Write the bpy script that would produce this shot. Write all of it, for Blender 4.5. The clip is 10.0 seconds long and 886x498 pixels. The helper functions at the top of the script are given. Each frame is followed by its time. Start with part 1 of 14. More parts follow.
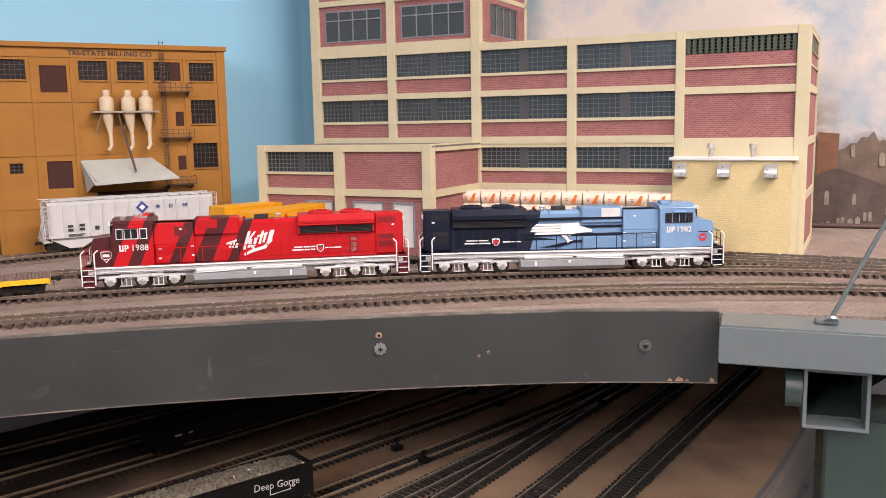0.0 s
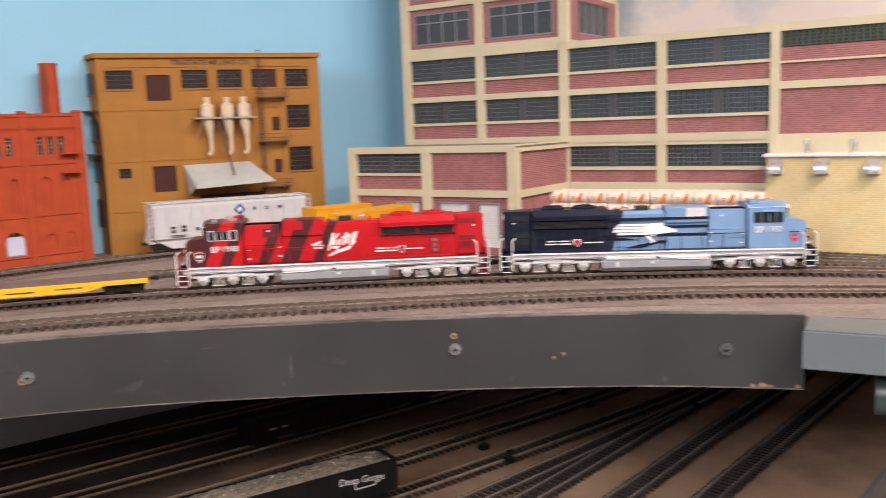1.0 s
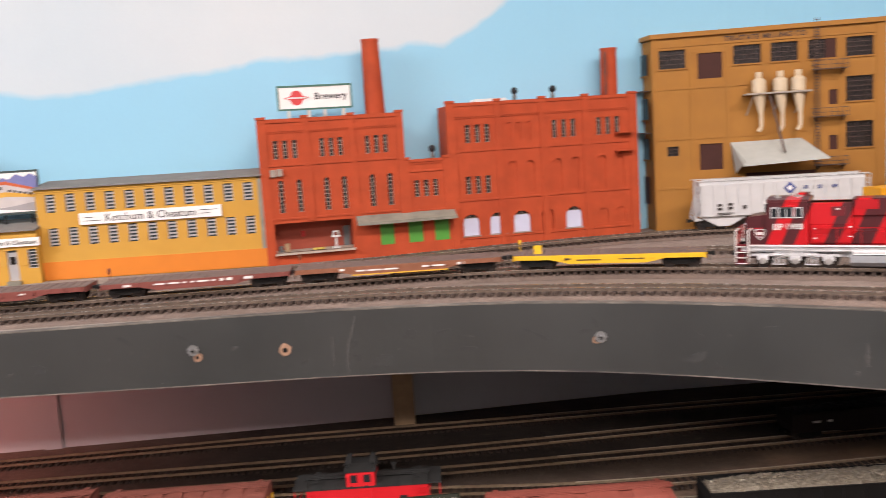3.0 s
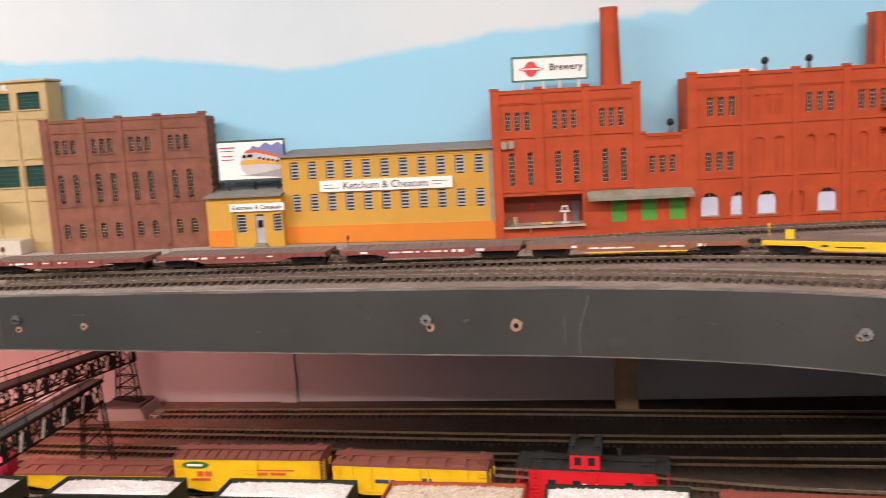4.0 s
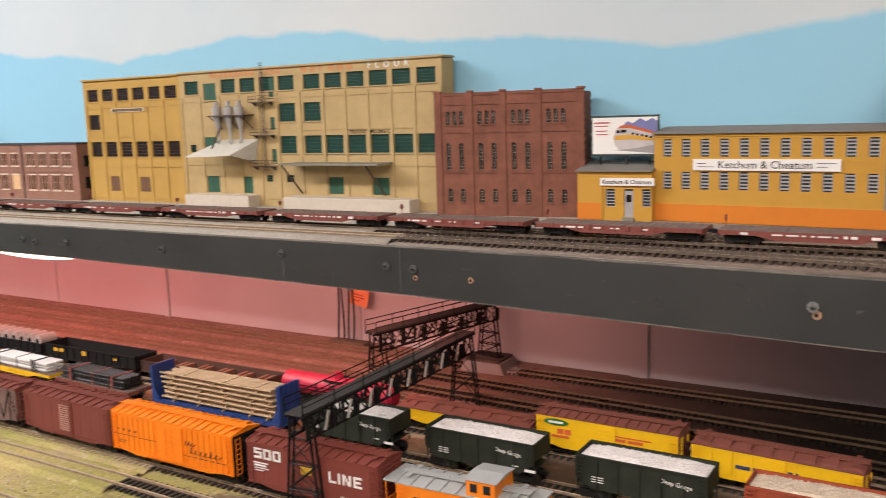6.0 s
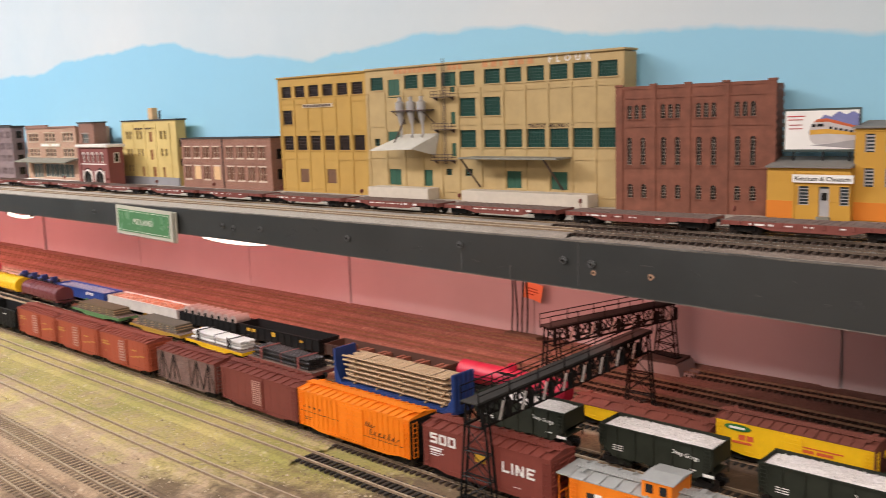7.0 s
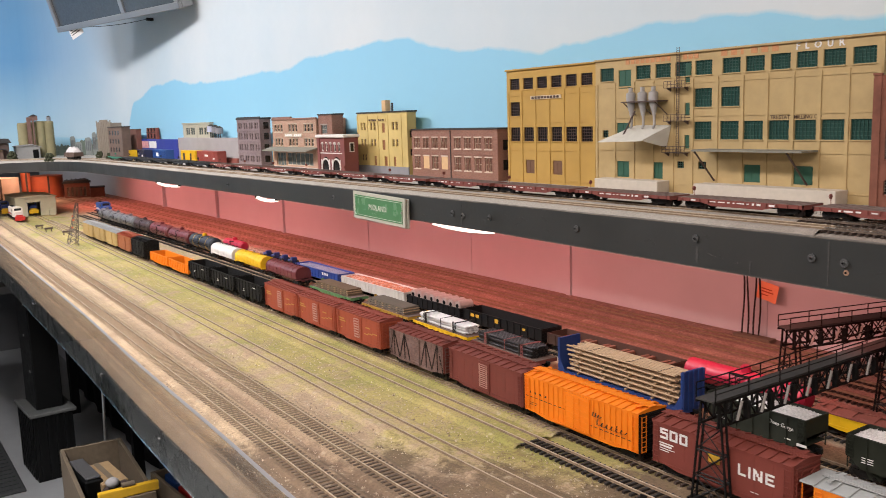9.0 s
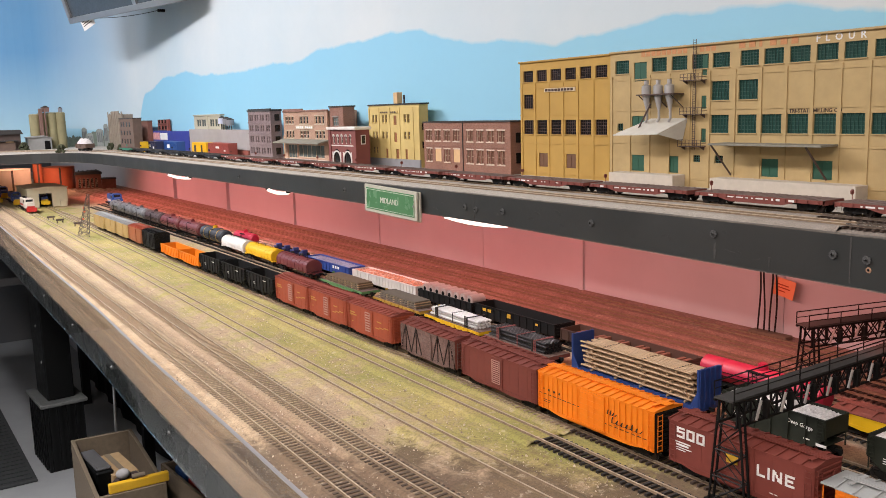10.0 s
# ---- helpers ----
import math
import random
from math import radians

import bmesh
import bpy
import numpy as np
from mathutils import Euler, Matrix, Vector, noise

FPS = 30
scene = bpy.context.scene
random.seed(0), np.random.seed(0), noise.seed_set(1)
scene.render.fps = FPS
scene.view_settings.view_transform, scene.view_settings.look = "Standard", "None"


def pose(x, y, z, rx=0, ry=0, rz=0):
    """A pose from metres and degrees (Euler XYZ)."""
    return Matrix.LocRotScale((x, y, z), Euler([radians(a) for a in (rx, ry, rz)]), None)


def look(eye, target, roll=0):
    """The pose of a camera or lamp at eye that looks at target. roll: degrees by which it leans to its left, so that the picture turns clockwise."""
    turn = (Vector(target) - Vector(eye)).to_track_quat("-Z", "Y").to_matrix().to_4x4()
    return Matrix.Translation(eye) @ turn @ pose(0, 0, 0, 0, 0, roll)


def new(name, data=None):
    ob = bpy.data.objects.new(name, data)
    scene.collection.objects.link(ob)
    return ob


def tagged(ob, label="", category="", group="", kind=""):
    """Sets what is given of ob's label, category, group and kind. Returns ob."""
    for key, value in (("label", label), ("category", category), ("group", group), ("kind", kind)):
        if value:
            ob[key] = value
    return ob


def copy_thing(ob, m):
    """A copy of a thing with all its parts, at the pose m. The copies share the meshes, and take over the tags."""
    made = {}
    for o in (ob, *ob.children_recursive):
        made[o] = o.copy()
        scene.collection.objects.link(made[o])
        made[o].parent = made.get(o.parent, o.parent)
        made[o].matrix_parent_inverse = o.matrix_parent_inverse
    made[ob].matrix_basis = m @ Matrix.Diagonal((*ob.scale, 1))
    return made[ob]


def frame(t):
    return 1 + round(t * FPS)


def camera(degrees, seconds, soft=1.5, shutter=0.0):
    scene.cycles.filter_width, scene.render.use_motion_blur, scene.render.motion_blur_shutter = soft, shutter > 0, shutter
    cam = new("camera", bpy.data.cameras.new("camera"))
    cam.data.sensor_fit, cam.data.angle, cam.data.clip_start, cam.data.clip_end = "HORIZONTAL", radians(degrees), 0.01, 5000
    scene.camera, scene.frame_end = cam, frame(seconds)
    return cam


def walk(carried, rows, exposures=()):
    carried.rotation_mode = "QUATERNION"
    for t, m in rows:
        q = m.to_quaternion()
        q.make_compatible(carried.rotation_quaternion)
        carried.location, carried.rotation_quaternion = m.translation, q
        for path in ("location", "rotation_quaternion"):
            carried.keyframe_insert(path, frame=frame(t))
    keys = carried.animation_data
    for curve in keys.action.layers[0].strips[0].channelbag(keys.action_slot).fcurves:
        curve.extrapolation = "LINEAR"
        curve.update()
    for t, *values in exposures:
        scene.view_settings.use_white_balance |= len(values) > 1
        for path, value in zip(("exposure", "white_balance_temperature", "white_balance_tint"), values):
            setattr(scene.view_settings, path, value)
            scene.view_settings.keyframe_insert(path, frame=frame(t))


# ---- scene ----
cam = camera(53.94, 10.0, soft=0.45, shutter=0.4)
PATH = [
    (0, pose(0.0000, 0.0000, 1.5000, 81.862, 0.911, -45.015)),
    (0.5, pose(0.0044, -0.0114, 1.5008, 81.774, 1.083, -44.553)),
    (1, pose(0.0149, -0.0185, 1.5028, 81.872, 1.992, -37.923)),
    (1.5, pose(0.0174, -0.0013, 1.5012, 82.218, 3.358, -27.589)),
    (2, pose(0.0077, 0.0007, 1.5005, 82.347, 4.063, -20.219)),
    (2.5, pose(-0.0076, -0.0022, 1.5002, 82.342, 3.955, -13.470)),
    (3, pose(-0.0260, -0.0008, 1.4972, 82.465, 3.554, -5.674)),
    (3.2, pose(-0.0338, 0.0005, 1.4975, 82.316, 3.242, -2.890)),
    (4.3, pose(-0.0503, 0.0208, 1.4968, 81.486, 3.037, 12.099)),
    (4.5, pose(-0.0571, 0.0163, 1.4932, 81.694, 2.829, 14.360)),
    (4.9, pose(-0.0658, 0.0089, 1.4932, 81.429, 2.473, 18.554)),
    (5, pose(-0.0648, 0.0007, 1.4942, 81.397, 2.429, 19.500)),
    (5.5, pose(-0.0749, -0.0060, 1.4937, 81.281, 1.903, 24.670)),
    (5.7, pose(-0.0771, -0.0084, 1.4939, 81.248, 1.769, 26.789)),
    (6.8, pose(-0.0755, -0.0165, 1.4901, 81.352, 1.829, 39.384)),
    (7, pose(-0.0802, -0.0186, 1.4915, 81.337, 1.854, 41.468)),
    (7.5, pose(-0.0846, -0.0237, 1.4883, 81.551, 1.794, 46.534)),
    (8, pose(-0.0828, -0.0313, 1.4882, 81.501, 1.786, 50.371)),
    (8.5, pose(-0.0824, -0.0379, 1.4888, 81.456, 1.884, 53.095)),
    (9, pose(-0.0913, -0.0399, 1.4873, 81.416, 1.762, 55.302)),
    (9.5, pose(-0.0982, -0.0373, 1.4878, 81.221, 1.691, 56.035)),
    (10, pose(-0.1032, -0.0354, 1.4871, 80.962, 1.577, 56.000)),
]
walk(cam, PATH, [(0.0, 0.22, 6700, 16), (1.0, 0.18, 6700, 16), (1.5, 0.38, 6700, 15), (2.0, 0.38, 6700, 15), (2.5, 0.30, 6700, 15), (3.0, 0.26, 6700, 15), (4.5, 0.18, 6900, 12), (5.0, 0.16, 6900, 11), (5.5, -0.05, 6900, 11), (7.0, -0.32, 6850, 11), (7.5, -0.42, 6800, 11), (10.0, -0.39, 6650, 11)])

# ---- light ----
world = bpy.data.worlds.new("room_air")
scene.world = world
world.use_nodes = True
world.node_tree.nodes["Background"].inputs[0].default_value = (0.55, 0.58, 0.62, 1)
world.node_tree.nodes["Background"].inputs[1].default_value = 0.01
scene.view_settings.exposure = 0.0


def area(name, eye, target, sx, sy, watts, col):
    lamp = bpy.data.lights.new(name, "AREA")
    lamp.shape, lamp.size, lamp.size_y = "RECTANGLE", sx, sy
    lamp.energy, lamp.color = watts, col
    ob = new(name, lamp)
    ob.matrix_basis = look(eye, target)
    return ob


# the room's fluorescent ceiling lights, along the aisle
# the last one is added, far back, to light the yard under the deck
CEILING_LIGHTS = [(-4.75, -0.30, 38), (-2.85, -0.50, 92), (-1.8, -0.50, 31), (-0.85, -0.55, 14), (0.58, -0.60, 41), (-0.25, -2.25, 62)]
for lx, ly, lw in CEILING_LIGHTS:
    area("fluorescent_lamp", (lx, ly, 2.60), (lx, ly + 0.001, 0), 1.15, 0.25, lw, (1.0, 0.90, 0.87) if lx > -1.5 else (0.95, 0.93, 0.98))
# red light strip under the upper deck, behind the fascia
for lx, le, lw, lc in ((-3.6, 1.0, 2.2, (1.0, 0.28, 0.25)), (-2.6, 1.0, 2.1, (1.0, 0.28, 0.25)), (-1.6, 1.0, 1.5, (1.0, 0.28, 0.25)), (-0.80, 0.62, 0.95, (1.0, 0.36, 0.31))):
    area("strip_lamp", (lx, 0.705, 1.340), (lx, 0.90, 1.17), le * 0.95, 0.012, lw, lc).data.spread = radians(135 if lx > -1 else 115)
area("tank_farm_lamp", (-4.35, 0.62, 1.345), (-4.4, 0.62, 1.1), 0.3, 0.05, 1.1, (1.0, 0.55, 0.40))

# ---- materials ----
def material(name):
    m = bpy.data.materials.new(name)
    m.use_nodes = True
    nt = m.node_tree
    return m, nt, nt.nodes["Principled BSDF"]


def rgba(c):
    return (c[0], c[1], c[2], 1.0)


def add_bump(nt, bsdf, coord, scale, dist, strength=0.5, detail=4.0):
    n = nt.nodes.new("ShaderNodeTexNoise")
    n.inputs["Scale"].default_value, n.inputs["Detail"].default_value = scale, detail
    nt.links.new(coord, n.inputs["Vector"])
    b = nt.nodes.new("ShaderNodeBump")
    b.inputs["Strength"].default_value, b.inputs["Distance"].default_value = strength, dist
    nt.links.new(n.outputs["Fac"], b.inputs["Height"])
    nt.links.new(b.outputs["Normal"], bsdf.inputs["Normal"])


def ramp(nt, fac, lo, hi, c0=(0, 0, 0), c1=(1, 1, 1)):
    r = nt.nodes.new("ShaderNodeValToRGB")
    r.color_ramp.elements[0].position, r.color_ramp.elements[1].position = lo, hi
    r.color_ramp.elements[0].color, r.color_ramp.elements[1].color = rgba(c0), rgba(c1)
    nt.links.new(fac, r.inputs["Fac"])
    return r.outputs["Color"]


def mix(nt, fac, a, b, mode="MIX"):
    n = nt.nodes.new("ShaderNodeMix")
    n.data_type, n.blend_type = "RGBA", mode
    for sock, v in ((n.inputs[0], fac), (n.inputs[6], a), (n.inputs[7], b)):
        if isinstance(v, (tuple, list)):
            sock.default_value = rgba(v)
        elif isinstance(v, (int, float)):
            sock.default_value = v
        else:
            nt.links.new(v, sock)
    return n.outputs[2]


def math_node(nt, op, a, b=0.0):
    n = nt.nodes.new("ShaderNodeMath")
    n.operation = op
    for sock, v in ((n.inputs[0], a), (n.inputs[1], b)):
        if isinstance(v, (int, float)):
            sock.default_value = v
        else:
            nt.links.new(v, sock)
    return n.outputs[0]


def noise_fac(nt, coord, scale, detail=5.0, rough=0.6, stretch=None):
    if stretch:
        mp = nt.nodes.new("ShaderNodeMapping")
        mp.inputs["Scale"].default_value = stretch
        nt.links.new(coord, mp.inputs["Vector"])
        coord = mp.outputs["Vector"]
    n = nt.nodes.new("ShaderNodeTexNoise")
    n.inputs["Scale"].default_value, n.inputs["Detail"].default_value = scale, detail
    n.inputs["Roughness"].default_value = rough
    nt.links.new(coord, n.inputs["Vector"])
    return n.outputs["Fac"]


def object_coord(nt):
    return nt.nodes.new("ShaderNodeTexCoord").outputs["Object"]


def darker(c, k):
    return tuple(min(1.0, v * k) for v in c)


def plain(name, col, rough=0.55, var=0.10, scale=60.0, bump=0.00015, bscale=900.0, metal=0.0, dirt=None, dirt_amount=0.25):
    """Painted or moulded surface with two scales of variation and an optional dirt tint."""
    m, nt, b = material(name)
    co = object_coord(nt)
    f1 = noise_fac(nt, co, scale)
    c = mix(nt, ramp(nt, f1, 0.3, 0.7), darker(col, 1 - var), darker(col, 1 + var))
    f2 = noise_fac(nt, co, scale * 0.22, 3.0)
    c = mix(nt, math_node(nt, "MULTIPLY", ramp(nt, f2, 0.48, 0.75), dirt_amount), c, dirt or darker(col, 0.72))
    nt.links.new(c, b.inputs["Base Color"])
    b.inputs["Roughness"].default_value, b.inputs["Metallic"].default_value = rough, metal
    r = math_node(nt, "MULTIPLY_ADD", f1, 0.25)
    r.node.inputs[2].default_value = max(0.05, rough - 0.12)
    nt.links.new(r, b.inputs["Roughness"])
    if bump:
        add_bump(nt, b, co, bscale, bump)
    return m


def dull(m, s):
    """Takes the shine off a dark surface."""
    for n in m.node_tree.nodes:
        if n.type == "BSDF_PRINCIPLED":
            n.inputs["Specular IOR Level"].default_value = s
    return m


def brick(name, col, mortar, bw=0.0026, bh=0.0010, axes="xz", var=0.25, rough=0.8, mortar_size=0.14):
    """Moulded model brickwork: courses by a brick texture on the wall's own axes."""
    m, nt, b = material(name)
    co = object_coord(nt)
    sep = nt.nodes.new("ShaderNodeSeparateXYZ")
    nt.links.new(co, sep.inputs[0])
    comb = nt.nodes.new("ShaderNodeCombineXYZ")
    s = math_node(nt, "ADD", sep.outputs[0], sep.outputs[1])
    nt.links.new(s, comb.inputs[0])
    nt.links.new(sep.outputs[2], comb.inputs[1])
    t = nt.nodes.new("ShaderNodeTexBrick")
    t.inputs["Scale"].default_value = 1.0
    t.inputs["Brick Width"].default_value, t.inputs["Row Height"].default_value = bw, bh
    t.inputs["Mortar Size"].default_value = bh * mortar_size
    t.inputs["Mortar Smooth"].default_value = 0.3
    t.inputs["Color1"].default_value, t.inputs["Color2"].default_value = rgba(darker(col, 1 - var)), rgba(darker(col, 1 + var))
    t.inputs["Mortar"].default_value = rgba(mortar)
    nt.links.new(comb.outputs[0], t.inputs["Vector"])
    f2 = noise_fac(nt, co, 28.0, 5.0)
    c = mix(nt, math_node(nt, "MULTIPLY", ramp(nt, f2, 0.42, 0.72), 0.45), t.outputs["Color"], darker(col, 0.62))
    nt.links.new(c, b.inputs["Base Color"])
    b.inputs["Roughness"].default_value = rough
    bp = nt.nodes.new("ShaderNodeBump")
    bp.inputs["Strength"].default_value, bp.inputs["Distance"].default_value = 0.5, 0.0002
    bp.invert = True
    nt.links.new(t.outputs["Fac"], bp.inputs["Height"])
    nt.links.new(bp.outputs["Normal"], b.inputs["Normal"])
    return m


def slanted(name, base, other, bands, slope, rough=0.38):
    """Two-colour paint: bands of x + slope * z, in the part's own axes, take the other colour."""
    m, nt, b = material(name)
    co = object_coord(nt)
    sep = nt.nodes.new("ShaderNodeSeparateXYZ")
    nt.links.new(co, sep.inputs[0])
    v = math_node(nt, "ADD", sep.outputs[0], math_node(nt, "MULTIPLY", sep.outputs[2], slope))
    total = None
    for a, e in bands:
        g = math_node(nt, "MULTIPLY", math_node(nt, "GREATER_THAN", v, a), math_node(nt, "LESS_THAN", v, e))
        total = g if total is None else math_node(nt, "MAXIMUM", total, g)
    f1 = noise_fac(nt, co, 90.0)
    c = mix(nt, total, base, other)
    c = mix(nt, math_node(nt, "MULTIPLY", f1, 0.16), c, (0.02, 0.02, 0.02))
    nt.links.new(c, b.inputs["Base Color"])
    b.inputs["Roughness"].default_value = rough
    return m


def glass_pane(name, col, rough=0.18):
    """Tinted, slightly cloudy window sheet with a dark interior behind it."""
    m, nt, b = material(name)
    co = object_coord(nt)
    f = noise_fac(nt, co, 120.0, 3.0)
    nt.links.new(mix(nt, f, darker(col, 0.7), darker(col, 1.3)), b.inputs["Base Color"])
    b.inputs["Roughness"].default_value = rough
    return m


def ground_material(name, c_a, c_b, c_c, scale=9.0, grit=420.0, dist=0.0012, pale=None, pale_x=-0.55):
    m, nt, b = material(name)
    co = object_coord(nt)
    fa = noise_fac(nt, co, scale, 6.0, 0.65)
    fb = noise_fac(nt, co, grit, 4.0, 0.7)
    fc = noise_fac(nt, co, scale * 3.7, 5.0, 0.7)
    c = mix(nt, ramp(nt, fa, 0.42, 0.6), c_a, c_b)
    c = mix(nt, ramp(nt, fc, 0.55, 0.72), c, c_c)
    c = mix(nt, ramp(nt, fb, 0.35, 0.62), darker(c_a, 0.68), c)
    if pale:
        # pale limestone dust over the far stretch of the deck
        sep = nt.nodes.new("ShaderNodeSeparateXYZ")
        nt.links.new(co, sep.inputs[0])
        far = math_node(nt, "ADD", math_node(nt, "MULTIPLY", math_node(nt, "SUBTRACT", pale_x, sep.outputs[0]), 2.2), math_node(nt, "MULTIPLY", math_node(nt, "SUBTRACT", fa, 0.5), 0.8))
        c = mix(nt, math_node(nt, "MULTIPLY", ramp(nt, far, 0.0, 1.0), 0.8), c, mix(nt, ramp(nt, fb, 0.35, 0.6), darker(pale, 0.6), pale))
    nt.links.new(c, b.inputs["Base Color"])
    b.inputs["Roughness"].default_value = 0.95
    add_bump(nt, b, co, grit, dist, 0.9, 5.0)
    return m


def yard_material():
    """Yard scenery: tan grit, olive turf between the tracks, brown earth towards +x, raw sand along the front edge,
    under-deck shade painted in at the back.
    """
    m, nt, b = material("yard_scenery")
    co = object_coord(nt)
    sep = nt.nodes.new("ShaderNodeSeparateXYZ")
    nt.links.new(co, sep.inputs[0])
    big = noise_fac(nt, co, 7.0, 5.0, 0.6)
    mid = noise_fac(nt, co, 26.0, 6.0, 0.7)
    grit = noise_fac(nt, co, 330.0, 5.0, 0.8)
    spot = noise_fac(nt, co, 90.0, 4.0, 0.7)
    tan, tan2 = (0.53, 0.395, 0.250), (0.385, 0.272, 0.172)
    c = mix(nt, ramp(nt, mid, 0.38, 0.62), tan2, tan)
    # turf: strongest in the band between the second track and the stored cars
    yy = math_node(nt, "SUBTRACT", 1.0, math_node(nt, "MULTIPLY", math_node(nt, "ABSOLUTE", math_node(nt, "SUBTRACT", math_node(nt, "ADD", sep.outputs[1], math_node(nt, "MULTIPLY", sep.outputs[0], 0.016)), 0.478)), 6.2))
    turf = math_node(nt, "ADD", yy, math_node(nt, "MULTIPLY", math_node(nt, "SUBTRACT", mid, 0.5), 3.2))
    turf_c = mix(nt, ramp(nt, big, 0.40, 0.62), (0.43, 0.345, 0.115), (0.27, 0.255, 0.056))
    c = mix(nt, math_node(nt, "MULTIPLY", ramp(nt, turf, 0.15, 0.75), 0.92), c, turf_c)
    # raw orange-tan sand along the front edge, brown pebbly patches between the first tracks
    edge = math_node(nt, "ADD", math_node(nt, "MULTIPLY", math_node(nt, "SUBTRACT", 0.262, math_node(nt, "ADD", sep.outputs[1], math_node(nt, "MULTIPLY", math_node(nt, "ADD", sep.outputs[0], 0.9), 0.030))), 45.0), math_node(nt, "MULTIPLY", math_node(nt, "SUBTRACT", mid, 0.5), 2.0))
    c = mix(nt, ramp(nt, edge, 0.0, 0.8), c, (0.52, 0.345, 0.205))
    patch = math_node(nt, "ADD", math_node(nt, "MULTIPLY", math_node(nt, "SUBTRACT", big, 0.60), 9.0), math_node(nt, "MULTIPLY", math_node(nt, "SUBTRACT", mid, 0.5), 3.0))
    front = ramp(nt, math_node(nt, "MULTIPLY", math_node(nt, "SUBTRACT", 0.43, sep.outputs[1]), 20.0), 0.0, 1.0)
    c = mix(nt, math_node(nt, "MULTIPLY", front, ramp(nt, patch, 0.0, 1.0)), c, (0.27, 0.185, 0.12))
    strip = math_node(nt, "ADD", math_node(nt, "SUBTRACT", 1.0, math_node(nt, "MULTIPLY", math_node(nt, "ABSOLUTE", math_node(nt, "SUBTRACT", math_node(nt, "ADD", sep.outputs[1], math_node(nt, "MULTIPLY", math_node(nt, "ADD", sep.outputs[0], 0.9), 0.026)), 0.313)), 62.0)), math_node(nt, "MULTIPLY", math_node(nt, "SUBTRACT", mid, 0.5), 2.4))
    near = ramp(nt, math_node(nt, "MULTIPLY", math_node(nt, "ADD", sep.outputs[0], 1.75), 1.4), 0.0, 1.0)
    c = mix(nt, math_node(nt, "MULTIPLY", math_node(nt, "MULTIPLY", ramp(nt, strip, 0.1, 0.8), near), 0.7), c, (0.285, 0.180, 0.115))
    # brown earth to the right and under the deck
    ex = math_node(nt, "ADD", math_node(nt, "MULTIPLY", math_node(nt, "ADD", sep.outputs[0], 0.60), 5.0), math_node(nt, "MULTIPLY", math_node(nt, "SUBTRACT", mid, 0.5), 4.0))
    earth = mix(nt, ramp(nt, mid, 0.35, 0.65), (0.150, 0.095, 0.062), (0.245, 0.165, 0.110))
    c = mix(nt, ramp(nt, ex, 0.0, 0.9), c, earth)
    mud = math_node(nt, "ADD", math_node(nt, "SUBTRACT", 1.0, math_node(nt, "MULTIPLY", math_node(nt, "ABSOLUTE", math_node(nt, "ADD", math_node(nt, "ADD", sep.outputs[0], 0.61), math_node(nt, "MULTIPLY", math_node(nt, "SUBTRACT", 0.42, sep.outputs[1]), 1.1))), 6.5)), math_node(nt, "MULTIPLY", math_node(nt, "SUBTRACT", mid, 0.5), 3.4))
    c = mix(nt, math_node(nt, "MULTIPLY", ramp(nt, mud, 0.12, 0.60), 0.9), c, mix(nt, ramp(nt, big, 0.4, 0.6), (0.085, 0.052, 0.032), (0.165, 0.105, 0.062)))
    oil = math_node(nt, "ADD", math_node(nt, "MULTIPLY", math_node(nt, "SUBTRACT", sep.outputs[0], 0.24), 4.0), math_node(nt, "MULTIPLY", math_node(nt, "SUBTRACT", big, 0.5), 2.0))
    oiled = mix(nt, ramp(nt, big, 0.40, 0.58), (0.36, 0.218, 0.138), (0.62, 0.392, 0.245))
    plainer = ramp(nt, oil, 0.0, 0.9)
    c = mix(nt, plainer, c, oiled)
    # ground goes near-black at the back past x = -0.55: under-deck shade painted in
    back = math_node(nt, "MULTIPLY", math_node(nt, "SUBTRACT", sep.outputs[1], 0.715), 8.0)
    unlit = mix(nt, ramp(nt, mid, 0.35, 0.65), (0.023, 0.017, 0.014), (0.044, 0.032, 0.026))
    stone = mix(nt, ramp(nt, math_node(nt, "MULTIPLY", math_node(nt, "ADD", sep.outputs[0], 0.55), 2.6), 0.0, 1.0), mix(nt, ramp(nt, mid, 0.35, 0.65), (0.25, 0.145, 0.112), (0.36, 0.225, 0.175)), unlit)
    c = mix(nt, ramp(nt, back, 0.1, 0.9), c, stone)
    smooth_c = mix(nt, ramp(nt, noise_fac(nt, co, 5.0, 3.0), 0.42, 0.62), c, mix(nt, 0.45, c, (0.17, 0.165, 0.10)))
    gritty = mix(nt, ramp(nt, grit, 0.36, 0.56), mix(nt, 0.50, c, (0.07, 0.05, 0.03)), c)
    c = mix(nt, math_node(nt, "MULTIPLY", plainer, 0.85), gritty, smooth_c)
    c = mix(nt, math_node(nt, "MULTIPLY", math_node(nt, "MULTIPLY", ramp(nt, spot, 0.58, 0.66), 0.38), ramp(nt, ex, 0.0, 1.0, (1, 1, 1), (0.12, 0.12, 0.12))), c, (0.54, 0.45, 0.33))
    nt.links.new(c, b.inputs["Base Color"])
    b.inputs["Roughness"].default_value = 0.95
    add_bump(nt, b, co, 480.0, 0.0010, 0.6, 5.0)
    return m


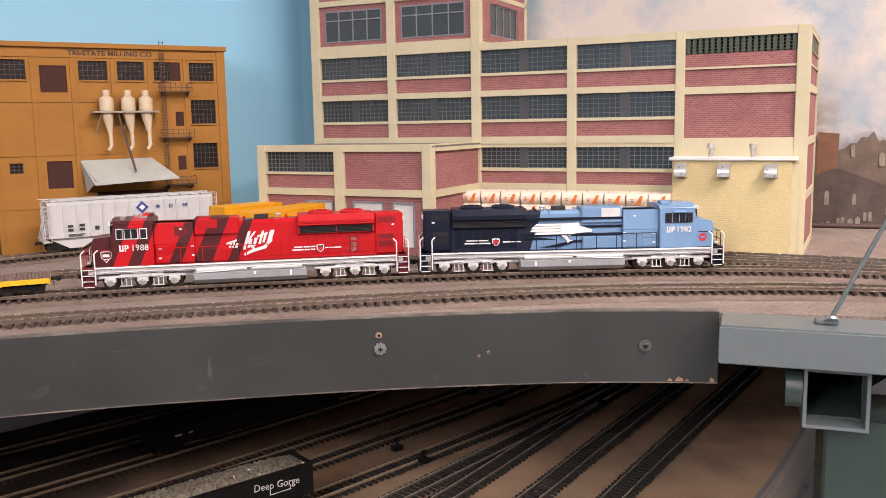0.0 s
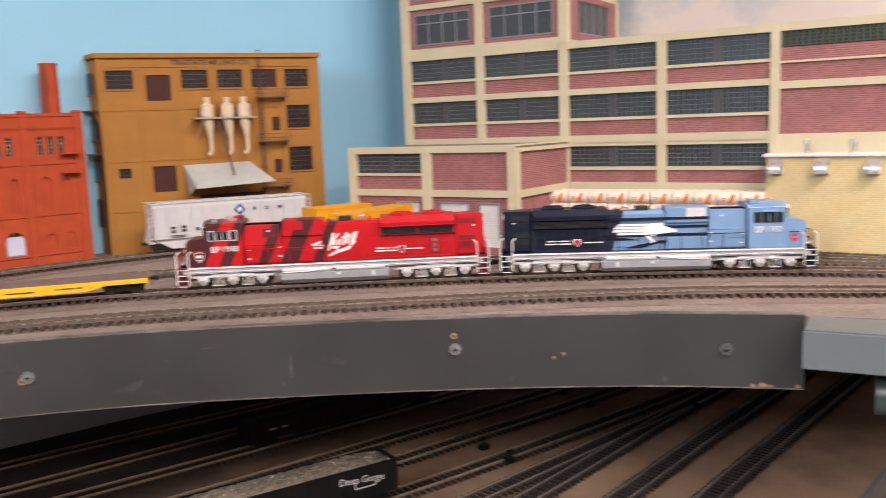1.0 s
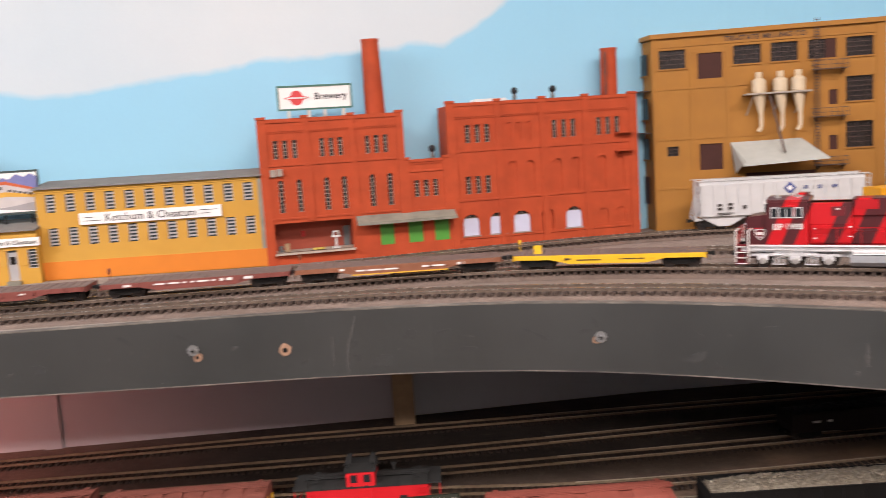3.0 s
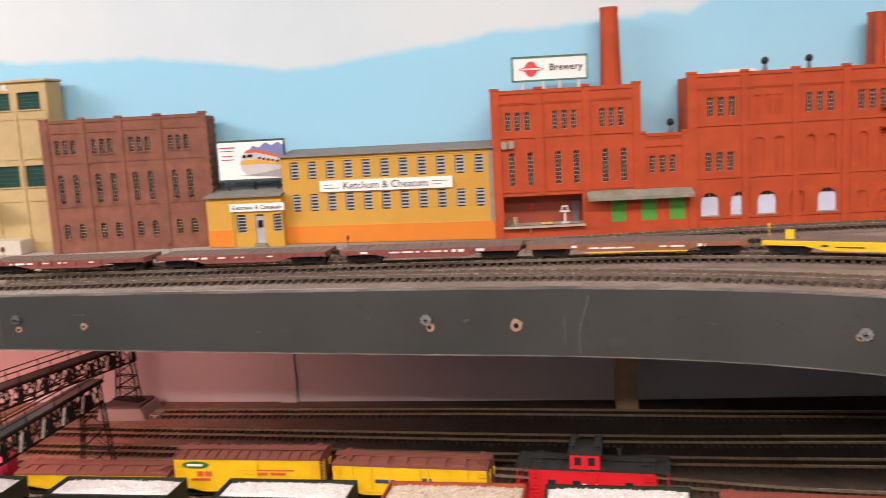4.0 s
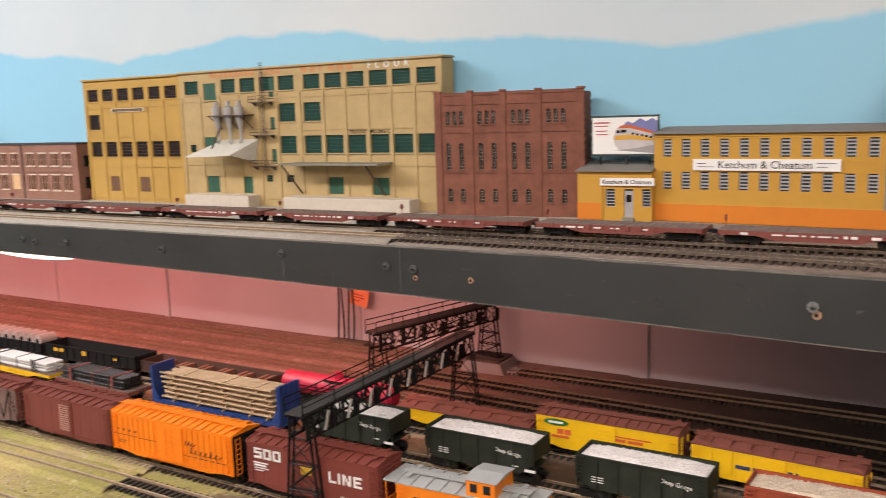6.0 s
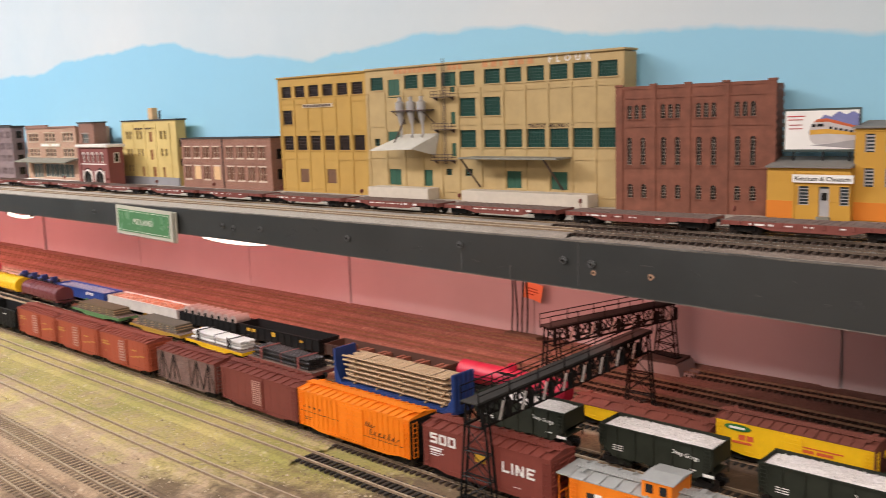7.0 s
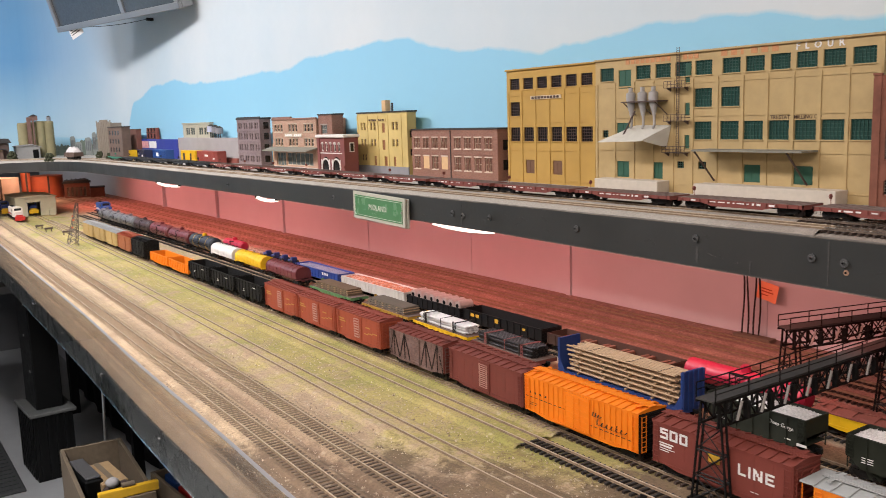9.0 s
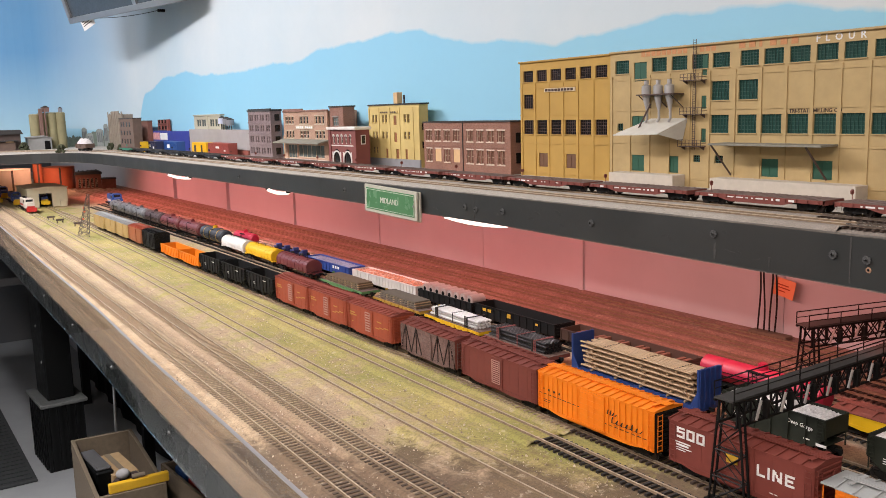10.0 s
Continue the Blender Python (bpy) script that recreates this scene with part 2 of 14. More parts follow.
def backdrop_material():
    """Hand-painted sky on the wall: UV u is the run along the wall in metres, v the height."""
    m, nt, b = material("painted_sky")
    uv = nt.nodes.new("ShaderNodeUVMap").outputs["UV"]
    sep = nt.nodes.new("ShaderNodeSeparateXYZ")
    nt.links.new(uv, sep.inputs[0])
    u, v = sep.outputs[0], sep.outputs[1]
    n1 = noise_fac(nt, uv, 3.6, 4.0, 0.5)
    n2 = noise_fac(nt, uv, 2.2, 3.0, 0.5)
    n3 = noise_fac(nt, uv, 30.0, 4.0, 0.6)
    # lower edge of the painted cloud bank
    edge = nt.nodes.new("ShaderNodeValToRGB")
    er = edge.color_ramp
    stops = [(0.0, 0.0), (0.168, 0.0), (0.182, 0.36), (0.208, 0.47), (0.246, 0.56), (0.289, 0.50), (0.362, 0.48), (0.44, 0.56), (0.50, 0.56), (0.565, 0.40), (0.62, 0.45), (0.70, 0.34), (0.745, 0.36), (0.770, 0.40), (0.786, 0.62), (0.80, 0.95), (1.0, 0.95)]
    while len(er.elements) < len(stops):
        er.elements.new(0.5)
    for e, (p, k) in zip(er.elements, stops):
        e.position, e.color = p, (k, k, k, 1)
    nt.links.new(math_node(nt, "DIVIDE", math_node(nt, "ADD", u, 5.0), 6.6), edge.inputs["Fac"])
    zb = math_node(nt, "ADD", math_node(nt, "MULTIPLY", edge.outputs["Color"], 0.37), 1.445)
    d = math_node(nt, "SUBTRACT", v, zb)
    d = math_node(nt, "ADD", d, math_node(nt, "MULTIPLY", math_node(nt, "SUBTRACT", n1, 0.5), 0.07))
    d = math_node(nt, "ADD", d, math_node(nt, "MULTIPLY", math_node(nt, "SUBTRACT", n3, 0.5), 0.010))
    cloud = ramp(nt, math_node(nt, "ADD", math_node(nt, "MULTIPLY", d, 130.0), 0.4), 0.0, 1.0)
    grad = ramp(nt, math_node(nt, "MULTIPLY", math_node(nt, "SUBTRACT", v, 1.37), 2.2), 0.0, 1.0, (0.275, 0.555, 0.690), (0.172, 0.465, 0.67))
    sky = mix(nt, math_node(nt, "MULTIPLY", n2, 0.35), grad, (0.365, 0.625, 0.73))
    white = mix(nt, ramp(nt, n2, 0.35, 0.65), (0.495, 0.588, 0.625), (0.585, 0.632, 0.638))
    # deeper blue past u = 0.25: the corner's dimmer light put into the paint
    sky = mix(nt, math_node(nt, "MULTIPLY", ramp(nt, math_node(nt, "MULTIPLY", math_node(nt, "SUBTRACT", u, 0.25), 2.5), 0.0, 1.0), 0.55), sky, (0.185, 0.455, 0.62))
    c = mix(nt, cloud, sky, white)
    # deeper blue on the far end wall
    far = ramp(nt, math_node(nt, "MULTIPLY", math_node(nt, "ADD", u, 4.55), 1.5), 0.0, 1.0, (1, 1, 1), (0, 0, 0))
    c = mix(nt, math_node(nt, "MULTIPLY", far, 0.95), c, mix(nt, ramp(nt, math_node(nt, "SUBTRACT", v, 1.38), 0.0, 0.42), (0.32, 0.515, 0.60), (0.055, 0.235, 0.45)))
    # the smoky mural at the other end
    na = noise_fac(nt, uv, 6.0, 8.0, 0.62)
    nb = noise_fac(nt, uv, 15.0, 7.0, 0.66)
    mu = ramp(nt, math_node(nt, "ADD", math_node(nt, "MULTIPLY", math_node(nt, "SUBTRACT", u, 0.88), 7.0), math_node(nt, "MULTIPLY", math_node(nt, "SUBTRACT", na, 0.5), 1.6)), 0.0, 1.0)
    smoke = mix(nt, ramp(nt, na, 0.40, 0.58), (0.25, 0.34, 0.42), (0.58, 0.50, 0.43))
    smoke = mix(nt, math_node(nt, "MULTIPLY", ramp(nt, nb, 0.50, 0.66), 0.75), smoke, (0.66, 0.57, 0.47))
    low = ramp(nt, math_node(nt, "ADD", math_node(nt, "MULTIPLY", math_node(nt, "SUBTRACT", 1.505, v), 16.0), math_node(nt, "MULTIPLY", math_node(nt, "SUBTRACT", nb, 0.5), 6.0)), 0.0, 1.0)
    smoke = mix(nt, low, smoke, mix(nt, ramp(nt, nb, 0.40, 0.62), (0.105, 0.075, 0.055), (0.27, 0.195, 0.14)))
    c = mix(nt, mu, c, smoke)
    c = mix(nt, math_node(nt, "MULTIPLY", n3, 0.10), c, (0.25, 0.35, 0.40))
    nt.links.new(c, b.inputs["Base Color"])
    b.inputs["Roughness"].default_value = 0.55
    add_bump(nt, b, uv, 260.0, 0.0004, 0.3)
    return m


# walls and ground
M_SKY = backdrop_material()
M_LOWER_WALL = plain("lower_wall_paint", (0.50, 0.495, 0.515), 0.6, 0.06, 6.0, 0.0004, 200.0)
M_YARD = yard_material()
M_DECK = ground_material("deck_scenery", (0.235, 0.180, 0.147), (0.33, 0.262, 0.218), (0.165, 0.120, 0.096), 12.0, 520.0, 0.0006, pale=(0.52, 0.485, 0.415), pale_x=-0.12)
M_FASCIA = plain("fascia_grey_paint", (0.0292, 0.0312, 0.0295), 0.42, 0.14, 14.0, 0.0003, 160.0, dirt=(0.046, 0.044, 0.040), dirt_amount=0.55)
M_BOARD_DK = dull(plain("black_green_board", (0.006, 0.009, 0.0085), 0.28, 0.2, 30.0, 0.0003, 160.0, dirt=(0.018, 0.021, 0.020), dirt_amount=0.5), 0.35)
M_FASCIA_EDGE = plain("raw_hardboard_edge", (0.135, 0.118, 0.098), 0.8, 0.45, 60.0, dirt=(0.03, 0.028, 0.026), dirt_amount=0.9)
M_WOOD = plain("raw_pine", (0.40, 0.27, 0.15), 0.75, 0.25, 40.0)
# room walls and ceiling are kept dark grey to cut bounced light
M_ROOM = plain("room_wall_paint", (0.14, 0.14, 0.14), 0.7, 0.05, 4.0)
M_FLOOR = plain("concrete_floor", (0.30, 0.31, 0.31), 0.5, 0.12, 5.0, 0.0004, 150.0)
M_CEILING = plain("ceiling_tile", (0.14, 0.14, 0.14), 0.85, 0.05, 30.0)
M_STEEL_GREY = plain("grey_enamel_steel", (0.122, 0.145, 0.148), 0.35, 0.05, 30.0, 0.0001)
M_STEEL_RAW = plain("galvanised_steel", (0.50, 0.51, 0.52), 0.35, 0.12, 120.0, metal=0.9)
M_GREEN_POST = plain("dark_green_enamel", (0.030, 0.050, 0.042), 0.35, 0.08, 20.0)
M_BLACK = dull(plain("black_plastic", (0.012, 0.012, 0.012), 0.45, 0.1, 100.0), 0.3)
# near-black that stands in for shade in holes, interiors and under the bench
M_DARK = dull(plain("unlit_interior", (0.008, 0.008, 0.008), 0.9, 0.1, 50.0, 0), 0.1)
M_RAIL = plain("weathered_rail", (0.26, 0.20, 0.155), 0.35, 0.2, 300.0, metal=0.75)
M_RAIL_TOP = plain("polished_rail_head", (0.62, 0.56, 0.48), 0.25, 0.12, 300.0, metal=0.9)
M_RAIL_BRIGHT = plain("worn_bright_rail_head", (0.74, 0.69, 0.62), 0.36, 0.15, 200.0, metal=0.55)
M_RAIL_DULL = dull(plain("dull_rail_head", (0.42, 0.335, 0.245), 0.6, 0.2, 200.0, metal=0.05), 0.2)
M_RAIL_RUST = dull(plain("rusty_rail_web", (0.215, 0.155, 0.102), 0.85, 0.25, 200.0), 0.1)
M_TIE_TAN = plain("dusty_tan_tie", (0.275, 0.200, 0.132), 0.9, 0.35, 200.0)
m, nt, b = material("dust_faded_tie")
co = object_coord(nt)
sep = nt.nodes.new("ShaderNodeSeparateXYZ")
nt.links.new(co, sep.inputs[0])
dust = math_node(nt, "ADD", math_node(nt, "MULTIPLY", math_node(nt, "ADD", sep.outputs[0], 1.30), 1.6), math_node(nt, "MULTIPLY", math_node(nt, "SUBTRACT", noise_fac(nt, co, 24.0, 5.0), 0.5), 1.2))
c = mix(nt, ramp(nt, dust, 0.0, 1.0), (0.35, 0.258, 0.170), (0.050, 0.033, 0.024))
c = mix(nt, math_node(nt, "MULTIPLY", noise_fac(nt, co, 230.0, 4.0), 0.35), c, (0.18, 0.13, 0.088))
nt.links.new(c, b.inputs["Base Color"])
b.inputs["Roughness"].default_value = 0.9
M_TIE_DUSTY = m
M_TIE = plain("brown_tie", (0.050, 0.031, 0.022), 0.85, 0.35, 260.0)
M_TIE_DARK = plain("black_tie", (0.026, 0.021, 0.018), 0.8, 0.35, 260.0)
M_BALLAST = ground_material("grey_ballast", (0.190, 0.138, 0.108), (0.27, 0.200, 0.160), (0.12, 0.082, 0.064), 20.0, 900.0, 0.0010, pale=(0.45, 0.415, 0.355), pale_x=-0.30)

# ---- mesh helpers ----
ZU = 1.3705      # top of the upper deck
ZG = 1.1680      # yard ground
RU = ZU + 0.0070  # rail heads, upper deck
RG = ZG + 0.0050  # rail heads, yard


class Geo:
    """Collects boxes, tubes and prisms into one mesh."""

    def __init__(self):
        self.v, self.f, self.sm = [], [], []

    def add(self, verts, faces, m=None, smooth=False):
        o = len(self.v)
        for p in verts:
            p = Vector(p)
            self.v.append(tuple(m @ p) if m is not None else tuple(p))
        for q in faces:
            self.f.append([o + i for i in q])
            self.sm.append(smooth)
        return self

    def box(self, x0, x1, y0, y1, z0, z1, m=None):
        vs = [(x, y, z) for z in (z0, z1) for y in (y0, y1) for x in (x0, x1)]
        return self.add(vs, [(0, 2, 3, 1), (4, 5, 7, 6), (0, 1, 5, 4), (2, 6, 7, 3), (0, 4, 6, 2), (1, 3, 7, 5)], m)

    def cbox(self, x0, x1, y0, y1, z0, z1, c, m=None):
        """Box with chamfered edges."""
        vs, idx = [], {}
        for ix, x in enumerate((x0, x1)):
            for iy, y in enumerate((y0, y1)):
                for iz, z in enumerate((z0, z1)):
                    sx, sy, sz = (1 - 2 * ix), (1 - 2 * iy), (1 - 2 * iz)
                    for k, p in enumerate(((x, y + sy * c, z + sz * c), (x + sx * c, y, z + sz * c), (x + sx * c, y + sy * c, z))):
                        idx[ix, iy, iz, k] = len(vs)
                        vs.append(p)
        fs = []
        for a in (0, 1):
            fs.append([idx[a, 0, 0, 0], idx[a, 1, 0, 0], idx[a, 1, 1, 0], idx[a, 0, 1, 0]])
            fs.append([idx[0, a, 0, 1], idx[1, a, 0, 1], idx[1, a, 1, 1], idx[0, a, 1, 1]])
            fs.append([idx[0, 0, a, 2], idx[1, 0, a, 2], idx[1, 1, a, 2], idx[0, 1, a, 2]])
            for b in (0, 1):
                fs.append([idx[a, b, 0, 0], idx[a, b, 1, 0], idx[a, b, 1, 1], idx[a, b, 0, 1]])
                fs.append([idx[a, 0, b, 0], idx[a, 1, b, 0], idx[a, 1, b, 2], idx[a, 0, b, 2]])
                fs.append([idx[0, a, b, 1], idx[1, a, b, 1], idx[1, a, b, 2], idx[0, a, b, 2]])
                for d in (0, 1):
                    fs.append([idx[a, b, d, 0], idx[a, b, d, 1], idx[a, b, d, 2]])
        return self.add(vs, fs, m)

    def tube(self, p, q, r, n=8, r2=None, caps=True, m=None, smooth=True):
        p, q = Vector(p), Vector(q)
        d = (q - p).normalized()
        a = d.orthogonal().normalized()
        b = d.cross(a)
        r2 = r if r2 is None else r2
        vs = []
        for c, rr in ((p, r), (q, r2)):
            for i in range(n):
                t = 2 * math.pi * (i + 0.5) / n
                vs.append(c + a * (rr * math.cos(t)) + b * (rr * math.sin(t)))
        self.add(vs, [(i, (i + 1) % n, n + (i + 1) % n, n + i) for i in range(n)], m, smooth and n > 5)
        if caps:
            self.add(vs[:n], [tuple(range(n))[::-1]], m)
            self.add(vs[n:], [tuple(range(n))], m)
        return self

    def prism(self, poly, axis, a, b, m=None):
        """Polygon swept along an axis: axis 'y' takes (x, z) points, 'x' takes (y, z), 'z' takes (x, y)."""
        n = len(poly)
        put = {"y": lambda s, t, k: (s, k, t), "x": lambda s, t, k: (k, s, t), "z": lambda s, t, k: (s, t, k)}[axis]
        vs = [put(s, t, a) for s, t in poly] + [put(s, t, b) for s, t in poly]
        fs = [tuple(range(n))[::-1], tuple(range(n, 2 * n))] + [(i, (i + 1) % n, n + (i + 1) % n, n + i) for i in range(n)]
        return self.add(vs, fs, m)

    def ball(self, c, r, n=8, k=5, sz=1.0, m=None):
        vs, fs = [], []
        for j in range(k + 1):
            ph = math.pi * j / k
            for i in range(n):
                t = 2 * math.pi * i / n
                vs.append((c[0] + r * math.sin(ph) * math.cos(t), c[1] + r * math.sin(ph) * math.sin(t), c[2] + r * sz * math.cos(ph)))
        for j in range(k):
            for i in range(n):
                fs.append((j * n + i, j * n + (i + 1) % n, (j + 1) * n + (i + 1) % n, (j + 1) * n + i))
        return self.add(vs, fs, m, True)

    def turned(self, prof, n=18):
        """Closed solid turned round the y axis from (y, radius) points."""
        k = len(prof)
        vs = [(r * math.cos(math.tau * i / n), y, r * math.sin(math.tau * i / n)) for y, r in prof for i in range(n)]
        fs = [(j * n + i, j * n + (i + 1) % n, (j + 1) * n + (i + 1) % n, (j + 1) * n + i) for j in range(k - 1) for i in range(n)]
        return self.add(vs, fs + [tuple(range(n)), tuple(range((k - 1) * n, k * n))])

    def sweep(self, pts, prof, m=None, smooth=False):
        """Open profile of (side, up) points swept along a level path."""
        n, k = len(pts), len(prof)
        vs = []
        for i, p in enumerate(pts):
            d = (Vector(pts[min(i + 1, n - 1)]) - Vector(pts[max(i - 1, 0)]))
            d.z = 0
            d.normalize()
            s = Vector((d.y, -d.x, 0))
            for a, h in prof:
                vs.append(Vector(p) + s * a + Vector((0, 0, h)))
        fs = [(i * k + j, i * k + j + 1, (i + 1) * k + j + 1, (i + 1) * k + j) for i in range(n - 1) for j in range(k - 1)]
        return self.add(vs, fs, m, smooth)

    def mesh(self, name, mat):
        me = bpy.data.meshes.new(name)
        me.from_pydata(self.v, [], self.f)
        me.polygons.foreach_set("use_smooth", self.sm)
        bm = bmesh.new()
        bm.from_mesh(me)
        bmesh.ops.recalc_face_normals(bm, faces=bm.faces)
        bm.to_mesh(me)
        bm.free()
        if mat is not None:
            me.materials.append(mat)
        return me


def thing(name, label, category, group="", kind=""):
    return tagged(new(name), label, category, group, kind)


def part(name, geo, mat, parent=None, label="", m=None):
    """One mesh object under a thing or a part. geo may be a Geo or a finished mesh."""
    me = geo.mesh(name, mat) if isinstance(geo, Geo) else geo
    ob = new(name, me)
    if parent is not None:
        ob.parent = parent
    if m is not None:
        ob.matrix_basis = m
    if label or name in TINY:
        tagged(ob, label, kind="stuff" if name in TINY else "")
    return ob


# parts made of marks and fittings too small to pick apart singly
TINY = {"stake_pocket", "lettering", "ladder", "louvres", "slogan_mark", "sign_marks", "marks", "door_mark", "tank_band", "air_hoses", "scribble", "tag_marks", "faded_marks", "plate_marks", "red_marks", "grille_wires", "script_emblem", "script_mark"}


def solid(name, geo, mat, label="", category="", kind="", group=""):
    return tagged(new(name, geo.mesh(name, mat)), label, category, group, kind)


def put(root, x, y, z, rz=0.0, rx=0.0, ry=0.0):
    root.matrix_basis = pose(x, y, z, rx, ry, rz)
    return root


CACHE = {}


def cached(key, make):
    if key not in CACHE:
        CACHE[key] = make()
    return CACHE[key]


def letters(name, text, size, mat, parent=None, m=None, label="", depth=0.0002, align="CENTER", bold=0.0):
    """Raised lettering in the built-in font, as a mesh; it reads along x and stands in the x-z plane facing -y."""
    cu = bpy.data.curves.new(name, "FONT")
    cu.body, cu.size, cu.extrude, cu.align_x, cu.align_y = text, size, depth, align, "CENTER"
    cu.resolution_u, cu.offset = 2, bold
    tmp = bpy.data.objects.new(name, cu)
    me = bpy.data.meshes.new_from_object(tmp)
    bpy.data.objects.remove(tmp)
    me.name = name
    me.transform(Euler((radians(90), 0, 0)).to_matrix().to_4x4())
    me.materials.clear()
    me.materials.append(mat)
    ob = new(name, me)
    if parent is not None:
        ob.parent = parent
    if m is not None:
        ob.matrix_basis = m
    if label:
        tagged(ob, label)
    return ob


def bars(rects, y, t=0.0002):
    """Flat marks on a side wall: rectangles (x0, x1, z0, z1) just proud of the plane y."""
    g = Geo()
    for x0, x1, z0, z1 in rects:
        g.box(x0, x1, y - t, y + t, z0, z1)
    return g


class Route:
    """A smooth level line through plan points."""

    def __init__(self, pts, z, step=0.02):
        p = np.array(pts, float)
        q = np.vstack([2 * p[0] - p[1], p, 2 * p[-1] - p[-2]])
        out = []
        for i in range(1, len(q) - 2):
            a, b, c, d = q[i - 1], q[i], q[i + 1], q[i + 2]
            n = max(1, int(np.linalg.norm(c - b) / step))
            lim = np.linalg.norm(c - b)
            m1 = (c - a) / max(np.linalg.norm(c - b) + np.linalg.norm(b - a), 1e-6) * lim
            m2 = (d - b) / max(np.linalg.norm(d - c) + np.linalg.norm(c - b), 1e-6) * lim
            for t in np.arange(n) / n:
                out.append((2 * t**3 - 3 * t**2 + 1) * b + (t**3 - 2 * t**2 + t) * m1 + (-2 * t**3 + 3 * t**2) * c + (t**3 - t**2) * m2)
        out.append(p[-1])
        self.p = np.array(out)
        self.s = np.concatenate([[0], np.cumsum(np.linalg.norm(np.diff(self.p, axis=0), axis=1))])
        self.z = z

    def at(self, s):
        x, y = np.interp(s, self.s, self.p[:, 0]), np.interp(s, self.s, self.p[:, 1])
        a, b = max(s - 0.01, 0), min(s + 0.01, self.s[-1])
        dx = np.interp(b, self.s, self.p[:, 0]) - np.interp(a, self.s, self.p[:, 0])
        dy = np.interp(b, self.s, self.p[:, 1]) - np.interp(a, self.s, self.p[:, 1])
        return x, y, math.degrees(math.atan2(dy, dx))

    def s_of_x(self, x):
        return float(np.interp(x, self.p[:, 0], self.s))

    def seat(self, x, wheelbase=0.1):
        """Pose of a car whose middle is at x: both bogies on the line."""
        s = self.s_of_x(x)
        xa, ya, _ = self.at(s - wheelbase / 2)
        xb, yb, _ = self.at(s + wheelbase / 2)
        return pose((xa + xb) / 2, (ya + yb) / 2, self.z, 0, 0, math.degrees(math.atan2(yb - ya, xb - xa)))

    def line(self, z, step=None):
        return [(x, y, z) for x, y in self.p]

# ---- the room and the two decks ----
def ribbon(name, pts, z0, z1, mat, t=0.02, label="", category="wall", kind="structure", uv_shift=None):
    """Upright sheet of thickness t along plan points; UV runs along the line and up."""
    r = Route(pts, 0.0, 0.04)
    n = len(r.p)
    me = bpy.data.meshes.new(name)
    vs, fs = [], []
    d = np.gradient(r.p, axis=0)
    d /= np.linalg.norm(d, axis=1)[:, None]
    off = np.stack([-d[:, 1], d[:, 0]], 1) * t
    for (x, y), (ox, oy) in zip(r.p, off):
        vs += [(x, y, z0), (x, y, z1), (x + ox, y + oy, z0), (x + ox, y + oy, z1)]
    for i in range(n - 1):
        a, b = 4 * i, 4 * i + 4
        fs += [(a, b, b + 1, a + 1), (a + 2, a + 3, b + 3, b + 2), (a + 1, b + 1, b + 3, a + 3), (a, a + 2, b + 2, b)]
    e = 4 * (n - 1)
    fs += [(0, 1, 3, 2), (e, e + 2, e + 3, e + 1)]
    me.from_pydata(vs, [], fs)
    uv = me.uv_layers.new(name="UVMap")
    base = 0.0 if uv_shift is None else uv_shift
    for poly in me.polygons:
        for li, vi in zip(poly.loop_indices, poly.vertices):
            uv.data[li].uv = (float(r.s[vi // 4]) + base, vs[vi][2])
        poly.use_smooth = False
    me.materials.append(mat)
    return tagged(new(name, me), label, category, "", kind)


# backdrop: end wall, coved corner, long wall, coved corner, mural wall; u = 0 where the long wall passes x = 0
BACK = [(-4.62, -2.4), (-4.62, -1.0), (-4.62, 0.30), (-4.56, 0.55), (-4.36, 0.80), (-4.05, 0.945), (-3.6, 0.985), (-2.0, 0.985), (-0.6, 0.985), (0.0, 0.99), (0.28, 1.005), (0.50, 0.99), (0.68, 0.935), (0.83, 0.83), (0.94, 0.67), (1.04, 0.46), (1.16, 0.22), (1.30, -0.2), (1.5, -1.2), (1.5, -2.4)]
rb = Route(BACK, 0.0, 0.04)
ribbon("wall_north", BACK, 1.30, 2.72, M_SKY, 0.02, "hand-painted blue sky backdrop with white cloud bank", "wall", "structure", -float(rb.s[np.argmin(np.abs(rb.p[:, 0]) + 10 * (rb.p[:, 1] < 0.5))]))
LOWBACK = [(-6.3, 1.03), (-3.0, 1.02), (-1.2, 1.005), (0.0, 1.0), (0.3, 1.01), (0.55, 1.0), (0.9, 0.96), (1.35, 0.9), (1.52, 0.6), (1.52, -0.5), (1.52, -2.4)]
ribbon("wall_lower", LOWBACK, 0.0, 1.32, M_LOWER_WALL, 0.02, "pale grey wall panel under the upper deck", "wall")
g = Geo()
for x in (-3.6, -3.0, -2.45, -1.95, -1.52, -1.22, -0.82, -0.395):
    hw = 0.010 if x > -0.6 else 0.005
    g.box(x - hw, x + hw, 1.0005 - 0.004 * (x > -0.6) if x > -1.3 else 1.0060 + 0.003 * (x < -1.6), 1.012 if x > -1.3 else 1.022, ZG, 1.325)
solid("trim_wall_battens", g, M_LOWER_WALL, "narrow upright battens over the wall panel joints", "trim", "structure")
g = Geo().box(-0.006, 0.018, 0.965, 0.995, ZG, 1.325)
solid("timber_upright", g, M_WOOD, "raw pine upright under the upper deck", "post", "structure")
g = Geo().box(-6.6, 1.6, -2.5, 1.1, -0.03, 0.0)
solid("floor", g, M_FLOOR, "bare grey concrete floor", "floor", "structure")
g = Geo().box(-6.6, 1.6, -2.5, 1.1, 2.72, 2.76)
solid("ceiling", g, M_CEILING, "ceiling tiles coloured dark grey to cut bounced light", "ceiling", "structure")
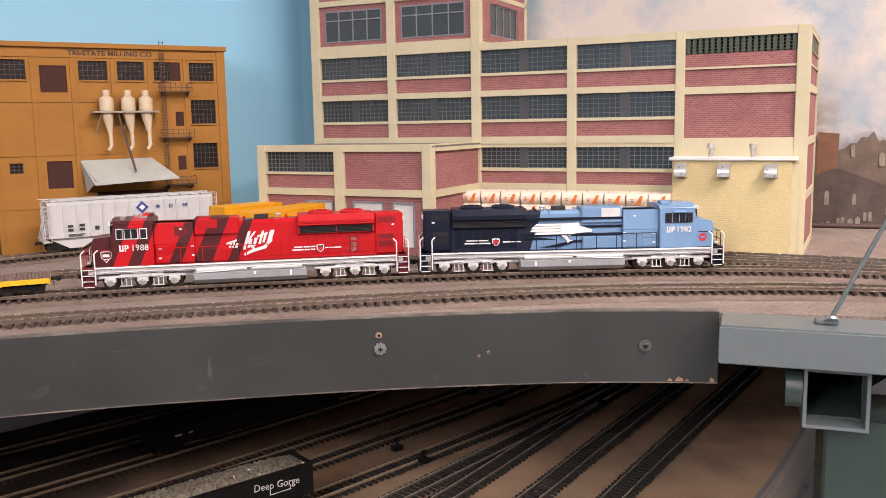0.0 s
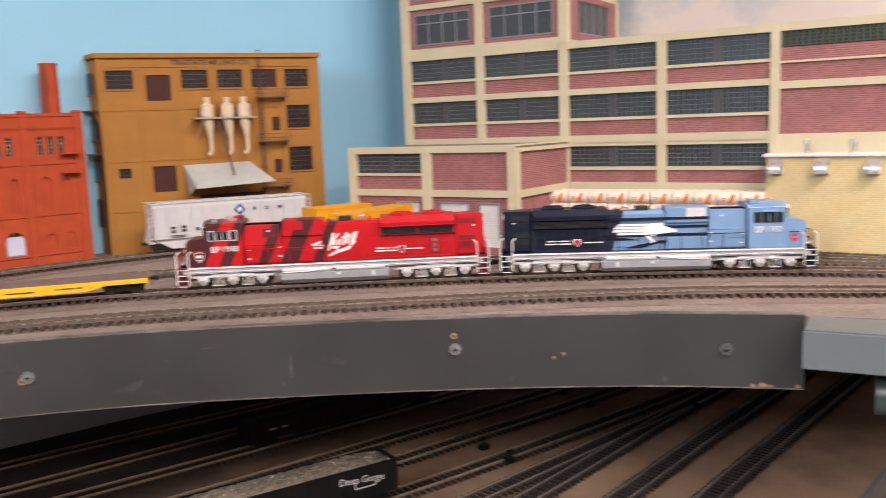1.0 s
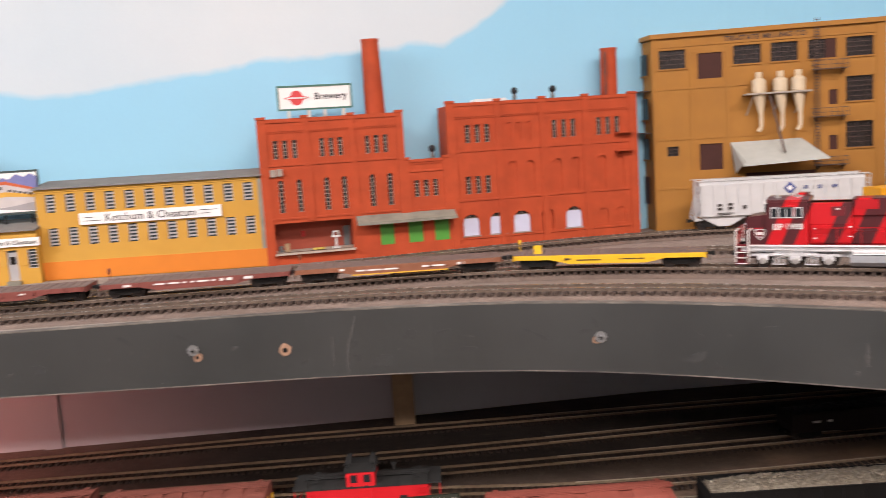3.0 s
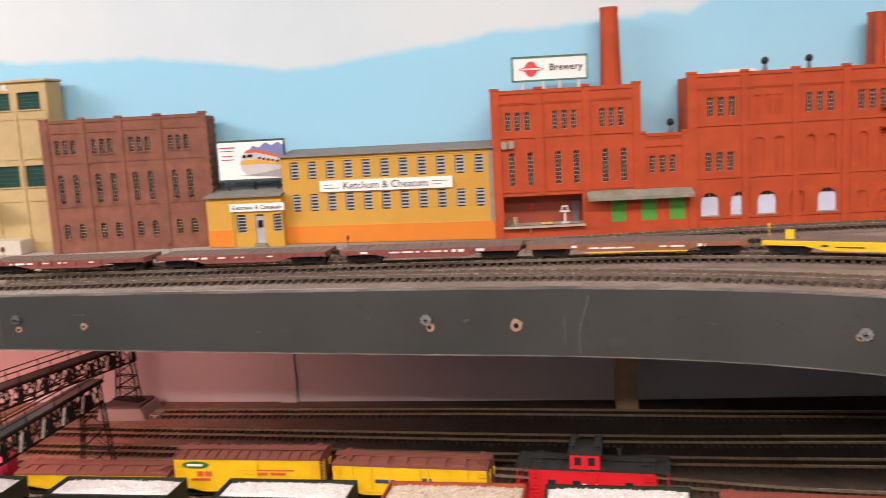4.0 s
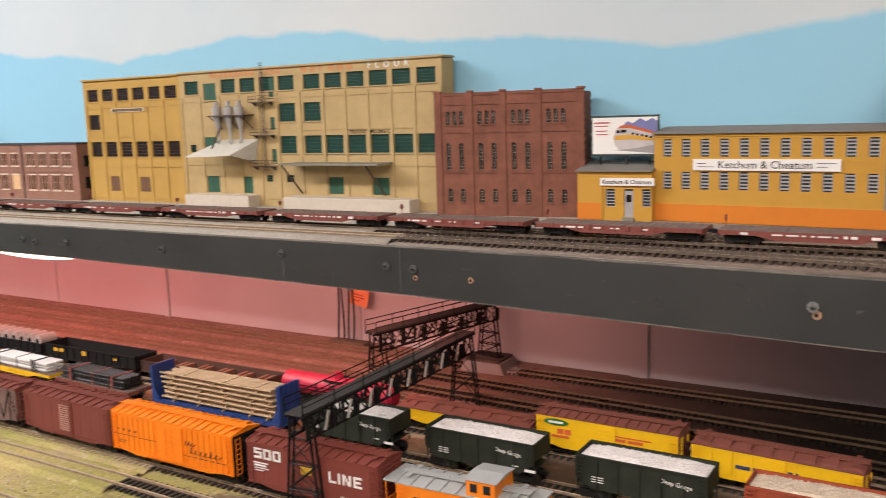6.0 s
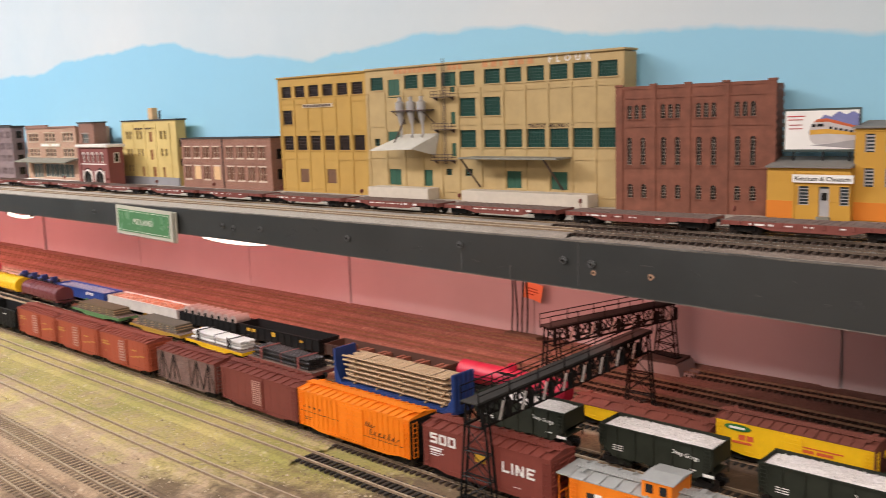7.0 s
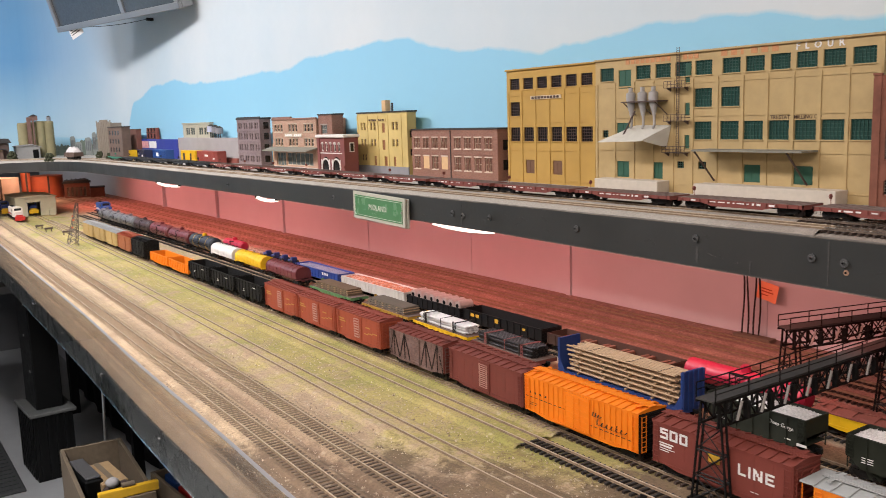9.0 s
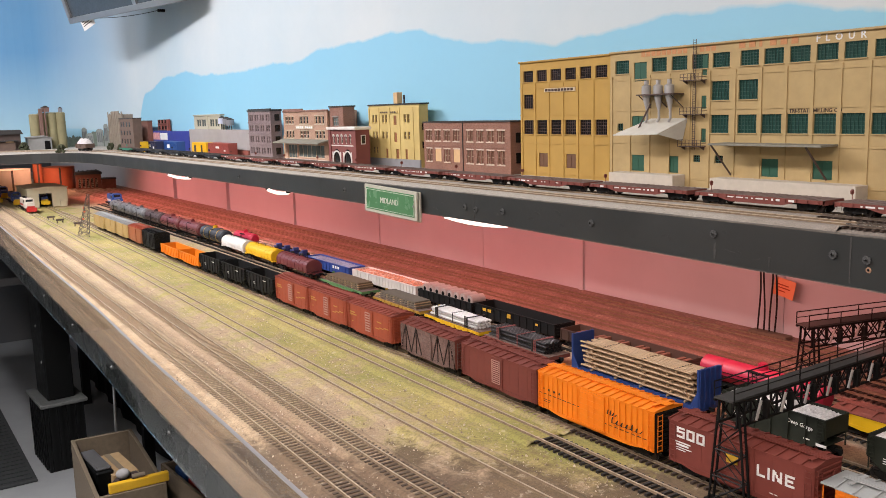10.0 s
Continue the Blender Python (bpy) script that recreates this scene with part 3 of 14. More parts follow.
g = Geo().box(-6.6, 1.6, -2.56, -2.5, 0, 2.74)
solid("wall_south", g, M_ROOM, "plain painted room wall", "wall", "structure")
g = Geo().box(-6.66, -6.6, -2.5, 1.1, 0, 2.74)
solid("wall_west", g, M_ROOM, "plain painted room wall", "wall", "structure")
for lx, ly, lw in CEILING_LIGHTS:
    t = thing("ceiling_light", "white fluorescent ceiling fixture with frosted diffuser", "lamp", "ceiling lights")
    part("frame", Geo().box(-0.62, 0.62, -0.16, 0.16, 0.03, 0.10), M_CEILING, t)
    put(t, lx, ly, 2.62)

# upper deck: one sheet between fascia and backdrop, and its painted fascia
FASCIA = [(-3.585, -2.2), (-3.585, -0.6), (-3.585, 0.30), (-3.57, 0.50), (-3.50, 0.60), (-3.35, 0.650), (-3.1, 0.665), (-2.0, 0.668), (-0.9, 0.668), (-0.5, 0.666), (-0.28, 0.657), (-0.10, 0.648), (0.02, 0.632), (0.11, 0.606), (0.20, 0.562), (0.29, 0.503), (0.385, 0.433), (0.474, 0.356), (0.518, 0.308), (0.5415, 0.2795)]
fr = Route(FASCIA, 0.0, 0.03)
DECKFRONT = [tuple(p) for p in fr.p] + [(0.60, 0.19), (0.66, 0.06), (0.70, -0.2), (0.75, -1.2), (0.75, -2.2)]
DECKBACK = [tuple(p) for p in rb.p]


def deck_sheet(name, front, back, z0, z1, mat, label):
    fp, bp = np.array(front), np.array(back)
    sf = np.concatenate([[0], np.cumsum(np.linalg.norm(np.diff(fp, axis=0), axis=1))])
    sb = np.concatenate([[0], np.cumsum(np.linalg.norm(np.diff(bp, axis=0), axis=1))])
    n, k = 240, 8
    g = Geo()
    vs = []
    for i in range(n + 1):
        t = i / n
        a = np.array([np.interp(t * sf[-1], sf, fp[:, 0]), np.interp(t * sf[-1], sf, fp[:, 1])])
        b = np.array([np.interp(t * sb[-1], sb, bp[:, 0]), np.interp(t * sb[-1], sb, bp[:, 1])])
        for j in range(k + 1):
            p = a + (b - a) * j / k
            vs.append((p[0], p[1], z1))
            vs.append((p[0], p[1], z0))
    fs = []
    w = 2 * (k + 1)
    for i in range(n):
        for j in range(k):
            o = i * w + 2 * j
            fs += [(o, o + w, o + w + 2, o + 2), (o + 1, o + 3, o + w + 3, o + w + 1)]
        o = i * w
        fs += [(o, o + 1, o + w + 1, o + w), (o + w - 2, o + w - 1, o + 2 * w - 1, o + 2 * w - 2)]
    g.add(vs, fs)
    return solid(name, g, mat, label, "ground", "structure")


deck_sheet("deck_upper", DECKFRONT, DECKBACK, ZU - 0.018, ZU, M_DECK, "upper layout deck with grey-brown scenery grit")
g = Geo()
pts = [(x, y, ZU) for x, y in fr.p]
g.sweep(pts, [(-0.002, -0.0485), (0.0045, -0.0485), (0.0045, 0.0018), (-0.002, 0.0018), (-0.002, -0.0485)])
TAPER = ((-3.6, -1.8, -1.0, -0.6, -0.15), (0.0165, 0.0165, 0.0125, 0.0065, 0.0))
for v in range(len(g.v)):
    if g.v[v][2] < ZU - 0.03:
        g.v[v] = (g.v[v][0], g.v[v][1], g.v[v][2] + float(np.interp(g.v[v][0], *TAPER)))
fascia = solid("fascia", g, M_FASCIA, "dark grey painted hardboard fascia along the upper deck", "fascia", "structure")
g = Geo()
g.sweep(pts, [(-0.0022, 0.0016), (-0.0022, 0.0023), (0.0047, 0.0023), (0.0047, 0.0014)])
g.sweep(pts, [(0.0047, -0.0478), (0.0047, -0.0487), (-0.0018, -0.0487)])
for v in range(len(g.v)):
    if g.v[v][2] < ZU - 0.03:
        g.v[v] = (g.v[v][0], g.v[v][1], g.v[v][2] + float(np.interp(g.v[v][0], *TAPER)))
part("raw_edge", g, M_FASCIA_EDGE, fascia, "chipped bare hardboard edges")

# fascia screws with washers, each where it was driven
M_SCREW = plain("zinc_screw", (0.33, 0.33, 0.32), 0.4, 0.15, 400.0, metal=0.7)
M_SCREW_PAINTED = plain("painted_screw", (0.085, 0.087, 0.085), 0.4, 0.15, 400.0)
M_HOLE = plain("torn_fibre", (0.32, 0.19, 0.12), 0.9, 0.3, 500.0)


def on_fascia(x):
    i = np.where((fr.p[1:, 0] >= x) & (fr.p[:-1, 0] < x) & (fr.p[1:, 1] > 0.2))[0]
    i = int(i[-1])
    a, b = fr.p[i], fr.p[i + 1]
    t = (x - a[0]) / (b[0] - a[0])
    p = a + (b - a) * t
    return p[0], p[1], math.degrees(math.atan2(b[1] - a[1], b[0] - a[0]))


def screw(x, z, mat, washer=0.0042):
    px, py, rz = on_fascia(x)
    t = thing("fascia_screw", "pan-head screw with washer in the grey fascia" if mat is M_SCREW else "painted-over screw with washer in the grey fascia", "screw", "fascia screws")
    gw = Geo()
    for a in range(9):
        th = a * math.tau / 9
        gw.tube((0.75 * washer * math.cos(th), -0.0005, 0.75 * washer * math.sin(th)), (0.75 * washer * math.cos(th), -0.0018, 0.75 * washer * math.sin(th)), 0.0013, 5)
    gw.tube((0, 0, 0), (0, -0.0014, 0), washer * 0.78, 12)
    part("washer", gw, mat, t)
    gs = Geo()
    gs.tube((0, -0.0014, 0), (0, -0.0032, 0), washer * 0.48, 10, washer * 0.30)
    part("screw_head", gs, mat, t)
    gd = Geo()
    gd.box(-0.0014, 0.0014, -0.0035, -0.0030, -0.0003, 0.0003)
    gd.box(-0.0003, 0.0003, -0.0035, -0.0030, -0.0014, 0.0014)
    part("cross_slot", gd, M_DARK, t)
    put(t, px + 0.0045 * math.sin(radians(rz)), py - 0.0045 * math.cos(radians(rz)), z, rz)


for x, z, m in ((0.376, 1.3510, M_SCREW), (0.510, 1.3485, M_SCREW_PAINTED), (0.138, 1.3480, M_SCREW), (-0.1575, 1.3495, M_SCREW), (-0.504, 1.3530, M_SCREW_PAINTED), (-0.535, 1.3540, M_SCREW_PAINTED), (-0.664, 1.359, M_SCREW_PAINTED), (-0.838, 1.354, M_SCREW_PAINTED), (-1.005, 1.354, M_SCREW_PAINTED), (-1.065, 1.352, M_SCREW_PAINTED), (-1.09, 1.354, M_SCREW_PAINTED), (-1.45, 1.356, M_SCREW_PAINTED), (-1.95, 1.356, M_SCREW_PAINTED)):
    screw(x, z, m, 0.0042 if x > -0.3 else 0.0036)


def torn_hole(x, z, r):
    px, py, rz = on_fascia(x)
    t = thing("torn_hole", "torn screw hole showing brown fibre in the fascia", "hole", "torn holes")
    rnd = random.Random(int(x * 1000))
    gg = Geo()
    ring = [(r * (0.8 + 0.4 * rnd.random()) * math.cos(k * math.tau / 11), r * (0.8 + 0.4 * rnd.random()) * math.sin(k * math.tau / 11)) for k in range(11)]
    gg.prism(ring, "y", -0.0006, 0.0004)
    part("torn_rim", gg, M_HOLE, t)
    part("hole", Geo().tube((0, -0.0002, 0), (0, -0.0009, 0), r * 0.42, 9), M_DARK, t)
    put(t, px + 0.0045 * math.sin(radians(rz)), py - 0.0045 * math.cos(radians(rz)), z, rz)


torn_hole(-0.0895, 1.3450, 0.0048)
torn_hole(-0.1550, 1.3437, 0.0034)
torn_hole(0.1350, 1.3455, 0.0030)

torn_hole(-0.443, 1.3465, 0.0028)
torn_hole(-0.5025, 1.3445, 0.0026)
torn_hole(0.3755, 1.3600, 0.0022)
torn_hole(0.433, 1.3455, 0.0012)
torn_hole(0.428, 1.3430, 0.0010)

t = thing("torn_corner", "torn pink-brown fibre at the lower corner of the fascia", "tear", "torn holes")
for x, w, h in ((0.5212, 0.0016, 0.0022), (0.5252, 0.0030, 0.0034), (0.5285, 0.0014, 0.0018), (0.5390, 0.0018, 0.0030)):
    px, py, rz = on_fascia(x)
    part("torn_fibre", Geo().prism([(-w, 0.0), (w, 0.0), (w * 0.8, h * 0.55), (0.35 * w, h * 0.7), (-0.2 * w, h), (-w * 0.75, h * 0.35)], "y", -0.0007, 0.0004), M_HOLE, t, "", pose(px + 0.0045 * math.sin(radians(rz)), py - 0.0045 * math.cos(radians(rz)), 1.3232, 0, 0, rz))

# scuffs, scratches and joints on the fascia
M_SCUFF = plain("pale_scuff", (0.052, 0.051, 0.047), 0.7, 0.4, 700.0)
rnd = random.Random(4)
for k in range(26):
    x = -1.3 + 1.8 * rnd.random()
    px, py, rz = on_fascia(x)
    w, h = 0.001 + 0.006 * rnd.random() ** 2, 0.0004 + 0.0022 * rnd.random() ** 2
    gg = Geo()
    ring = [(w * (0.5 + 0.6 * rnd.random()) * math.cos(i * math.tau / 9), h * (0.5 + 0.6 * rnd.random()) * math.sin(i * math.tau / 9)) for i in range(9)]
    gg.prism(ring, "y", -0.00025, 0.0001)
    part("scuff", gg, M_SCUFF, fascia, "", pose(px + 0.0045 * math.sin(radians(rz)), py - 0.0045 * math.cos(radians(rz)), ZU - 0.005 - (0.041 if x > -0.2 else 0.026) * rnd.random(), 0, 0, rz) @ pose(0, 0, 0, 0, 40 * (rnd.random() - 0.5), 0))
for x, z0, z1, w in ((0.285, 1.336, 1.3510, 0.0020), (-0.054, 1.331, 1.3525, 0.0010), (-0.5195, 1.3305, 1.371, 0.0009), (-0.663, 1.3335, 1.350, 0.0018), (-0.448, 1.3555, 1.3565, 0.006), (0.405, 1.326, 1.331, 0.0005), (-1.07, 1.336, 1.370, 0.0006), (-0.600, 1.330, 1.343, 0.0010)):
    px, py, rz = on_fascia(x)
    gg = Geo()
    n = 7
    side = [(w * (0.4 + 0.9 * rnd.random()), z0 + (z1 - z0) * i / n) for i in range(n + 1)]
    gg.prism(side + [(-a * 0.8, b) for a, b in side[::-1]], "y", -0.0003, 0.0001)
    part("scrape", gg, M_SCUFF, fascia, "", pose(px + 0.0045 * math.sin(radians(rz)), py - 0.0045 * math.cos(radians(rz)), 0, 0, 0, rz))

px, py, rz = on_fascia(-0.040)
gg = Geo()
line = [(0.0033, 1.3675), (0.0020, 1.3600), (-0.0005, 1.3530), (-0.0030, 1.3450), (-0.0040, 1.3350), (-0.0032, 1.3245)]
gg.prism([(a - 0.0009, b) for a, b in line] + [(a + 0.0009, b) for a, b in line[::-1]], "y", -0.0003, 0.0001)
part("scrape", gg, M_SCUFF, fascia, "", pose(px + 0.0045 * math.sin(radians(rz)), py - 0.0045 * math.cos(radians(rz)), 0, 0, 0, rz))
# broad faint smudges
M_SMUDGE = plain("faint_smudge", (0.0305, 0.0312, 0.0292), 0.55, 0.35, 300.0)
for k in range(30):
    x = -1.1 + 1.6 * rnd.random()
    px, py, rz = on_fascia(x)
    w, h = 0.003 + 0.009 * rnd.random() ** 2, 0.0015 + 0.005 * rnd.random() ** 2
    gg = Geo()
    gg.prism([(w * (0.45 + 0.6 * rnd.random()) * math.cos(i * math.tau / 13), h * (0.45 + 0.6 * rnd.random()) * math.sin(i * math.tau / 13)) for i in range(13)], "y", -0.00012, 0.0001)
    part("smudge", gg, M_SMUDGE, fascia, "", pose(px + 0.0045 * math.sin(radians(rz)), py - 0.0045 * math.cos(radians(rz)), ZU - 0.008 - (0.036 if x > -0.2 else 0.022) * rnd.random(), 0, 0, rz) @ pose(0, 0, 0, 0, 70 * (rnd.random() - 0.5), 0))

# white tubes of the light strip that hang below the fascia's edge
m, nt, b = material("glowing_tube")
b.inputs["Emission Color"].default_value, b.inputs["Emission Strength"].default_value = (1.0, 0.80, 0.72, 1), 3.0
b.inputs["Base Color"].default_value = (0.9, 0.85, 0.8, 1)
M_TUBE = m
for a, e in ((-1.168, -1.022), (-1.838, -1.734), (-2.540, -2.352)):
    t = thing("light_tube", "glowing white tube light sagging below the upper deck", "lamp", "strip lights")
    pts = [(a + (e - a) * k / 12, 0.0004 * math.sin(k * 2.1), 1.3318 - 0.0034 * (1 - (k / 6 - 1) ** 2)) for k in range(13)]
    g = Geo()
    for p, q in zip(pts, pts[1:]):
        g.tube(p, q, 0.0032, 8)
    part("tube", g, M_TUBE, t)
    for k in (0, 12):
        part("holder", Geo().box(pts[k][0] - 0.003, pts[k][0] + 0.003, -0.004, 0.004, 1.331, 1.350), M_DARK, t)
    put(t, 0, 0.6825, 0)

# yard ground: one sheet from the front board to the wall
FRONT = [(-6.3, 0.370), (-4.0, 0.315), (-2.7, 0.284), (-2.1, 0.268), (-1.45, 0.251), (-1.14, 0.238), (-0.85, 0.230), (-0.6, 0.222), (-0.1, 0.226), (0.3, 0.250), (0.607, 0.294), (0.817, 0.339), (1.15, 0.42), (1.52, 0.52)]
fe = Route(FRONT, 0.0, 0.05)
g = Geo()
xs = np.linspace(-6.3, 1.5, 157)
k = 17
vs = []
for x in xs:
    y0 = float(np.interp(x, fe.p[:, 0], fe.p[:, 1]))
    y1 = float(np.interp(x, [-6.3, -3, -1.2, 0, 0.3, 0.55, 0.9, 1.35, 1.52], [1.03, 1.02, 1.005, 1.0, 1.01, 1.0, 0.96, 0.9, 0.6]))
    for j in range(k):
        y = y0 + (y1 - y0) * j / (k - 1)
        h = 0.0022 * (noise.noise(Vector((x * 9, y * 9, 0))) - 0.25) if 0 < j < k - 1 else 0
        vs.append((x, y, ZG + min(h, 0.0008)))
g.add(vs, [(i * k + j, (i + 1) * k + j, (i + 1) * k + j + 1, i * k + j + 1) for i in range(len(xs) - 1) for j in range(k - 1)], None, True)
solid("ground", g, M_YARD, "yard scenery of tan grit, olive turf, brown earth and painted under-deck shade", "ground", "structure")
g = Geo()
fpts = [(x, y, 0) for x, y in fe.p]
g.sweep(fpts, [(0.0, 1.113), (0.012, 1.113), (0.012, 1.1510), (0.0, 1.1510), (0.0, 1.113)])
board = solid("front_board", g, M_BOARD_DK, "dark grey front board of the lower deck", "fascia", "structure")
M_RAW_EDGE = ground_material("raw_scenery_edge", (0.27, 0.185, 0.115), (0.36, 0.255, 0.165), (0.17, 0.11, 0.07), 16.0, 420.0, 0.0012)
g = Geo().sweep(fpts, [(0.0095, 1.1512), (0.0085, 1.156), (0.0060, 1.1625), (0.0018, ZG - 0.0015), (-0.006, ZG + 0.0004), (-0.008, ZG - 0.004), (-0.008, 1.1512)])
solid("scenery_edge", g, M_RAW_EDGE, "crumbling brown edge of the yard scenery", "ground", "structure")
m, nt, b = material("clear_acrylic")
b.inputs["Base Color"].default_value = (0.66, 0.66, 0.63, 1)
b.inputs["Roughness"].default_value, b.inputs["IOR"].default_value, b.inputs["Transmission Weight"].default_value = 0.03, 1.13, 1.0
M_ACRYLIC = m
g = Geo()
g.sweep(fpts, [(0.0125, 1.1140), (0.0150, 1.1140), (0.0150, 1.211), (0.0125, 1.211), (0.0125, 1.1140)])
ac = solid("acrylic_guard", g, M_ACRYLIC, "clear acrylic guard strip along the front board", "guard", "structure")
ac.visible_shadow = False
g = Geo()
g.sweep(fpts, [(0.0120, 1.2112), (0.0120, 1.2120), (0.0155, 1.2120), (0.0155, 1.2112)])
part("polished_edge", g, plain("acrylic_edge", (0.22, 0.22, 0.23), 0.6, 0.05, 50.0), ac, "bright sawn edge")
# bench underside, with the shade below it put into its colour
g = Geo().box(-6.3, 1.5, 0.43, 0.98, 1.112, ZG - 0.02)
solid("bench_top", g, M_DARK, "underside of the lower bench, near-black in place of shade", "bench", "structure")
for x in np.arange(-2.9, 1.0, 0.31):
    y = float(np.interp(x, fe.p[:, 0], fe.p[:, 1]))
    t = thing("board_screw", "bright screw through the acrylic guard", "screw", "guard screws")
    part("screw_head", Geo().tube((0, 0, 0), (0, -0.002, 0), 0.0026, 8, 0.0018), M_SCREW_PAINTED, t)
    put(t, x, y - 0.0152, 1.143)

# ---- tracks ----
GAUGE = 0.0165


def track(route, rail_z, tie_mat, label, bed=None, ties=True, bz=-0.0052, head=M_RAIL_TOP, pitch=0.0072, ballast_h=0.0015, s0=None, s1=None):
    t = thing("track", label, "track", "model tracks", "structure")
    s0 = 0 if s0 is None else s0
    s1 = route.s[-1] if s1 is None else s1
    n = max(2, int((s1 - s0) / 0.03))
    pts = [(*route.at(s)[:2], rail_z) for s in np.linspace(s0, s1, n)]
    g, gh = Geo(), Geo()
    for o in (-GAUGE / 2, GAUGE / 2):
        g.sweep(pts, [(o - 0.0009, -0.0026), (o - 0.0004, -0.0022), (o - 0.0004, -0.0001), (o + 0.0004, -0.0001), (o + 0.0004, -0.0022), (o + 0.0009, -0.0026)])
        gh.sweep(pts, [(o - 0.00055, -0.0006), (o - 0.00055, 0.0), (o + 0.00055, 0.0), (o + 0.00055, -0.0006)])
    part("rail", g, M_RAIL_RUST if head in (M_RAIL_DULL, M_RAIL_RUST) else M_RAIL, t)
    part("rail_head", gh, head, t)
    gt = Geo()
    rn = random.Random(7)
    for s in np.arange(s0, s1, pitch) if ties else ():
        x, y, a = route.at(s + rn.uniform(-0.0003, 0.0003))
        c, d = math.cos(radians(a)), math.sin(radians(a))
        hw, hl = 0.00125, 0.0146 + rn.uniform(-0.0004, 0.0004)
        z1 = rail_z - 0.0025
        z0 = z1 - 0.0022
        vs = []
        for z in (z0, z1):
            for u, v in ((-hw, -hl), (hw, -hl), (hw, hl), (-hw, hl)):
                vs.append((x + u * c - v * d, y + u * d + v * c, z))
        gt.add(vs, [(4, 5, 6, 7), (0, 1, 5, 4), (1, 2, 6, 5), (2, 3, 7, 6), (3, 0, 4, 7)])
    me = bpy.data.meshes.new("tie_rows")
    me.from_pydata(gt.v, [], gt.f)
    me.materials.append(tie_mat)
    if ties:
        tagged(part("tie_rows", me, tie_mat, t), kind="stuff")
    if bed is not None:
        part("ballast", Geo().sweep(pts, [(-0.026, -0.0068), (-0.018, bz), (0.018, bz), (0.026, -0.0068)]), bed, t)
    return t


U1 = Route([(-3.95, -1.8), (-3.95, -0.3), (-3.92, 0.20), (-3.80, 0.48), (-3.55, 0.655), (-3.2, 0.700), (-2.0, 0.703), (-0.35, 0.703), (-0.15, 0.693), (0.0, 0.675), (0.12, 0.640), (0.215, 0.596), (0.313, 0.535), (0.417, 0.467), (0.518, 0.390), (0.593, 0.318), (0.66, 0.235), (0.72, 0.10), (0.75, -0.3), (0.8, -1.6)], RU)
U2 = Route([(-4.05, -1.8), (-4.05, -0.3), (-4.0, 0.25), (-3.86, 0.54), (-3.58, 0.715), (-3.2, 0.752), (-2.0, 0.753), (-0.2, 0.753), (0.0, 0.750), (0.1, 0.738), (0.2, 0.706), (0.3, 0.652), (0.39, 0.594), (0.49, 0.521), (0.586, 0.440), (0.68, 0.345), (0.745, 0.235), (0.78, 0.10), (0.82, -0.3), (0.86, -1.6)], RU)
U3 = Route([(-0.55, 0.765), (-0.3, 0.800), (-0.1, 0.850), (0.1, 0.893), (0.26, 0.910), (0.36, 0.902), (0.46, 0.884), (0.53, 0.842), (0.595, 0.745), (0.655, 0.64), (0.715, 0.50), (0.755, 0.38), (0.80, 0.25), (0.84, 0.05), (0.88, -0.3), (0.9, -1.6)], RU)
U4 = Route([(0.0, 0.78), (0.12, 0.80), (0.25, 0.79), (0.38, 0.735), (0.48, 0.665), (0.56, 0.585), (0.64, 0.495), (0.71, 0.395), (0.765, 0.28), (0.80, 0.16), (0.84, -0.1)], RU)
UPPER = "brown-tied model track on the upper deck"
for r, xs in ((U1, -0.545), (U2, -0.60)):
    track(r, RU, M_TIE, UPPER, M_BALLAST, ties=False, bz=-0.0022, s1=r.s_of_x(xs), head=M_RAIL_DULL)
    track(r, RU, M_TIE, UPPER, M_BALLAST, s0=r.s_of_x(xs))
track(U3, RU, M_TIE, UPPER, M_BALLAST)
track(U4, RU, M_TIE, UPPER, M_BALLAST)

YA = Route([(-3.4, 0.545), (-2.0, 0.545), (-1.0, 0.543), (-0.75, 0.538), (-0.5, 0.537), (-0.3, 0.543), (-0.1, 0.560), (0.1, 0.578), (0.3, 0.585), (0.42, 0.593)], RG)
YB = Route([(-3.5, 0.680), (-2.0, 0.680), (-1.2, 0.668), (-0.8, 0.654), (-0.4, 0.652), (0.0, 0.643), (0.2, 0.630), (0.42, 0.612), (0.60, 0.611), (0.75, 0.614), (0.898, 0.622), (1.1, 0.645), (1.3, 0.68)], RG)
YC = Route([(-3.6, 0.730), (-2.0, 0.730), (-0.3, 0.729), (0.0, 0.708), (0.22, 0.690), (0.40, 0.678), (0.56, 0.677), (0.70, 0.677), (0.851, 0.684), (1.1, 0.71), (1.3, 0.74)], RG)
YD = Route([(-6.0, 0.79), (-3.0, 0.80), (-0.3, 0.797), (0.0, 0.768), (0.15, 0.743), (0.30, 0.734), (0.5, 0.732), (0.70, 0.732), (0.80, 0.736), (1.0, 0.752), (1.3, 0.79)], RG)
YE = Route([(-6.0, 0.83), (-3.0, 0.85), (-0.9, 0.852), (-0.4, 0.835), (0.0, 0.814), (0.2, 0.809), (0.4, 0.806), (0.7, 0.806), (1.0, 0.815), (1.3, 0.84)], RG)
YF = Route([(-6.0, 0.88), (-3.0, 0.905), (-0.9, 0.905), (-0.4, 0.886), (0.0, 0.868), (0.3, 0.868), (0.6, 0.868), (1.0, 0.87), (1.3, 0.885)], RG)
YG = Route([(-6.0, 0.93), (-3.0, 0.958), (-0.2, 0.952), (0.1, 0.942), (0.35, 0.935), (0.6, 0.925), (0.9, 0.92), (1.3, 0.92)], RG)
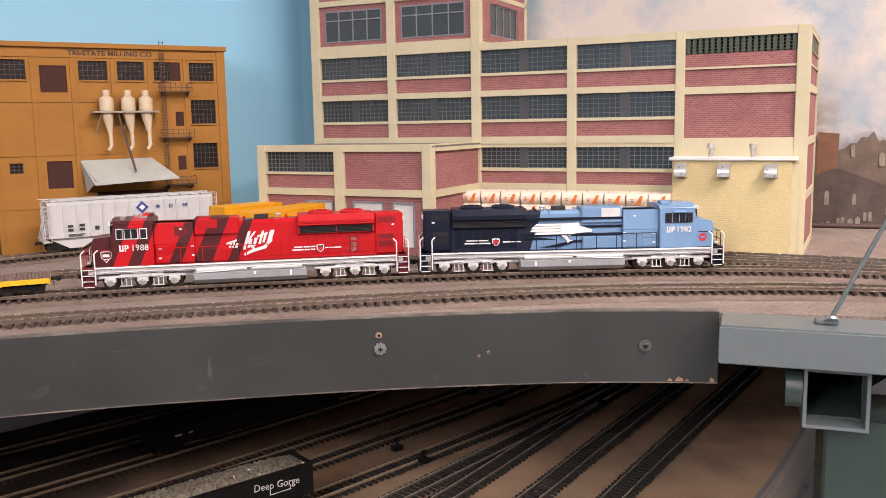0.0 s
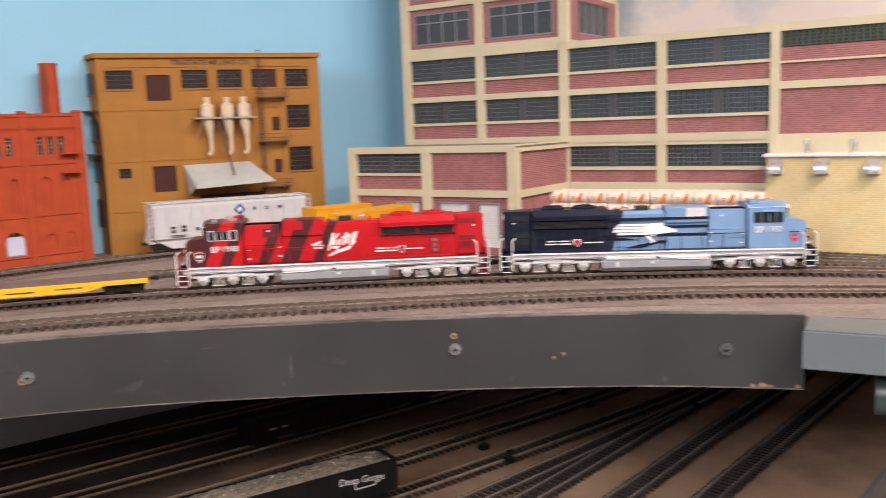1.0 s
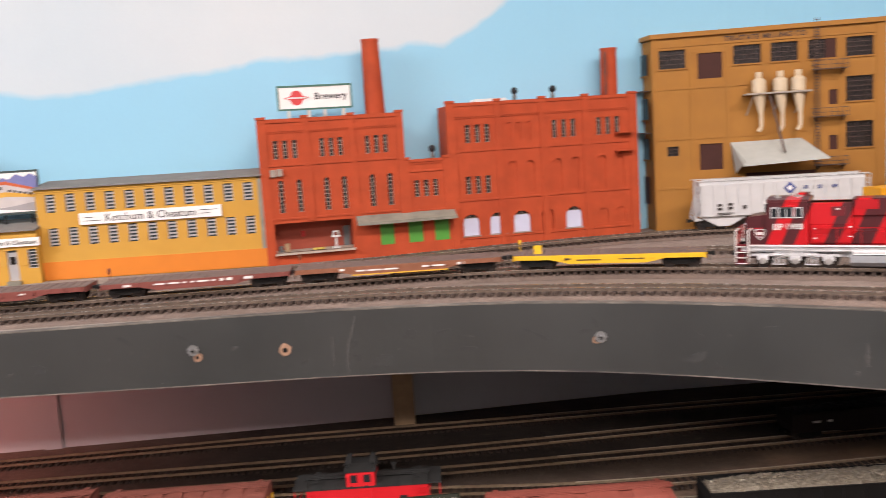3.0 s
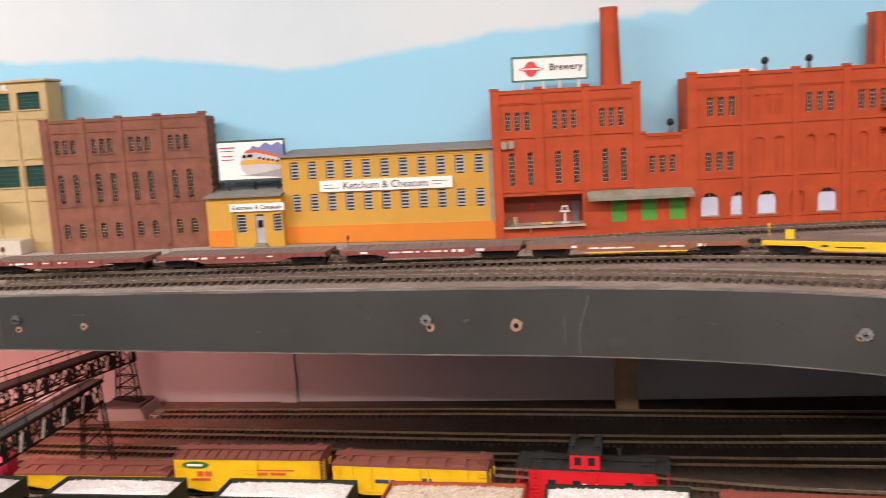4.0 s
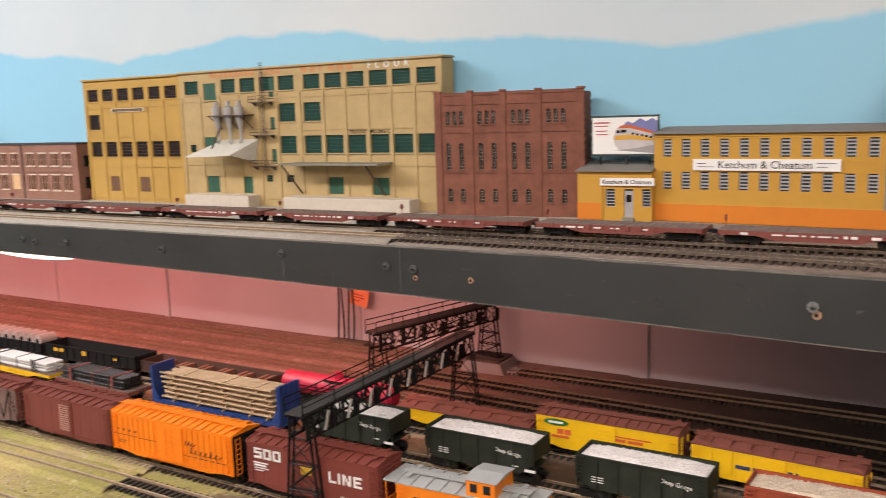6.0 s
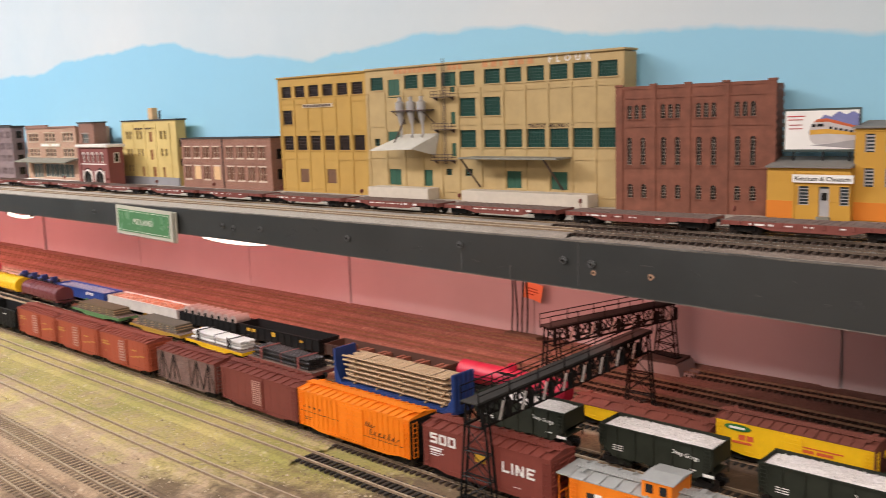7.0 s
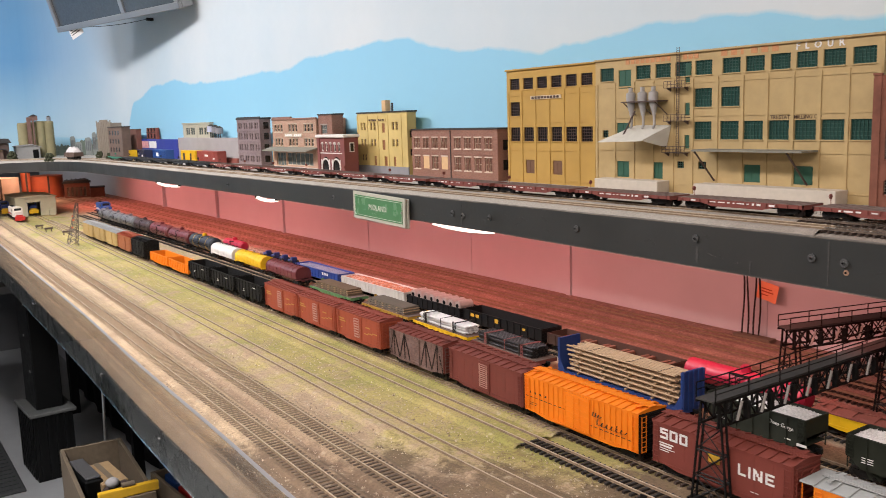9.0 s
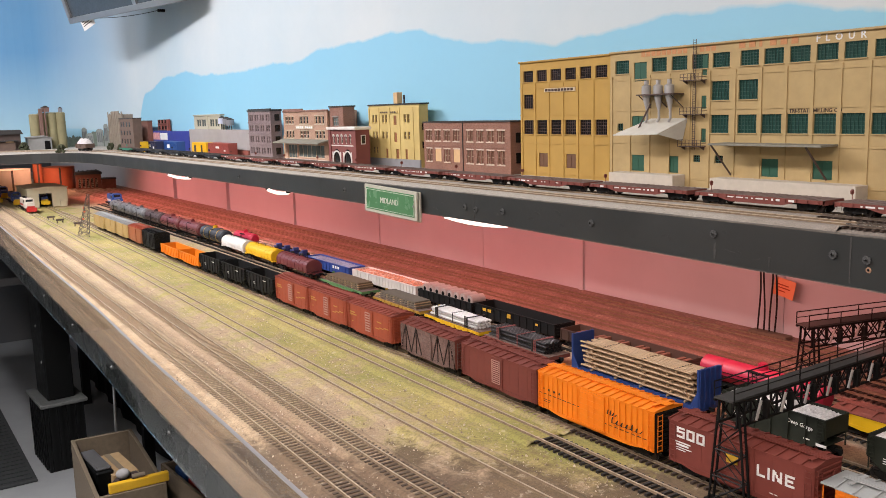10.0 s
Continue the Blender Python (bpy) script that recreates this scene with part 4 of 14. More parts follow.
Y1 = Route([(-4.6, 0.365), (-3.0, 0.331), (-1.6, 0.303), (-0.95, 0.288), (-0.6, 0.281), (0.0, 0.295), (0.35, 0.350), (0.64, 0.418), (1.095, 0.511)], RG)
Y2 = Route([(-4.6, 0.430), (-3.0, 0.393), (-1.9, 0.367), (-0.9, 0.339), (-0.68, 0.338), (-0.2, 0.36), (0.2, 0.405), (0.564, 0.466), (0.72, 0.499), (0.962, 0.546), (1.1, 0.573)], RG)
Y3 = Route([(-4.4, 0.474), (-3.3, 0.456), (-2.2, 0.435), (-1.17, 0.415), (-0.7, 0.412), (-0.35, 0.425), (0.0, 0.455), (0.35, 0.497), (0.52, 0.523), (0.663, 0.550), (0.759, 0.570), (0.915, 0.596)], RG)
Y4 = Route([(-3.3, 0.528), (-2.4, 0.513), (-1.36, 0.497), (-0.9, 0.492), (-0.75, 0.491), (-0.55, 0.489), (-0.4, 0.494), (-0.2, 0.510), (0.1, 0.530), (0.47, 0.553), (0.7, 0.573), (0.908, 0.594), (1.1, 0.63)], RG)
YX = Route([(-3.3, 0.608), (-1.0, 0.600), (-0.5, 0.595), (-0.2, 0.605), (0.0, 0.625)], RG)
YARD = "weathered model track in the lower yard"
for r in (Y1, Y2):
    track(r, RG, M_TIE_DUSTY, YARD, M_YARD, bz=-0.0033, s1=r.s_of_x(-0.62), head=M_RAIL_DULL)
    track(r, RG, M_TIE_DARK, YARD, s0=r.s_of_x(-0.62), s1=r.s_of_x(0.2), head=M_RAIL_DULL)
    track(r, RG, M_TIE_DARK, YARD, s0=r.s_of_x(0.2), head=M_RAIL_BRIGHT)
track(YA, RG, M_TIE_TAN, YARD, M_YARD, bz=-0.0034, s1=YA.s_of_x(-0.72), head=M_RAIL_DULL)
track(YA, RG, M_TIE, YARD, s0=YA.s_of_x(-0.72), head=M_RAIL_DULL)
for r in (YB, YC):
    track(r, RG, M_TIE_DARK, YARD, head=M_RAIL_DULL)
for r in (YD, YE, YF, YG):
    track(r, RG, M_TIE, YARD, M_YARD, ties=False, bz=-0.0027, s1=r.s_of_x(-0.66), head=M_RAIL_RUST)
    track(r, RG, M_TIE, YARD, s0=r.s_of_x(-0.66), s1=r.s_of_x(0.15), head=M_RAIL_RUST)
    track(r, RG, M_TIE, YARD, s0=r.s_of_x(0.15), head=M_RAIL_DULL)
# the inner yard tracks lie buried in the turf as far as the signal bridge; their ties show only beyond it
for r, xs in ((Y3, -0.50), (Y4, -0.72), (YX, -0.85)):
    track(r, RG, M_TIE, YARD, M_YARD, ties=False, bz=-0.0027, s1=r.s_of_x(xs), head=M_RAIL_DULL)
    track(r, RG, M_TIE_DARK, YARD, s0=r.s_of_x(xs), s1=None if r is YX else r.s_of_x(0.2), head=M_RAIL_DULL)
    if r is not YX:
        track(r, RG, M_TIE_DARK, YARD, s0=r.s_of_x(0.2), head=M_RAIL_BRIGHT)

# ---- buildings ----
def building(name, label, p, q, category="building", group="low-relief buildings"):
    t = thing(name, label, category, group)
    put(t, p[0], p[1], ZU, math.degrees(math.atan2(q[1] - p[1], q[0] - p[0])))
    return t


def slab(w, h, holes, t=0.004, arched=(), z0=0.0, x0=0.0, y0=0.0):
    """Wall sheet from x0 to w and z0 to h with openings (x0, x1, z0, z1) through it; arched ones keep rounded heads."""
    g = Geo()
    allh = list(holes) + list(arched)
    xs = sorted({round(v, 5) for v in [x0, w, *[v for hh in allh for v in hh[:2]]] if x0 - 1e-6 <= v <= w + 1e-6})
    zs = sorted({round(v, 5) for v in [z0, h, *[v for hh in allh for v in hh[2:4]]] if z0 - 1e-6 <= v <= h + 1e-6})
    nx, nz = len(xs) - 1, len(zs) - 1
    full = [[not any(hh[0] < (xs[i] + xs[i + 1]) / 2 < hh[1] and hh[2] < (zs[j] + zs[j + 1]) / 2 < hh[3] for hh in allh) for j in range(nz)] for i in range(nx)]
    vid, vs, fs = {}, [], []

    def vert(i, j, k):
        if (i, j, k) not in vid:
            vid[i, j, k] = len(vs)
            vs.append((xs[i], y0 + t * k, zs[j]))
        return vid[i, j, k]

    for i in range(nx):
        for j in range(nz):
            if not full[i][j]:
                continue
            for k in (0, 1):
                fs.append([vert(i, j, k), vert(i + 1, j, k), vert(i + 1, j + 1, k), vert(i, j + 1, k)])
            for di, dj, e in ((-1, 0, ((i, j), (i, j + 1))), (1, 0, ((i + 1, j), (i + 1, j + 1))), (0, -1, ((i, j), (i + 1, j))), (0, 1, ((i, j + 1), (i + 1, j + 1)))):
                u, v = i + di, j + dj
                if not (0 <= u < nx and 0 <= v < nz and full[u][v]):
                    fs.append([vert(*e[0], 0), vert(*e[1], 0), vert(*e[1], 1), vert(*e[0], 1)])
    g.add(vs, fs)
    for a, b, c, d in arched:
        r = (b - a) / 2
        n = 6
        for s in (-1, 1):
            cx = (a + b) / 2
            poly = [(cx + s * r, d - r)] + [(cx + s * r * math.cos(k * math.pi / 2 / n), d - r + r * math.sin(k * math.pi / 2 / n)) for k in range(1, n + 1)] + [(cx + s * r, d)]
            g.prism(poly, "y", y0, y0 + t)
    return g


def window(root, x0, x1, z0, z1, nx, nz, frame, pane, y=0.0022, fw=0.0006, bar=0.0003, name="window"):
    w, h = round(x1 - x0, 4), round(z1 - z0, 4)
    key = (w, h, nx, nz, frame.name, fw, bar)

    def make():
        cx = [fw] + [w * i / nx for i in range(1, nx)] + [w - fw]
        cz = [fw] + [h * i / nz for i in range(1, nz)] + [h - fw]
        panes = [(cx[i] + (bar if i else 0), cx[i + 1] - (bar if i < nx - 1 else 0), cz[j] + (bar if j else 0), cz[j + 1] - (bar if j < nz - 1 else 0)) for i in range(nx) for j in range(nz)]
        g = slab(w, h, panes, 0.0008)
        return g.mesh("window", frame)

    ob = part(name, cached(("win",) + key, make), None, root, "", pose(x0, y, z0))
    part("pane", cached(("pane", w, h, pane.name), lambda: Geo().box(0, w, 0.0009, 0.0014, 0, h).mesh("pane", pane)), None, ob)
    return ob


def sheet(name, root, rects, mat, y0, y1, label=""):
    """Each rectangle (x0, x1, z0, z1) is one piece of its own."""
    for r in rects:
        part(name, Geo().box(r[0], r[1], y0, y1, r[2], r[3]), mat, root, label)


def cyclone(root, x, ztop, s, mat, y=-0.012):
    """Dust collector: cap, drum, cone and bent outlet."""
    g = Geo()
    g.tube((x, y, ztop), (x, y, ztop - 0.006 * s), 0.0037 * s, 12)
    g.tube((x, y, ztop - 0.006 * s), (x, y, ztop - 0.009 * s), 0.003 * s, 12, 0.0075 * s)
    g.tube((x, y, ztop - 0.009 * s), (x, y, ztop - 0.021 * s), 0.0075 * s, 14)
    g.tube((x, y, ztop - 0.021 * s), (x + 0.002 * s, y, ztop - 0.046 * s), 0.0074 * s, 14, 0.0022 * s)
    g.tube((x + 0.002 * s, y, ztop - 0.046 * s), (x + 0.0022 * s, y, ztop - 0.060 * s), 0.0021 * s, 9)
    g.tube((x + 0.0022 * s, y, ztop - 0.060 * s), (x - 0.001 * s, y, ztop - 0.0645 * s), 0.0021 * s, 9)
    return part("dust_collector", g, mat, root, "cream dust collector cone" if mat.name.startswith("cream") else "grey metal dust collector cone")


def fire_escape(root, x, ztop, zbot, platforms, mat, w=0.034, y=-0.002):
    """Wall ladder with railed landings, each landing a part."""
    g = Geo()
    for o in (-0.0022, 0.0022):
        g.box(x + o - 0.0003, x + o + 0.0003, y - 0.0012, y - 0.0005, zbot, ztop)
    for z in np.arange(zbot, ztop, 0.0032):
        g.box(x - 0.0022, x + 0.0022, y - 0.0011, y - 0.0006, z, z + 0.0006)
    part("ladder", g, mat, root, "dark iron wall ladder")
    for a, b, z in platforms:
        g = Geo()
        d = 0.011
        for k in np.linspace(0, d, 5):
            g.box(a, b, y - k - 0.0008, y - k, z, z + 0.0008)
        for k in range(7):
            xx = a + (b - a) * k / 6
            g.box(xx - 0.0003, xx + 0.0003, y - d - 0.0004, y - d + 0.0002, z, z + 0.0095)
        for zz in (0.0045, 0.0092):
            g.box(a, b, y - d - 0.0004, y - d + 0.0003, z + zz, z + zz + 0.0006)
            g.box(a, a + 0.0006, y - d, y, z + zz, z + zz + 0.0006).box(b - 0.0006, b, y - d, y, z + zz, z + zz + 0.0006)
        for xx in (a + 0.003, b - 0.004):
            g.prism([(y, z), (y - d * 0.9, z), (y, z - 0.005)], "x", xx, xx + 0.0012)
        part("landing", g, mat, root, "railed iron fire-escape landing")


# -- ochre flour mill
M_OCHRE = dull(plain("ochre_mill_paint", (0.335, 0.148, 0.026), 0.65, 0.08, 40.0, dirt=(0.25, 0.105, 0.018), dirt_amount=0.45), 0.30)
M_MAROON_SHUT = dull(plain("dark_brown_shutter", (0.055, 0.020, 0.015), 0.6, 0.12, 80.0), 0.2)
M_SASH_BROWN = plain("brown_steel_sash", (0.060, 0.030, 0.021), 0.5, 0.15, 300.0)
M_PANE_DARK = glass_pane("dark_window", (0.016, 0.014, 0.013))
M_IRON = plain("rusty_iron", (0.075, 0.045, 0.035), 0.6, 0.2, 300.0)
M_CREAM = plain("cream_sheet_metal", (0.62, 0.50, 0.34), 0.5, 0.06, 80.0)
M_PALE_TIN = plain("pale_tin_roof", (0.56, 0.54, 0.47), 0.5, 0.08, 80.0)
M_INK = plain("black_brown_lettering", (0.05, 0.022, 0.012), 0.6, 0.1, 200.0)


def mill():
    t = building("flour_mill", "ochre concrete flour mill with fire escape and dust collectors", (0.297, 0.977), (0.548, 0.905))
    W, H = 0.261, 0.222
    win = [(0.0235, 0.0525), (0.1038, 0.1334), (0.1434, 0.172), (0.1823, 0.2005), (0.2211, 0.2492)]
    holes = [(a, b, 0.183, 0.2035) for a, b in win]
    holes += [(0.0655, 0.0920, 0.1698, 0.1980), (0.2211, 0.2492, 0.1348, 0.1617), (0.2211, 0.2492, 0.0844, 0.1127), (0.030, 0.0430, 0.0850, 0.0960), (0.0658, 0.0912, 0.0677, 0.0970), (0.2005, 0.2114, 0.1830, 0.2035), (0.2035, 0.2125, 0.1325, 0.1485), (0.2035, 0.2125, 0.083, 0.099)]
    holes += [(0.0658, 0.0912, 0.006, 0.040), (0.115, 0.190, 0.012, 0.062)]
    part("wall", slab(W, H - 0.004, holes, x0=0.0165), M_OCHRE, t)
    # the short side runs back at a slant
    part("building_body", Geo().prism([(0.0165, 0.0045), (W, 0.0045), (W, 0.050), (0.0, 0.050)], "z", 0, H - 0.006), M_OCHRE, t)
    part("cornice", Geo().prism([(0.0140, -0.0035), (W + 0.003, -0.0035), (W + 0.003, 0.052), (-0.003, 0.052)], "z", H - 0.005, H), M_OCHRE, t)
    for a, b in win:
        window(t, a, b, 0.183, 0.2035, 6, 4, M_SASH_BROWN, M_PANE_DARK)
    for z0, z1 in ((0.1348, 0.1617), (0.0844, 0.1127)):
        window(t, 0.2211, 0.2492, z0, z1, 6, 5, M_SASH_BROWN, M_PANE_DARK)
    window(t, 0.030, 0.0430, 0.0850, 0.0960, 3, 3, M_SASH_BROWN, M_PANE_DARK)
    for a, b, c, d in ((0.0655, 0.0920, 0.1698, 0.1980), (0.0658, 0.0912, 0.0677, 0.0970), (0.0658, 0.0912, 0.006, 0.040)):
        part("shutter", Geo().box(a, b, 0.0015, 0.0035, c, d), M_MAROON_SHUT, t, "closed dark brown loading shutter")
    for a, b, c, d in ((0.2005, 0.2114, 0.1830, 0.2035), (0.2035, 0.2125, 0.1325, 0.1485), (0.2035, 0.2125, 0.083, 0.099), (0.115, 0.190, 0.012, 0.062)):
        part("door", Geo().box(a, b, 0.0012, 0.0035, c, d).box(a + 0.002, b - 0.002, 0.0008, 0.0012, c + (d - c) * 0.5, d - 0.003), M_MAROON_SHUT, t, "brown panelled door")
    # pilasters and string courses
    sheet("pilaster", t, [(0.0155, 0.0200, 0, H - 0.005), (0.0565, 0.0615, 0.0, 0.206), (0.0955, 0.1005, 0, 0.206), (0.1365, 0.1405, 0.105, 0.206), (0.1755, 0.1795, 0.105, 0.206), (0.2145, 0.2180, 0, 0.206), (0.2525, 0.262, 0, H - 0.005)], M_OCHRE, -0.0012, 0.0001)
    sheet("string_course", t, [(0.0185, 0.2525, 0.2065, 0.209), (0.0185, 0.215, 0.1595, 0.161), (0.0185, 0.1365, 0.103, 0.1055), (0.0185, 0.1, 0.047, 0.0495)], M_OCHRE, -0.0009, 0.0001)
    sheet("sill", t, [(a - 0.0008, b + 0.0008, 0.1815, 0.183) for a, b in win] + [(0.2203, 0.25, 0.1333, 0.1348), (0.2203, 0.25, 0.0829, 0.0844)], M_OCHRE, -0.0016, 0.001)
    # windows and doors round the short left side
    side = pose(0.0165, 0.0, 0, 0, 0, 109.2)
    for z in (0.178, 0.128, 0.082):
        part("side_window", Geo().box(0.016, 0.036, 0.0, 0.0009, z, z + 0.024), M_PANE_DARK, t, "", side)
        part("side_sill", Geo().box(0.0155, 0.0365, 0.0, 0.0016, z - 0.0016, z), M_OCHRE, t, "", side)
    part("side_door", Geo().box(0.018, 0.034, 0.0, 0.0009, 0.03, 0.062), M_MAROON_SHUT, t, "", side)
    for z in (0.112, 0.160):
        part("side_balcony", Geo().box(0.010, 0.042, 0.0, 0.008, z, z + 0.001), M_IRON, t, "", side)
    for x in (0.1285, 0.1508, 0.1694):
        cyclone(t, x, 0.172, 1.0, M_CREAM)
    g = Geo().box(0.1135, 0.182, -0.021, -0.0005, 0.1478, 0.1496)
    for x in (0.1165, 0.145, 0.168):
        g.tube((x + 0.006, -0.019, 0.148), (x, -0.001, 0.126), 0.0007, 5)
    part("collector_shelf", g, plain("grey_wood_shelf", (0.33, 0.29, 0.24), 0.7, 0.15, 200.0), t, "braced grey timber shelf")
    part("chute", Geo().tube((0.1385, -0.016, 0.150), (0.1520, -0.027, 0.084), 0.0013, 7), M_IRON, t, "slanted feed chute")
    # hipped dock canopy
    g = Geo()
    v = [(0.099, -0.001, 0.097), (0.1740, -0.001, 0.098), (0.196, -0.036, 0.0765), (0.108, -0.036, 0.0725)]
    g.add(v + [(x, y, z - 0.0014) for x, y, z in v], [(0, 1, 2, 3), (7, 6, 5, 4), (0, 3, 7, 4), (3, 2, 6, 7), (2, 1, 5, 6), (1, 0, 4, 5)])
    g.add([(0.099, -0.001, 0.097), (0.110, -0.035, 0.0755), (0.104, -0.001, 0.062)], [(0, 1, 2)])
    part("canopy", g, plain("grey_green_tin", (0.40, 0.41, 0.37), 0.55, 0.08, 80.0), t, "grey-green sheet-metal dock canopy")
    fire_escape(t, 0.191, 0.2265, 0.064, [(0.185, 0.2205, 0.1705), (0.185, 0.2205, 0.1195), (0.187, 0.2200, 0.0665)], M_IRON)
    letters("lettering", "TRI-STATE MILLING CO", 0.0083, M_INK, t, pose(0.1375, -0.0004, 0.2112), "dark painted company lettering", bold=0.00022)
    # upright vent pipe and dock below
    part("loading_dock", Geo().cbox(0.10, 0.20, -0.018, 0.0, 0, 0.012, 0.0006), plain("dock_concrete", (0.36, 0.33, 0.28), 0.85, 0.1, 80.0), t)


mill()

# -- brick and concrete factory at the corner
M_CONCRETE = plain("pale_cream_concrete", (0.53, 0.475, 0.31), 0.75, 0.06, 40.0)
M_FBRICK = brick("factory_brick", (0.275, 0.098, 0.094), (0.345, 0.165, 0.155), 0.0045, 0.0019, var=0.22, mortar_size=0.20)
M_SASH_GREY = plain("grey_steel_sash", (0.12, 0.135, 0.135), 0.5, 0.15, 200.0)
M_PANE_GREY = glass_pane("clouded_grey_window", (0.036, 0.046, 0.050), 0.22)
M_PANEL_DARK = plain("dark_grey_window_panel", (0.050, 0.052, 0.056), 0.5, 0.15, 150.0)
M_SASH_TOWER = plain("blue_grey_sash", (0.20, 0.215, 0.24), 0.5, 0.06, 200.0)
M_LOUVRE = plain("dark_green_louvre", (0.035, 0.05, 0.028), 0.5, 0.15, 200.0)
M_YBRICK = brick("cream_brick", (0.66, 0.53, 0.27), (0.58, 0.47, 0.25), 0.0034, 0.0019, var=0.05, mortar_size=0.16)
M_ROOFGREY = plain("grey_felt_roof", (0.19, 0.175, 0.155), 0.9, 0.12, 60.0)
M_WHITE_SHUT = plain("white_shutter", (0.66, 0.65, 0.62), 0.6, 0.05, 100.0)


def big_window(t, a, b, z0, z1, y=0.003):
    mid = (a + b) / 2
    w = (b - a) * 0.455
    window(t, a, a + w, z0, z1, 8, 5, M_SASH_GREY, M_PANE_GREY, y, 0.0005, 0.00028)
    window(t, b - w, b, z0, z1, 8, 5, M_SASH_GREY, M_PANE_GREY, y, 0.0005, 0.00028)
    part("centre_panel", Geo().box(a + w, b - w, y - 0.0006, y + 0.001, z0, z1), M_PANEL_DARK, t)


def factory():
    t = building("brick_factory", "brick factory with cream concrete frame and steel-sash windows", (0.638, 0.852), (0.814, 0.348))
    pil = [(-0.003, 0.0085), (0.0993, 0.1095), (0.2034, 0.2141), (0.3121, 0.3218), (0.4227, 0.4314), (0.533, 0.545)]
    bays = [(a[1], b[0]) for a, b in zip(pil, pil[1:])]
    H, D = 0.2155, 0.145
    part("building_body", Geo().box(0.0, 0.538, 0.006, D - 0.002, 0, H - 0.006), M_DARK, t)
    for i, (a, b) in enumerate(pil):
        top = 0.36 if i < 2 else H
        part("pillar", Geo().cbox(a, b, -0.0015, 0.008, 0, top, 0.0004), M_CONCRETE, t)
    rows = ((0.0, 0.058, 0.0655, 0.0785, 0.082, 0.104), (0, 0.107, 0.1155, 0.131, 0.134, 0.1582), (0, 0.159, 0.165, 0.1805, 0.1835, 0.208))
    for i, (a, b) in enumerate(bays):
        part("beam", Geo().box(a, b, -0.0008, 0.008, 0.208, H), M_CONCRETE, t)
        if i < 4:
            for _, z0, z1, z2, z3, z4 in rows:
                part("beam", Geo().box(a, b, -0.0008, 0.008, z0 - 0.0003, z1), M_CONCRETE, t)
                part("brick_panel", Geo().box(a, b, 0.002, 0.007, z1, z2), M_FBRICK, t)
                part("window_sill", Geo().box(a, b, -0.0002, 0.007, z2, z3), M_CONCRETE, t)
                big_window(t, a, b, z3, z4)
            part("brick_panel", Geo().box(a, b, 0.002, 0.007, 0.0, 0.05), M_FBRICK, t)
            part("beam", Geo().box(a, b, -0.0008, 0.008, 0.104, 0.108), M_CONCRETE, t)
        else:
            g = Geo()
            for k in range(18):
                x = a + (b - a) * (k + 0.5) / 18
                g.box(x - 0.0017, x + 0.0017, 0.001, 0.003, 0.1935, 0.2075)
            for z in np.arange(0.1945, 0.2075, 0.0032):
                g.box(a, b, 0.0016, 0.0026, z, z + 0.0008)
            part("louvre", g, M_LOUVRE, t, "row of dark green louvres")
            part("brick_panel", Geo().box(a, b, 0.002, 0.007, 0.1805, 0.1932), M_FBRICK, t)
            part("window_sill", Geo().box(a, b, -0.0002, 0.007, 0.1785, 0.1805), M_CONCRETE, t)
            part("brick_panel", Geo().box(a, b, 0.002, 0.007, 0.1618, 0.1785), M_FBRICK, t)
            part("beam", Geo().box(a, b, -0.0008, 0.008, 0.1548, 0.1618), M_CONCRETE, t)
            part("brick_panel", Geo().box(a, b, 0.002, 0.007, 0.1125, 0.1548), M_FBRICK, t)
            part("beam", Geo().box(a, b, -0.0008, 0.008, 0.0, 0.1125), M_CONCRETE, t)
    # short return side at the far pillar
    E = 0.545
    for z0, z1, m in ((0.193, 0.208, M_LOUVRE), (0.1805, 0.1925, M_FBRICK), (0.162, 0.179, M_FBRICK), (0.1125, 0.1545, M_FBRICK), (0.060, 0.105, M_FBRICK), (0.006, 0.053, M_FBRICK)):
        part("side_panel", Geo().box(E - 0.004, E - 0.0015, 0.010, D - 0.008, z0, z1), m, t)
    g = Geo()
    for z0, z1 in ((0.0, 0.006), (0.053, 0.060), (0.105, 0.1125), (0.1545, 0.162), (0.179, 0.1805), (0.1925, 0.193), (0.208, H)):
        g.box(E - 0.005, E, 0.008, D, z0, z1)
    g.box(E - 0.005, E, D - 0.008, D, 0, H)
    part("side_frame", g, M_CONCRETE, t)
    part("roof", Geo().box(0.2, E, 0.0, D, H - 0.0035, H - 0.0015), M_ROOFGREY, t)
    # tower over the first two bays
    for a, b in bays[:2]:
        for z in (H, 0.267, 0.318):
            part("beam", Geo().box(a, b, -0.0008, 0.008, z, z + 0.006), M_CONCRETE, t)
        for z in (0.2215, 0.273):
            part("brick_panel", slab(b, z + 0.0455, [(a + 0.0075, b - 0.0075, z + 0.0045, z + 0.040)], 0.004, (), z, a, 0.002), M_FBRICK, t)
            window(t, a + 0.0075, b - 0.0075, z + 0.0045, z + 0.040, 4, 1, M_SASH_TOWER, M_PANE_GREY, 0.0012, 0.0014, 0.0007)
            part("transom", Geo().box(a + 0.0075, b - 0.0075, 0.001, 0.0022, z + 0.0285, z + 0.0297), M_SASH_TOWER, t)
        part("brick_panel", Geo().box(a, b, 0.002, 0.007, 0.324, 0.354), M_FBRICK, t)
    part("tower_body", Geo().box(0.0, 0.2075, 0.006, D - 0.002, H, 0.352), M_DARK, t)
    part("pillar", Geo().cbox(0.2034, 0.2141, -0.0015, 0.008, H - 0.002, 0.36, 0.0004), M_CONCRETE, t)
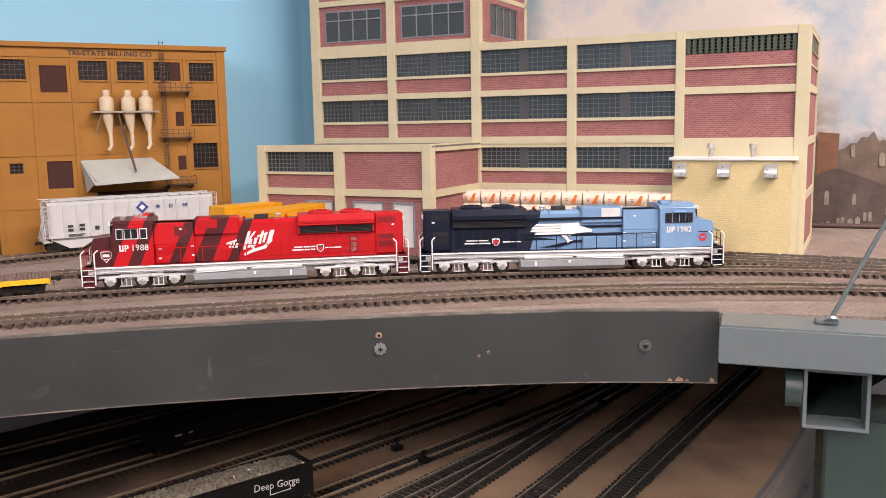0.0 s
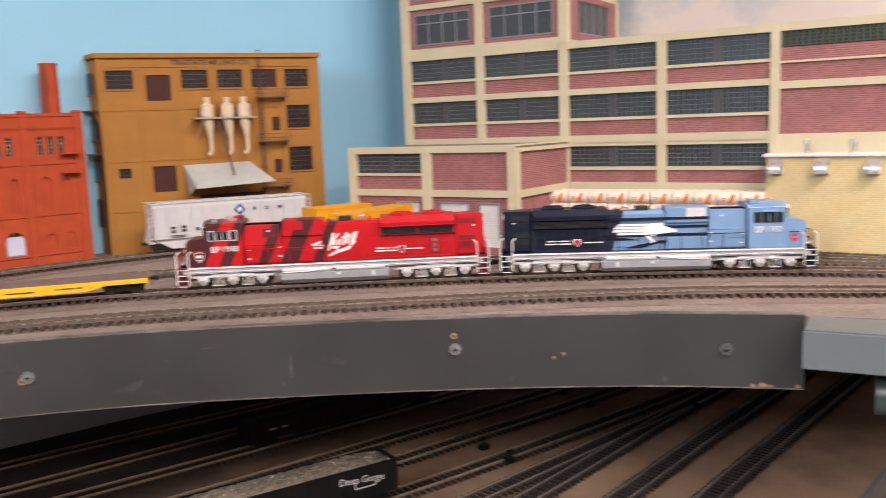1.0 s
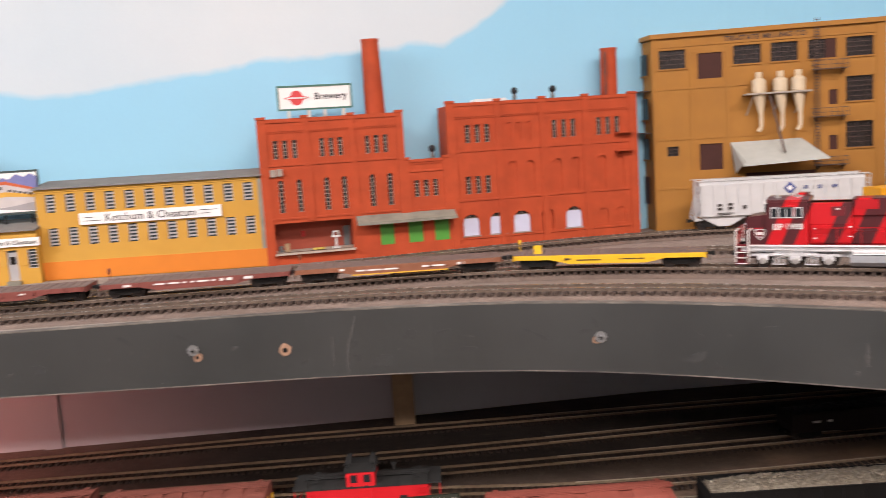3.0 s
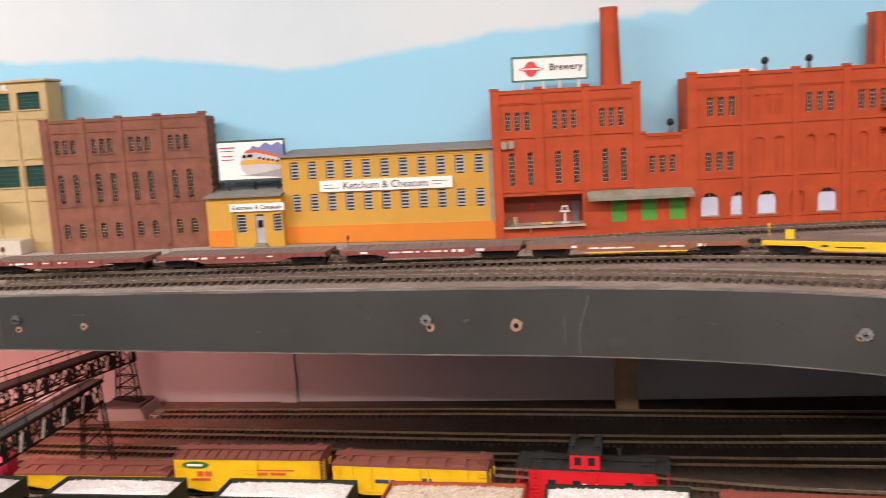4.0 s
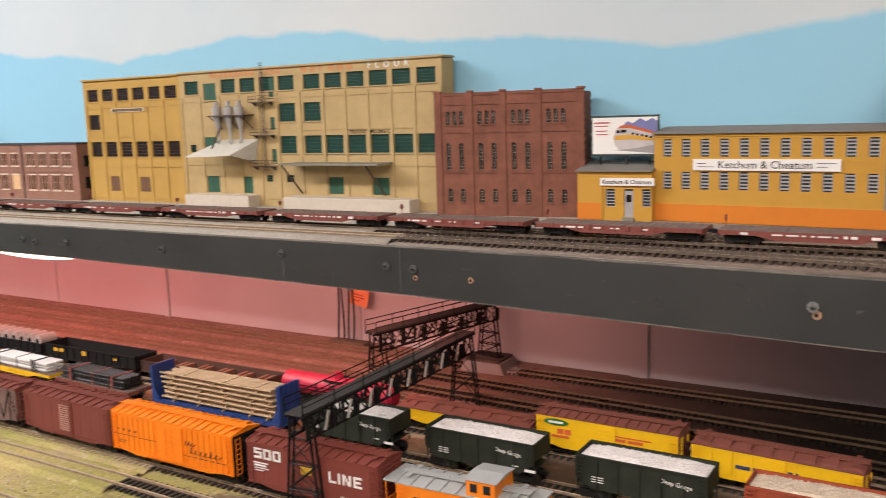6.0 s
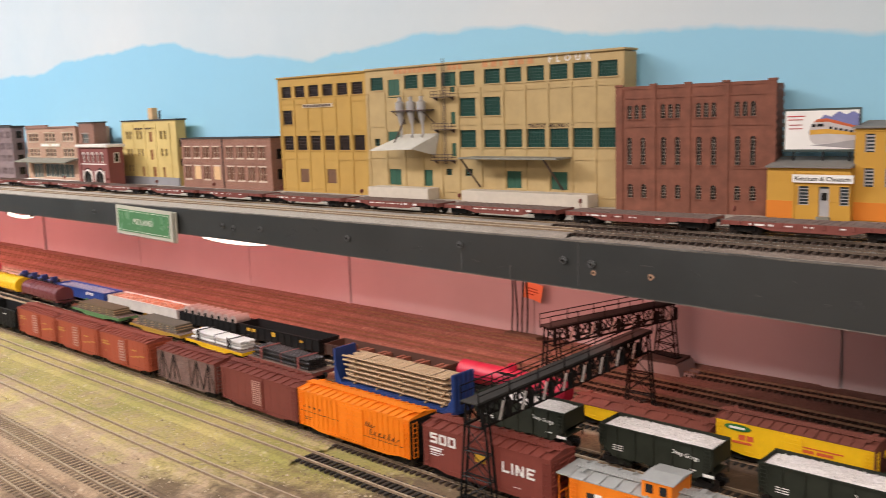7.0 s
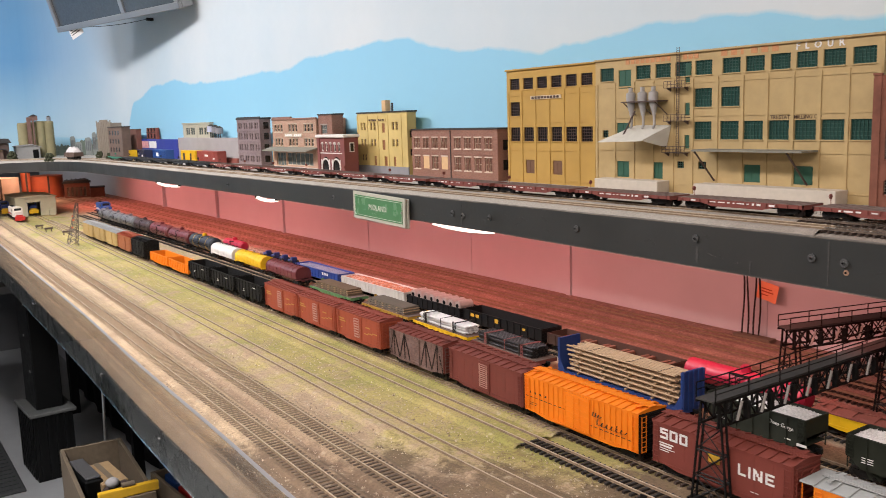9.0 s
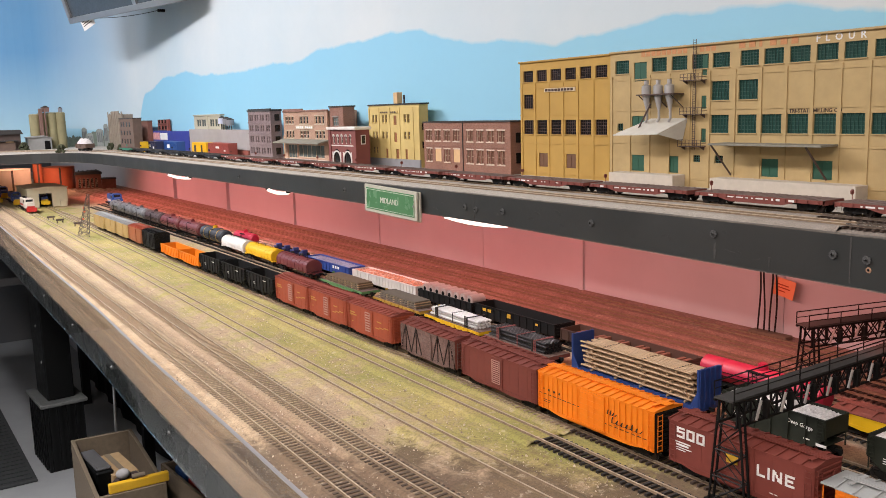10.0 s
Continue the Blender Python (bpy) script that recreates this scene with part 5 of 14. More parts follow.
    for z in (0.2185, 0.270):
        part("side_panel", slab(D, z + 0.0485, [(0.03, D - 0.03, z + 0.008, z + 0.043)], 0.004, (), z, 0.008, 0), M_FBRICK, t, "", pose(0.2138, 0, 0, 0, 0, 90))
        w = window(t, 0.03, D - 0.03, z + 0.008, z + 0.043, 4, 1, M_SASH_TOWER, M_PANE_GREY, 0.0, 0.0014, 0.0007)
        w.matrix_basis = pose(0.2125, 0.03, z + 0.008, 0, 0, 90)
    g = Geo()
    for z in (H - 0.002, 0.267, 0.318):
        g.box(0.2095, 0.2143, 0.008, D, z, z + 0.005)
    g.box(0.2095, 0.2143, D - 0.008, D, H, 0.352)
    part("tower_frame", g, M_CONCRETE, t)
    # brick annex in front of the first bays
    A0, A1, F, Z = 0.0050, 0.2141, -0.122, 0.1105
    part("annex_body", Geo().box(A0 + 0.002, A1 - 0.006, F + 0.007, 0.0, 0, Z - 0.003), M_DARK, t)
    part("annex_roof", Geo().box(A0, A1, F, -0.002, Z - 0.003, Z - 0.0012), M_ROOFGREY, t)
    ab = [(A0, A0 + 0.0105), (0.1017, 0.1134), (A1 - 0.0105, A1)]
    for a, b in ab:
        part("pillar", Geo().cbox(a, b, F - 0.001, F + 0.009, 0, Z, 0.0004), M_CONCRETE, t)
    for z0, z1 in ((Z - 0.007, Z), (0.0585, 0.0655)):
        part("beam", Geo().box(A0 + 0.0105, A1 - 0.0105, F - 0.0006, F + 0.008, z0, z1), M_CONCRETE, t)
        part("beam", Geo().box(A1 - 0.009, A1, F + 0.009, -0.0015, z0, z1), M_CONCRETE, t)
    big_window(t, A0 + 0.0105, 0.1017, 0.0825, Z - 0.007, F + 0.004)
    part("window_sill", Geo().box(A0 + 0.0105, 0.1017, F, F + 0.007, 0.0800, 0.0825), M_CONCRETE, t)
    part("brick_panel", Geo().box(A0 + 0.0105, 0.1017, F + 0.003, F + 0.007, 0.0655, 0.0800), M_FBRICK, t)
    part("brick_panel", Geo().box(0.1134, A1 - 0.0105, F + 0.003, F + 0.007, 0.0655, Z - 0.007), M_FBRICK, t)
    part("side_panel", Geo().box(A1 - 0.005, A1 - 0.003, F + 0.009, -0.0015, 0.0655, Z - 0.007), M_FBRICK, t)
    part("side_panel", Geo().box(A1 - 0.005, A1 - 0.003, F + 0.009, -0.0015, 0.0, 0.0585), M_FBRICK, t)
    for a, b, holes in ((A0 + 0.0105, 0.1017, [(0.064, 0.098)]), (0.1134, A1 - 0.0105, [(0.122, 0.158), (0.1685, 0.1935)])):
        part("brick_panel", slab(b, 0.0585, [(p, q, 0.008, 0.053) for p, q in holes], 0.004, (), 0, a, F + 0.003), M_FBRICK, t)
        for p, q in holes:
            g = Geo().box(p, p + 0.0016, F + 0.001, F + 0.004, 0.008, 0.053).box(q - 0.0016, q, F + 0.001, F + 0.004, 0.008, 0.053).box(p, q, F + 0.001, F + 0.004, 0.0514, 0.053)
            part("shutter_frame", g, M_SASH_TOWER, t)
            sh = part("roller_shutter", Geo().box(p + 0.0016, q - 0.0016, F + 0.0032, F + 0.0045, 0.008, 0.0514), M_WHITE_SHUT, t, "closed white roller shutter")
            for z in np.arange(0.008, 0.0505, 0.0017):
                part("slat", Geo().box(p + 0.0016, q - 0.0016, F + 0.0025, F + 0.0033, float(z), float(z) + 0.0013), M_WHITE_SHUT, sh)
    # cream brick boiler house
    B0, B1, F2, Z2 = 0.4256, 0.5340, -0.0225, 0.0945
    part("boiler_house", Geo().box(B0, B1, F2, -0.001, 0, Z2 - 0.003), M_YBRICK, t, "cream brick lean-to")
    part("corner_strip", Geo().box(B1, B1 + 0.006, F2 + 0.008, -0.001, 0, Z2 - 0.003), M_CONCRETE, t)
    part("lean_to_roof", Geo().cbox(B0 - 0.003, B1 + 0.004, F2 - 0.003, 0.0, Z2 - 0.003, Z2, 0.0006), M_WHITE_SHUT, t, "white flat roof")
    M_VENT = plain("aluminium_vent", (0.55, 0.53, 0.50), 0.3, 0.08, 200.0, metal=0.6)
    for x in (0.4345, 0.4745, 0.5165):
        g = Geo()
        prof = [(F2, 0.089)] + [(F2 - 0.0085 * math.sin(k * math.pi / 12), 0.0805 + 0.0085 * math.cos(k * math.pi / 12)) for k in range(1, 7)] + [(F2 - 0.0085, 0.0765), (F2, 0.0765)]
        g.prism(prof, "x", x - 0.0055, x + 0.0055)
        part("vent_hood", g, M_VENT, t, "round-topped aluminium vent hood")
    for x in (0.460, 0.4985):
        g = Geo().tube((x, F2 + 0.008, Z2), (x, F2 + 0.008, Z2 + 0.008), 0.0021, 9)
        g.tube((x, F2 + 0.008, Z2 + 0.0085), (x, F2 + 0.008, Z2 + 0.0115), 0.0038, 10, 0.0036)
        g.ball((x, F2 + 0.008, Z2 + 0.0118), 0.0034, 9, 4, 0.6)
        part("roof_vent", g, M_VENT, t, "mushroom roof ventilator")


factory()

# -- red brick brewery
M_RED = dull(plain("brewery_red_brick", (0.40, 0.064, 0.022), 0.72, 0.12, 60.0, 0.0004, 700.0, dirt=(0.29, 0.042, 0.017), dirt_amount=0.4), 0.20)
M_SASH_PALE = plain("pale_grey_sash", (0.30, 0.245, 0.20), 0.5, 0.1, 200.0)
M_PANE_SMOKE = glass_pane("smoky_window", (0.013, 0.013, 0.014))
M_GREEN_DOOR = plain("bright_green_door", (0.06, 0.27, 0.03), 0.6, 0.06, 60.0)
M_AWNING = plain("weathered_awning", (0.22, 0.21, 0.165), 0.85, 0.2, 80.0)
M_PALE_BLUE = plain("pale_lilac_shutter", (0.52, 0.54, 0.66), 0.6, 0.05, 100.0)


def arch_trim(g, a, b, d, y0, y1, w=0.0011):
    r = (b - a) / 2
    cx, n = (a + b) / 2, 8
    for k in range(n):
        t0, t1 = math.pi * k / n, math.pi * (k + 1) / n
        g.prism([(cx + r * math.cos(t0), d - r + r * math.sin(t0)), (cx + (r + w) * math.cos(t0), d - r + (r + w) * math.sin(t0)), (cx + (r + w) * math.cos(t1), d - r + (r + w) * math.sin(t1)), (cx + r * math.cos(t1), d - r + r * math.sin(t1))], "y", y0, y1)


def brewery():
    t = building("brewery", "red brick brewery with arched windows, smokestacks and rooftop sign", (-0.126, 0.921), (0.287, 0.961))
    W = 0.415
    H1, H2, H3 = 0.1525, 0.1015, 0.1585
    X1, X2 = 0.1503, 0.1985
    trip = lambda a, b: [(a + (b - a) * k * 0.395, a + (b - a) * (k * 0.395 + 0.21)) for k in range(3)]
    tr1 = [p for a, b in ((0.0135, 0.0385), (0.0618, 0.0860), (0.1098, 0.1340)) for p in trip(a, b)]
    tall = [(0.0158, 0.0212), (0.0350, 0.0404), (0.0634, 0.0692), (0.0822, 0.0880), (0.1118, 0.1176), (0.1308, 0.1366)]
    midw = trip(0.1597, 0.1858)
    tr3 = [p for a, b in ((0.2185, 0.2459), (0.317, 0.3442), (0.3686, 0.3960)) for p in trip(a, b)]
    tr3blind = trip(0.2653, 0.2926)
    tr4 = trip(0.2167, 0.2445)
    blind = [(0.2656, 0.2744), (0.2860, 0.2945), (0.3174, 0.3262), (0.3378, 0.3465), (0.3694, 0.3782), (0.3905, 0.3995)]
    arch3 = [(0.2111, 0.2290), (0.2414, 0.2593), (0.2684, 0.2873), (0.3290, 0.3476)]
    arch4 = [(0.2998, 0.3153), (0.3681, 0.3794), (0.3889, 0.4004)]
    greens = [(0.1193, 0.1345), (0.1495, 0.1660), (0.179, 0.1954)]
    dock = (0.0085, 0.0900, 0.0125, 0.0435)
    part("wall", slab(X1, H1, [(a, b, 0.1110, 0.1300) for a, b in tr1] + [dock] + [(greens[0][0], greens[0][1], 0.0122, 0.0365)], 0.004, [(a, b, 0.0545, 0.0890) for a, b in tall]), M_RED, t)
    part("wall", slab(X2, H2, [(a, b, 0.0610, 0.0790) for a, b in midw] + [(a, b, 0.0122, 0.0365) for a, b in greens[1:]], 0.004, (), 0, X1), M_RED, t)
    part("wall", slab(W, H3, [(a, b, 0.1150, 0.1345) for a, b in tr3 + tr3blind] + [(a, b, 0.0595, 0.0788) for a, b in tr4], 0.004, [(a, b, 0.0563, 0.0925) for a, b in blind] + [(a, b, 0.0140, 0.0375) for a, b in arch3 + arch4[:1]] + [(a, b, 0.0154, 0.0330) for a, b in arch4[1:]], 0, X2), M_RED, t)
    part("building_body", Geo().box(0, X1, 0.0040, 0.045, 0.0455, H1 - 0.003).box(0, 0.0075, 0.004, 0.045, 0, 0.0455).box(0.0915, X1, 0.004, 0.045, 0, 0.0455).box(0.0075, 0.0915, 0.030, 0.045, 0, 0.0455), M_RED, t)
    part("building_body", Geo().box(X1, X2, 0.0040, 0.045, 0, H2 - 0.003), M_RED, t)
    part("building_body", Geo().box(X2, W, 0.0040, 0.045, 0, H3 - 0.003), M_RED, t)
    for a, b in tr1:
        window(t, a, b, 0.1110, 0.1300, 2, 5, M_SASH_PALE, M_PANE_SMOKE, 0.002, 0.0004, 0.0003)
    for a, b in tall:
        window(t, a, b, 0.0545, 0.0890, 2, 8, M_SASH_PALE, M_PANE_SMOKE, 0.002, 0.0004, 0.0003)
    for a, b in midw:
        window(t, a, b, 0.0610, 0.0790, 2, 5, M_SASH_PALE, M_PANE_SMOKE, 0.002, 0.0004, 0.0003)
    for a, b in tr3:
        window(t, a, b, 0.1150, 0.1345, 2, 5, M_SASH_PALE, M_PANE_SMOKE, 0.002, 0.0004, 0.0003)
    for a, b in tr4:
        window(t, a, b, 0.0595, 0.0788, 2, 5, M_SASH_PALE, M_PANE_SMOKE, 0.002, 0.0004, 0.0003)
    for a, b in tr3blind:
        part("blind_window", Geo().box(a, b, 0.0014, 0.004, 0.1150, 0.1345), M_RED, t)
    for a, b in blind:
        part("blind_arch", Geo().box(a, b, 0.0014, 0.004, 0.0563, 0.0925), M_RED, t)
    for a, b in arch3:
        part("arched_shutter", Geo().box(a, b, 0.0015, 0.004, 0.0140, 0.0330), M_PALE_BLUE, t, "pale lilac boarded window")
        window(t, a, b, 0.0330, 0.0375, 4, 1, M_SASH_PALE, M_PANE_SMOKE, 0.0012, 0.0004, 0.0003)
        part("window_sill", Geo().box(a - 0.001, b + 0.001, -0.0012, 0.001, 0.0128, 0.0140), M_SASH_PALE, t)
    for a, b in arch4:
        part("blind_arch", Geo().box(a, b, 0.0014, 0.004, 0.0140, 0.0375), M_RED, t)
    for a, b in greens:
        part("door", Geo().box(a, b, 0.0012, 0.0034, 0.0122, 0.0365), M_GREEN_DOOR, t, "bright green freight door")
    # pilasters, string courses, cornices
    for x0, x1, h in ((-0.0015, 0.0075, H1), (0.0445, 0.0515, H1), (0.0925, 0.0995, H1), (0.1435, X1 + 0.001, H1), (X1 + 0.001, X1 + 0.005, H2), (0.1925, X2, H2), (X2, 0.2075, H3), (0.2525, 0.2590, H3), (0.3030, 0.3100, H3), (0.3525, 0.3595, H3), (0.4070, W + 0.0015, H3)):
        low = 0.0455 if x1 < 0.1 and x0 > 0.01 else (0.043 if 0.1 < x0 < 0.197 else 0.0)
        part("pilaster", Geo().box(x0, x1, -0.0014, 0.0005, low, h), M_RED, t)
        part("pilaster_cap", Geo().cbox(x0 - 0.0008, x1 + 0.0008, -0.0022, 0.003, h - 0.0005, h + 0.0025, 0.0004), M_RED, t)
    for x0, x1, zs in ((0.0, X1, (0.0475, 0.1035, 0.1395, H1 - 0.004)), (X1, X2, (0.0455, 0.088, H2 - 0.003)), (X2, W, (0.0105, 0.0520, 0.1055, 0.1435, H3 - 0.0035))):
        for z in zs:
            part("string_course", Geo().box(x0, x1, -0.0011, 0.0005, z, z + 0.0018), M_RED, t)
    g = Geo()
    for x0, x1, z in ((0.0, X1, 0.1375), (X2, W, 0.1415), (X1, X2, H2 - 0.0055)):
        for x in np.arange(x0 + 0.0008, x1 - 0.001, 0.0024):
            g.box(x, x + 0.0012, -0.001, 0.0005, z, z + 0.0021)
    tagged(part("dentil_band", g, M_RED, t), kind="stuff")
    for (a, b), d, w in [(p, 0.0890, 0.0011) for p in tall] + [(p, 0.0925, 0.0011) for p in blind] + [(p, 0.0375, 0.0014) for p in arch3 + arch4[:1]]:
        g = Geo()
        arch_trim(g, a, b, d, -0.0008, 0.0005, w)
        part("arch_trim", g, M_RED, t)
    # open loading dock with its clutter
    M_DOCKIN = plain("dock_interior", (0.30, 0.062, 0.034), 0.85, 0.1, 60.0)
    part("dock_floor", Geo().box(0.0075, 0.0915, -0.006, 0.030, 0.0105, 0.0125), plain("dock_plank", (0.42, 0.34, 0.27), 0.8, 0.15, 90.0), t)
    part("dock_back", Geo().box(0.0075, 0.0915, 0.026, 0.0299, 0.0125, 0.0455), M_DOCKIN, t)
    part("barrel", Geo().tube((0.020, 0.006, 0.0126), (0.020, 0.006, 0.0215), 0.0026, 10), M_WOOD, t, "wooden barrel")
    part("barrel", Geo().tube((0.0135, 0.008, 0.0126), (0.0135, 0.008, 0.019), 0.0022, 10), M_SASH_GREY, t, "grey drum")
    part("alarm_box", Geo().cbox(0.036, 0.040, 0.022, 0.026, 0.026, 0.032, 0.0004), plain("alarm_red", (0.55, 0.02, 0.02)), t, "small red alarm box")
    g = Geo().tube((0.072, 0.008, 0.0126), (0.072, 0.008, 0.026), 0.0012, 8)
    g.box(0.0672, 0.0768, 0.005, 0.011, 0.0245, 0.0258).box(0.068, 0.076, 0.004, 0.012, 0.0126, 0.0140).tube((0.069, 0.008, 0.026), (0.0695, 0.008, 0.0300), 0.0009, 7).tube((0.075, 0.008, 0.026), (0.0745, 0.008, 0.0300), 0.0009, 7).box(0.0690, 0.0750, 0.006, 0.010, 0.0298, 0.0310)
    part("platform_scale", g, M_WHITE_SHUT, t, "white platform scale on the dock")
    M_SACK = plain("yellow_sacking", (0.55, 0.40, 0.08))
    for x in (0.050, 0.056):
        part("grain_sack", Geo().ball((x, 0.004, 0.0138), 0.004, 8, 5, 0.4), M_SACK, t, "yellow sack on the dock")
    part("dock_door", Geo().box(0.0815, 0.0885, 0.0245, 0.0262, 0.0126, 0.034), M_SASH_GREY, t)
    # canopy over the green doors
    g = Geo()
    g.add([(0.0945, 0.0, 0.0455), (0.2015, 0.0, 0.0455), (0.2015, -0.016, 0.0392), (0.0945, -0.016, 0.0392), (0.0945, 0.0, 0.0425), (0.2015, 0.0, 0.0425), (0.2015, -0.016, 0.0362), (0.0945, -0.016, 0.0362)], [(0, 1, 2, 3), (7, 6, 5, 4), (0, 3, 7, 4), (3, 2, 6, 7), (2, 1, 5, 6)])
    part("canopy", g, M_AWNING, t, "weathered grey-green dock canopy")
    # brackets of an unfinished fire escape
    for z in (0.1155, 0.0955):
        part("bracket", Geo().box(0.3895, 0.4095, -0.0085, 0.0, z, z + 0.0012).prism([(0, z), (-0.008, z), (0, z - 0.003)], "x", 0.3905, 0.3915), M_RED, t)
    part("wall_fan", Geo().cbox(0.0085, 0.0145, -0.004, 0.0, 0.0925, 0.1005, 0.0008), M_SASH_PALE, t, "grey wall fan")
    part("wall_fan", Geo().cbox(0.0155, 0.0215, -0.004, 0.0, 0.0930, 0.1010, 0.0008), M_SASH_PALE, t, "grey wall fan")
    # smokestacks
    part("smokestack", Geo().tube((0.1266, 0.030, H1 - 0.004), (0.1258, 0.030, 0.230), 0.0112, 20, 0.0092).tube((0.1258, 0.030, 0.230), (0.1258, 0.030, 0.2325), 0.0098, 20), M_RED, t, "tapered red smokestack")
    part("smokestack", Geo().tube((0.394, 0.022, H3 - 0.004), (0.3945, 0.022, 0.209), 0.0095, 20, 0.0090).tube((0.3945, 0.022, 0.209), (0.3945, 0.022, 0.2110), 0.0097, 20), M_RED, t, "short red smokestack")
    g = Geo()
    for k in range(14):
        g.box(0.3857, 0.3871, 0.012, 0.0135, 0.163 + k * 0.003, 0.1638 + k * 0.003)
    g.box(0.3852, 0.3857, 0.012, 0.013, 0.158, 0.207).box(0.3871, 0.3876, 0.012, 0.013, 0.158, 0.207)
    part("stack_ladder", g, M_IRON, t)
    for x, z in ((0.2795, H3), (0.3235, H3), (0.1835, H2)):
        g = Geo().tube((x, 0.012, z - 0.002), (x, 0.012, z + 0.007), 0.0028, 10, 0.0018)
        part("roof_ventilator", g, M_SASH_GREY, t)
        part("ventilator_globe", Geo().ball((x, 0.012, z + 0.0102), 0.0040, 12, 8), M_BLACK, t, "black spinning ventilator globe")
    part("skylight", Geo().prism([(0.229, 0.156), (0.2735, 0.156), (0.268, 0.1618), (0.234, 0.1618)], "y", 0.008, 0.03), M_WHITE_SHUT, t, "white roof skylight")
    # rooftop sign
    s = thing("rooftop_sign", "white brewery sign with red emblem on a green roof frame", "sign")
    part("board", Geo().box(0, 0.0755, 0, 0.0022, 0, 0.0222), plain("white_sign_board", (0.78, 0.77, 0.74), 0.5, 0.03, 50.0), s)
    M_SIGN_GREEN = plain("sign_green", (0.05, 0.15, 0.11), 0.5, 0.1, 80.0)
    part("sign_frame", Geo().box(-0.0016, 0.0771, -0.0008, 0.003, -0.0018, 0).box(-0.0016, 0.0771, -0.0008, 0.003, 0.0222, 0.0240).box(-0.0016, 0, -0.0008, 0.003, 0, 0.0222).box(0.0755, 0.0771, -0.0008, 0.003, 0, 0.0222), M_SIGN_GREEN, s)
    for x in (0.008, 0.029, 0.046, 0.066):
        part("leg", Geo().box(x, x + 0.003, 0.0002, 0.0030, -0.0112, -0.0018).tube((x + 0.0015, 0.003, -0.002), (x + 0.0015, 0.014, -0.0112), 0.0008, 6), M_PALE_TIN, s)
    M_EMBLEM = plain("emblem_red", (0.60, 0.05, 0.05), 0.5, 0.05, 80.0)
    em = Geo().prism([(0.0185 + 0.0068 * math.cos(k * math.tau / 20), 0.0110 + 0.0078 * math.sin(k * math.tau / 20)) for k in range(20)], "y", -0.0003, 0.0001)
    em.prism([(0.0050, 0.0110), (0.0185, 0.0155), (0.0320, 0.0110), (0.0185, 0.0065)], "y", -0.0005, 0.0001)
    part("emblem", em, M_EMBLEM, s, "red lozenge emblem")
    part("emblem_bar", bars([(0.008, 0.029, 0.0102, 0.0118)], -0.0006), M_WHITE_SHUT, s)
    letters("lettering", "Brewery", 0.0100, M_BLACK, s, pose(0.0545, -0.0002, 0.0118), bold=0.0001)
    put(s, -0.126 + 0.0240 * math.cos(radians(5.53)) - 0.012 * math.sin(radians(5.53)), 0.921 + 0.0240 * math.sin(radians(5.53)) + 0.012, ZU + 0.1625, 9.0)


brewery()

# -- yellow clapboard office and works
M_YELLOW = dull(plain("mustard_clapboard", (0.50, 0.272, 0.042), 0.65, 0.05, 30.0, dirt=(0.45, 0.215, 0.025), dirt_amount=0.4), 0.25)
M_ORANGE_BASE = dull(plain("orange_plinth", (0.60, 0.190, 0.024), 0.65, 0.05, 30.0), 0.25)
M_SASH_LILAC = plain("grey_lilac_frame", (0.36, 0.35, 0.35), 0.5, 0.08, 150.0)
M_SIGN_WHITE = plain("white_signboard", (0.78, 0.76, 0.72), 0.5, 0.03, 60.0)


def clapboard(g, x0, x1, z0, z1, holes, pitch=0.0027, y=0.0):
    for z in np.arange(z0, z1, pitch):
        zt = min(z + pitch, z1)
        segs = [(x0, x1)]
        for a, b, c, d in holes:
            if c < (z + zt) / 2 < d:
                segs = [s for p, q in segs for s in ((p, min(q, a)), (max(p, b), q)) if s[1] - s[0] > 1e-5]
        for p, q in segs:
            g.prism([(y - 0.0006, z), (y + 0.0012, z), (y + 0.0012, zt), (y - 0.0001, zt)], "x", p, q)
    return g


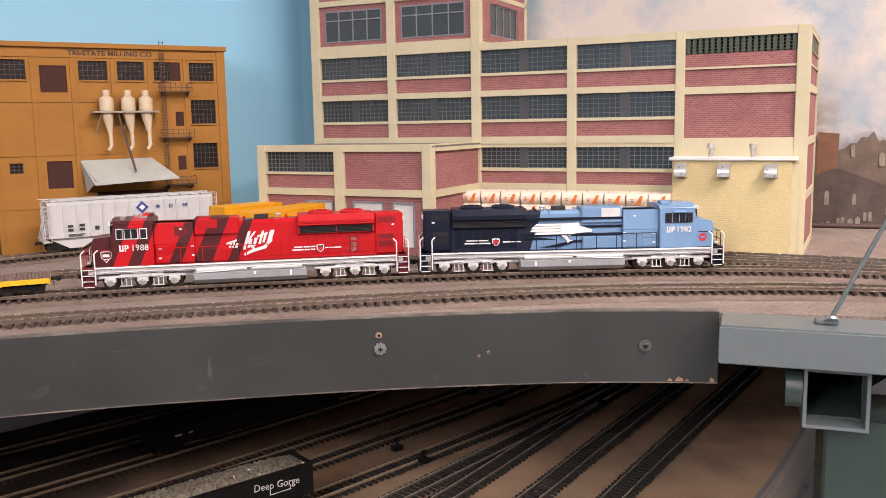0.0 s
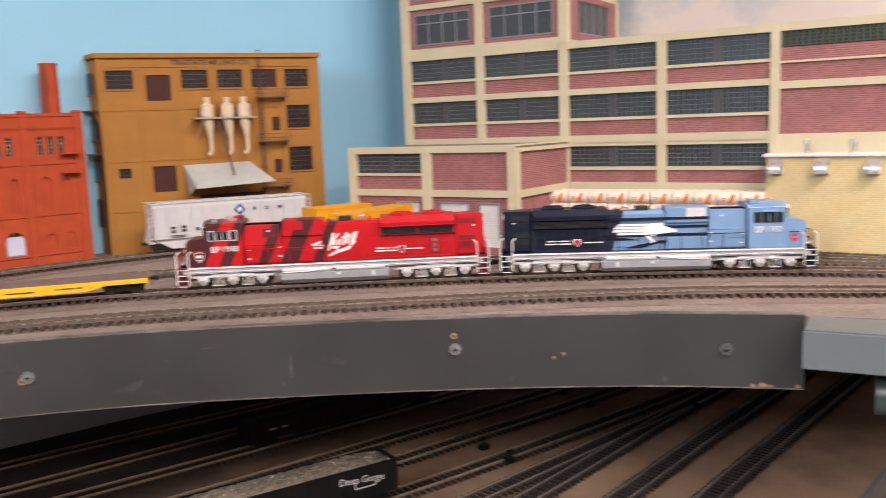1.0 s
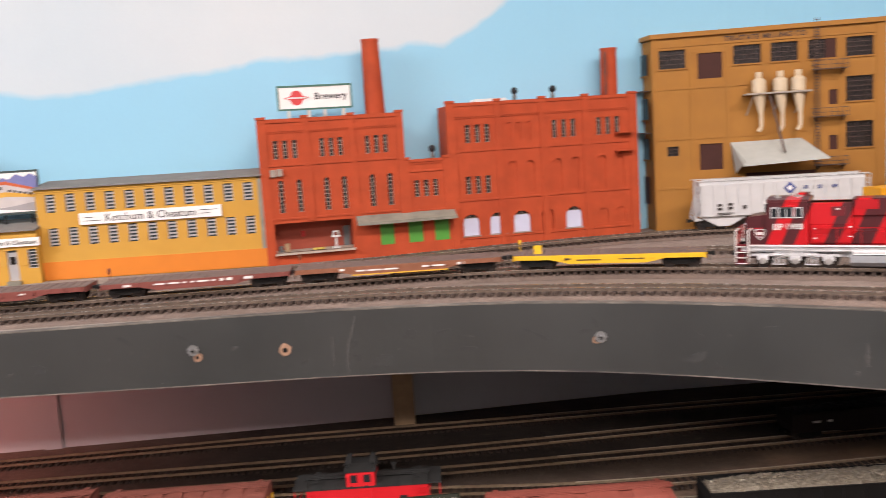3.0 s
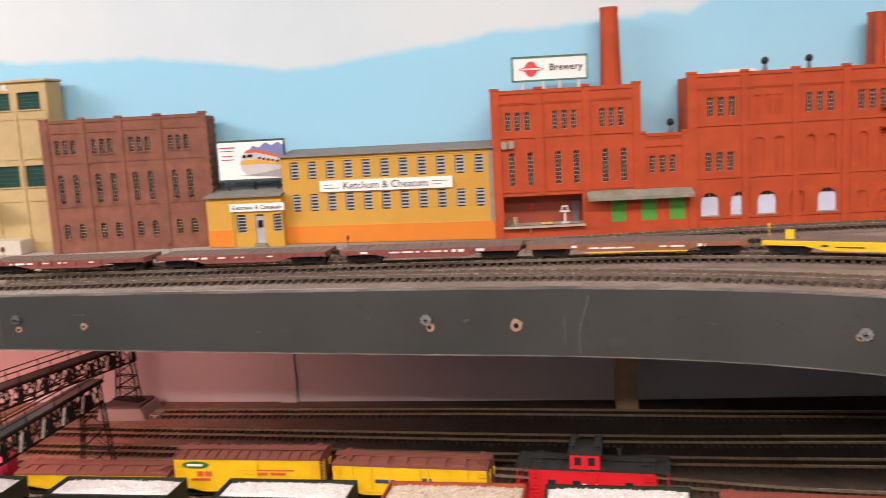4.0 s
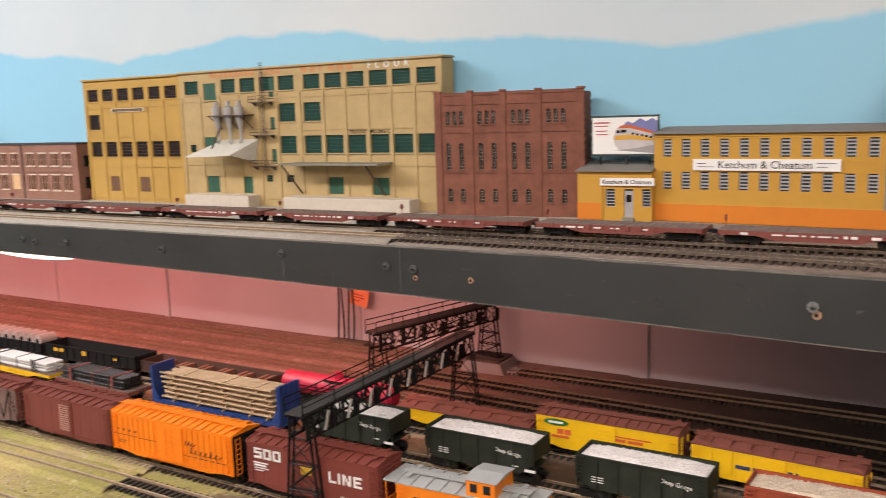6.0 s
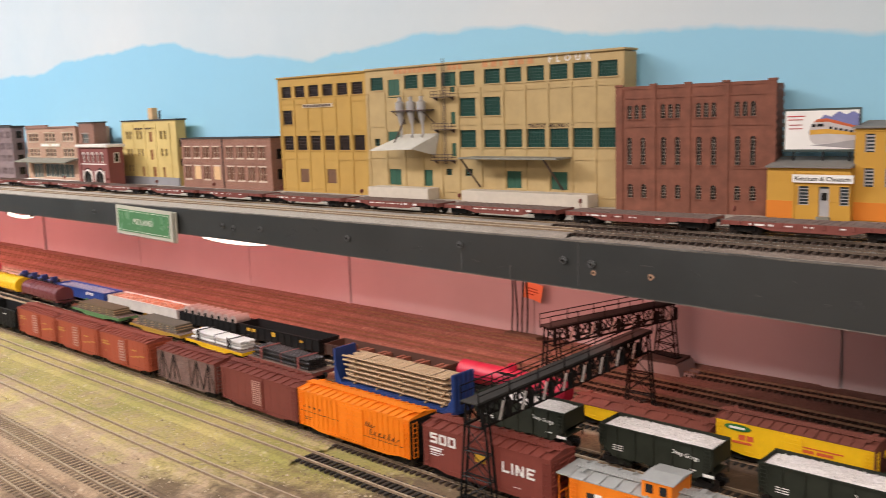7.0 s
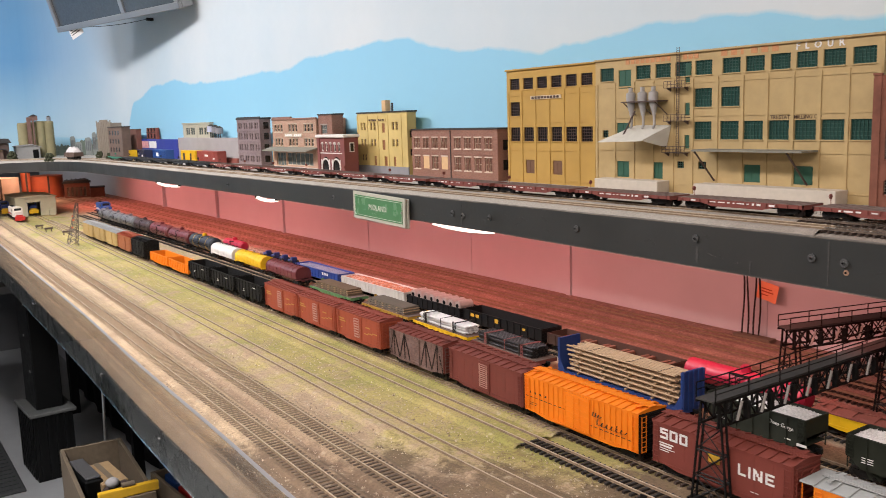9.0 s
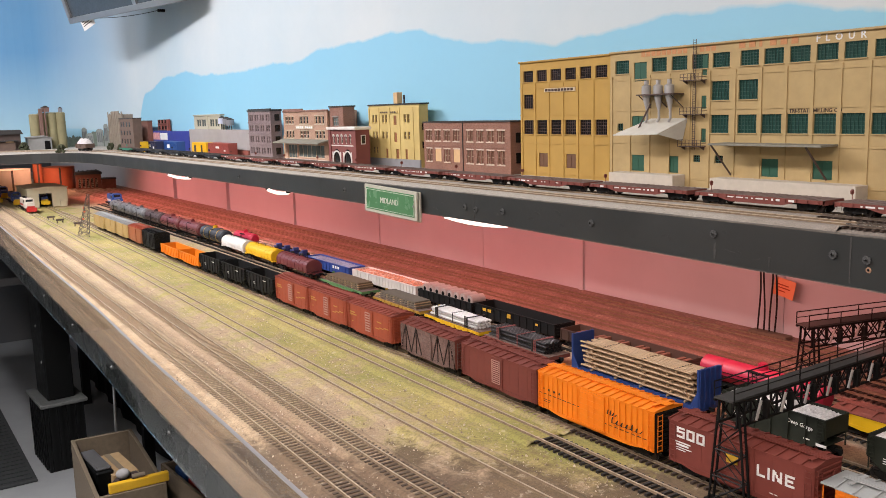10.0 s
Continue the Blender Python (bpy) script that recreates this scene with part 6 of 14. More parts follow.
def works():
    t = building("yellow_works", "long mustard clapboard works with orange plinth", (-0.36, 0.935), (-0.128, 0.921))
    W, H = 0.233, 0.0985
    xs = [0.0098 + k * 0.02037 for k in range(11)]
    wins = [(x, x + 0.0100, z, z + 0.0214) for x in xs for z in (0.0345, 0.0695)]
    g = slab(W, 0.0952, wins, 0.004, (), 0.0)
    part("wall", g, M_YELLOW, t)
    tagged(part("clapboard_siding", clapboard(Geo(), 0.0005, W - 0.0005, 0.0195, 0.095, wins), M_YELLOW, t), kind="stuff")
    part("plinth", Geo().box(0.0, W, -0.0010, 0.0, 0.0008, 0.0195), M_ORANGE_BASE, t, "orange painted plinth")
    part("building_body", Geo().box(0, W, 0.004, 0.040, 0, 0.0945), M_YELLOW, t)
    part("roof", Geo().prism([(-0.004, 0.0952), (-0.004, 0.0966), (0.042, 0.1025), (0.042, 0.0952)], "x", -0.002, W + 0.001), M_ROOFGREY, t)
    part("fascia_board", Geo().box(-0.001, W, -0.0012, 0.0, 0.0920, 0.0945), M_YELLOW, t)
    part("corner_board", Geo().box(W - 0.004, W + 0.0006, -0.0012, 0.0005, 0.0195, 0.095), M_AWNING, t)
    for a, b, c, d in wins:
        window(t, a, b, c, d, 1, 6, M_SASH_LILAC, M_PANE_GREY, 0.0012, 0.0010, 0.0008)
    s = part("signboard", Geo().box(0.0436, 0.1899, -0.0030, -0.0008, 0.0565, 0.0685), M_SIGN_WHITE, t, "long white signboard")
    b = [(0.0485, 0.0665, 0.0600, 0.0606), (0.0485, 0.0580, 0.0635, 0.0641), (0.168, 0.186, 0.0640, 0.0646), (0.168, 0.178, 0.0605, 0.0611)]
    part("sign_marks", bars(b, -0.0031), M_BLACK, s)
    letters("lettering", "Ketchum & Cheatum", 0.0110, M_BLACK, s, pose(0.1170, -0.0032, 0.0623), "dark painted sign lettering")


works()


def office():
    t = building("yellow_office", "small mustard clapboard office with white nameboard", (-0.4455, 0.924), (-0.359, 0.924))
    W, H = 0.0865, 0.0585
    wins = [(0.0335, 0.0445, 0.0155, 0.0362), (0.0755, 0.0850, 0.0160, 0.0365)]
    door = (0.0548, 0.0655, 0.004, 0.037)
    part("wall", slab(W, H - 0.003, wins + [door], 0.004), M_YELLOW, t)
    tagged(part("clapboard_siding", clapboard(Geo(), 0.0005, W, 0.0195, 0.055, wins + [door]), M_YELLOW, t), kind="stuff")
    part("plinth", Geo().box(0.0, 0.029, -0.0010, 0.0, 0.0008, 0.0195), M_ORANGE_BASE, t)
    part("building_body", Geo().box(0, W, 0.004, 0.045, 0, H - 0.003), M_YELLOW, t)
    part("corner_board", Geo().box(0.0285, 0.0300, -0.0016, 0.0005, 0.0008, 0.055), M_YELLOW, t)
    part("roof", Geo().prism([(-0.0045, H - 0.0035), (-0.0045, H - 0.0022), (0.047, H + 0.006), (0.047, H - 0.003)], "x", -0.001, W + 0.0005), M_ROOFGREY, t)
    for a, b, c, d in wins:
        window(t, a, b, c, d, 1, 6, M_SASH_LILAC, M_PANE_GREY, 0.0012, 0.0008, 0.00045)
    dd = part("door", Geo().box(door[0], door[1], 0.0012, 0.0032, door[2], door[3]), M_SASH_LILAC, t, "grey panelled door with window")
    part("door_pane", Geo().box(door[0] + 0.0025, door[1] - 0.0025, 0.0008, 0.0014, 0.021, 0.029), M_PANE_DARK, dd)
    part("transom", Geo().box(door[0] + 0.001, door[1] - 0.001, 0.0008, 0.0014, 0.0335, 0.0362), M_PANE_GREY, dd)
    part("step", Geo().cbox(0.0535, 0.067, -0.005, 0.0, 0, 0.004, 0.0003), M_AWNING, t)
    s = part("signboard", Geo().box(0.0280, 0.0895, -0.0032, -0.0010, 0.0395, 0.0480), M_SIGN_WHITE, t, "white nameboard")
    letters("lettering", "Ketchum & Cheatum", 0.0066, M_BLACK, s, pose(0.0588, -0.0034, 0.0436), "dark painted sign lettering")
    # billboard on the office roof
    k = thing("billboard", "dark-framed billboard picturing a streamlined train by mountains", "sign")
    part("frame", Geo().box(-0.002, 0.0755, 0.0006, 0.0026, -0.0025, 0.0430), plain("billboard_frame", (0.035, 0.055, 0.050), 0.5, 0.1, 80.0), k)
    part("poster", Geo().box(0.0, 0.0735, 0.0, 0.0008, 0.0, 0.0408), M_SIGN_WHITE, k)
    part("mountain_range", Geo().prism([(0.033, 0.030), (0.040, 0.0365), (0.046, 0.034), (0.054, 0.0395), (0.061, 0.036), (0.068, 0.0395), (0.0735, 0.036), (0.0735, 0.012), (0.033, 0.024)], "y", -0.0002, 0.0001), plain("poster_violet", (0.16, 0.17, 0.36)), k)
    part("streamliner", Geo().prism([(0.026, 0.010), (0.024, 0.018), (0.027, 0.026), (0.032, 0.0315), (0.042, 0.0325), (0.0735, 0.0235), (0.0735, 0.0105), (0.046, 0.006), (0.030, 0.0055)], "y", -0.0004, -0.0001), plain("poster_silver", (0.50, 0.46, 0.44)), k)
    part("yellow_band", Geo().prism([(0.0255, 0.0155), (0.026, 0.0205), (0.043, 0.0215), (0.0735, 0.0170), (0.0735, 0.0145), (0.043, 0.0165)], "y", -0.0006, -0.0003), plain("poster_yellow", (0.62, 0.33, 0.04)), k)
    part("red_band", Geo().prism([(0.029, 0.0285), (0.033, 0.0318), (0.043, 0.0325), (0.0735, 0.0235), (0.0735, 0.021), (0.043, 0.029)], "y", -0.0006, -0.0003), plain("poster_red", (0.50, 0.10, 0.03)), k)
    part("windscreen", bars([(0.0275, 0.0315, 0.0235, 0.0265), (0.033, 0.039, 0.0240, 0.0270)] + [(0.045 + 0.005 * i, 0.048 + 0.005 * i, 0.0215 - 0.001 * i, 0.0238 - 0.001 * i) for i in range(5)], -0.0006), M_PANE_DARK, k)
    part("foreground", Geo().prism([(0.024, 0.0045), (0.0735, 0.0005), (0.0735, 0.0105), (0.046, 0.006)], "y", -0.0003, -0.0001), plain("poster_grey", (0.32, 0.30, 0.30)), k)
    part("sign_marks", bars([(0.002, 0.020, 0.0345, 0.0358), (0.003, 0.018, 0.0310, 0.0320), (0.004, 0.017, 0.0255, 0.0265), (0.004, 0.018, 0.0215, 0.0225)], -0.0002), plain("poster_text_red", (0.45, 0.06, 0.06)), k)
    part("legs", Geo().box(0.008, 0.010, 0.0008, 0.0025, -0.012, -0.002).box(0.038, 0.040, 0.0008, 0.0025, -0.012, -0.002).box(0.064, 0.066, 0.0008, 0.0025, -0.012, -0.002), M_BLACK, k)
    put(k, -0.4325, 0.938, ZU + 0.0735, 4.0)


office()

# -- brown brick warehouse
M_BROWNB = dull(plain("brown_brick_paint", (0.200, 0.077, 0.050), 0.75, 0.24, 60.0, 0.0004, 700.0), 0.25)


def warehouse():
    t = building("brown_warehouse", "brown brick warehouse with rows of arched windows", (-0.626, 0.915), (-0.4435, 0.940))
    W, H = 0.1835, 0.1487
    tri = [(b + o, b + o + 0.0056) for b in (0.0133, 0.0543, 0.0961, 0.1394) for o in (0.0, 0.0087, 0.0174)]
    tall = [(b + o, b + o + 0.0060) for b in (0.0131, 0.0550, 0.0968, 0.1404) for o in (0.0, 0.0168)]
    low = [(b + o, b + o + 0.0066) for b in (0.0136, 0.0550, 0.0965, 0.1404) for o in (0.0, 0.0170)]
    part("wall", slab(W, H, [], 0.004, [(a, b, 0.1105, 0.1268) for a, b in tri] + [(a, b, 0.0560, 0.0886) for a, b in tall] + [(a, b, 0.0165, 0.0330) for a, b in low]), M_BROWNB, t)
    part("building_body", Geo().box(0, W, 0.004, 0.036, 0, H - 0.003), M_BROWNB, t)
    for a, b in tri:
        window(t, a, b, 0.1105, 0.1268, 2, 5, M_SASH_PALE, M_PANE_DARK, 0.0022, 0.0003, 0.00022)
    for a, b in tall:
        window(t, a, b, 0.0560, 0.0886, 2, 8, M_SASH_PALE, M_PANE_DARK, 0.0022, 0.0003, 0.00022)
    for a, b in low:
        window(t, a, b, 0.0165, 0.0330, 2, 5, M_SASH_PALE, M_PANE_DARK, 0.0022, 0.0003, 0.00022)
    for x0, x1 in ((-0.001, 0.0075), (0.0420, 0.0485), (0.0835, 0.0900), (0.1265, 0.1335), (0.1760, W + 0.001)):
        part("pilaster", Geo().box(x0, x1, -0.0013, 0.0005, 0, H), M_BROWNB, t)
        part("pilaster_cap", Geo().cbox(x0 - 0.0008, x1 + 0.0008, -0.0022, 0.003, H - 0.0005, H + 0.0022, 0.0004), M_BROWNB, t)
    for z in (0.052, 0.1005, 0.1340, H - 0.0035):
        part("string_course", Geo().box(0, W, -0.0010, 0.0005, z, z + 0.0018), M_BROWNB, t)
    for a, b, z in [(a, b, 0.0560) for a, b in tall] + [(a, b, 0.0165) for a, b in low] + [(a, b, 0.1105) for a, b in tri]:
        part("window_sill", Geo().box(a - 0.0005, b + 0.0005, -0.0012, 0.001, z - 0.0012, z), M_BROWNB, t)
    for z in np.arange(0.012, 0.14, 0.0085):
        part("quoin", Geo().box(W - 0.0005, W + 0.0012, 0.004, 0.034, z, z + 0.0042), M_BROWNB, t)


warehouse()

# -- long buff flour mill
M_BUFF = dull(plain("buff_concrete", (0.435, 0.315, 0.147), 0.7, 0.10, 40.0, dirt=(0.40, 0.27, 0.11), dirt_amount=0.4), 0.30)
M_MUSTARD = dull(plain("mustard_concrete", (0.45, 0.275, 0.070), 0.7, 0.05, 40.0, dirt=(0.38, 0.22, 0.05), dirt_amount=0.4), 0.30)
M_SASH_GREEN = plain("green_steel_sash", (0.020, 0.075, 0.055), 0.5, 0.1, 150.0)
M_PANE_GREEN = glass_pane("green_grey_window", (0.022, 0.066, 0.053))
M_DOOR_GREEN = plain("teal_green_door", (0.020, 0.085, 0.050), 0.5, 0.08, 100.0)
M_DOOR_BROWN = plain("brown_double_door", (0.14, 0.065, 0.03), 0.6, 0.1, 100.0)
M_DOCK_PALE = plain("pale_concrete_dock", (0.52, 0.46, 0.38), 0.85, 0.08, 80.0)
M_GREY_METAL = plain("grey_cyclone_metal", (0.42, 0.40, 0.38), 0.4, 0.08, 80.0, metal=0.3)
M_ORANGE_LETTER = plain("faded_orange_lettering", (0.50, 0.225, 0.090), 0.7, 0.15, 200.0)


def big_mill():
    t = building("grain_mill", "long buff concrete flour mill with green windows and docks", (-1.313, 0.945), (-0.633, 0.945))
    W, H, X = 0.680, 0.1965, 0.2205
    w1 = [(0.0091 + 0.0357 * k, 0.0091 + 0.0357 * k + 0.0262) for k in range(6)]
    wl = [(a, b, 0.1608, 0.1797) for a, b in w1] + [(0.0091, 0.0353, 0.1156, 0.1396)] + [(a, b, 0.0718, 0.0958) for a, b in w1]
    doors_l = [(0.0490, 0.0724, 0.0165, 0.0400), (0.1187, 0.1420, 0.0165, 0.0400)]
    part("wall", slab(X, H - 0.002, wl + doors_l, 0.004), M_MUSTARD, t)
    part("building_body", Geo().box(0, X, 0.004, 0.030, 0, H - 0.004), M_MUSTARD, t)
    wr = [(a, a + 0.0284, 0.1640, 0.1835) for a in (0.2312, 0.3048, 0.3423, 0.3791, 0.4141, 0.4592, 0.4956, 0.5326, 0.5692, 0.6052, 0.6426)]
    wr += [(0.413, 0.4427, 0.1203, 0.1457), (0.4575, 0.4873, 0.1203, 0.1457)]
    wr += [(a, a + 0.0296, 0.0760, 0.1004) for a in (0.413, 0.4569, 0.4939, 0.5315, 0.5686, 0.6051, 0.6426)]
    small = [(0.2361, 0.2481, 0.0783, 0.0895), (0.3835, 0.3957, 0.0353, 0.0448), (0.4209, 0.4345, 0.0350, 0.0454)]
    gd = [(0.270, 0.2951, 0.1515, 0.1790), (0.266, 0.2916, 0.0185, 0.0425), (0.3389, 0.3572, 0.0185, 0.0425), (0.4956, 0.521, 0.0200, 0.0432), (0.5693, 0.596, 0.0200, 0.0432), (0.266, 0.2916, 0.0760, 0.1004), (0.3965, 0.405, 0.1545, 0.1815), (0.3965, 0.405, 0.1075, 0.127), (0.3965, 0.405, 0.063, 0.082)]
    part("wall", slab(W, H, wr + small + gd, 0.004, (), 0, X), M_BUFF, t)
    part("building_body", Geo().box(X, W, 0.004, 0.030, 0, H - 0.003), M_BUFF, t)
    for a, b, c, d in wl:
        window(t, a, b, c, d, 5, 5, M_SASH_BROWN, M_PANE_DARK, 0.002, 0.0007, 0.0003)
    for a, b, c, d in wr:
        window(t, a, b, c, d, 6, 5, M_SASH_GREEN, M_PANE_GREEN, 0.002, 0.0007, 0.0003)
    for a, b, c, d in small:
        window(t, a, b, c, d, 3, 3, M_SASH_GREEN, M_PANE_DARK, 0.002, 0.0006, 0.0003)
    for a, b, c, d in gd:
        part("door", Geo().box(a, b, 0.0014, 0.0034, c, d).box(a + 0.001, (a + b) / 2 - 0.0005, 0.001, 0.0015, c + 0.002, d - 0.002).box((a + b) / 2 + 0.0005, b - 0.001, 0.001, 0.0015, c + 0.002, d - 0.002), M_DOOR_GREEN, t, "teal green panelled door")
    for a, b, c, d in doors_l:
        part("door", Geo().box(a, b, 0.0014, 0.0034, c, d).box(a + 0.001, (a + b) / 2 - 0.0005, 0.001, 0.0015, c + 0.002, d - 0.004).box((a + b) / 2 + 0.0005, b - 0.001, 0.001, 0.0015, c + 0.002, d - 0.004), M_DOOR_BROWN, t, "brown double door")
    part("cornice", Geo().cbox(-0.002, X, -0.003, 0.031, H - 0.0035, H - 0.0005, 0.0006), M_MUSTARD, t)
    part("cornice", Geo().cbox(X, W + 0.002, -0.003, 0.031, H - 0.002, H + 0.001, 0.0006), M_BUFF, t)
    for z in (0.0050, 0.0555, 0.1030, 0.1495):
        part("string_course", Geo().box(0, X, -0.0010, 0.0003, z, z + 0.0018), M_MUSTARD, t)
    for z in (0.0105, 0.0590, 0.1075, 0.1530):
        part("string_course", Geo().box(X, W, -0.0010, 0.0003, z, z + 0.0018), M_BUFF, t)
    for k in range(7):
        x = 0.0005 + 0.0357 * k + 0.0015
        part("pilaster", Geo().box(x, x + 0.0045, -0.0013, 0.0003, 0, 0.158), M_MUSTARD, t)
    for x in (0.2215, 0.2595, 0.2985, 0.3360, 0.3735, 0.4075, 0.4490, 0.4895, 0.5265, 0.5635, 0.6000, 0.6360, 0.6735):
        part("pilaster", Geo().box(x, x + 0.0045, -0.0013, 0.0003, 0, 0.160), M_BUFF, t)
    for a, b, c, d in wl + wr:
        part("window_sill", Geo().box(a - 0.0008, b + 0.0008, -0.0016, 0.001, c - 0.0014, c), M_MUSTARD if a < X else M_BUFF, t)
    # dust collectors, canopies, docks
    for x in (0.3117, 0.3343, 0.3553):
        cyclone(t, x - 0.004, 0.1515, 0.92, M_GREY_METAL, -0.014)
    g = Geo().box(0.296, 0.366, -0.023, -0.0005, 0.1300, 0.1318)
    for x in (0.299, 0.330, 0.359):
        g.tube((x, -0.021, 0.1305), (x + 0.006, -0.001, 0.112), 0.0008, 5)
    part("collector_shelf", g, M_IRON, t, "braced iron shelf")
    part("chute", Geo().tube((0.318, -0.016, 0.118), (0.2985, -0.026, 0.0745), 0.0013, 7), M_IRON, t)
    v = [(0.306, -0.001, 0.0965), (0.373, -0.001, 0.0965), (0.3545, -0.042, 0.0760), (0.268, -0.042, 0.0740)]
    g = Geo()
    g.add(v + [(x, y, z - 0.0014) for x, y, z in v], [(0, 1, 2, 3), (7, 6, 5, 4), (0, 3, 7, 4), (3, 2, 6, 7), (2, 1, 5, 6), (1, 0, 4, 5)])
    g.add([(0.373, -0.001, 0.095), (0.3555, -0.041, 0.0750), (0.365, -0.001, 0.064)], [(0, 1, 2)])
    part("canopy", g, M_PALE_TIN, t, "pale sheet-metal dock canopy")
    part("canopy", Geo().box(0.438, 0.603, -0.036, -0.0005, 0.0612, 0.0636), M_AWNING, t, "flat dock canopy")
    for x in (0.449, 0.589):
        part("canopy_brace", Geo().tube((x, -0.001, 0.020), (x - 0.008, -0.033, 0.061), 0.0014, 6), M_IRON, t)
    part("loading_dock", Geo().cbox(0.2435, 0.3697, -0.026, 0.0, 0, 0.0168, 0.0006), M_DOCK_PALE, t)
    part("loading_dock", Geo().cbox(0.434, 0.6425, -0.026, 0.0, 0, 0.0168, 0.0006), M_DOCK_PALE, t)
    fire_escape(t, 0.386, 0.204, 0.052, [(0.3694, 0.4072, 0.148), (0.3694, 0.4078, 0.1015), (0.3668, 0.4071, 0.057)], M_IRON)
    letters("lettering", "F  L  O  U  R", 0.0120, M_WHITE_SHUT, t, pose(0.600, -0.0003, 0.1900), "large white painted word", bold=0.00028)
    letters("lettering", "TRI-STATE MILLING CO", 0.0068, M_INK, t, pose(0.5700, -0.0003, 0.1040), "dark painted company lettering", bold=0.00006)
    rects = [(0.4569 + 0.0155 * k, 0.4569 + 0.0155 * k + (0.0042 if k == 2 else 0.0095), 0.1865, 0.1965) for k in range(6)]
    part("faded_marks", bars(rects, -0.0002), M_ORANGE_LETTER, t, "faded orange painted letters")
    rects = [(0.2847 + 0.0098 * k, 0.2847 + 0.0098 * k + 0.0072, 0.1865, 0.1935 + 0.002 * (k in (0, 11))) for k in range(14) if k not in (9, 10)]
    part("faded_marks", bars(rects, -0.0002), M_ORANGE_LETTER, t, "faded orange painted letters")
    s = part("name_plate", Geo().box(0.0659, 0.1418, -0.0018, 0.0, 0.1425, 0.1485), M_CREAM, t, "small cream nameplate")
    part("plate_marks", bars([(0.069 + 0.0078 * k, 0.069 + 0.0078 * k + 0.006, 0.1435, 0.1475) for k in range(9)], -0.0019), M_INK, s)


big_mill()

# ---- rolling stock ----
M_TRUCK = dull(plain("black_bogie", (0.010, 0.009, 0.008), 0.65, 0.25, 300.0), 0.2)
M_WHEEL = plain("dark_wheel", (0.045, 0.035, 0.030), 0.45, 0.15, 300.0, metal=0.5)
M_UNDER = dull(plain("underframe_black", (0.007, 0.0065, 0.006), 0.75, 0.2, 300.0), 0.15)
M_MARK = plain("white_lettering", (0.74, 0.72, 0.68), 0.6, 0.06, 400.0)
M_MARK_YELLOW = plain("yellow_lettering", (0.62, 0.36, 0.03), 0.6, 0.06, 400.0)
M_MARK_BLACK = plain("black_lettering", (0.03, 0.022, 0.018), 0.6, 0.06, 400.0)
M_PLANK = plain("grey_brown_planks", (0.165, 0.108, 0.088), 0.85, 0.2, 120.0)
M_TANK_SILVER = plain("dull_silver_tank", (0.33, 0.345, 0.36), 0.42, 0.10, 150.0, metal=0.35)
M_CHROME = plain("bright_wheel_steel", (0.62, 0.61, 0.58), 0.3, 0.1, 300.0, metal=0.8)
CARW = 0.0345


def bogie(parent, x, mat=M_TRUCK, wheelbase=0.0198, wheel_mat=M_WHEEL, r=0.0052):
    def frame_mesh():
        g = Geo()
        for s in (-1, 1):
            y0, y1 = s * 0.0105, s * 0.0125
            w = wheelbase / 2
            prof = [(-w - 0.003, 0.0062), (-w - 0.002, 0.0085), (-0.004, 0.0088), (-0.0035, 0.0105), (0.0035, 0.0105), (0.004, 0.0088), (w + 0.002, 0.0085), (w + 0.003, 0.0062), (w + 0.001, 0.0040), (w - 0.002, 0.0042), (0.004, 0.0028), (-0.004, 0.0028), (-w + 0.002, 0.0042), (-w - 0.001, 0.0040)]
            g.prism(prof, "y", min(y0, y1), max(y0, y1))
            for k in (-0.0018, 0, 0.0018):
                g.tube((k, s * 0.0120, 0.0042), (k, s * 0.0120, 0.0085), 0.0007, 6)
            for k in (-w, w):
                g.tube((k, s * 0.0122, 0.0055), (k, s * 0.0133, 0.0055), 0.0018, 8)
        g.box(-0.003, 0.003, -0.0105, 0.0105, 0.0055, 0.0095)
        return g.mesh("bogie", mat)

    b = part("bogie", cached(("bogie", mat.name, wheelbase), frame_mesh), None, parent, "", pose(x, 0, 0))

    wheel = cached(("wheel", wheel_mat.name, r), lambda: Geo().turned([(0.0066, r * 1.13), (0.0074, r * 1.13), (0.0074, r), (0.0096, r * 0.98)], 18).mesh("wheel", wheel_mat))
    axle = cached(("axle", wheel_mat.name), lambda: Geo().tube((0, -0.0066, 0), (0, 0.0066, 0), 0.0011, 6).mesh("axle", wheel_mat))
    for s in (-1, 1):
        part("axle", axle, None, b, "", pose(s * wheelbase / 2, 0, r))
        for k in (0, 180):
            part("wheel", wheel, None, b, "", pose(s * wheelbase / 2, 0, r, 0, 0, k))
    return b


def couplers(parent, L, z=0.0098):
    def make():
        g = Geo().box(0, 0.0045, -0.0011, 0.0011, z - 0.0012, z + 0.0012)
        g.prism([(0.004, -0.0022), (0.0065, -0.0024), (0.0072, 0.0), (0.0060, 0.0018), (0.004, 0.0016)], "z", z - 0.0018, z + 0.0018)
        g.tube((0.002, 0.001, z - 0.001), (0.002, 0.002, z - 0.0065), 0.0003, 4)
        return g.mesh("coupler", M_BLACK)

    me = cached(("coupler", z), make)
    part("coupler", me, None, parent, "", pose(L / 2, 0, 0))
    part("coupler", me, None, parent, "", pose(-L / 2, 0, 0, 0, 0, 180))


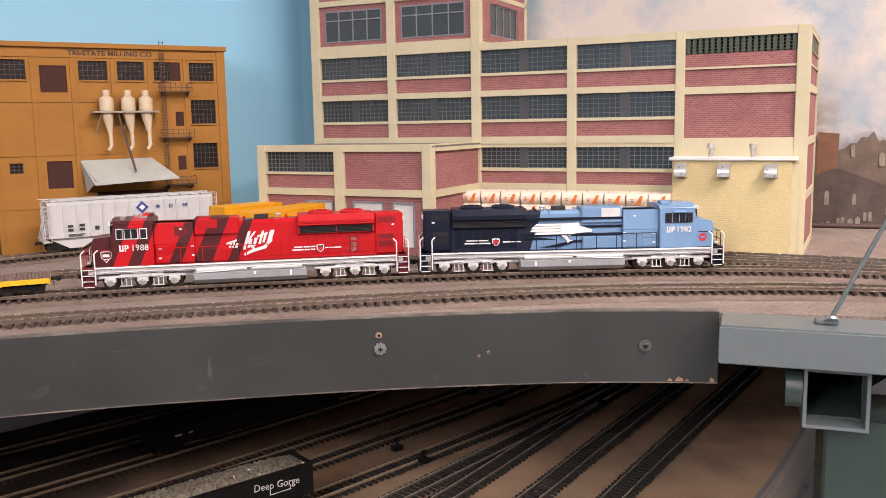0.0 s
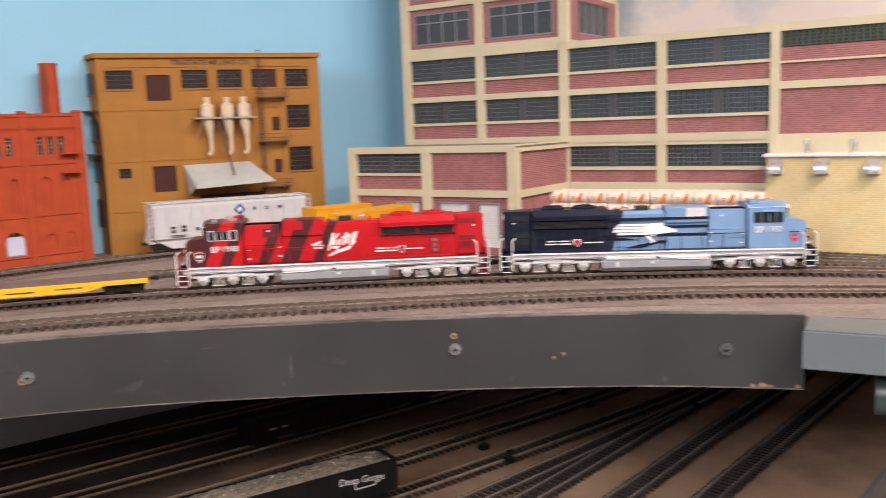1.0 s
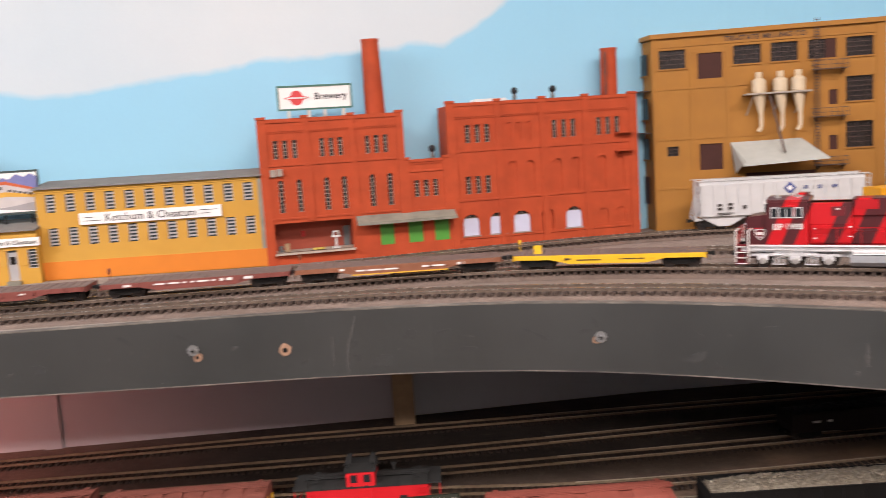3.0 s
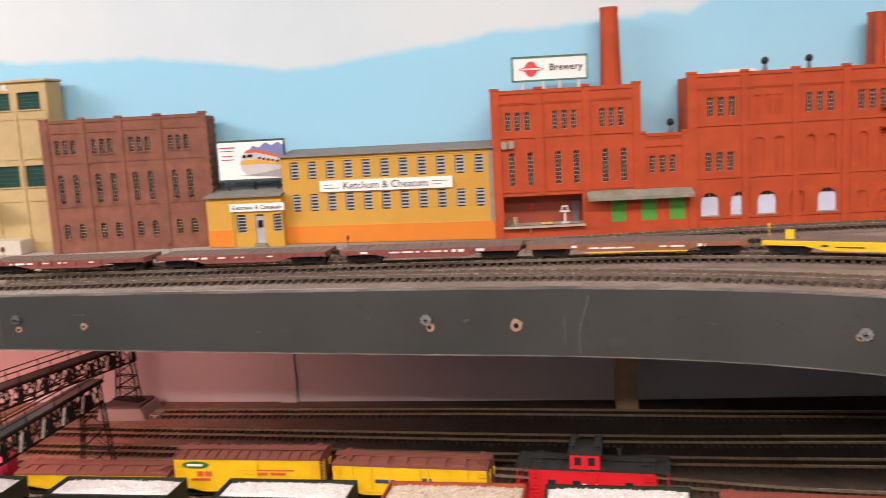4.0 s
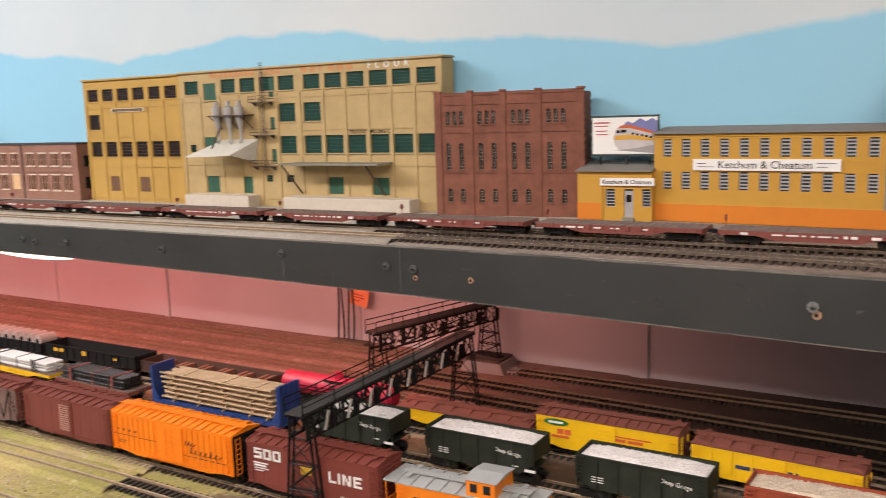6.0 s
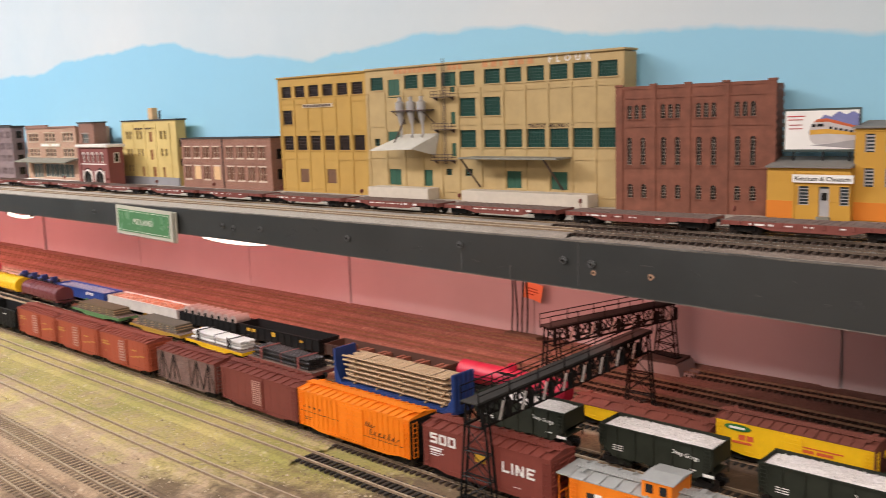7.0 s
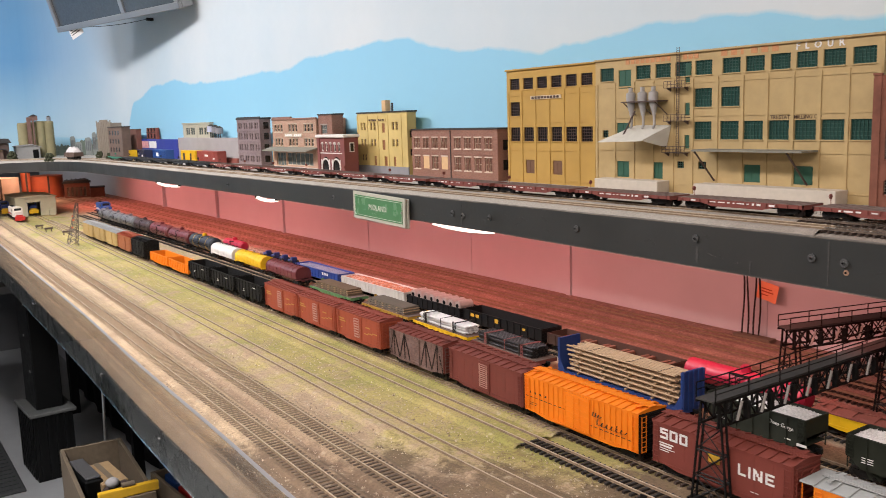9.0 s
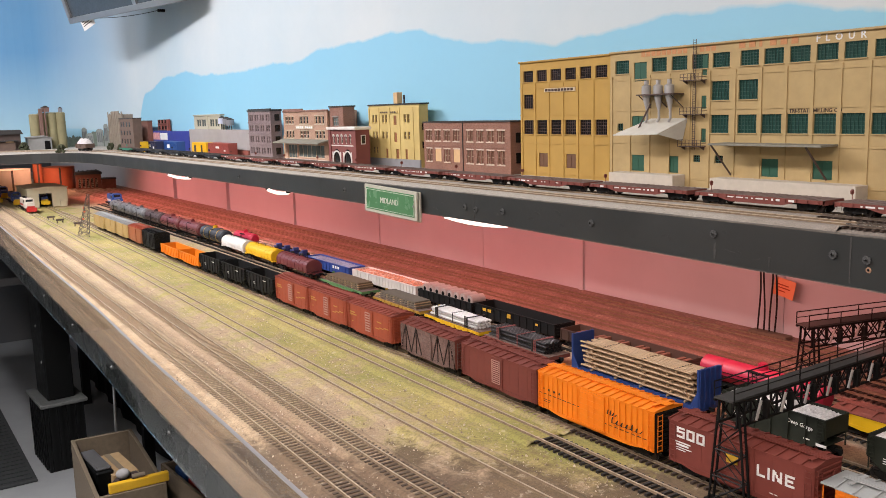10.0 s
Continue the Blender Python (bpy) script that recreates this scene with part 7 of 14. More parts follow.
def rungs(g, x, y, z0, z1, n, w=0.0056, axis="x"):
    for k in range(n):
        z = z0 + (z1 - z0) * k / (n - 1)
        if axis == "x":
            g.box(x - w / 2, x + w / 2, y - 0.0003, y + 0.0003, z - 0.0003, z + 0.0003)
        else:
            g.box(y - 0.0003, y + 0.0003, x - w / 2, x + w / 2, z - 0.0003, z + 0.0003)
    for s in (-1, 1):
        if axis == "x":
            g.box(x + s * w / 2 - 0.0003, x + s * w / 2 + 0.0003, y - 0.0003, y + 0.0003, z0 - 0.001, z1 + 0.001)
        else:
            g.box(y - 0.0003, y + 0.0003, x + s * w / 2 - 0.0003, x + s * w / 2 + 0.0003, z0 - 0.001, z1 + 0.001)


M_BRACE = dull(plain("black_brown_brace", (0.022, 0.014, 0.012), 0.7, 0.2, 200.0), 0.2)


def boxcar(label, L, mat, roof_mat=None, eave=0.0470, marks=(), mark_mat=M_MARK, ribs=0, door_w=0.021, roof="rib", end_mat=None, style="plain", door_mat=None, name="boxcar", panels=10, group="stored freight cars", roof_n=12, plug=False):
    t = thing(name, label, "model boxcar", group)
    roof_mat, end_mat, door_mat = roof_mat or mat, end_mat or mat, door_mat or mat
    w, z0 = CARW / 2, 0.0115
    g = Geo().box(-L / 2, L / 2, -w, w, z0, eave)
    g.prism([(-L / 2, z0), (L / 2, z0), (L / 2 - 0.012, z0), (L * 0.30, z0 - 0.0028), (-L * 0.30, z0 - 0.0028), (-L / 2 + 0.012, z0)], "y", -w, -w + 0.0012)
    n = ribs or panels
    for s in (-1, 1):
        for k in range(n + 1):
            x = -L / 2 + L * k / n
            if abs(x) < door_w / 2 + 0.001:
                continue
            if ribs:
                part("side_rib", cached(("side_rib", eave, mat.name), lambda: Geo().box(-0.0008, 0.0008, -0.00045, 0.00045, z0 + 0.001, eave - 0.001).mesh("side_rib", mat)), None, t, "", pose(min(max(x, -L / 2 + 0.0008), L / 2 - 0.0008), s * (w + 0.00045), 0))
                continue
            rw, rh = 0.00022, 0.00016
            g.box(max(x - rw, -L / 2), min(x + rw, L / 2), s * w, s * (w + rh), z0 + 0.001, eave - 0.001) if s > 0 else g.box(max(x - rw, -L / 2), min(x + rw, L / 2), -w - rh, -w, z0 + 0.001, eave - 0.001)
        yy = (w, w + 0.0005) if s > 0 else (-w - 0.0005, -w)
        g.box(-L / 2, L / 2, *yy, eave - 0.0016, eave).box(-L / 2, L / 2, *yy, z0, z0 + 0.0014)
    if style == "braced":
        for s in (-1, 1):
            for k in range(n):
                xa, xb = -L / 2 + L * k / n, -L / 2 + L * (k + 1) / n
                if min(abs(xa), abs(xb)) < door_w / 2 + 0.001:
                    continue
                if k % 2:
                    xa, xb = xb, xa
                y0, y1 = (w, w + 0.0007) if s > 0 else (-w - 0.0007, -w)
                part("side_brace", Geo().prism([(xa - 0.0008, z0), (xa + 0.0007, z0), (xb + 0.0007, eave), (xb - 0.0007, eave)], "y", y0, y1), M_BRACE, t)
                part("side_post", Geo().box(max(xb, -L / 2 + 0.0006) - 0.0006, min(xb, L / 2 - 0.0006) + 0.0006, y0, y1, z0, eave), M_BRACE, t)
    part("body", g, mat, t)
    for s in (-1, 1):
        ge = Geo()
        for k in range(9):
            z = z0 + 0.002 + (eave - z0 - 0.004) * k / 8
            part("end_rib", cached(("end_rib", end_mat.name), lambda: Geo().cbox(-0.00065, 0.00065, -w * 0.9, w * 0.9, -0.0010, 0.0010, 0.0004).mesh("end_rib", end_mat)), None, t, "", pose(s * (L / 2 + 0.0005), 0, z))
        ge.box(min(s * L / 2, s * (L / 2 + 0.0003)), max(s * L / 2, s * (L / 2 + 0.0003)), -w, w, z0, eave)
        part("end_wall", ge, end_mat, t)
    # roof
    rh = 0.0034
    g = Geo().prism([(-w - 0.0009, eave), (-w - 0.0009, eave + 0.0007), (0, eave + rh), (w + 0.0009, eave + 0.0007), (w + 0.0009, eave)], "x", -L / 2 - 0.0006, L / 2 + 0.0006)
    if roof == "rib":
        for k in range(roof_n + 1):
            part("roof_rib", cached(("roof_rib", roof_mat.name), lambda: Geo().prism([(-w - 0.0009, 0.0006), (-w - 0.0009, 0.0017), (0, rh + 0.0010), (w + 0.0009, 0.0017), (w + 0.0009, 0.0006), (0, rh)], "x", -0.0006, 0.0006).mesh("roof_rib", roof_mat)), None, t, "", pose(-L / 2 + L * k / roof_n, 0, eave))
    else:
        for k in range(roof_n):
            x = -L / 2 + L * (k + 0.5) / roof_n
            for s in (-1, 1):
                part("roof_panel", Geo().prism([(s * (w - 0.002), eave + 0.0012), (s * (w - 0.004), eave + 0.0022), (s * 0.004, eave + rh + 0.0008), (s * 0.002, eave + rh)], "x", x - L / roof_n * 0.36, x + L / roof_n * 0.36), roof_mat, t)
    part("roof", g, roof_mat, t)
    if roof != "bare":
        g = Geo()
        for y in (-0.0032, 0.0, 0.0032):
            g.box(-L / 2 - 0.002, L / 2 + 0.002, y - 0.0014, y + 0.0014, eave + rh + 0.0011, eave + rh + 0.0017)
        for x in (-L / 2 + 0.007, L / 2 - 0.007):
            g.box(x - 0.002, x + 0.002, -0.012, 0.012, eave + rh + 0.0009, eave + rh + 0.0014)
        part("running_board", g, roof_mat, t, "plank roof walk")
    for s in (-1, 1):
        g = Geo()
        y0, y1 = (w, w + 0.0012) if s > 0 else (-w - 0.0012, -w)
        g.box(-door_w / 2, door_w / 2, y0, y1, z0 + 0.0012, eave - 0.0018)
        yo = (y1, y1 + 0.0004) if s > 0 else (y0 - 0.0004, y0)
        for k in range(6):
            z = z0 + 0.004 + (eave - z0 - 0.009) * k / 5
            part("door_batten", cached(("door_batten", door_w, door_mat.name), lambda: Geo().box(-door_w / 2 + 0.001, door_w / 2 - 0.001, -0.0002, 0.0002, -0.0005, 0.0005).mesh("door_batten", door_mat)), None, t, "", pose(0, (yo[0] + yo[1]) / 2, z))
        if plug:
            g.box(-door_w / 2, -door_w / 2 + 0.001, *yo, z0 + 0.001, eave - 0.002).box(door_w / 2 - 0.001, door_w / 2, *yo, z0 + 0.001, eave - 0.002)
            for xx in (-0.004, 0.004):
                g.tube((xx, s * (w + 0.0022), z0 + 0.002), (xx, s * (w + 0.0022), eave - 0.003), 0.0004, 5)
        part("door", g, door_mat, t)
        g = Geo().box(-door_w * 1.05, door_w * 0.55, *(yo[0], yo[1] + 0.0004) if s > 0 else (yo[0] - 0.0004, yo[1]), z0 - 0.0002, z0 + 0.001)
        part("door_rail", g, mat, t)
        g = Geo()
        for x in (-L / 2 + 0.0042, L / 2 - 0.0042):
            rungs(g, x, s * (w + 0.0012), z0 + 0.001, eave - 0.003, 8)
        part("ladder", g, mat, t)
    g = Geo()
    rungs(g, -w + 0.005, L / 2 + 0.0018, z0 + 0.001, eave - 0.003, 8, 0.0056, "y")
    g.tube((L / 2 + 0.002, 0.006, eave - 0.009), (L / 2 + 0.0028, 0.006, eave - 0.009), 0.0036, 14)
    part("brake_wheel", g, mat, t)
    part("underframe", Geo().box(-L / 2 + 0.003, L / 2 - 0.003, -0.004, 0.004, 0.0075, z0).box(-0.018, 0.018, -0.012, 0.012, 0.0085, z0), M_UNDER, t)
    for x in (-1, 1):
        bogie(t, x * (L / 2 - 0.0195))
    couplers(t, L)
    if marks:
        part("lettering", bars(marks, -w - 0.0004), mark_mat, t)
    return t


def flatcar(label, L, mat, deck=M_PLANK, belly=0.0035, marks=(), mark_mat=M_MARK, name="flatcar", category="model flatcar", group="flatcars", pockets=13, staff=True):
    t = thing(name, label, category, group)
    w, zt = CARW / 2, 0.0128
    for s in (-1, 1):
        g = Geo()
        y0, y1 = (w - 0.0012, w) if s > 0 else (-w, -w + 0.0012)
        h = 0.0038
        g.prism([(-L / 2, zt), (-L / 2, zt - h), (-L * 0.30, zt - h), (-L * 0.20, zt - h - belly), (L * 0.20, zt - h - belly), (L * 0.30, zt - h), (L / 2, zt - h), (L / 2, zt)], "y", y0, y1)
        part("side_sill", g, mat, t)
        g = Geo()
        y0, y1 = (w, w + 0.0013) if s > 0 else (-w - 0.0013, -w)
        for k in range(pockets):
            x = -L / 2 + L * (k + 0.5) / pockets
            g.box(x - 0.0011, x + 0.0011, y0, y1, zt - 0.0036, zt - 0.0004)
        part("stake_pocket", g, mat, t)
    g = Geo()
    n = int(L / 0.0026)
    for k in range(n):
        x = -L / 2 + L * k / n
        g.box(x + 0.0001, x + L / n - 0.00015, -w + 0.0005, w - 0.0005, zt - 0.0008, zt + 0.0002 + 0.00015 * ((k * 7) % 3))
    part("plank_deck", g, deck, t)
    for x in (-L / 2, L / 2 - 0.0012):
        part("end_sill", Geo().box(x, x + 0.0012, -w, w, zt - 0.0045, zt), mat, t)
    part("centre_sill", Geo().box(-L / 2 + 0.003, L / 2 - 0.003, -0.004, 0.004, zt - 0.007, zt - 0.001), M_UNDER, t)
    for x in (-1, 1):
        bogie(t, x * (L / 2 - 0.0195))
    couplers(t, L)
    if staff:
        g = Geo().tube((-L / 2 + 0.002, 0.009, zt), (-L / 2 + 0.002, 0.009, zt + 0.008), 0.0004, 5)
        g.tube((-L / 2 + 0.0012, 0.009, zt + 0.008), (-L / 2 + 0.0024, 0.009, zt + 0.008), 0.0026, 12)
        part("brake_wheel", g, mat, t)
    if marks:
        part("lettering", bars(marks, -w - 0.0003), mark_mat, t)
    return t


def rubble(L, W, z, h, seed, size=0.0016, n=None):
    """A heaped load of broken pieces."""
    g = Geo()
    rn = random.Random(seed)
    nx, ny = int(L / 0.004), int(W / 0.004)
    vs = []
    for i in range(nx + 1):
        for j in range(ny + 1):
            u, v = i / nx * 2 - 1, j / ny * 2 - 1
            e = max(0, (1 - u ** 6) * (1 - v ** 4))
            vs.append((u * L / 2, v * W / 2, z + h * e * (0.75 + 0.5 * rn.random())))
    g.add(vs, [(i * (ny + 1) + j, (i + 1) * (ny + 1) + j, (i + 1) * (ny + 1) + j + 1, i * (ny + 1) + j + 1) for i in range(nx) for j in range(ny)])
    for k in range(n or int(L * W / (size * size * 2.2))):
        u, v = rn.uniform(-0.97, 0.97), rn.uniform(-0.95, 0.95)
        e = max(0, (1 - u ** 6) * (1 - v ** 4))
        c = Vector((u * L / 2, v * W / 2, z + h * e * 0.95))
        s = size * rn.uniform(0.35, 0.85)
        m = Matrix.Translation(c) @ Euler((rn.random() * 3, rn.random() * 3, rn.random() * 3)).to_matrix().to_4x4()
        g.add([(-s, -s * 0.7, -s * 0.5), (s, -s * 0.6, -s * 0.4), (0.1 * s, s, -s * 0.5), (0, 0, s * 0.8)], [(0, 1, 3), (1, 2, 3), (2, 0, 3), (0, 2, 1)], m)
    return g


def hopper(label, L, mat, load=None, load_h=0.006, top=0.0385, marks=(), mark_mat=M_MARK, ribs=9, bays=2, name="hopper_car", group="stored freight cars", seed=1):
    t = thing(name, label, "model hopper", group)
    w, z0 = CARW / 2, 0.0120
    for s in (-1, 1):
        y0, y1 = (w - 0.001, w) if s > 0 else (-w, -w + 0.001)
        g = Geo().prism([(-L / 2, z0 + 0.010), (-L / 2 + 0.013, z0), (L / 2 - 0.013, z0), (L / 2, z0 + 0.010), (L / 2, top), (-L / 2, top)], "y", y0, y1)
        yo = (w, w + 0.0011) if s > 0 else (-w - 0.0011, -w)
        for k in range(ribs + 1):
            x = -L / 2 + 0.0006 + (L - 0.0012) * k / ribs
            g.box(x - 0.0006, x + 0.0006, *yo, z0 + (0.010 if k in (0, ribs) else 0.001), top)
        g.box(-L / 2, L / 2, *yo, top - 0.0014, top)
        part("side", g, mat, t)
    for s in (-1, 1):
        g = Geo()
        g.box(s * L / 2 - 0.0006, s * L / 2 + 0.0006, -w, w, z0 + 0.012, top)
        g.add([(s * (L / 2 - 0.001), -w + 0.001, z0 + 0.014), (s * (L / 2 - 0.001), w - 0.001, z0 + 0.014), (s * (L / 2 - 0.030), w - 0.001, 0.006), (s * (L / 2 - 0.030), -w + 0.001, 0.006)], [(0, 1, 2, 3)])
        for y in (-w + 0.002, w - 0.002):
            g.box(s * L / 2 - 0.0008 if s > 0 else s * L / 2, s * L / 2 if s > 0 else s * L / 2 + 0.0008, y - 0.0006, y + 0.0006, 0.010, top)
        part("end_wall", g, mat, t)
    g = Geo()
    for k in range(bays):
        x = -L / 2 + L * (k + 0.75 + (0.0 if bays > 1 else -0.25)) / (bays + 0.5)
        part("hopper_bay", Geo().prism([(x - 0.012, z0 + 0.004), (x + 0.012, z0 + 0.004), (x + 0.004, 0.0040), (x - 0.004, 0.0040)], "y", -0.013, 0.013), mat, t)
    part("floor_sheet", Geo().box(-L / 2 + 0.002, L / 2 - 0.002, -w + 0.001, w - 0.001, z0 + 0.002, z0 + 0.003).prism([(-0.015, z0 + 0.003), (0.015, z0 + 0.003), (0, top - 0.008)], "y", -w + 0.001, w - 0.001), mat, t)
    part("centre_sill", Geo().box(-L / 2, L / 2, -0.003, 0.003, 0.0075, z0), M_UNDER, t)
    if load is not None:
        tagged(part("load", rubble(L - 0.003, CARW - 0.003, top - 0.003, load_h, seed), load, t), "heaped stone load", kind="stuff")
    g = Geo()
    rungs(g, -L / 2 + 0.004, -w - 0.0014, z0 + 0.010, top - 0.002, 6)
    rungs(g, L / 2 - 0.004, -w - 0.0014, z0 + 0.010, top - 0.002, 6)
    part("ladder", g, mat, t)
    for x in (-1, 1):
        bogie(t, x * (L / 2 - 0.0135))
    couplers(t, L)
    if marks:
        part("lettering", bars(marks, -w - 0.0004), mark_mat, t)
    return t


def gondola(label, L, mat, top=0.0270, load=None, load_h=0.002, marks=(), mark_mat=M_MARK, ribs=14, name="gondola", inside=None, group="stored freight cars", seed=3, load_label="heaped scrap load"):
    t = thing(name, label, "model gondola", group)
    w, z0 = CARW / 2, 0.0110
    for s in (-1, 1):
        y0, y1 = (w - 0.0009, w) if s > 0 else (-w, -w + 0.0009)
        g = Geo().prism([(-L / 2, z0), (-L * 0.33, z0), (-L * 0.28, z0 - 0.0025), (L * 0.28, z0 - 0.0025), (L * 0.33, z0), (L / 2, z0), (L / 2, top), (-L / 2, top)], "y", y0, y1)
        yo = (w, w + 0.0011) if s > 0 else (-w - 0.0011, -w)
        for k in range(ribs + 1):
            x = -L / 2 + 0.0007 + (L - 0.0014) * k / ribs
            g.box(x - 0.0007, x + 0.0007, *yo, z0 - 0.001, top)
        g.box(-L / 2, L / 2, *yo, top - 0.0015, top)
        part("side", g, mat, t)
    for s in (-1, 1):
        g = Geo()
        g.box(min(s * L / 2, s * (L / 2 - 0.0009)), max(s * L / 2, s * (L / 2 - 0.0009)), -w, w, z0, top)
        for k in range(4):
            z = z0 + 0.002 + (top - z0 - 0.004) * k / 3
            g.box(min(s * L / 2, s * (L / 2 + 0.0006)), max(s * L / 2, s * (L / 2 + 0.0006)), -w, w, z - 0.0006, z + 0.0006)
        part("end_wall", g, mat, t)
    part("floor_sheet", Geo().box(-L / 2 + 0.001, L / 2 - 0.001, -w + 0.001, w - 0.001, z0, z0 + 0.0012), inside or mat, t)
    if load is not None:
        tagged(part("load", rubble(L - 0.004, CARW - 0.004, top - 0.003, load_h, seed, 0.0018), load, t), load_label, kind="stuff")
    part("centre_sill", Geo().box(-L / 2 + 0.002, L / 2 - 0.002, -0.004, 0.004, 0.0072, z0), M_UNDER, t)
    for x in (-1, 1):
        bogie(t, x * (L / 2 - 0.0195))
    couplers(t, L)
    if marks:
        part("lettering", bars(marks, -w - 0.0012), mark_mat, t)
    return t


def tankcar(label, L, mat, r=0.0165, zc=0.0290, trim=None, name="tank_car", hood=False, group="stored freight cars"):
    t = thing(name, label, "model tank car", group)
    g = Geo()
    if hood:
        n = 10
        prof = [(-0.0160, 0.0145)] + [(0.0165 * math.cos(math.pi - k * math.pi / n), 0.0235 + 0.0130 * math.sin(k * math.pi / n)) for k in range(n + 1)] + [(0.0160, 0.0145)]
        g.prism(prof, "x", -L / 2 + 0.006, L / 2 - 0.006)
        for k in range(9):
            x = -L / 2 + 0.008 + (L - 0.016) * k / 8
            g.prism([(a * 1.035, 0.0235 + (b - 0.0235) * 1.05) for a, b in prof], "x", x - 0.0006, x + 0.0006)
        part("hood", g, mat, t)
        g = Geo()
        for k in (0.25, 0.5, 0.75):
            x = -L / 2 + L * k
            g.tube((x - 0.006, 0, 0.0365), (x - 0.004, 0, 0.0405), 0.0006, 6).tube((x - 0.004, 0, 0.0405), (x + 0.004, 0, 0.0405), 0.0006, 6).tube((x + 0.006, 0, 0.0365), (x + 0.004, 0, 0.0405), 0.0006, 6)
        part("lifting_bail", g, M_BLACK, t)
    else:
        g.tube((-L / 2 + 0.008, 0, zc), (L / 2 - 0.008, 0, zc), r, 22)
        for s in (-1, 1):
            g.tube((s * (L / 2 - 0.008), 0, zc), (s * (L / 2 - 0.0045), 0, zc), r, 22, r * 0.72)
        part("tank", g, mat, t)
        g = Geo()
        for x in (-L * 0.28, 0, L * 0.28):
            g.tube((x - 0.0006, 0, zc), (x + 0.0006, 0, zc), r * 1.03, 22)
        part("tank_band", g, trim or mat, t)
        part("dome", Geo().tube((0, 0, zc + r - 0.001), (0, 0, zc + r + 0.005), 0.0055, 14).tube((0, 0, zc + r + 0.005), (0, 0, zc + r + 0.0065), 0.0035, 12), trim or mat, t)
        g = Geo()
        for s in (-1, 1):
            g.box(-L * 0.40, L * 0.40, s * r * 0.96 - 0.0015, s * r * 0.96 + 0.0015, zc - 0.003, zc - 0.0024)
        part("tank_walkway", g, M_UNDER, t)
        for k in (-1, 1):
            part("handrail", Geo().tube((-L * 0.40, k * r * 1.06, zc + 0.0015), (L * 0.40, k * r * 1.06, zc + 0.0015), 0.00045, 5), M_UNDER, t)
            part("dome_platform", Geo().box(-0.0125, 0.0125, min(k * 0.0060, k * 0.0120), max(k * 0.0060, k * 0.0120), zc + r - 0.0035, zc + r - 0.0027), M_UNDER, t, "black dome platform")
            ld = Geo()
            rungs(ld, 0.0, k * (r + 0.0012), zc - 0.012, zc + r * 0.75, 7)
            part("ladder", ld, M_UNDER, t)
    part("centre_sill", Geo().box(-L / 2 + 0.001, L / 2 - 0.001, -0.006, 0.006, 0.0085, 0.0135).box(-L / 2 + 0.001, -L / 2 + 0.01, -0.016, 0.016, 0.0115, 0.0135).box(L / 2 - 0.01, L / 2 - 0.001, -0.016, 0.016, 0.0115, 0.0135), M_UNDER if not hood else mat, t)
    for x in (-1, 1):
        bogie(t, x * (L / 2 - 0.0175))
    couplers(t, L)
    return t


# -- six-axle diesel locomotives
M_RED_LOCO = slanted("red_loco_stripes", (0.50, 0.008, 0.012), (0.075, 0.015, 0.017), [(-1.0, -0.1106), (-0.0999, -0.0906), (-0.0698, -0.0607), (-0.0515, -0.0373), (-0.0256, -0.0181)], -0.42, 0.28)
M_RED_CAB = plain("dark_maroon_cab", (0.135, 0.014, 0.018), 0.35, 0.06, 120.0)
M_RED_FLAT = plain("bright_red_loco", (0.42, 0.008, 0.012), 0.32, 0.05, 120.0)
M_NAVY = dull(plain("midnight_blue_loco", (0.006, 0.009, 0.022), 0.35, 0.08, 120.0), 0.35)
M_SKYB = plain("light_blue_loco", (0.165, 0.29, 0.46), 0.38, 0.05, 120.0)
M_BLUE_HOOD = slanted("two_tone_blue_loco", (0.165, 0.29, 0.46), (0.010, 0.014, 0.032), [(0.0400, 1.0)], 0.30, 0.33)
M_SILVER = plain("silver_frame_paint", (0.60, 0.60, 0.595), 0.38, 0.08, 150.0, metal=0.15)
M_RUBBER = plain("dark_rubber", (0.012, 0.012, 0.012), 0.7, 0.1, 200.0)
M_CONT_PINK = plain("pinkish_door_panel", (0.30, 0.09, 0.08), 0.5, 0.1, 200.0)
M_CABGLASS = glass_pane("cab_glass", (0.02, 0.022, 0.025), 0.08)


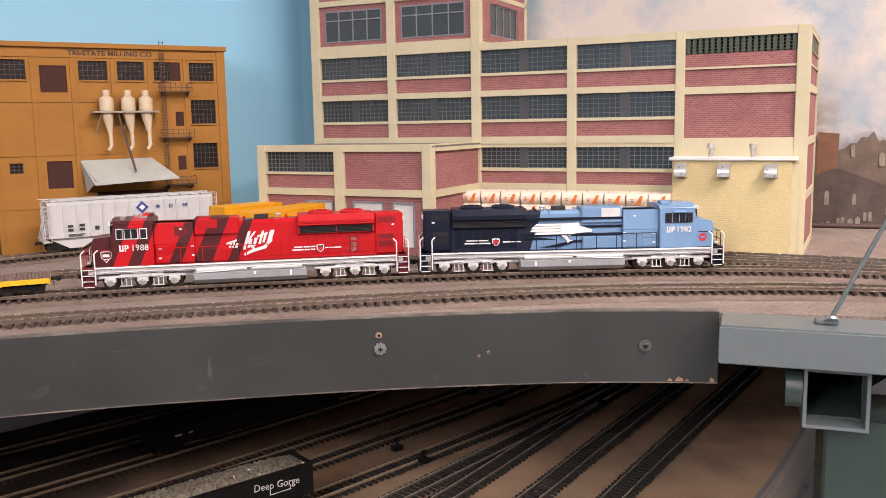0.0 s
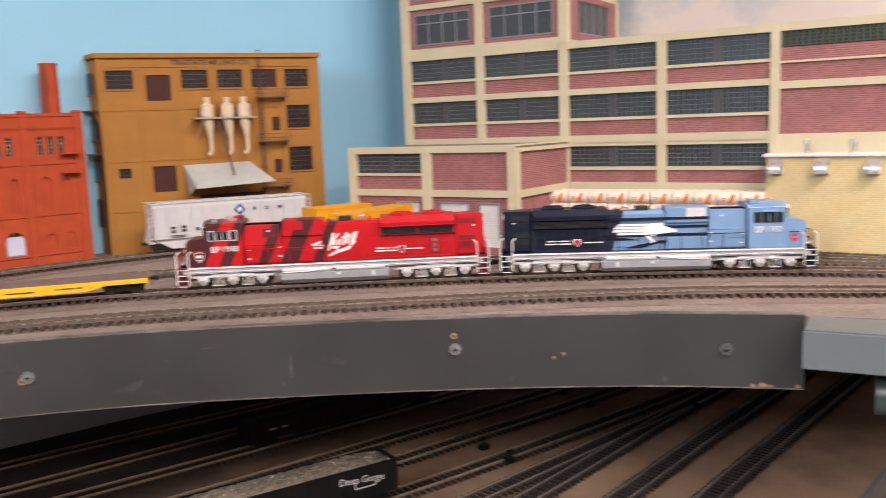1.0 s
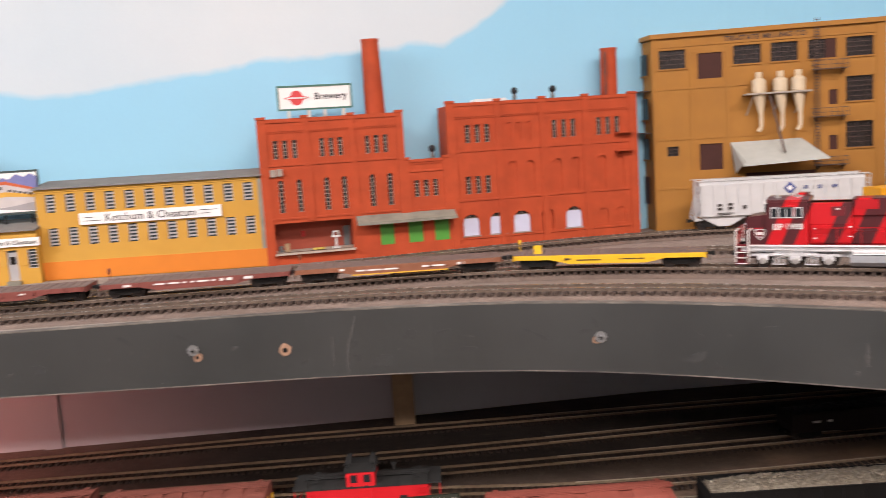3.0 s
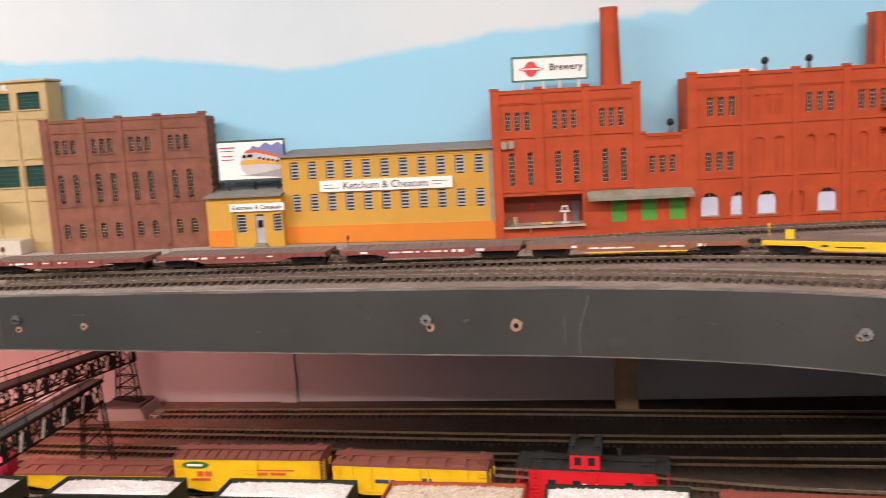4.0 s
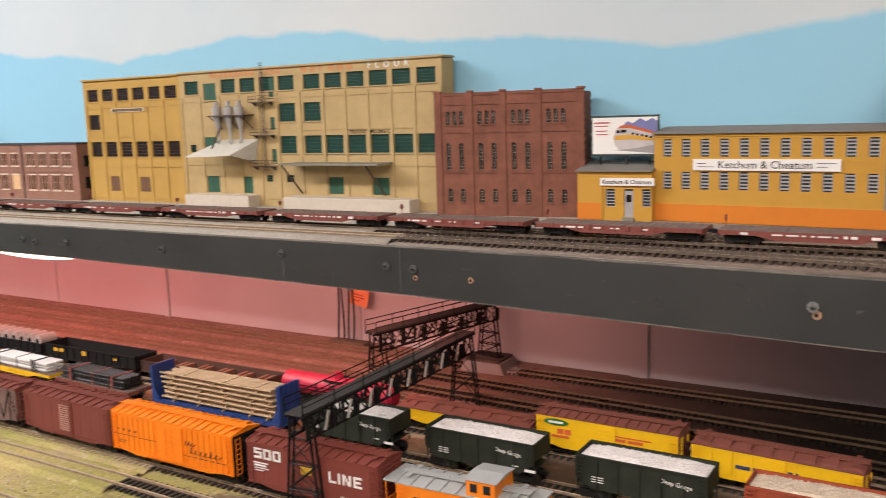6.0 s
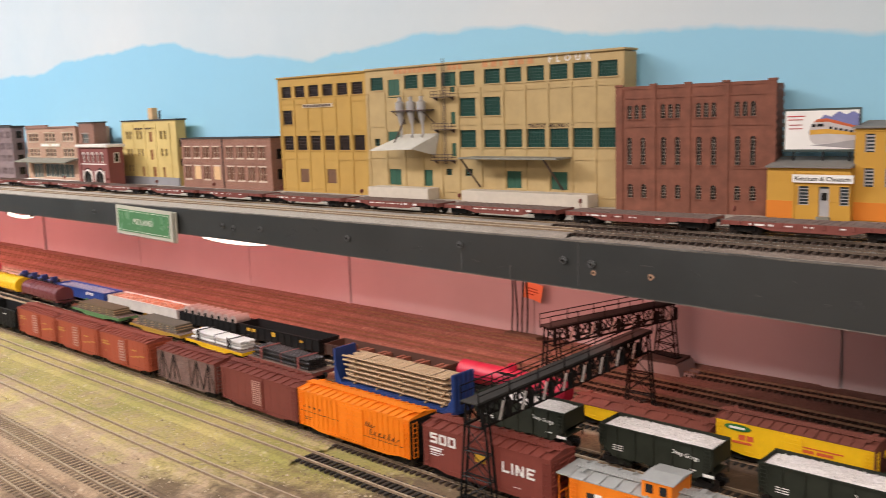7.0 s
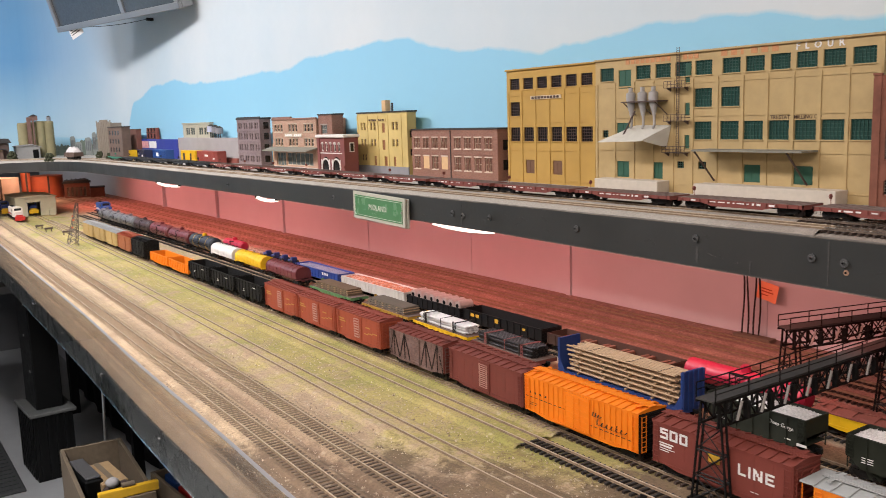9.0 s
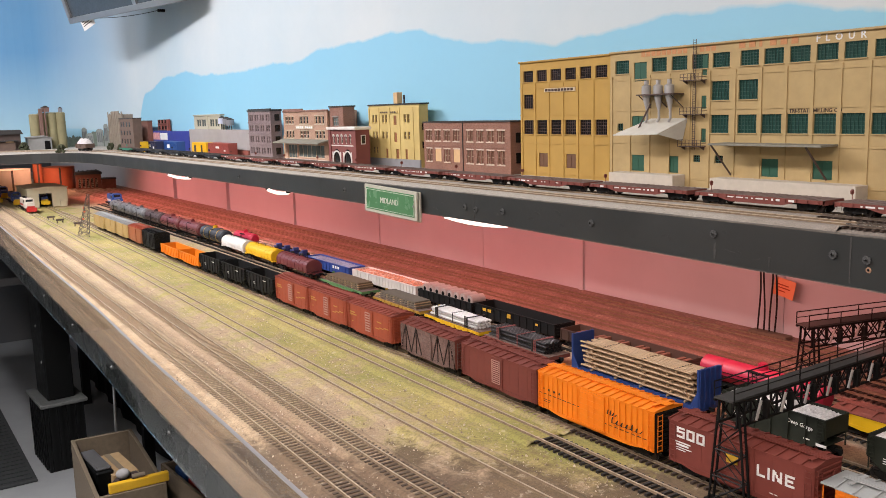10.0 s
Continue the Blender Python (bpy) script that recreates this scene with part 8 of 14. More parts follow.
def diesel(label, hood_mat, cab_mat, rear_mat, step_mat, sill_mat, frame_mat):
    """Front is at -x. Local z = 0 is the rail head."""
    t = thing("locomotive", label, "model locomotive", "locomotives")
    hw, top, deck = 0.0090, 0.0515, 0.0190
    sides = (-1, 1)

    def span(s, a, b):
        return (min(s * a, s * b), max(s * a, s * b))

    # frame, sill and underside
    part("walkway", Geo().cbox(-0.116, 0.116, -0.0174, 0.0174, deck - 0.0014, deck, 0.0003), sill_mat, t)
    part("frame", Geo().box(-0.121, 0.121, -0.0155, 0.0155, deck - 0.0056, deck - 0.0014).box(-0.121, 0.121, -0.009, 0.009, 0.0085, deck - 0.0056), M_SILVER, t, "silver frame")
    for s in sides:
        part("sill_stripe", Geo().box(-0.116, 0.116, *span(s, 0.0174, 0.0177), deck - 0.0014, deck - 0.0001), M_MARK, t)
        g = Geo()
        for k in range(9):
            x = -0.106 + 0.0265 * k
            g.box(x - 0.0013, x + 0.0013, *span(s, 0.0155, 0.0162), deck - 0.0052, deck - 0.0016)
        g.tube((-0.110, s * 0.0160, deck - 0.0044), (0.110, s * 0.0160, deck - 0.0044), 0.00042, 6)
        part("sill_pipe", g, M_SILVER, t)
    # long hood with its doors, latches and roof
    part("hood", Geo().prism([(-hw, deck), (-hw, top - 0.0035), (-hw + 0.0022, top - 0.0010), (hw - 0.0022, top - 0.0010), (hw, top - 0.0035), (hw, deck)], "x", -0.0735, 0.1215), hood_mat, t)

    for k in range(14):
        x = -0.0055 + k * 0.0073
        for s in sides:
            g = Geo().cbox(x, x + 0.0068, *span(s, hw - 0.0001, hw + 0.0004), deck + 0.0022, deck + 0.0177, 0.00012)
            g.box(x + 0.0058, x + 0.0064, *span(s, hw + 0.0003, hw + 0.0007), deck + 0.0085, deck + 0.0105)
            part("hood_door", g, rear_mat if x > 0.040 else hood_mat, t)
    part("roof_seam", Geo().box(-0.0085, -0.0080, -hw - 0.0002, hw + 0.0002, deck, top - 0.0006).box(0.0180, 0.0185, -hw - 0.0002, hw + 0.0002, deck + 0.018, top - 0.0006), hood_mat, t)
    # radiator section with its flared wings
    prof = [(-0.0095, 0.0368), (-0.0125, 0.0382), (-0.0125, 0.0440), (-0.0158, 0.0452), (-0.0158, 0.0486), (-0.0122, top + 0.0018), (0.0122, top + 0.0018), (0.0158, 0.0486), (0.0158, 0.0452), (0.0125, 0.0440), (0.0125, 0.0382), (0.0095, 0.0368)]
    part("radiator", Geo().prism(prof, "x", 0.0380, 0.0985), rear_mat, t)
    for s in sides:
        for k in range(2):
            x0 = 0.0392 + 0.0295 * k
            gr = part("radiator_grille", Geo().box(x0, x0 + 0.0285, *span(s, 0.0125, 0.0128), 0.0386, 0.0438), M_RUBBER, t, "dark radiator intake grille")
            g = Geo()
            for j in range(5):
                g.box(x0, x0 + 0.0285, *span(s, 0.0128, 0.0131), 0.0392 + 0.0010 * j, 0.0394 + 0.0010 * j)
            tagged(part("grille_wires", g, M_DARK, gr), kind="stuff")
        part("wing_rail", Geo().tube((0.040, s * 0.0160, 0.0470), (0.0965, s * 0.0160, 0.0470), 0.0003, 5), rear_mat, t)
    for x in (0.0560, 0.0820):
        g = Geo().tube((x, 0, top), (x, 0, top + 0.0030), 0.0098, 24).tube((x, 0, top + 0.0030), (x, 0, top + 0.0038), 0.0098, 24, 0.0086)
        for k in range(8):
            g.box(0, 0.0082, -0.0004, 0.0004, top + 0.0037, top + 0.0042, Matrix.Translation((x, 0, 0)) @ Matrix.Rotation(k * math.tau / 8, 4, "Z"))
        fan = part("radiator_fan", g, rear_mat, t, "round roof fan")
        part("fan_cap", Geo().tube((x, 0, top + 0.0040), (x, 0, top + 0.0048), 0.0026, 12), rear_mat, fan)
    part("rear_hood", Geo().cbox(0.0992, 0.1225, -0.0103, 0.0103, deck, top + 0.0012, 0.0012), rear_mat, t)
    part("rear_headlight", Geo().box(0.1222, 0.1234, -0.0032, 0.0032, 0.0465, 0.0490), M_CHROME, t)
    part("rear_number_board", Geo().box(0.1222, 0.1230, -0.0095, -0.0050, 0.0462, 0.0495).box(0.1222, 0.1230, 0.0050, 0.0095, 0.0462, 0.0495), M_MARK, t)
    for s in sides:
        lv = part("louvre_panel", Geo().box(0.1015, 0.1150, *span(s, 0.0103, 0.0105), 0.0248, 0.0362), rear_mat, t)
        g, g2 = Geo(), Geo()
        for k in range(7):
            g.box(0.1022 + k * 0.00182, 0.1034 + k * 0.00182, *span(s, 0.0104, 0.0109), 0.0255, 0.0300)
            g.box(0.1022 + k * 0.00182, 0.1034 + k * 0.00182, *span(s, 0.0104, 0.0109), 0.0310, 0.0355)
            g2.box(0.1025 + k * 0.0020, 0.1037 + k * 0.0020, *span(s, 0.0103, 0.0107), 0.0450, 0.0495)
        part("louvres", g, M_RUBBER if rear_mat is M_NAVY else M_RED_CAB, lv)
        part("louvres", g2, M_RUBBER if rear_mat is M_NAVY else M_RED_CAB, t)
        part("builder_plate", Geo().box(0.1130, 0.1152, *span(s, 0.0103, 0.0106), 0.0425, 0.0436), M_MARK, t)
    # inverter cabinet, blower housing, exhaust, horn
    part("inverter_cabinet", Geo().cbox(-0.0720, -0.0420, -0.0132, 0.0132, deck, 0.0345, 0.0008), hood_mat, t)
    part("cabinet_top", Geo().prism([(-0.0132, 0.0345), (-0.0118, 0.0505), (0.0118, 0.0505), (0.0132, 0.0345)], "x", -0.0720, -0.0425), hood_mat, t)
    part("lower_cabinet", Geo().cbox(-0.0418, -0.0090, -0.0120, 0.0120, deck, 0.0290, 0.0007), hood_mat, t)
    part("blower_housing", Geo().cbox(-0.0422, -0.0080, -0.0112, 0.0112, 0.0400, 0.0532, 0.0009), hood_mat, t)
    for s in sides:
        for a, b, c, d in ((-0.0690, -0.0585, 0.0205, 0.0265), (-0.0690, -0.0585, 0.0275, 0.0335), (-0.0570, -0.0445, 0.0205, 0.0335)):
            part("cabinet_door", Geo().cbox(a, b, *span(s, 0.0131, 0.0136), c, d, 0.00015), hood_mat, t)
        for x, z in ((-0.0690, 0.0305), (-0.0690, 0.0230), (-0.0445, 0.0245), (-0.0445, 0.0315)):
            part("warning_label", Geo().box(x, x + 0.0022, *span(s, 0.0135, 0.0138), z, z + 0.0011), M_MARK, t)
        part("intake_grille", Geo().box(-0.0565, -0.0470, *span(s, 0.0119, 0.0128), 0.0405, 0.0475), M_SKYB if rear_mat is M_NAVY else M_RED_CAB, t, "square intake grille")
        part("intake_label", Geo().box(-0.0530, -0.0510, *span(s, 0.0126, 0.0130), 0.0450, 0.0462), M_MARK, t)
        part("housing_grille", Geo().box(-0.0400, -0.0245, *span(s, 0.0111, 0.0115), 0.0452, 0.0522), M_SILVER if rear_mat is M_NAVY else M_RED_FLAT, t)
    part("exhaust", Geo().cbox(0.004, 0.0150, -0.004, 0.004, top - 0.001, top + 0.0024, 0.0003), M_RUBBER, t)
    part("horn", Geo().tube((0.0200, -0.002, top + 0.0022), (0.0250, -0.002, top + 0.0022), 0.0006, 8, 0.0014).tube((0.0200, 0.001, top + 0.0022), (0.0240, 0.001, top + 0.0022), 0.0006, 8, 0.0012).box(0.0205, 0.0215, -0.003, 0.003, top - 0.001, top + 0.0022), M_CHROME, t)
    for x in (-0.005, 0.0285):
        part("lifting_lug", Geo().box(x, x + 0.0016, -0.006, -0.0054, top - 0.001, top + 0.0010).box(x, x + 0.0016, 0.0054, 0.006, top - 0.001, top + 0.0010), hood_mat, t)
    # cab and nose
    part("cab", Geo().prism([(-0.1030, deck), (-0.1030, 0.0412), (-0.1005, 0.0518), (-0.0990, 0.0535), (-0.0735, 0.0535), (-0.0722, 0.0520), (-0.0722, deck)], "y", -0.0164, 0.0164), cab_mat, t)
    part("nose", Geo().prism([(-0.1180, deck), (-0.1180, 0.0375), (-0.1160, 0.0405), (-0.1025, 0.0418), (-0.1025, deck)], "y", -0.0135, 0.0135), cab_mat, t)
    part("nose_door", Geo().cbox(-0.1186, -0.1178, 0.0030, 0.0100, deck + 0.001, 0.0350, 0.0002), cab_mat, t)
    part("cab_roof", Geo().prism([(-0.0168, 0.0515), (-0.0156, 0.0535), (-0.006, 0.0552), (0.006, 0.0552), (0.0156, 0.0535), (0.0168, 0.0515)], "x", -0.1022, -0.0715), cab_mat, t)
    for s in sides:
        y = s * 0.0164
        for a, b in ((-0.0985, -0.0945), (-0.0925, -0.0835), (-0.0812, -0.0770)):
            w = part("cab_window", Geo().box(a - 0.0007, b + 0.0007, *span(s, 0.0164, 0.0169), 0.0395, 0.0478), M_SILVER if rear_mat is not M_NAVY else M_RUBBER, t)
            part("pane", Geo().box(a, b, *span(s, 0.0168, 0.0171), 0.0403, 0.0470), M_CABGLASS, w)
            if b - a > 0.006:
                part("window_post", Geo().box(-0.0883, -0.0877, *span(s, 0.0170, 0.0173), 0.0403, 0.0470), M_SILVER if rear_mat is not M_NAVY else M_SKYB, w)
        part("cab_door", Geo().cbox(-0.0765, -0.0728, *span(s, 0.0163, 0.0168), 0.0205, 0.0385, 0.0002), cab_mat, t)
        part("sunshade", Geo().prism([(s * 0.0164, 0.0490), (s * 0.0198, 0.0482), (s * 0.0198, 0.0486), (s * 0.0164, 0.0495)], "x", -0.0935, -0.0825), cab_mat, t)
        part("mirror", Geo().box(-0.0955, -0.0945, *span(s, 0.0170, 0.0192), 0.0410, 0.0445), M_RUBBER, t)
        part("ditch_light", Geo().tube((-0.1225, s * 0.0105, deck + 0.0024), (-0.1195, s * 0.0105, deck + 0.0024), 0.0016, 10), M_CHROME, t)
        part("nose_grab", Geo().tube((-0.1183, s * 0.0115, 0.0230), (-0.1183, s * 0.0115, 0.0340), 0.0003, 5), M_MARK, t)
    for y in (-0.0078, 0.0078):
        part("windscreen", Geo().box(-0.1036, -0.1026, y - 0.0058, y + 0.0058, 0.0432, 0.0500), M_CABGLASS, t)
    part("headlight", Geo().box(-0.1187, -0.1177, -0.0030, 0.0030, 0.0350, 0.0372), M_CHROME, t)
    part("number_board", Geo().box(-0.1042, -0.1030, -0.0150, -0.0100, 0.0505, 0.0530).box(-0.1042, -0.1030, 0.0100, 0.0150, 0.0505, 0.0530), M_MARK, t)
    part("antenna_dome", Geo().tube((-0.086, 0.004, 0.0550), (-0.086, 0.004, 0.0568), 0.0028, 12).cbox(-0.0965, -0.0925, -0.011, -0.004, 0.0540, 0.0562, 0.0004).cbox(-0.083, -0.077, -0.008, -0.002, 0.0545, 0.0560, 0.0004), M_CHROME, t)
    part("cab_cooler", Geo().cbox(-0.0815, -0.0735, 0.001, 0.012, 0.0540, 0.0572, 0.0006), cab_mat, t)
    # fuel tank with its pipes
    part("fuel_tank", Geo().prism([(-0.0140, 0.0132), (-0.0172, 0.0108), (-0.0172, 0.0058), (-0.0125, 0.0022), (0.0125, 0.0022), (0.0172, 0.0058), (0.0172, 0.0108), (0.0140, 0.0132)], "x", -0.0432, 0.0432), M_TANK_SILVER, t, "silver fuel tank")
    for s in sides:
        part("air_reservoir", Geo().tube((-0.0415, s * 0.0158, 0.0134), (-0.0030, s * 0.0158, 0.0134), 0.0019, 10).tube((0.0005, s * 0.0158, 0.0134), (0.0400, s * 0.0158, 0.0134), 0.0019, 10), M_SILVER, t)
        g = Geo().tube((-0.0415, s * 0.0172, 0.0118), (-0.020, s * 0.0175, 0.0122), 0.00042, 6).tube((-0.020, s * 0.0175, 0.0122), (0.002, s * 0.0175, 0.0150), 0.00042, 6).tube((0.002, s * 0.0175, 0.0150), (0.040, s * 0.0172, 0.0150), 0.00042, 6)
        part("air_pipe", g, M_MARK, t)
        part("fuel_filler", Geo().tube((0.0030, s * 0.0168, 0.0092), (0.0030, s * 0.0184, 0.0098), 0.0012, 8), M_SILVER, t)
        part("sight_glass", Geo().cbox(0.0300, 0.0318, *span(s, 0.0170, 0.0178), 0.0062, 0.0105, 0.0002), M_MARK, t)
    # three-axle trucks
    AX = 0.0237

    def wheel_mesh():
        return Geo().turned([(0.0066, 0.0066), (0.0074, 0.0066), (0.0074, 0.0060), (0.0098, 0.0059)], 20).mesh("wheel", M_WHEEL)

    def side_mesh():
        g = Geo()
        g.prism([(-0.0325, 0.0098), (-0.0318, 0.0114), (-0.0175, 0.0114), (-0.0150, 0.0126), (0.0150, 0.0126), (0.0175, 0.0114), (0.0318, 0.0114), (0.0325, 0.0098), (0.0180, 0.0098), (0.0150, 0.0090), (0.0088, 0.0090), (0.0068, 0.0100), (-0.0068, 0.0100), (-0.0088, 0.0090), (-0.0150, 0.0090), (-0.0180, 0.0098)], "y", -0.0142, -0.0116)
        for x in (-AX, 0.0, AX):
            g.prism([(x - 0.0040, 0.0098), (x - 0.0028, 0.0072), (x - 0.0028, 0.0044), (x + 0.0028, 0.0044), (x + 0.0028, 0.0072), (x + 0.0040, 0.0098)], "y", -0.0150, -0.0128)
            for o in (-0.0033, 0.0033):
                g.tube((x + o, -0.0138, 0.0064), (x + o, -0.0138, 0.0098), 0.0011, 8)
        return g.mesh("side_frame", M_SILVER)

    def journal_mesh():
        return Geo().tube((0, -0.0146, 0.0060), (0, -0.0158, 0.0060), 0.0025, 14).tube((0, -0.0158, 0.0060), (0, -0.0164, 0.0060), 0.0014, 10).mesh("journal_cap", M_CHROME)

    def brake_mesh():
        g = Geo().box(-0.0046, 0.0046, -0.0152, -0.0138, 0.0030, 0.0036).box(-0.0038, -0.0032, -0.0152, -0.0138, 0.0036, 0.0086).box(0.0032, 0.0038, -0.0152, -0.0138, 0.0036, 0.0086)
        g.tube((-0.0046, -0.0150, 0.0108), (-0.0006, -0.0150, 0.0108), 0.0014, 9).tube((-0.0006, -0.0150, 0.0108), (0.0030, -0.0150, 0.0108), 0.0007, 6)
        return g.box(-0.0004, 0.0004, -0.0150, -0.0142, 0.0036, 0.0090).mesh("brake_rigging", M_SILVER)

    for cx in (-0.0820, 0.0820):
        b = part("truck", Geo().box(-0.028, 0.028, -0.0100, 0.0100, 0.0098, 0.0115).box(-0.0062, 0.0062, -0.0140, 0.0140, 0.0100, 0.0134), M_SILVER, t, "silver three-axle truck", pose(cx, 0, 0))
        for a in (0, 180):
            m = pose(0, 0, 0, 0, 0, a)
            part("side_frame", cached("loco_side", side_mesh), None, b, "", m)
            for x in (-AX, 0.0, AX):
                part("journal_cap", cached("loco_journal", journal_mesh), None, b, "", m @ pose(x, 0, 0))
            for x in (-AX / 2, AX / 2):
                part("brake_rigging", cached("loco_brake", brake_mesh), None, b, "", m @ pose(x, 0, 0))
        for x in (-AX, 0.0, AX):
            part("axle", cached("loco_axle", lambda: Geo().tube((0, -0.0066, 0), (0, 0.0066, 0), 0.0012, 6).mesh("axle", M_WHEEL)), None, b, "", pose(x, 0, 0.0060))
            for k in (0, 180):
                part("wheel", cached("locowheel", wheel_mesh), None, b, "", pose(x, 0, 0.0060, 0, 0, k))
    # pilots, steps, grab rails
    for s in sides:
        part("pilot", Geo().prism([(s * 0.1190, 0.0035), (s * 0.1245, 0.0030), (s * 0.1235, deck), (s * 0.1190, deck)], "y", -0.0150, 0.0150), step_mat, t)
        part("end_platform", Geo().box(*span(s, 0.116, 0.1250), -0.0165, 0.0165, deck - 0.0014, deck), step_mat, t)
        for y in sides:
            g = Geo()
            for k in range(4):
                z = 0.0035 + 0.0044 * k
                g.box(*span(s, 0.1165, 0.1250), *span(y, 0.0128, 0.0174), z, z + 0.0007)
            for x in (0.1160, 0.1247):
                g.box(*span(s, x, x + 0.0006), *span(y, 0.0125, 0.0175), 0.0032, deck)
            st = part("steps", g, step_mat, t)
            g = Geo()
            for k in range(4):
                z = 0.0035 + 0.0044 * k
                g.box(*span(s, 0.1168, 0.1246), *span(y, 0.0173, 0.0177), z + 0.0001, z + 0.0007)
            part("step_edge", g, M_MARK, st, "white step edges")
            g = Geo()
            for x in (0.1157, 0.1254):
                g.tube((s * x, y * 0.0174, 0.0050), (s * x, y * 0.0174, deck + 0.0105), 0.00055, 6)
                g.tube((s * x, y * 0.0174, deck + 0.0105), (s * (x - 0.0028), y * 0.0168, deck + 0.0130), 0.00055, 6)
            part("grab_rail", g, M_MARK, t, "white grab rails")
    # wire handrails, one each side and end
    for s in sides:
        g = Geo()
        xs = np.linspace(-0.069, 0.113, 12)
        for x in xs:
            g.tube((x, s * 0.0172, deck - 0.001), (x, s * 0.0172, deck + 0.0128), 0.00034, 5)
        g.tube((xs[0], s * 0.0172, deck + 0.0128), (xs[-1], s * 0.0172, deck + 0.0128), 0.00036, 5)
        g.tube((-0.116, s * 0.0158, deck + 0.0125), (-0.104, s * 0.0165, deck + 0.0128), 0.00036, 5)
        part("handrail", g, frame_mat, t, "thin wire handrail")
        g = Geo()
        for y in (-0.013, -0.0045, 0.0045, 0.013):
            g.tube((s * 0.1242, y, deck), (s * 0.1242, y, deck + 0.0125), 0.00036, 5)
        for z in (0.006, 0.0125):
            g.tube((s * 0.1242, -0.013, deck + z), (s * 0.1242, 0.013, deck + z), 0.00036, 5)
        part("end_rail", g, frame_mat, t)
        g = Geo()
        for y in (-0.009, -0.0055, 0.0055, 0.009):
            g.tube((s * 0.1242, y, 0.012), (s * 0.1275, y, 0.0085), 0.0005, 5).tube((s * 0.1275, y, 0.0085), (s * 0.1268, y, 0.0050), 0.0005, 5)
        part("air_hoses", g, M_RUBBER, t)
        part("snow_plough", Geo().prism([(s * 0.1240, 0.0020), (s * 0.1268, 0.0015), (s * 0.1240, 0.0068)], "y", -0.0135, 0.0135), step_mat, t)
    couplers(t, 0.2490, 0.0100)
    return t


def shield(x, z, r):
    return [(x - r, z + r * 0.9), (x, z + r * 1.05), (x + r, z + r * 0.9), (x + r * 0.9, z - r * 0.2), (x, z - r * 1.1), (x - r * 0.9, z - r * 0.2)]


def red_diesel():
    t = diesel("bright red diesel locomotive with maroon slanted stripes and silver trucks", M_RED_LOCO, M_RED_LOCO, M_RED_FLAT, M_RED_CAB, M_RED_CAB, M_RED_FLAT)
    letters("road_number", "1988", 0.0066, M_MARK, t, pose(-0.0822, -0.01690, 0.0328), "white road number")
    part("marks", bars([(-0.0972, -0.0962, 0.0306, 0.0352), (-0.0951, -0.0941, 0.0306, 0.0352), (-0.0972, -0.0941, 0.0304, 0.0313), (-0.0933, -0.0923, 0.0304, 0.0352), (-0.0933, -0.0905, 0.0343, 0.0352), (-0.0913, -0.0904, 0.0328, 0.0350), (-0.0933, -0.0905, 0.0324, 0.0332)], -0.0167), M_MARK, t)
    part("nose_shield", Geo().prism(shield(-0.1075, 0.0265, 0.0042), "y", -0.0139, -0.0135), M_MARK, t)
    part("nose_shield_field", Geo().prism(shield(-0.1075, 0.0265, 0.0035), "y", -0.0141, -0.0139), M_RED_CAB, t)
    part("marks", bars([(-0.1100, -0.1050, 0.0262, 0.0284), (-0.1095, -0.1055, 0.0242, 0.0248)], -0.0142), M_MARK, t)
    # white script emblem on the hood: a slanted brush shape with a tail
    g = Geo()
    y0, y1 = -0.0101, -0.0095
    for x, z, w, h in ((-0.0165, 0.0262, 0.0016, 0.0062), (-0.0140, 0.0265, 0.0012, 0.0068), (-0.0112, 0.0275, 0.0020, 0.0040), (-0.0045, 0.0270, 0.0022, 0.0128), (-0.0010, 0.0282, 0.0022, 0.0060), (0.0030, 0.0290, 0.0024, 0.0060), (0.0072, 0.0300, 0.0018, 0.0098), (0.0105, 0.0315, 0.0018, 0.0062), (0.0142, 0.0320, 0.0018, 0.0080)):
        g.prism([(x - w / 2, z), (x + w / 2, z), (x + w / 2 + h * 0.35, z + h), (x - w / 2 + h * 0.35, z + h)], "y", y0, y1)
    g.prism([(-0.0180, 0.0308), (-0.0100, 0.0330), (-0.0098, 0.0345), (-0.0180, 0.0322)], "y", y0, y1)
    g.prism([(-0.0035, 0.0318), (0.0035, 0.0395), (0.0052, 0.0395), (-0.0015, 0.0318)], "y", y0, y1)
    g.prism([(-0.0035, 0.0340), (0.0020, 0.0270), (0.0040, 0.0272), (-0.0010, 0.0340)], "y", y0, y1)
    g.prism([(0.0060, 0.0352), (0.0140, 0.0375), (0.0140, 0.0388), (0.0060, 0.0366)], "y", y0, y1)
    g.prism([(0.0168, 0.0322), (0.0195, 0.0402), (0.0176, 0.0402), (0.0150, 0.0330)], "y", y0, y1)
    tail = [(0.0180, 0.0330), (0.0120, 0.0272), (0.0020, 0.0248), (-0.0045, 0.0225), (-0.0050, 0.0240), (0.0005, 0.0265), (0.0100, 0.0290), (0.0165, 0.0338)]
    g.prism(tail, "y", y0, y1)
    part("script_emblem", g, M_MARK, t, "white brush-script emblem", pose(0.0, 0, -0.0030) @ Matrix.Diagonal((1.0, 1.0, 1.12, 1.0)))
    part("slogan_mark", bars([(0.0343, 0.0408, 0.0268, 0.0278), (0.0418, 0.0510, 0.0268, 0.0278), (0.0328, 0.0418, 0.0245, 0.0255), (0.0426, 0.0510, 0.0245, 0.0255), (0.0588, 0.0618, 0.0256, 0.0265), (0.0625, 0.0651, 0.0256, 0.0265), (0.0658, 0.0718, 0.0256, 0.0265)], -0.0098), M_MARK, t)
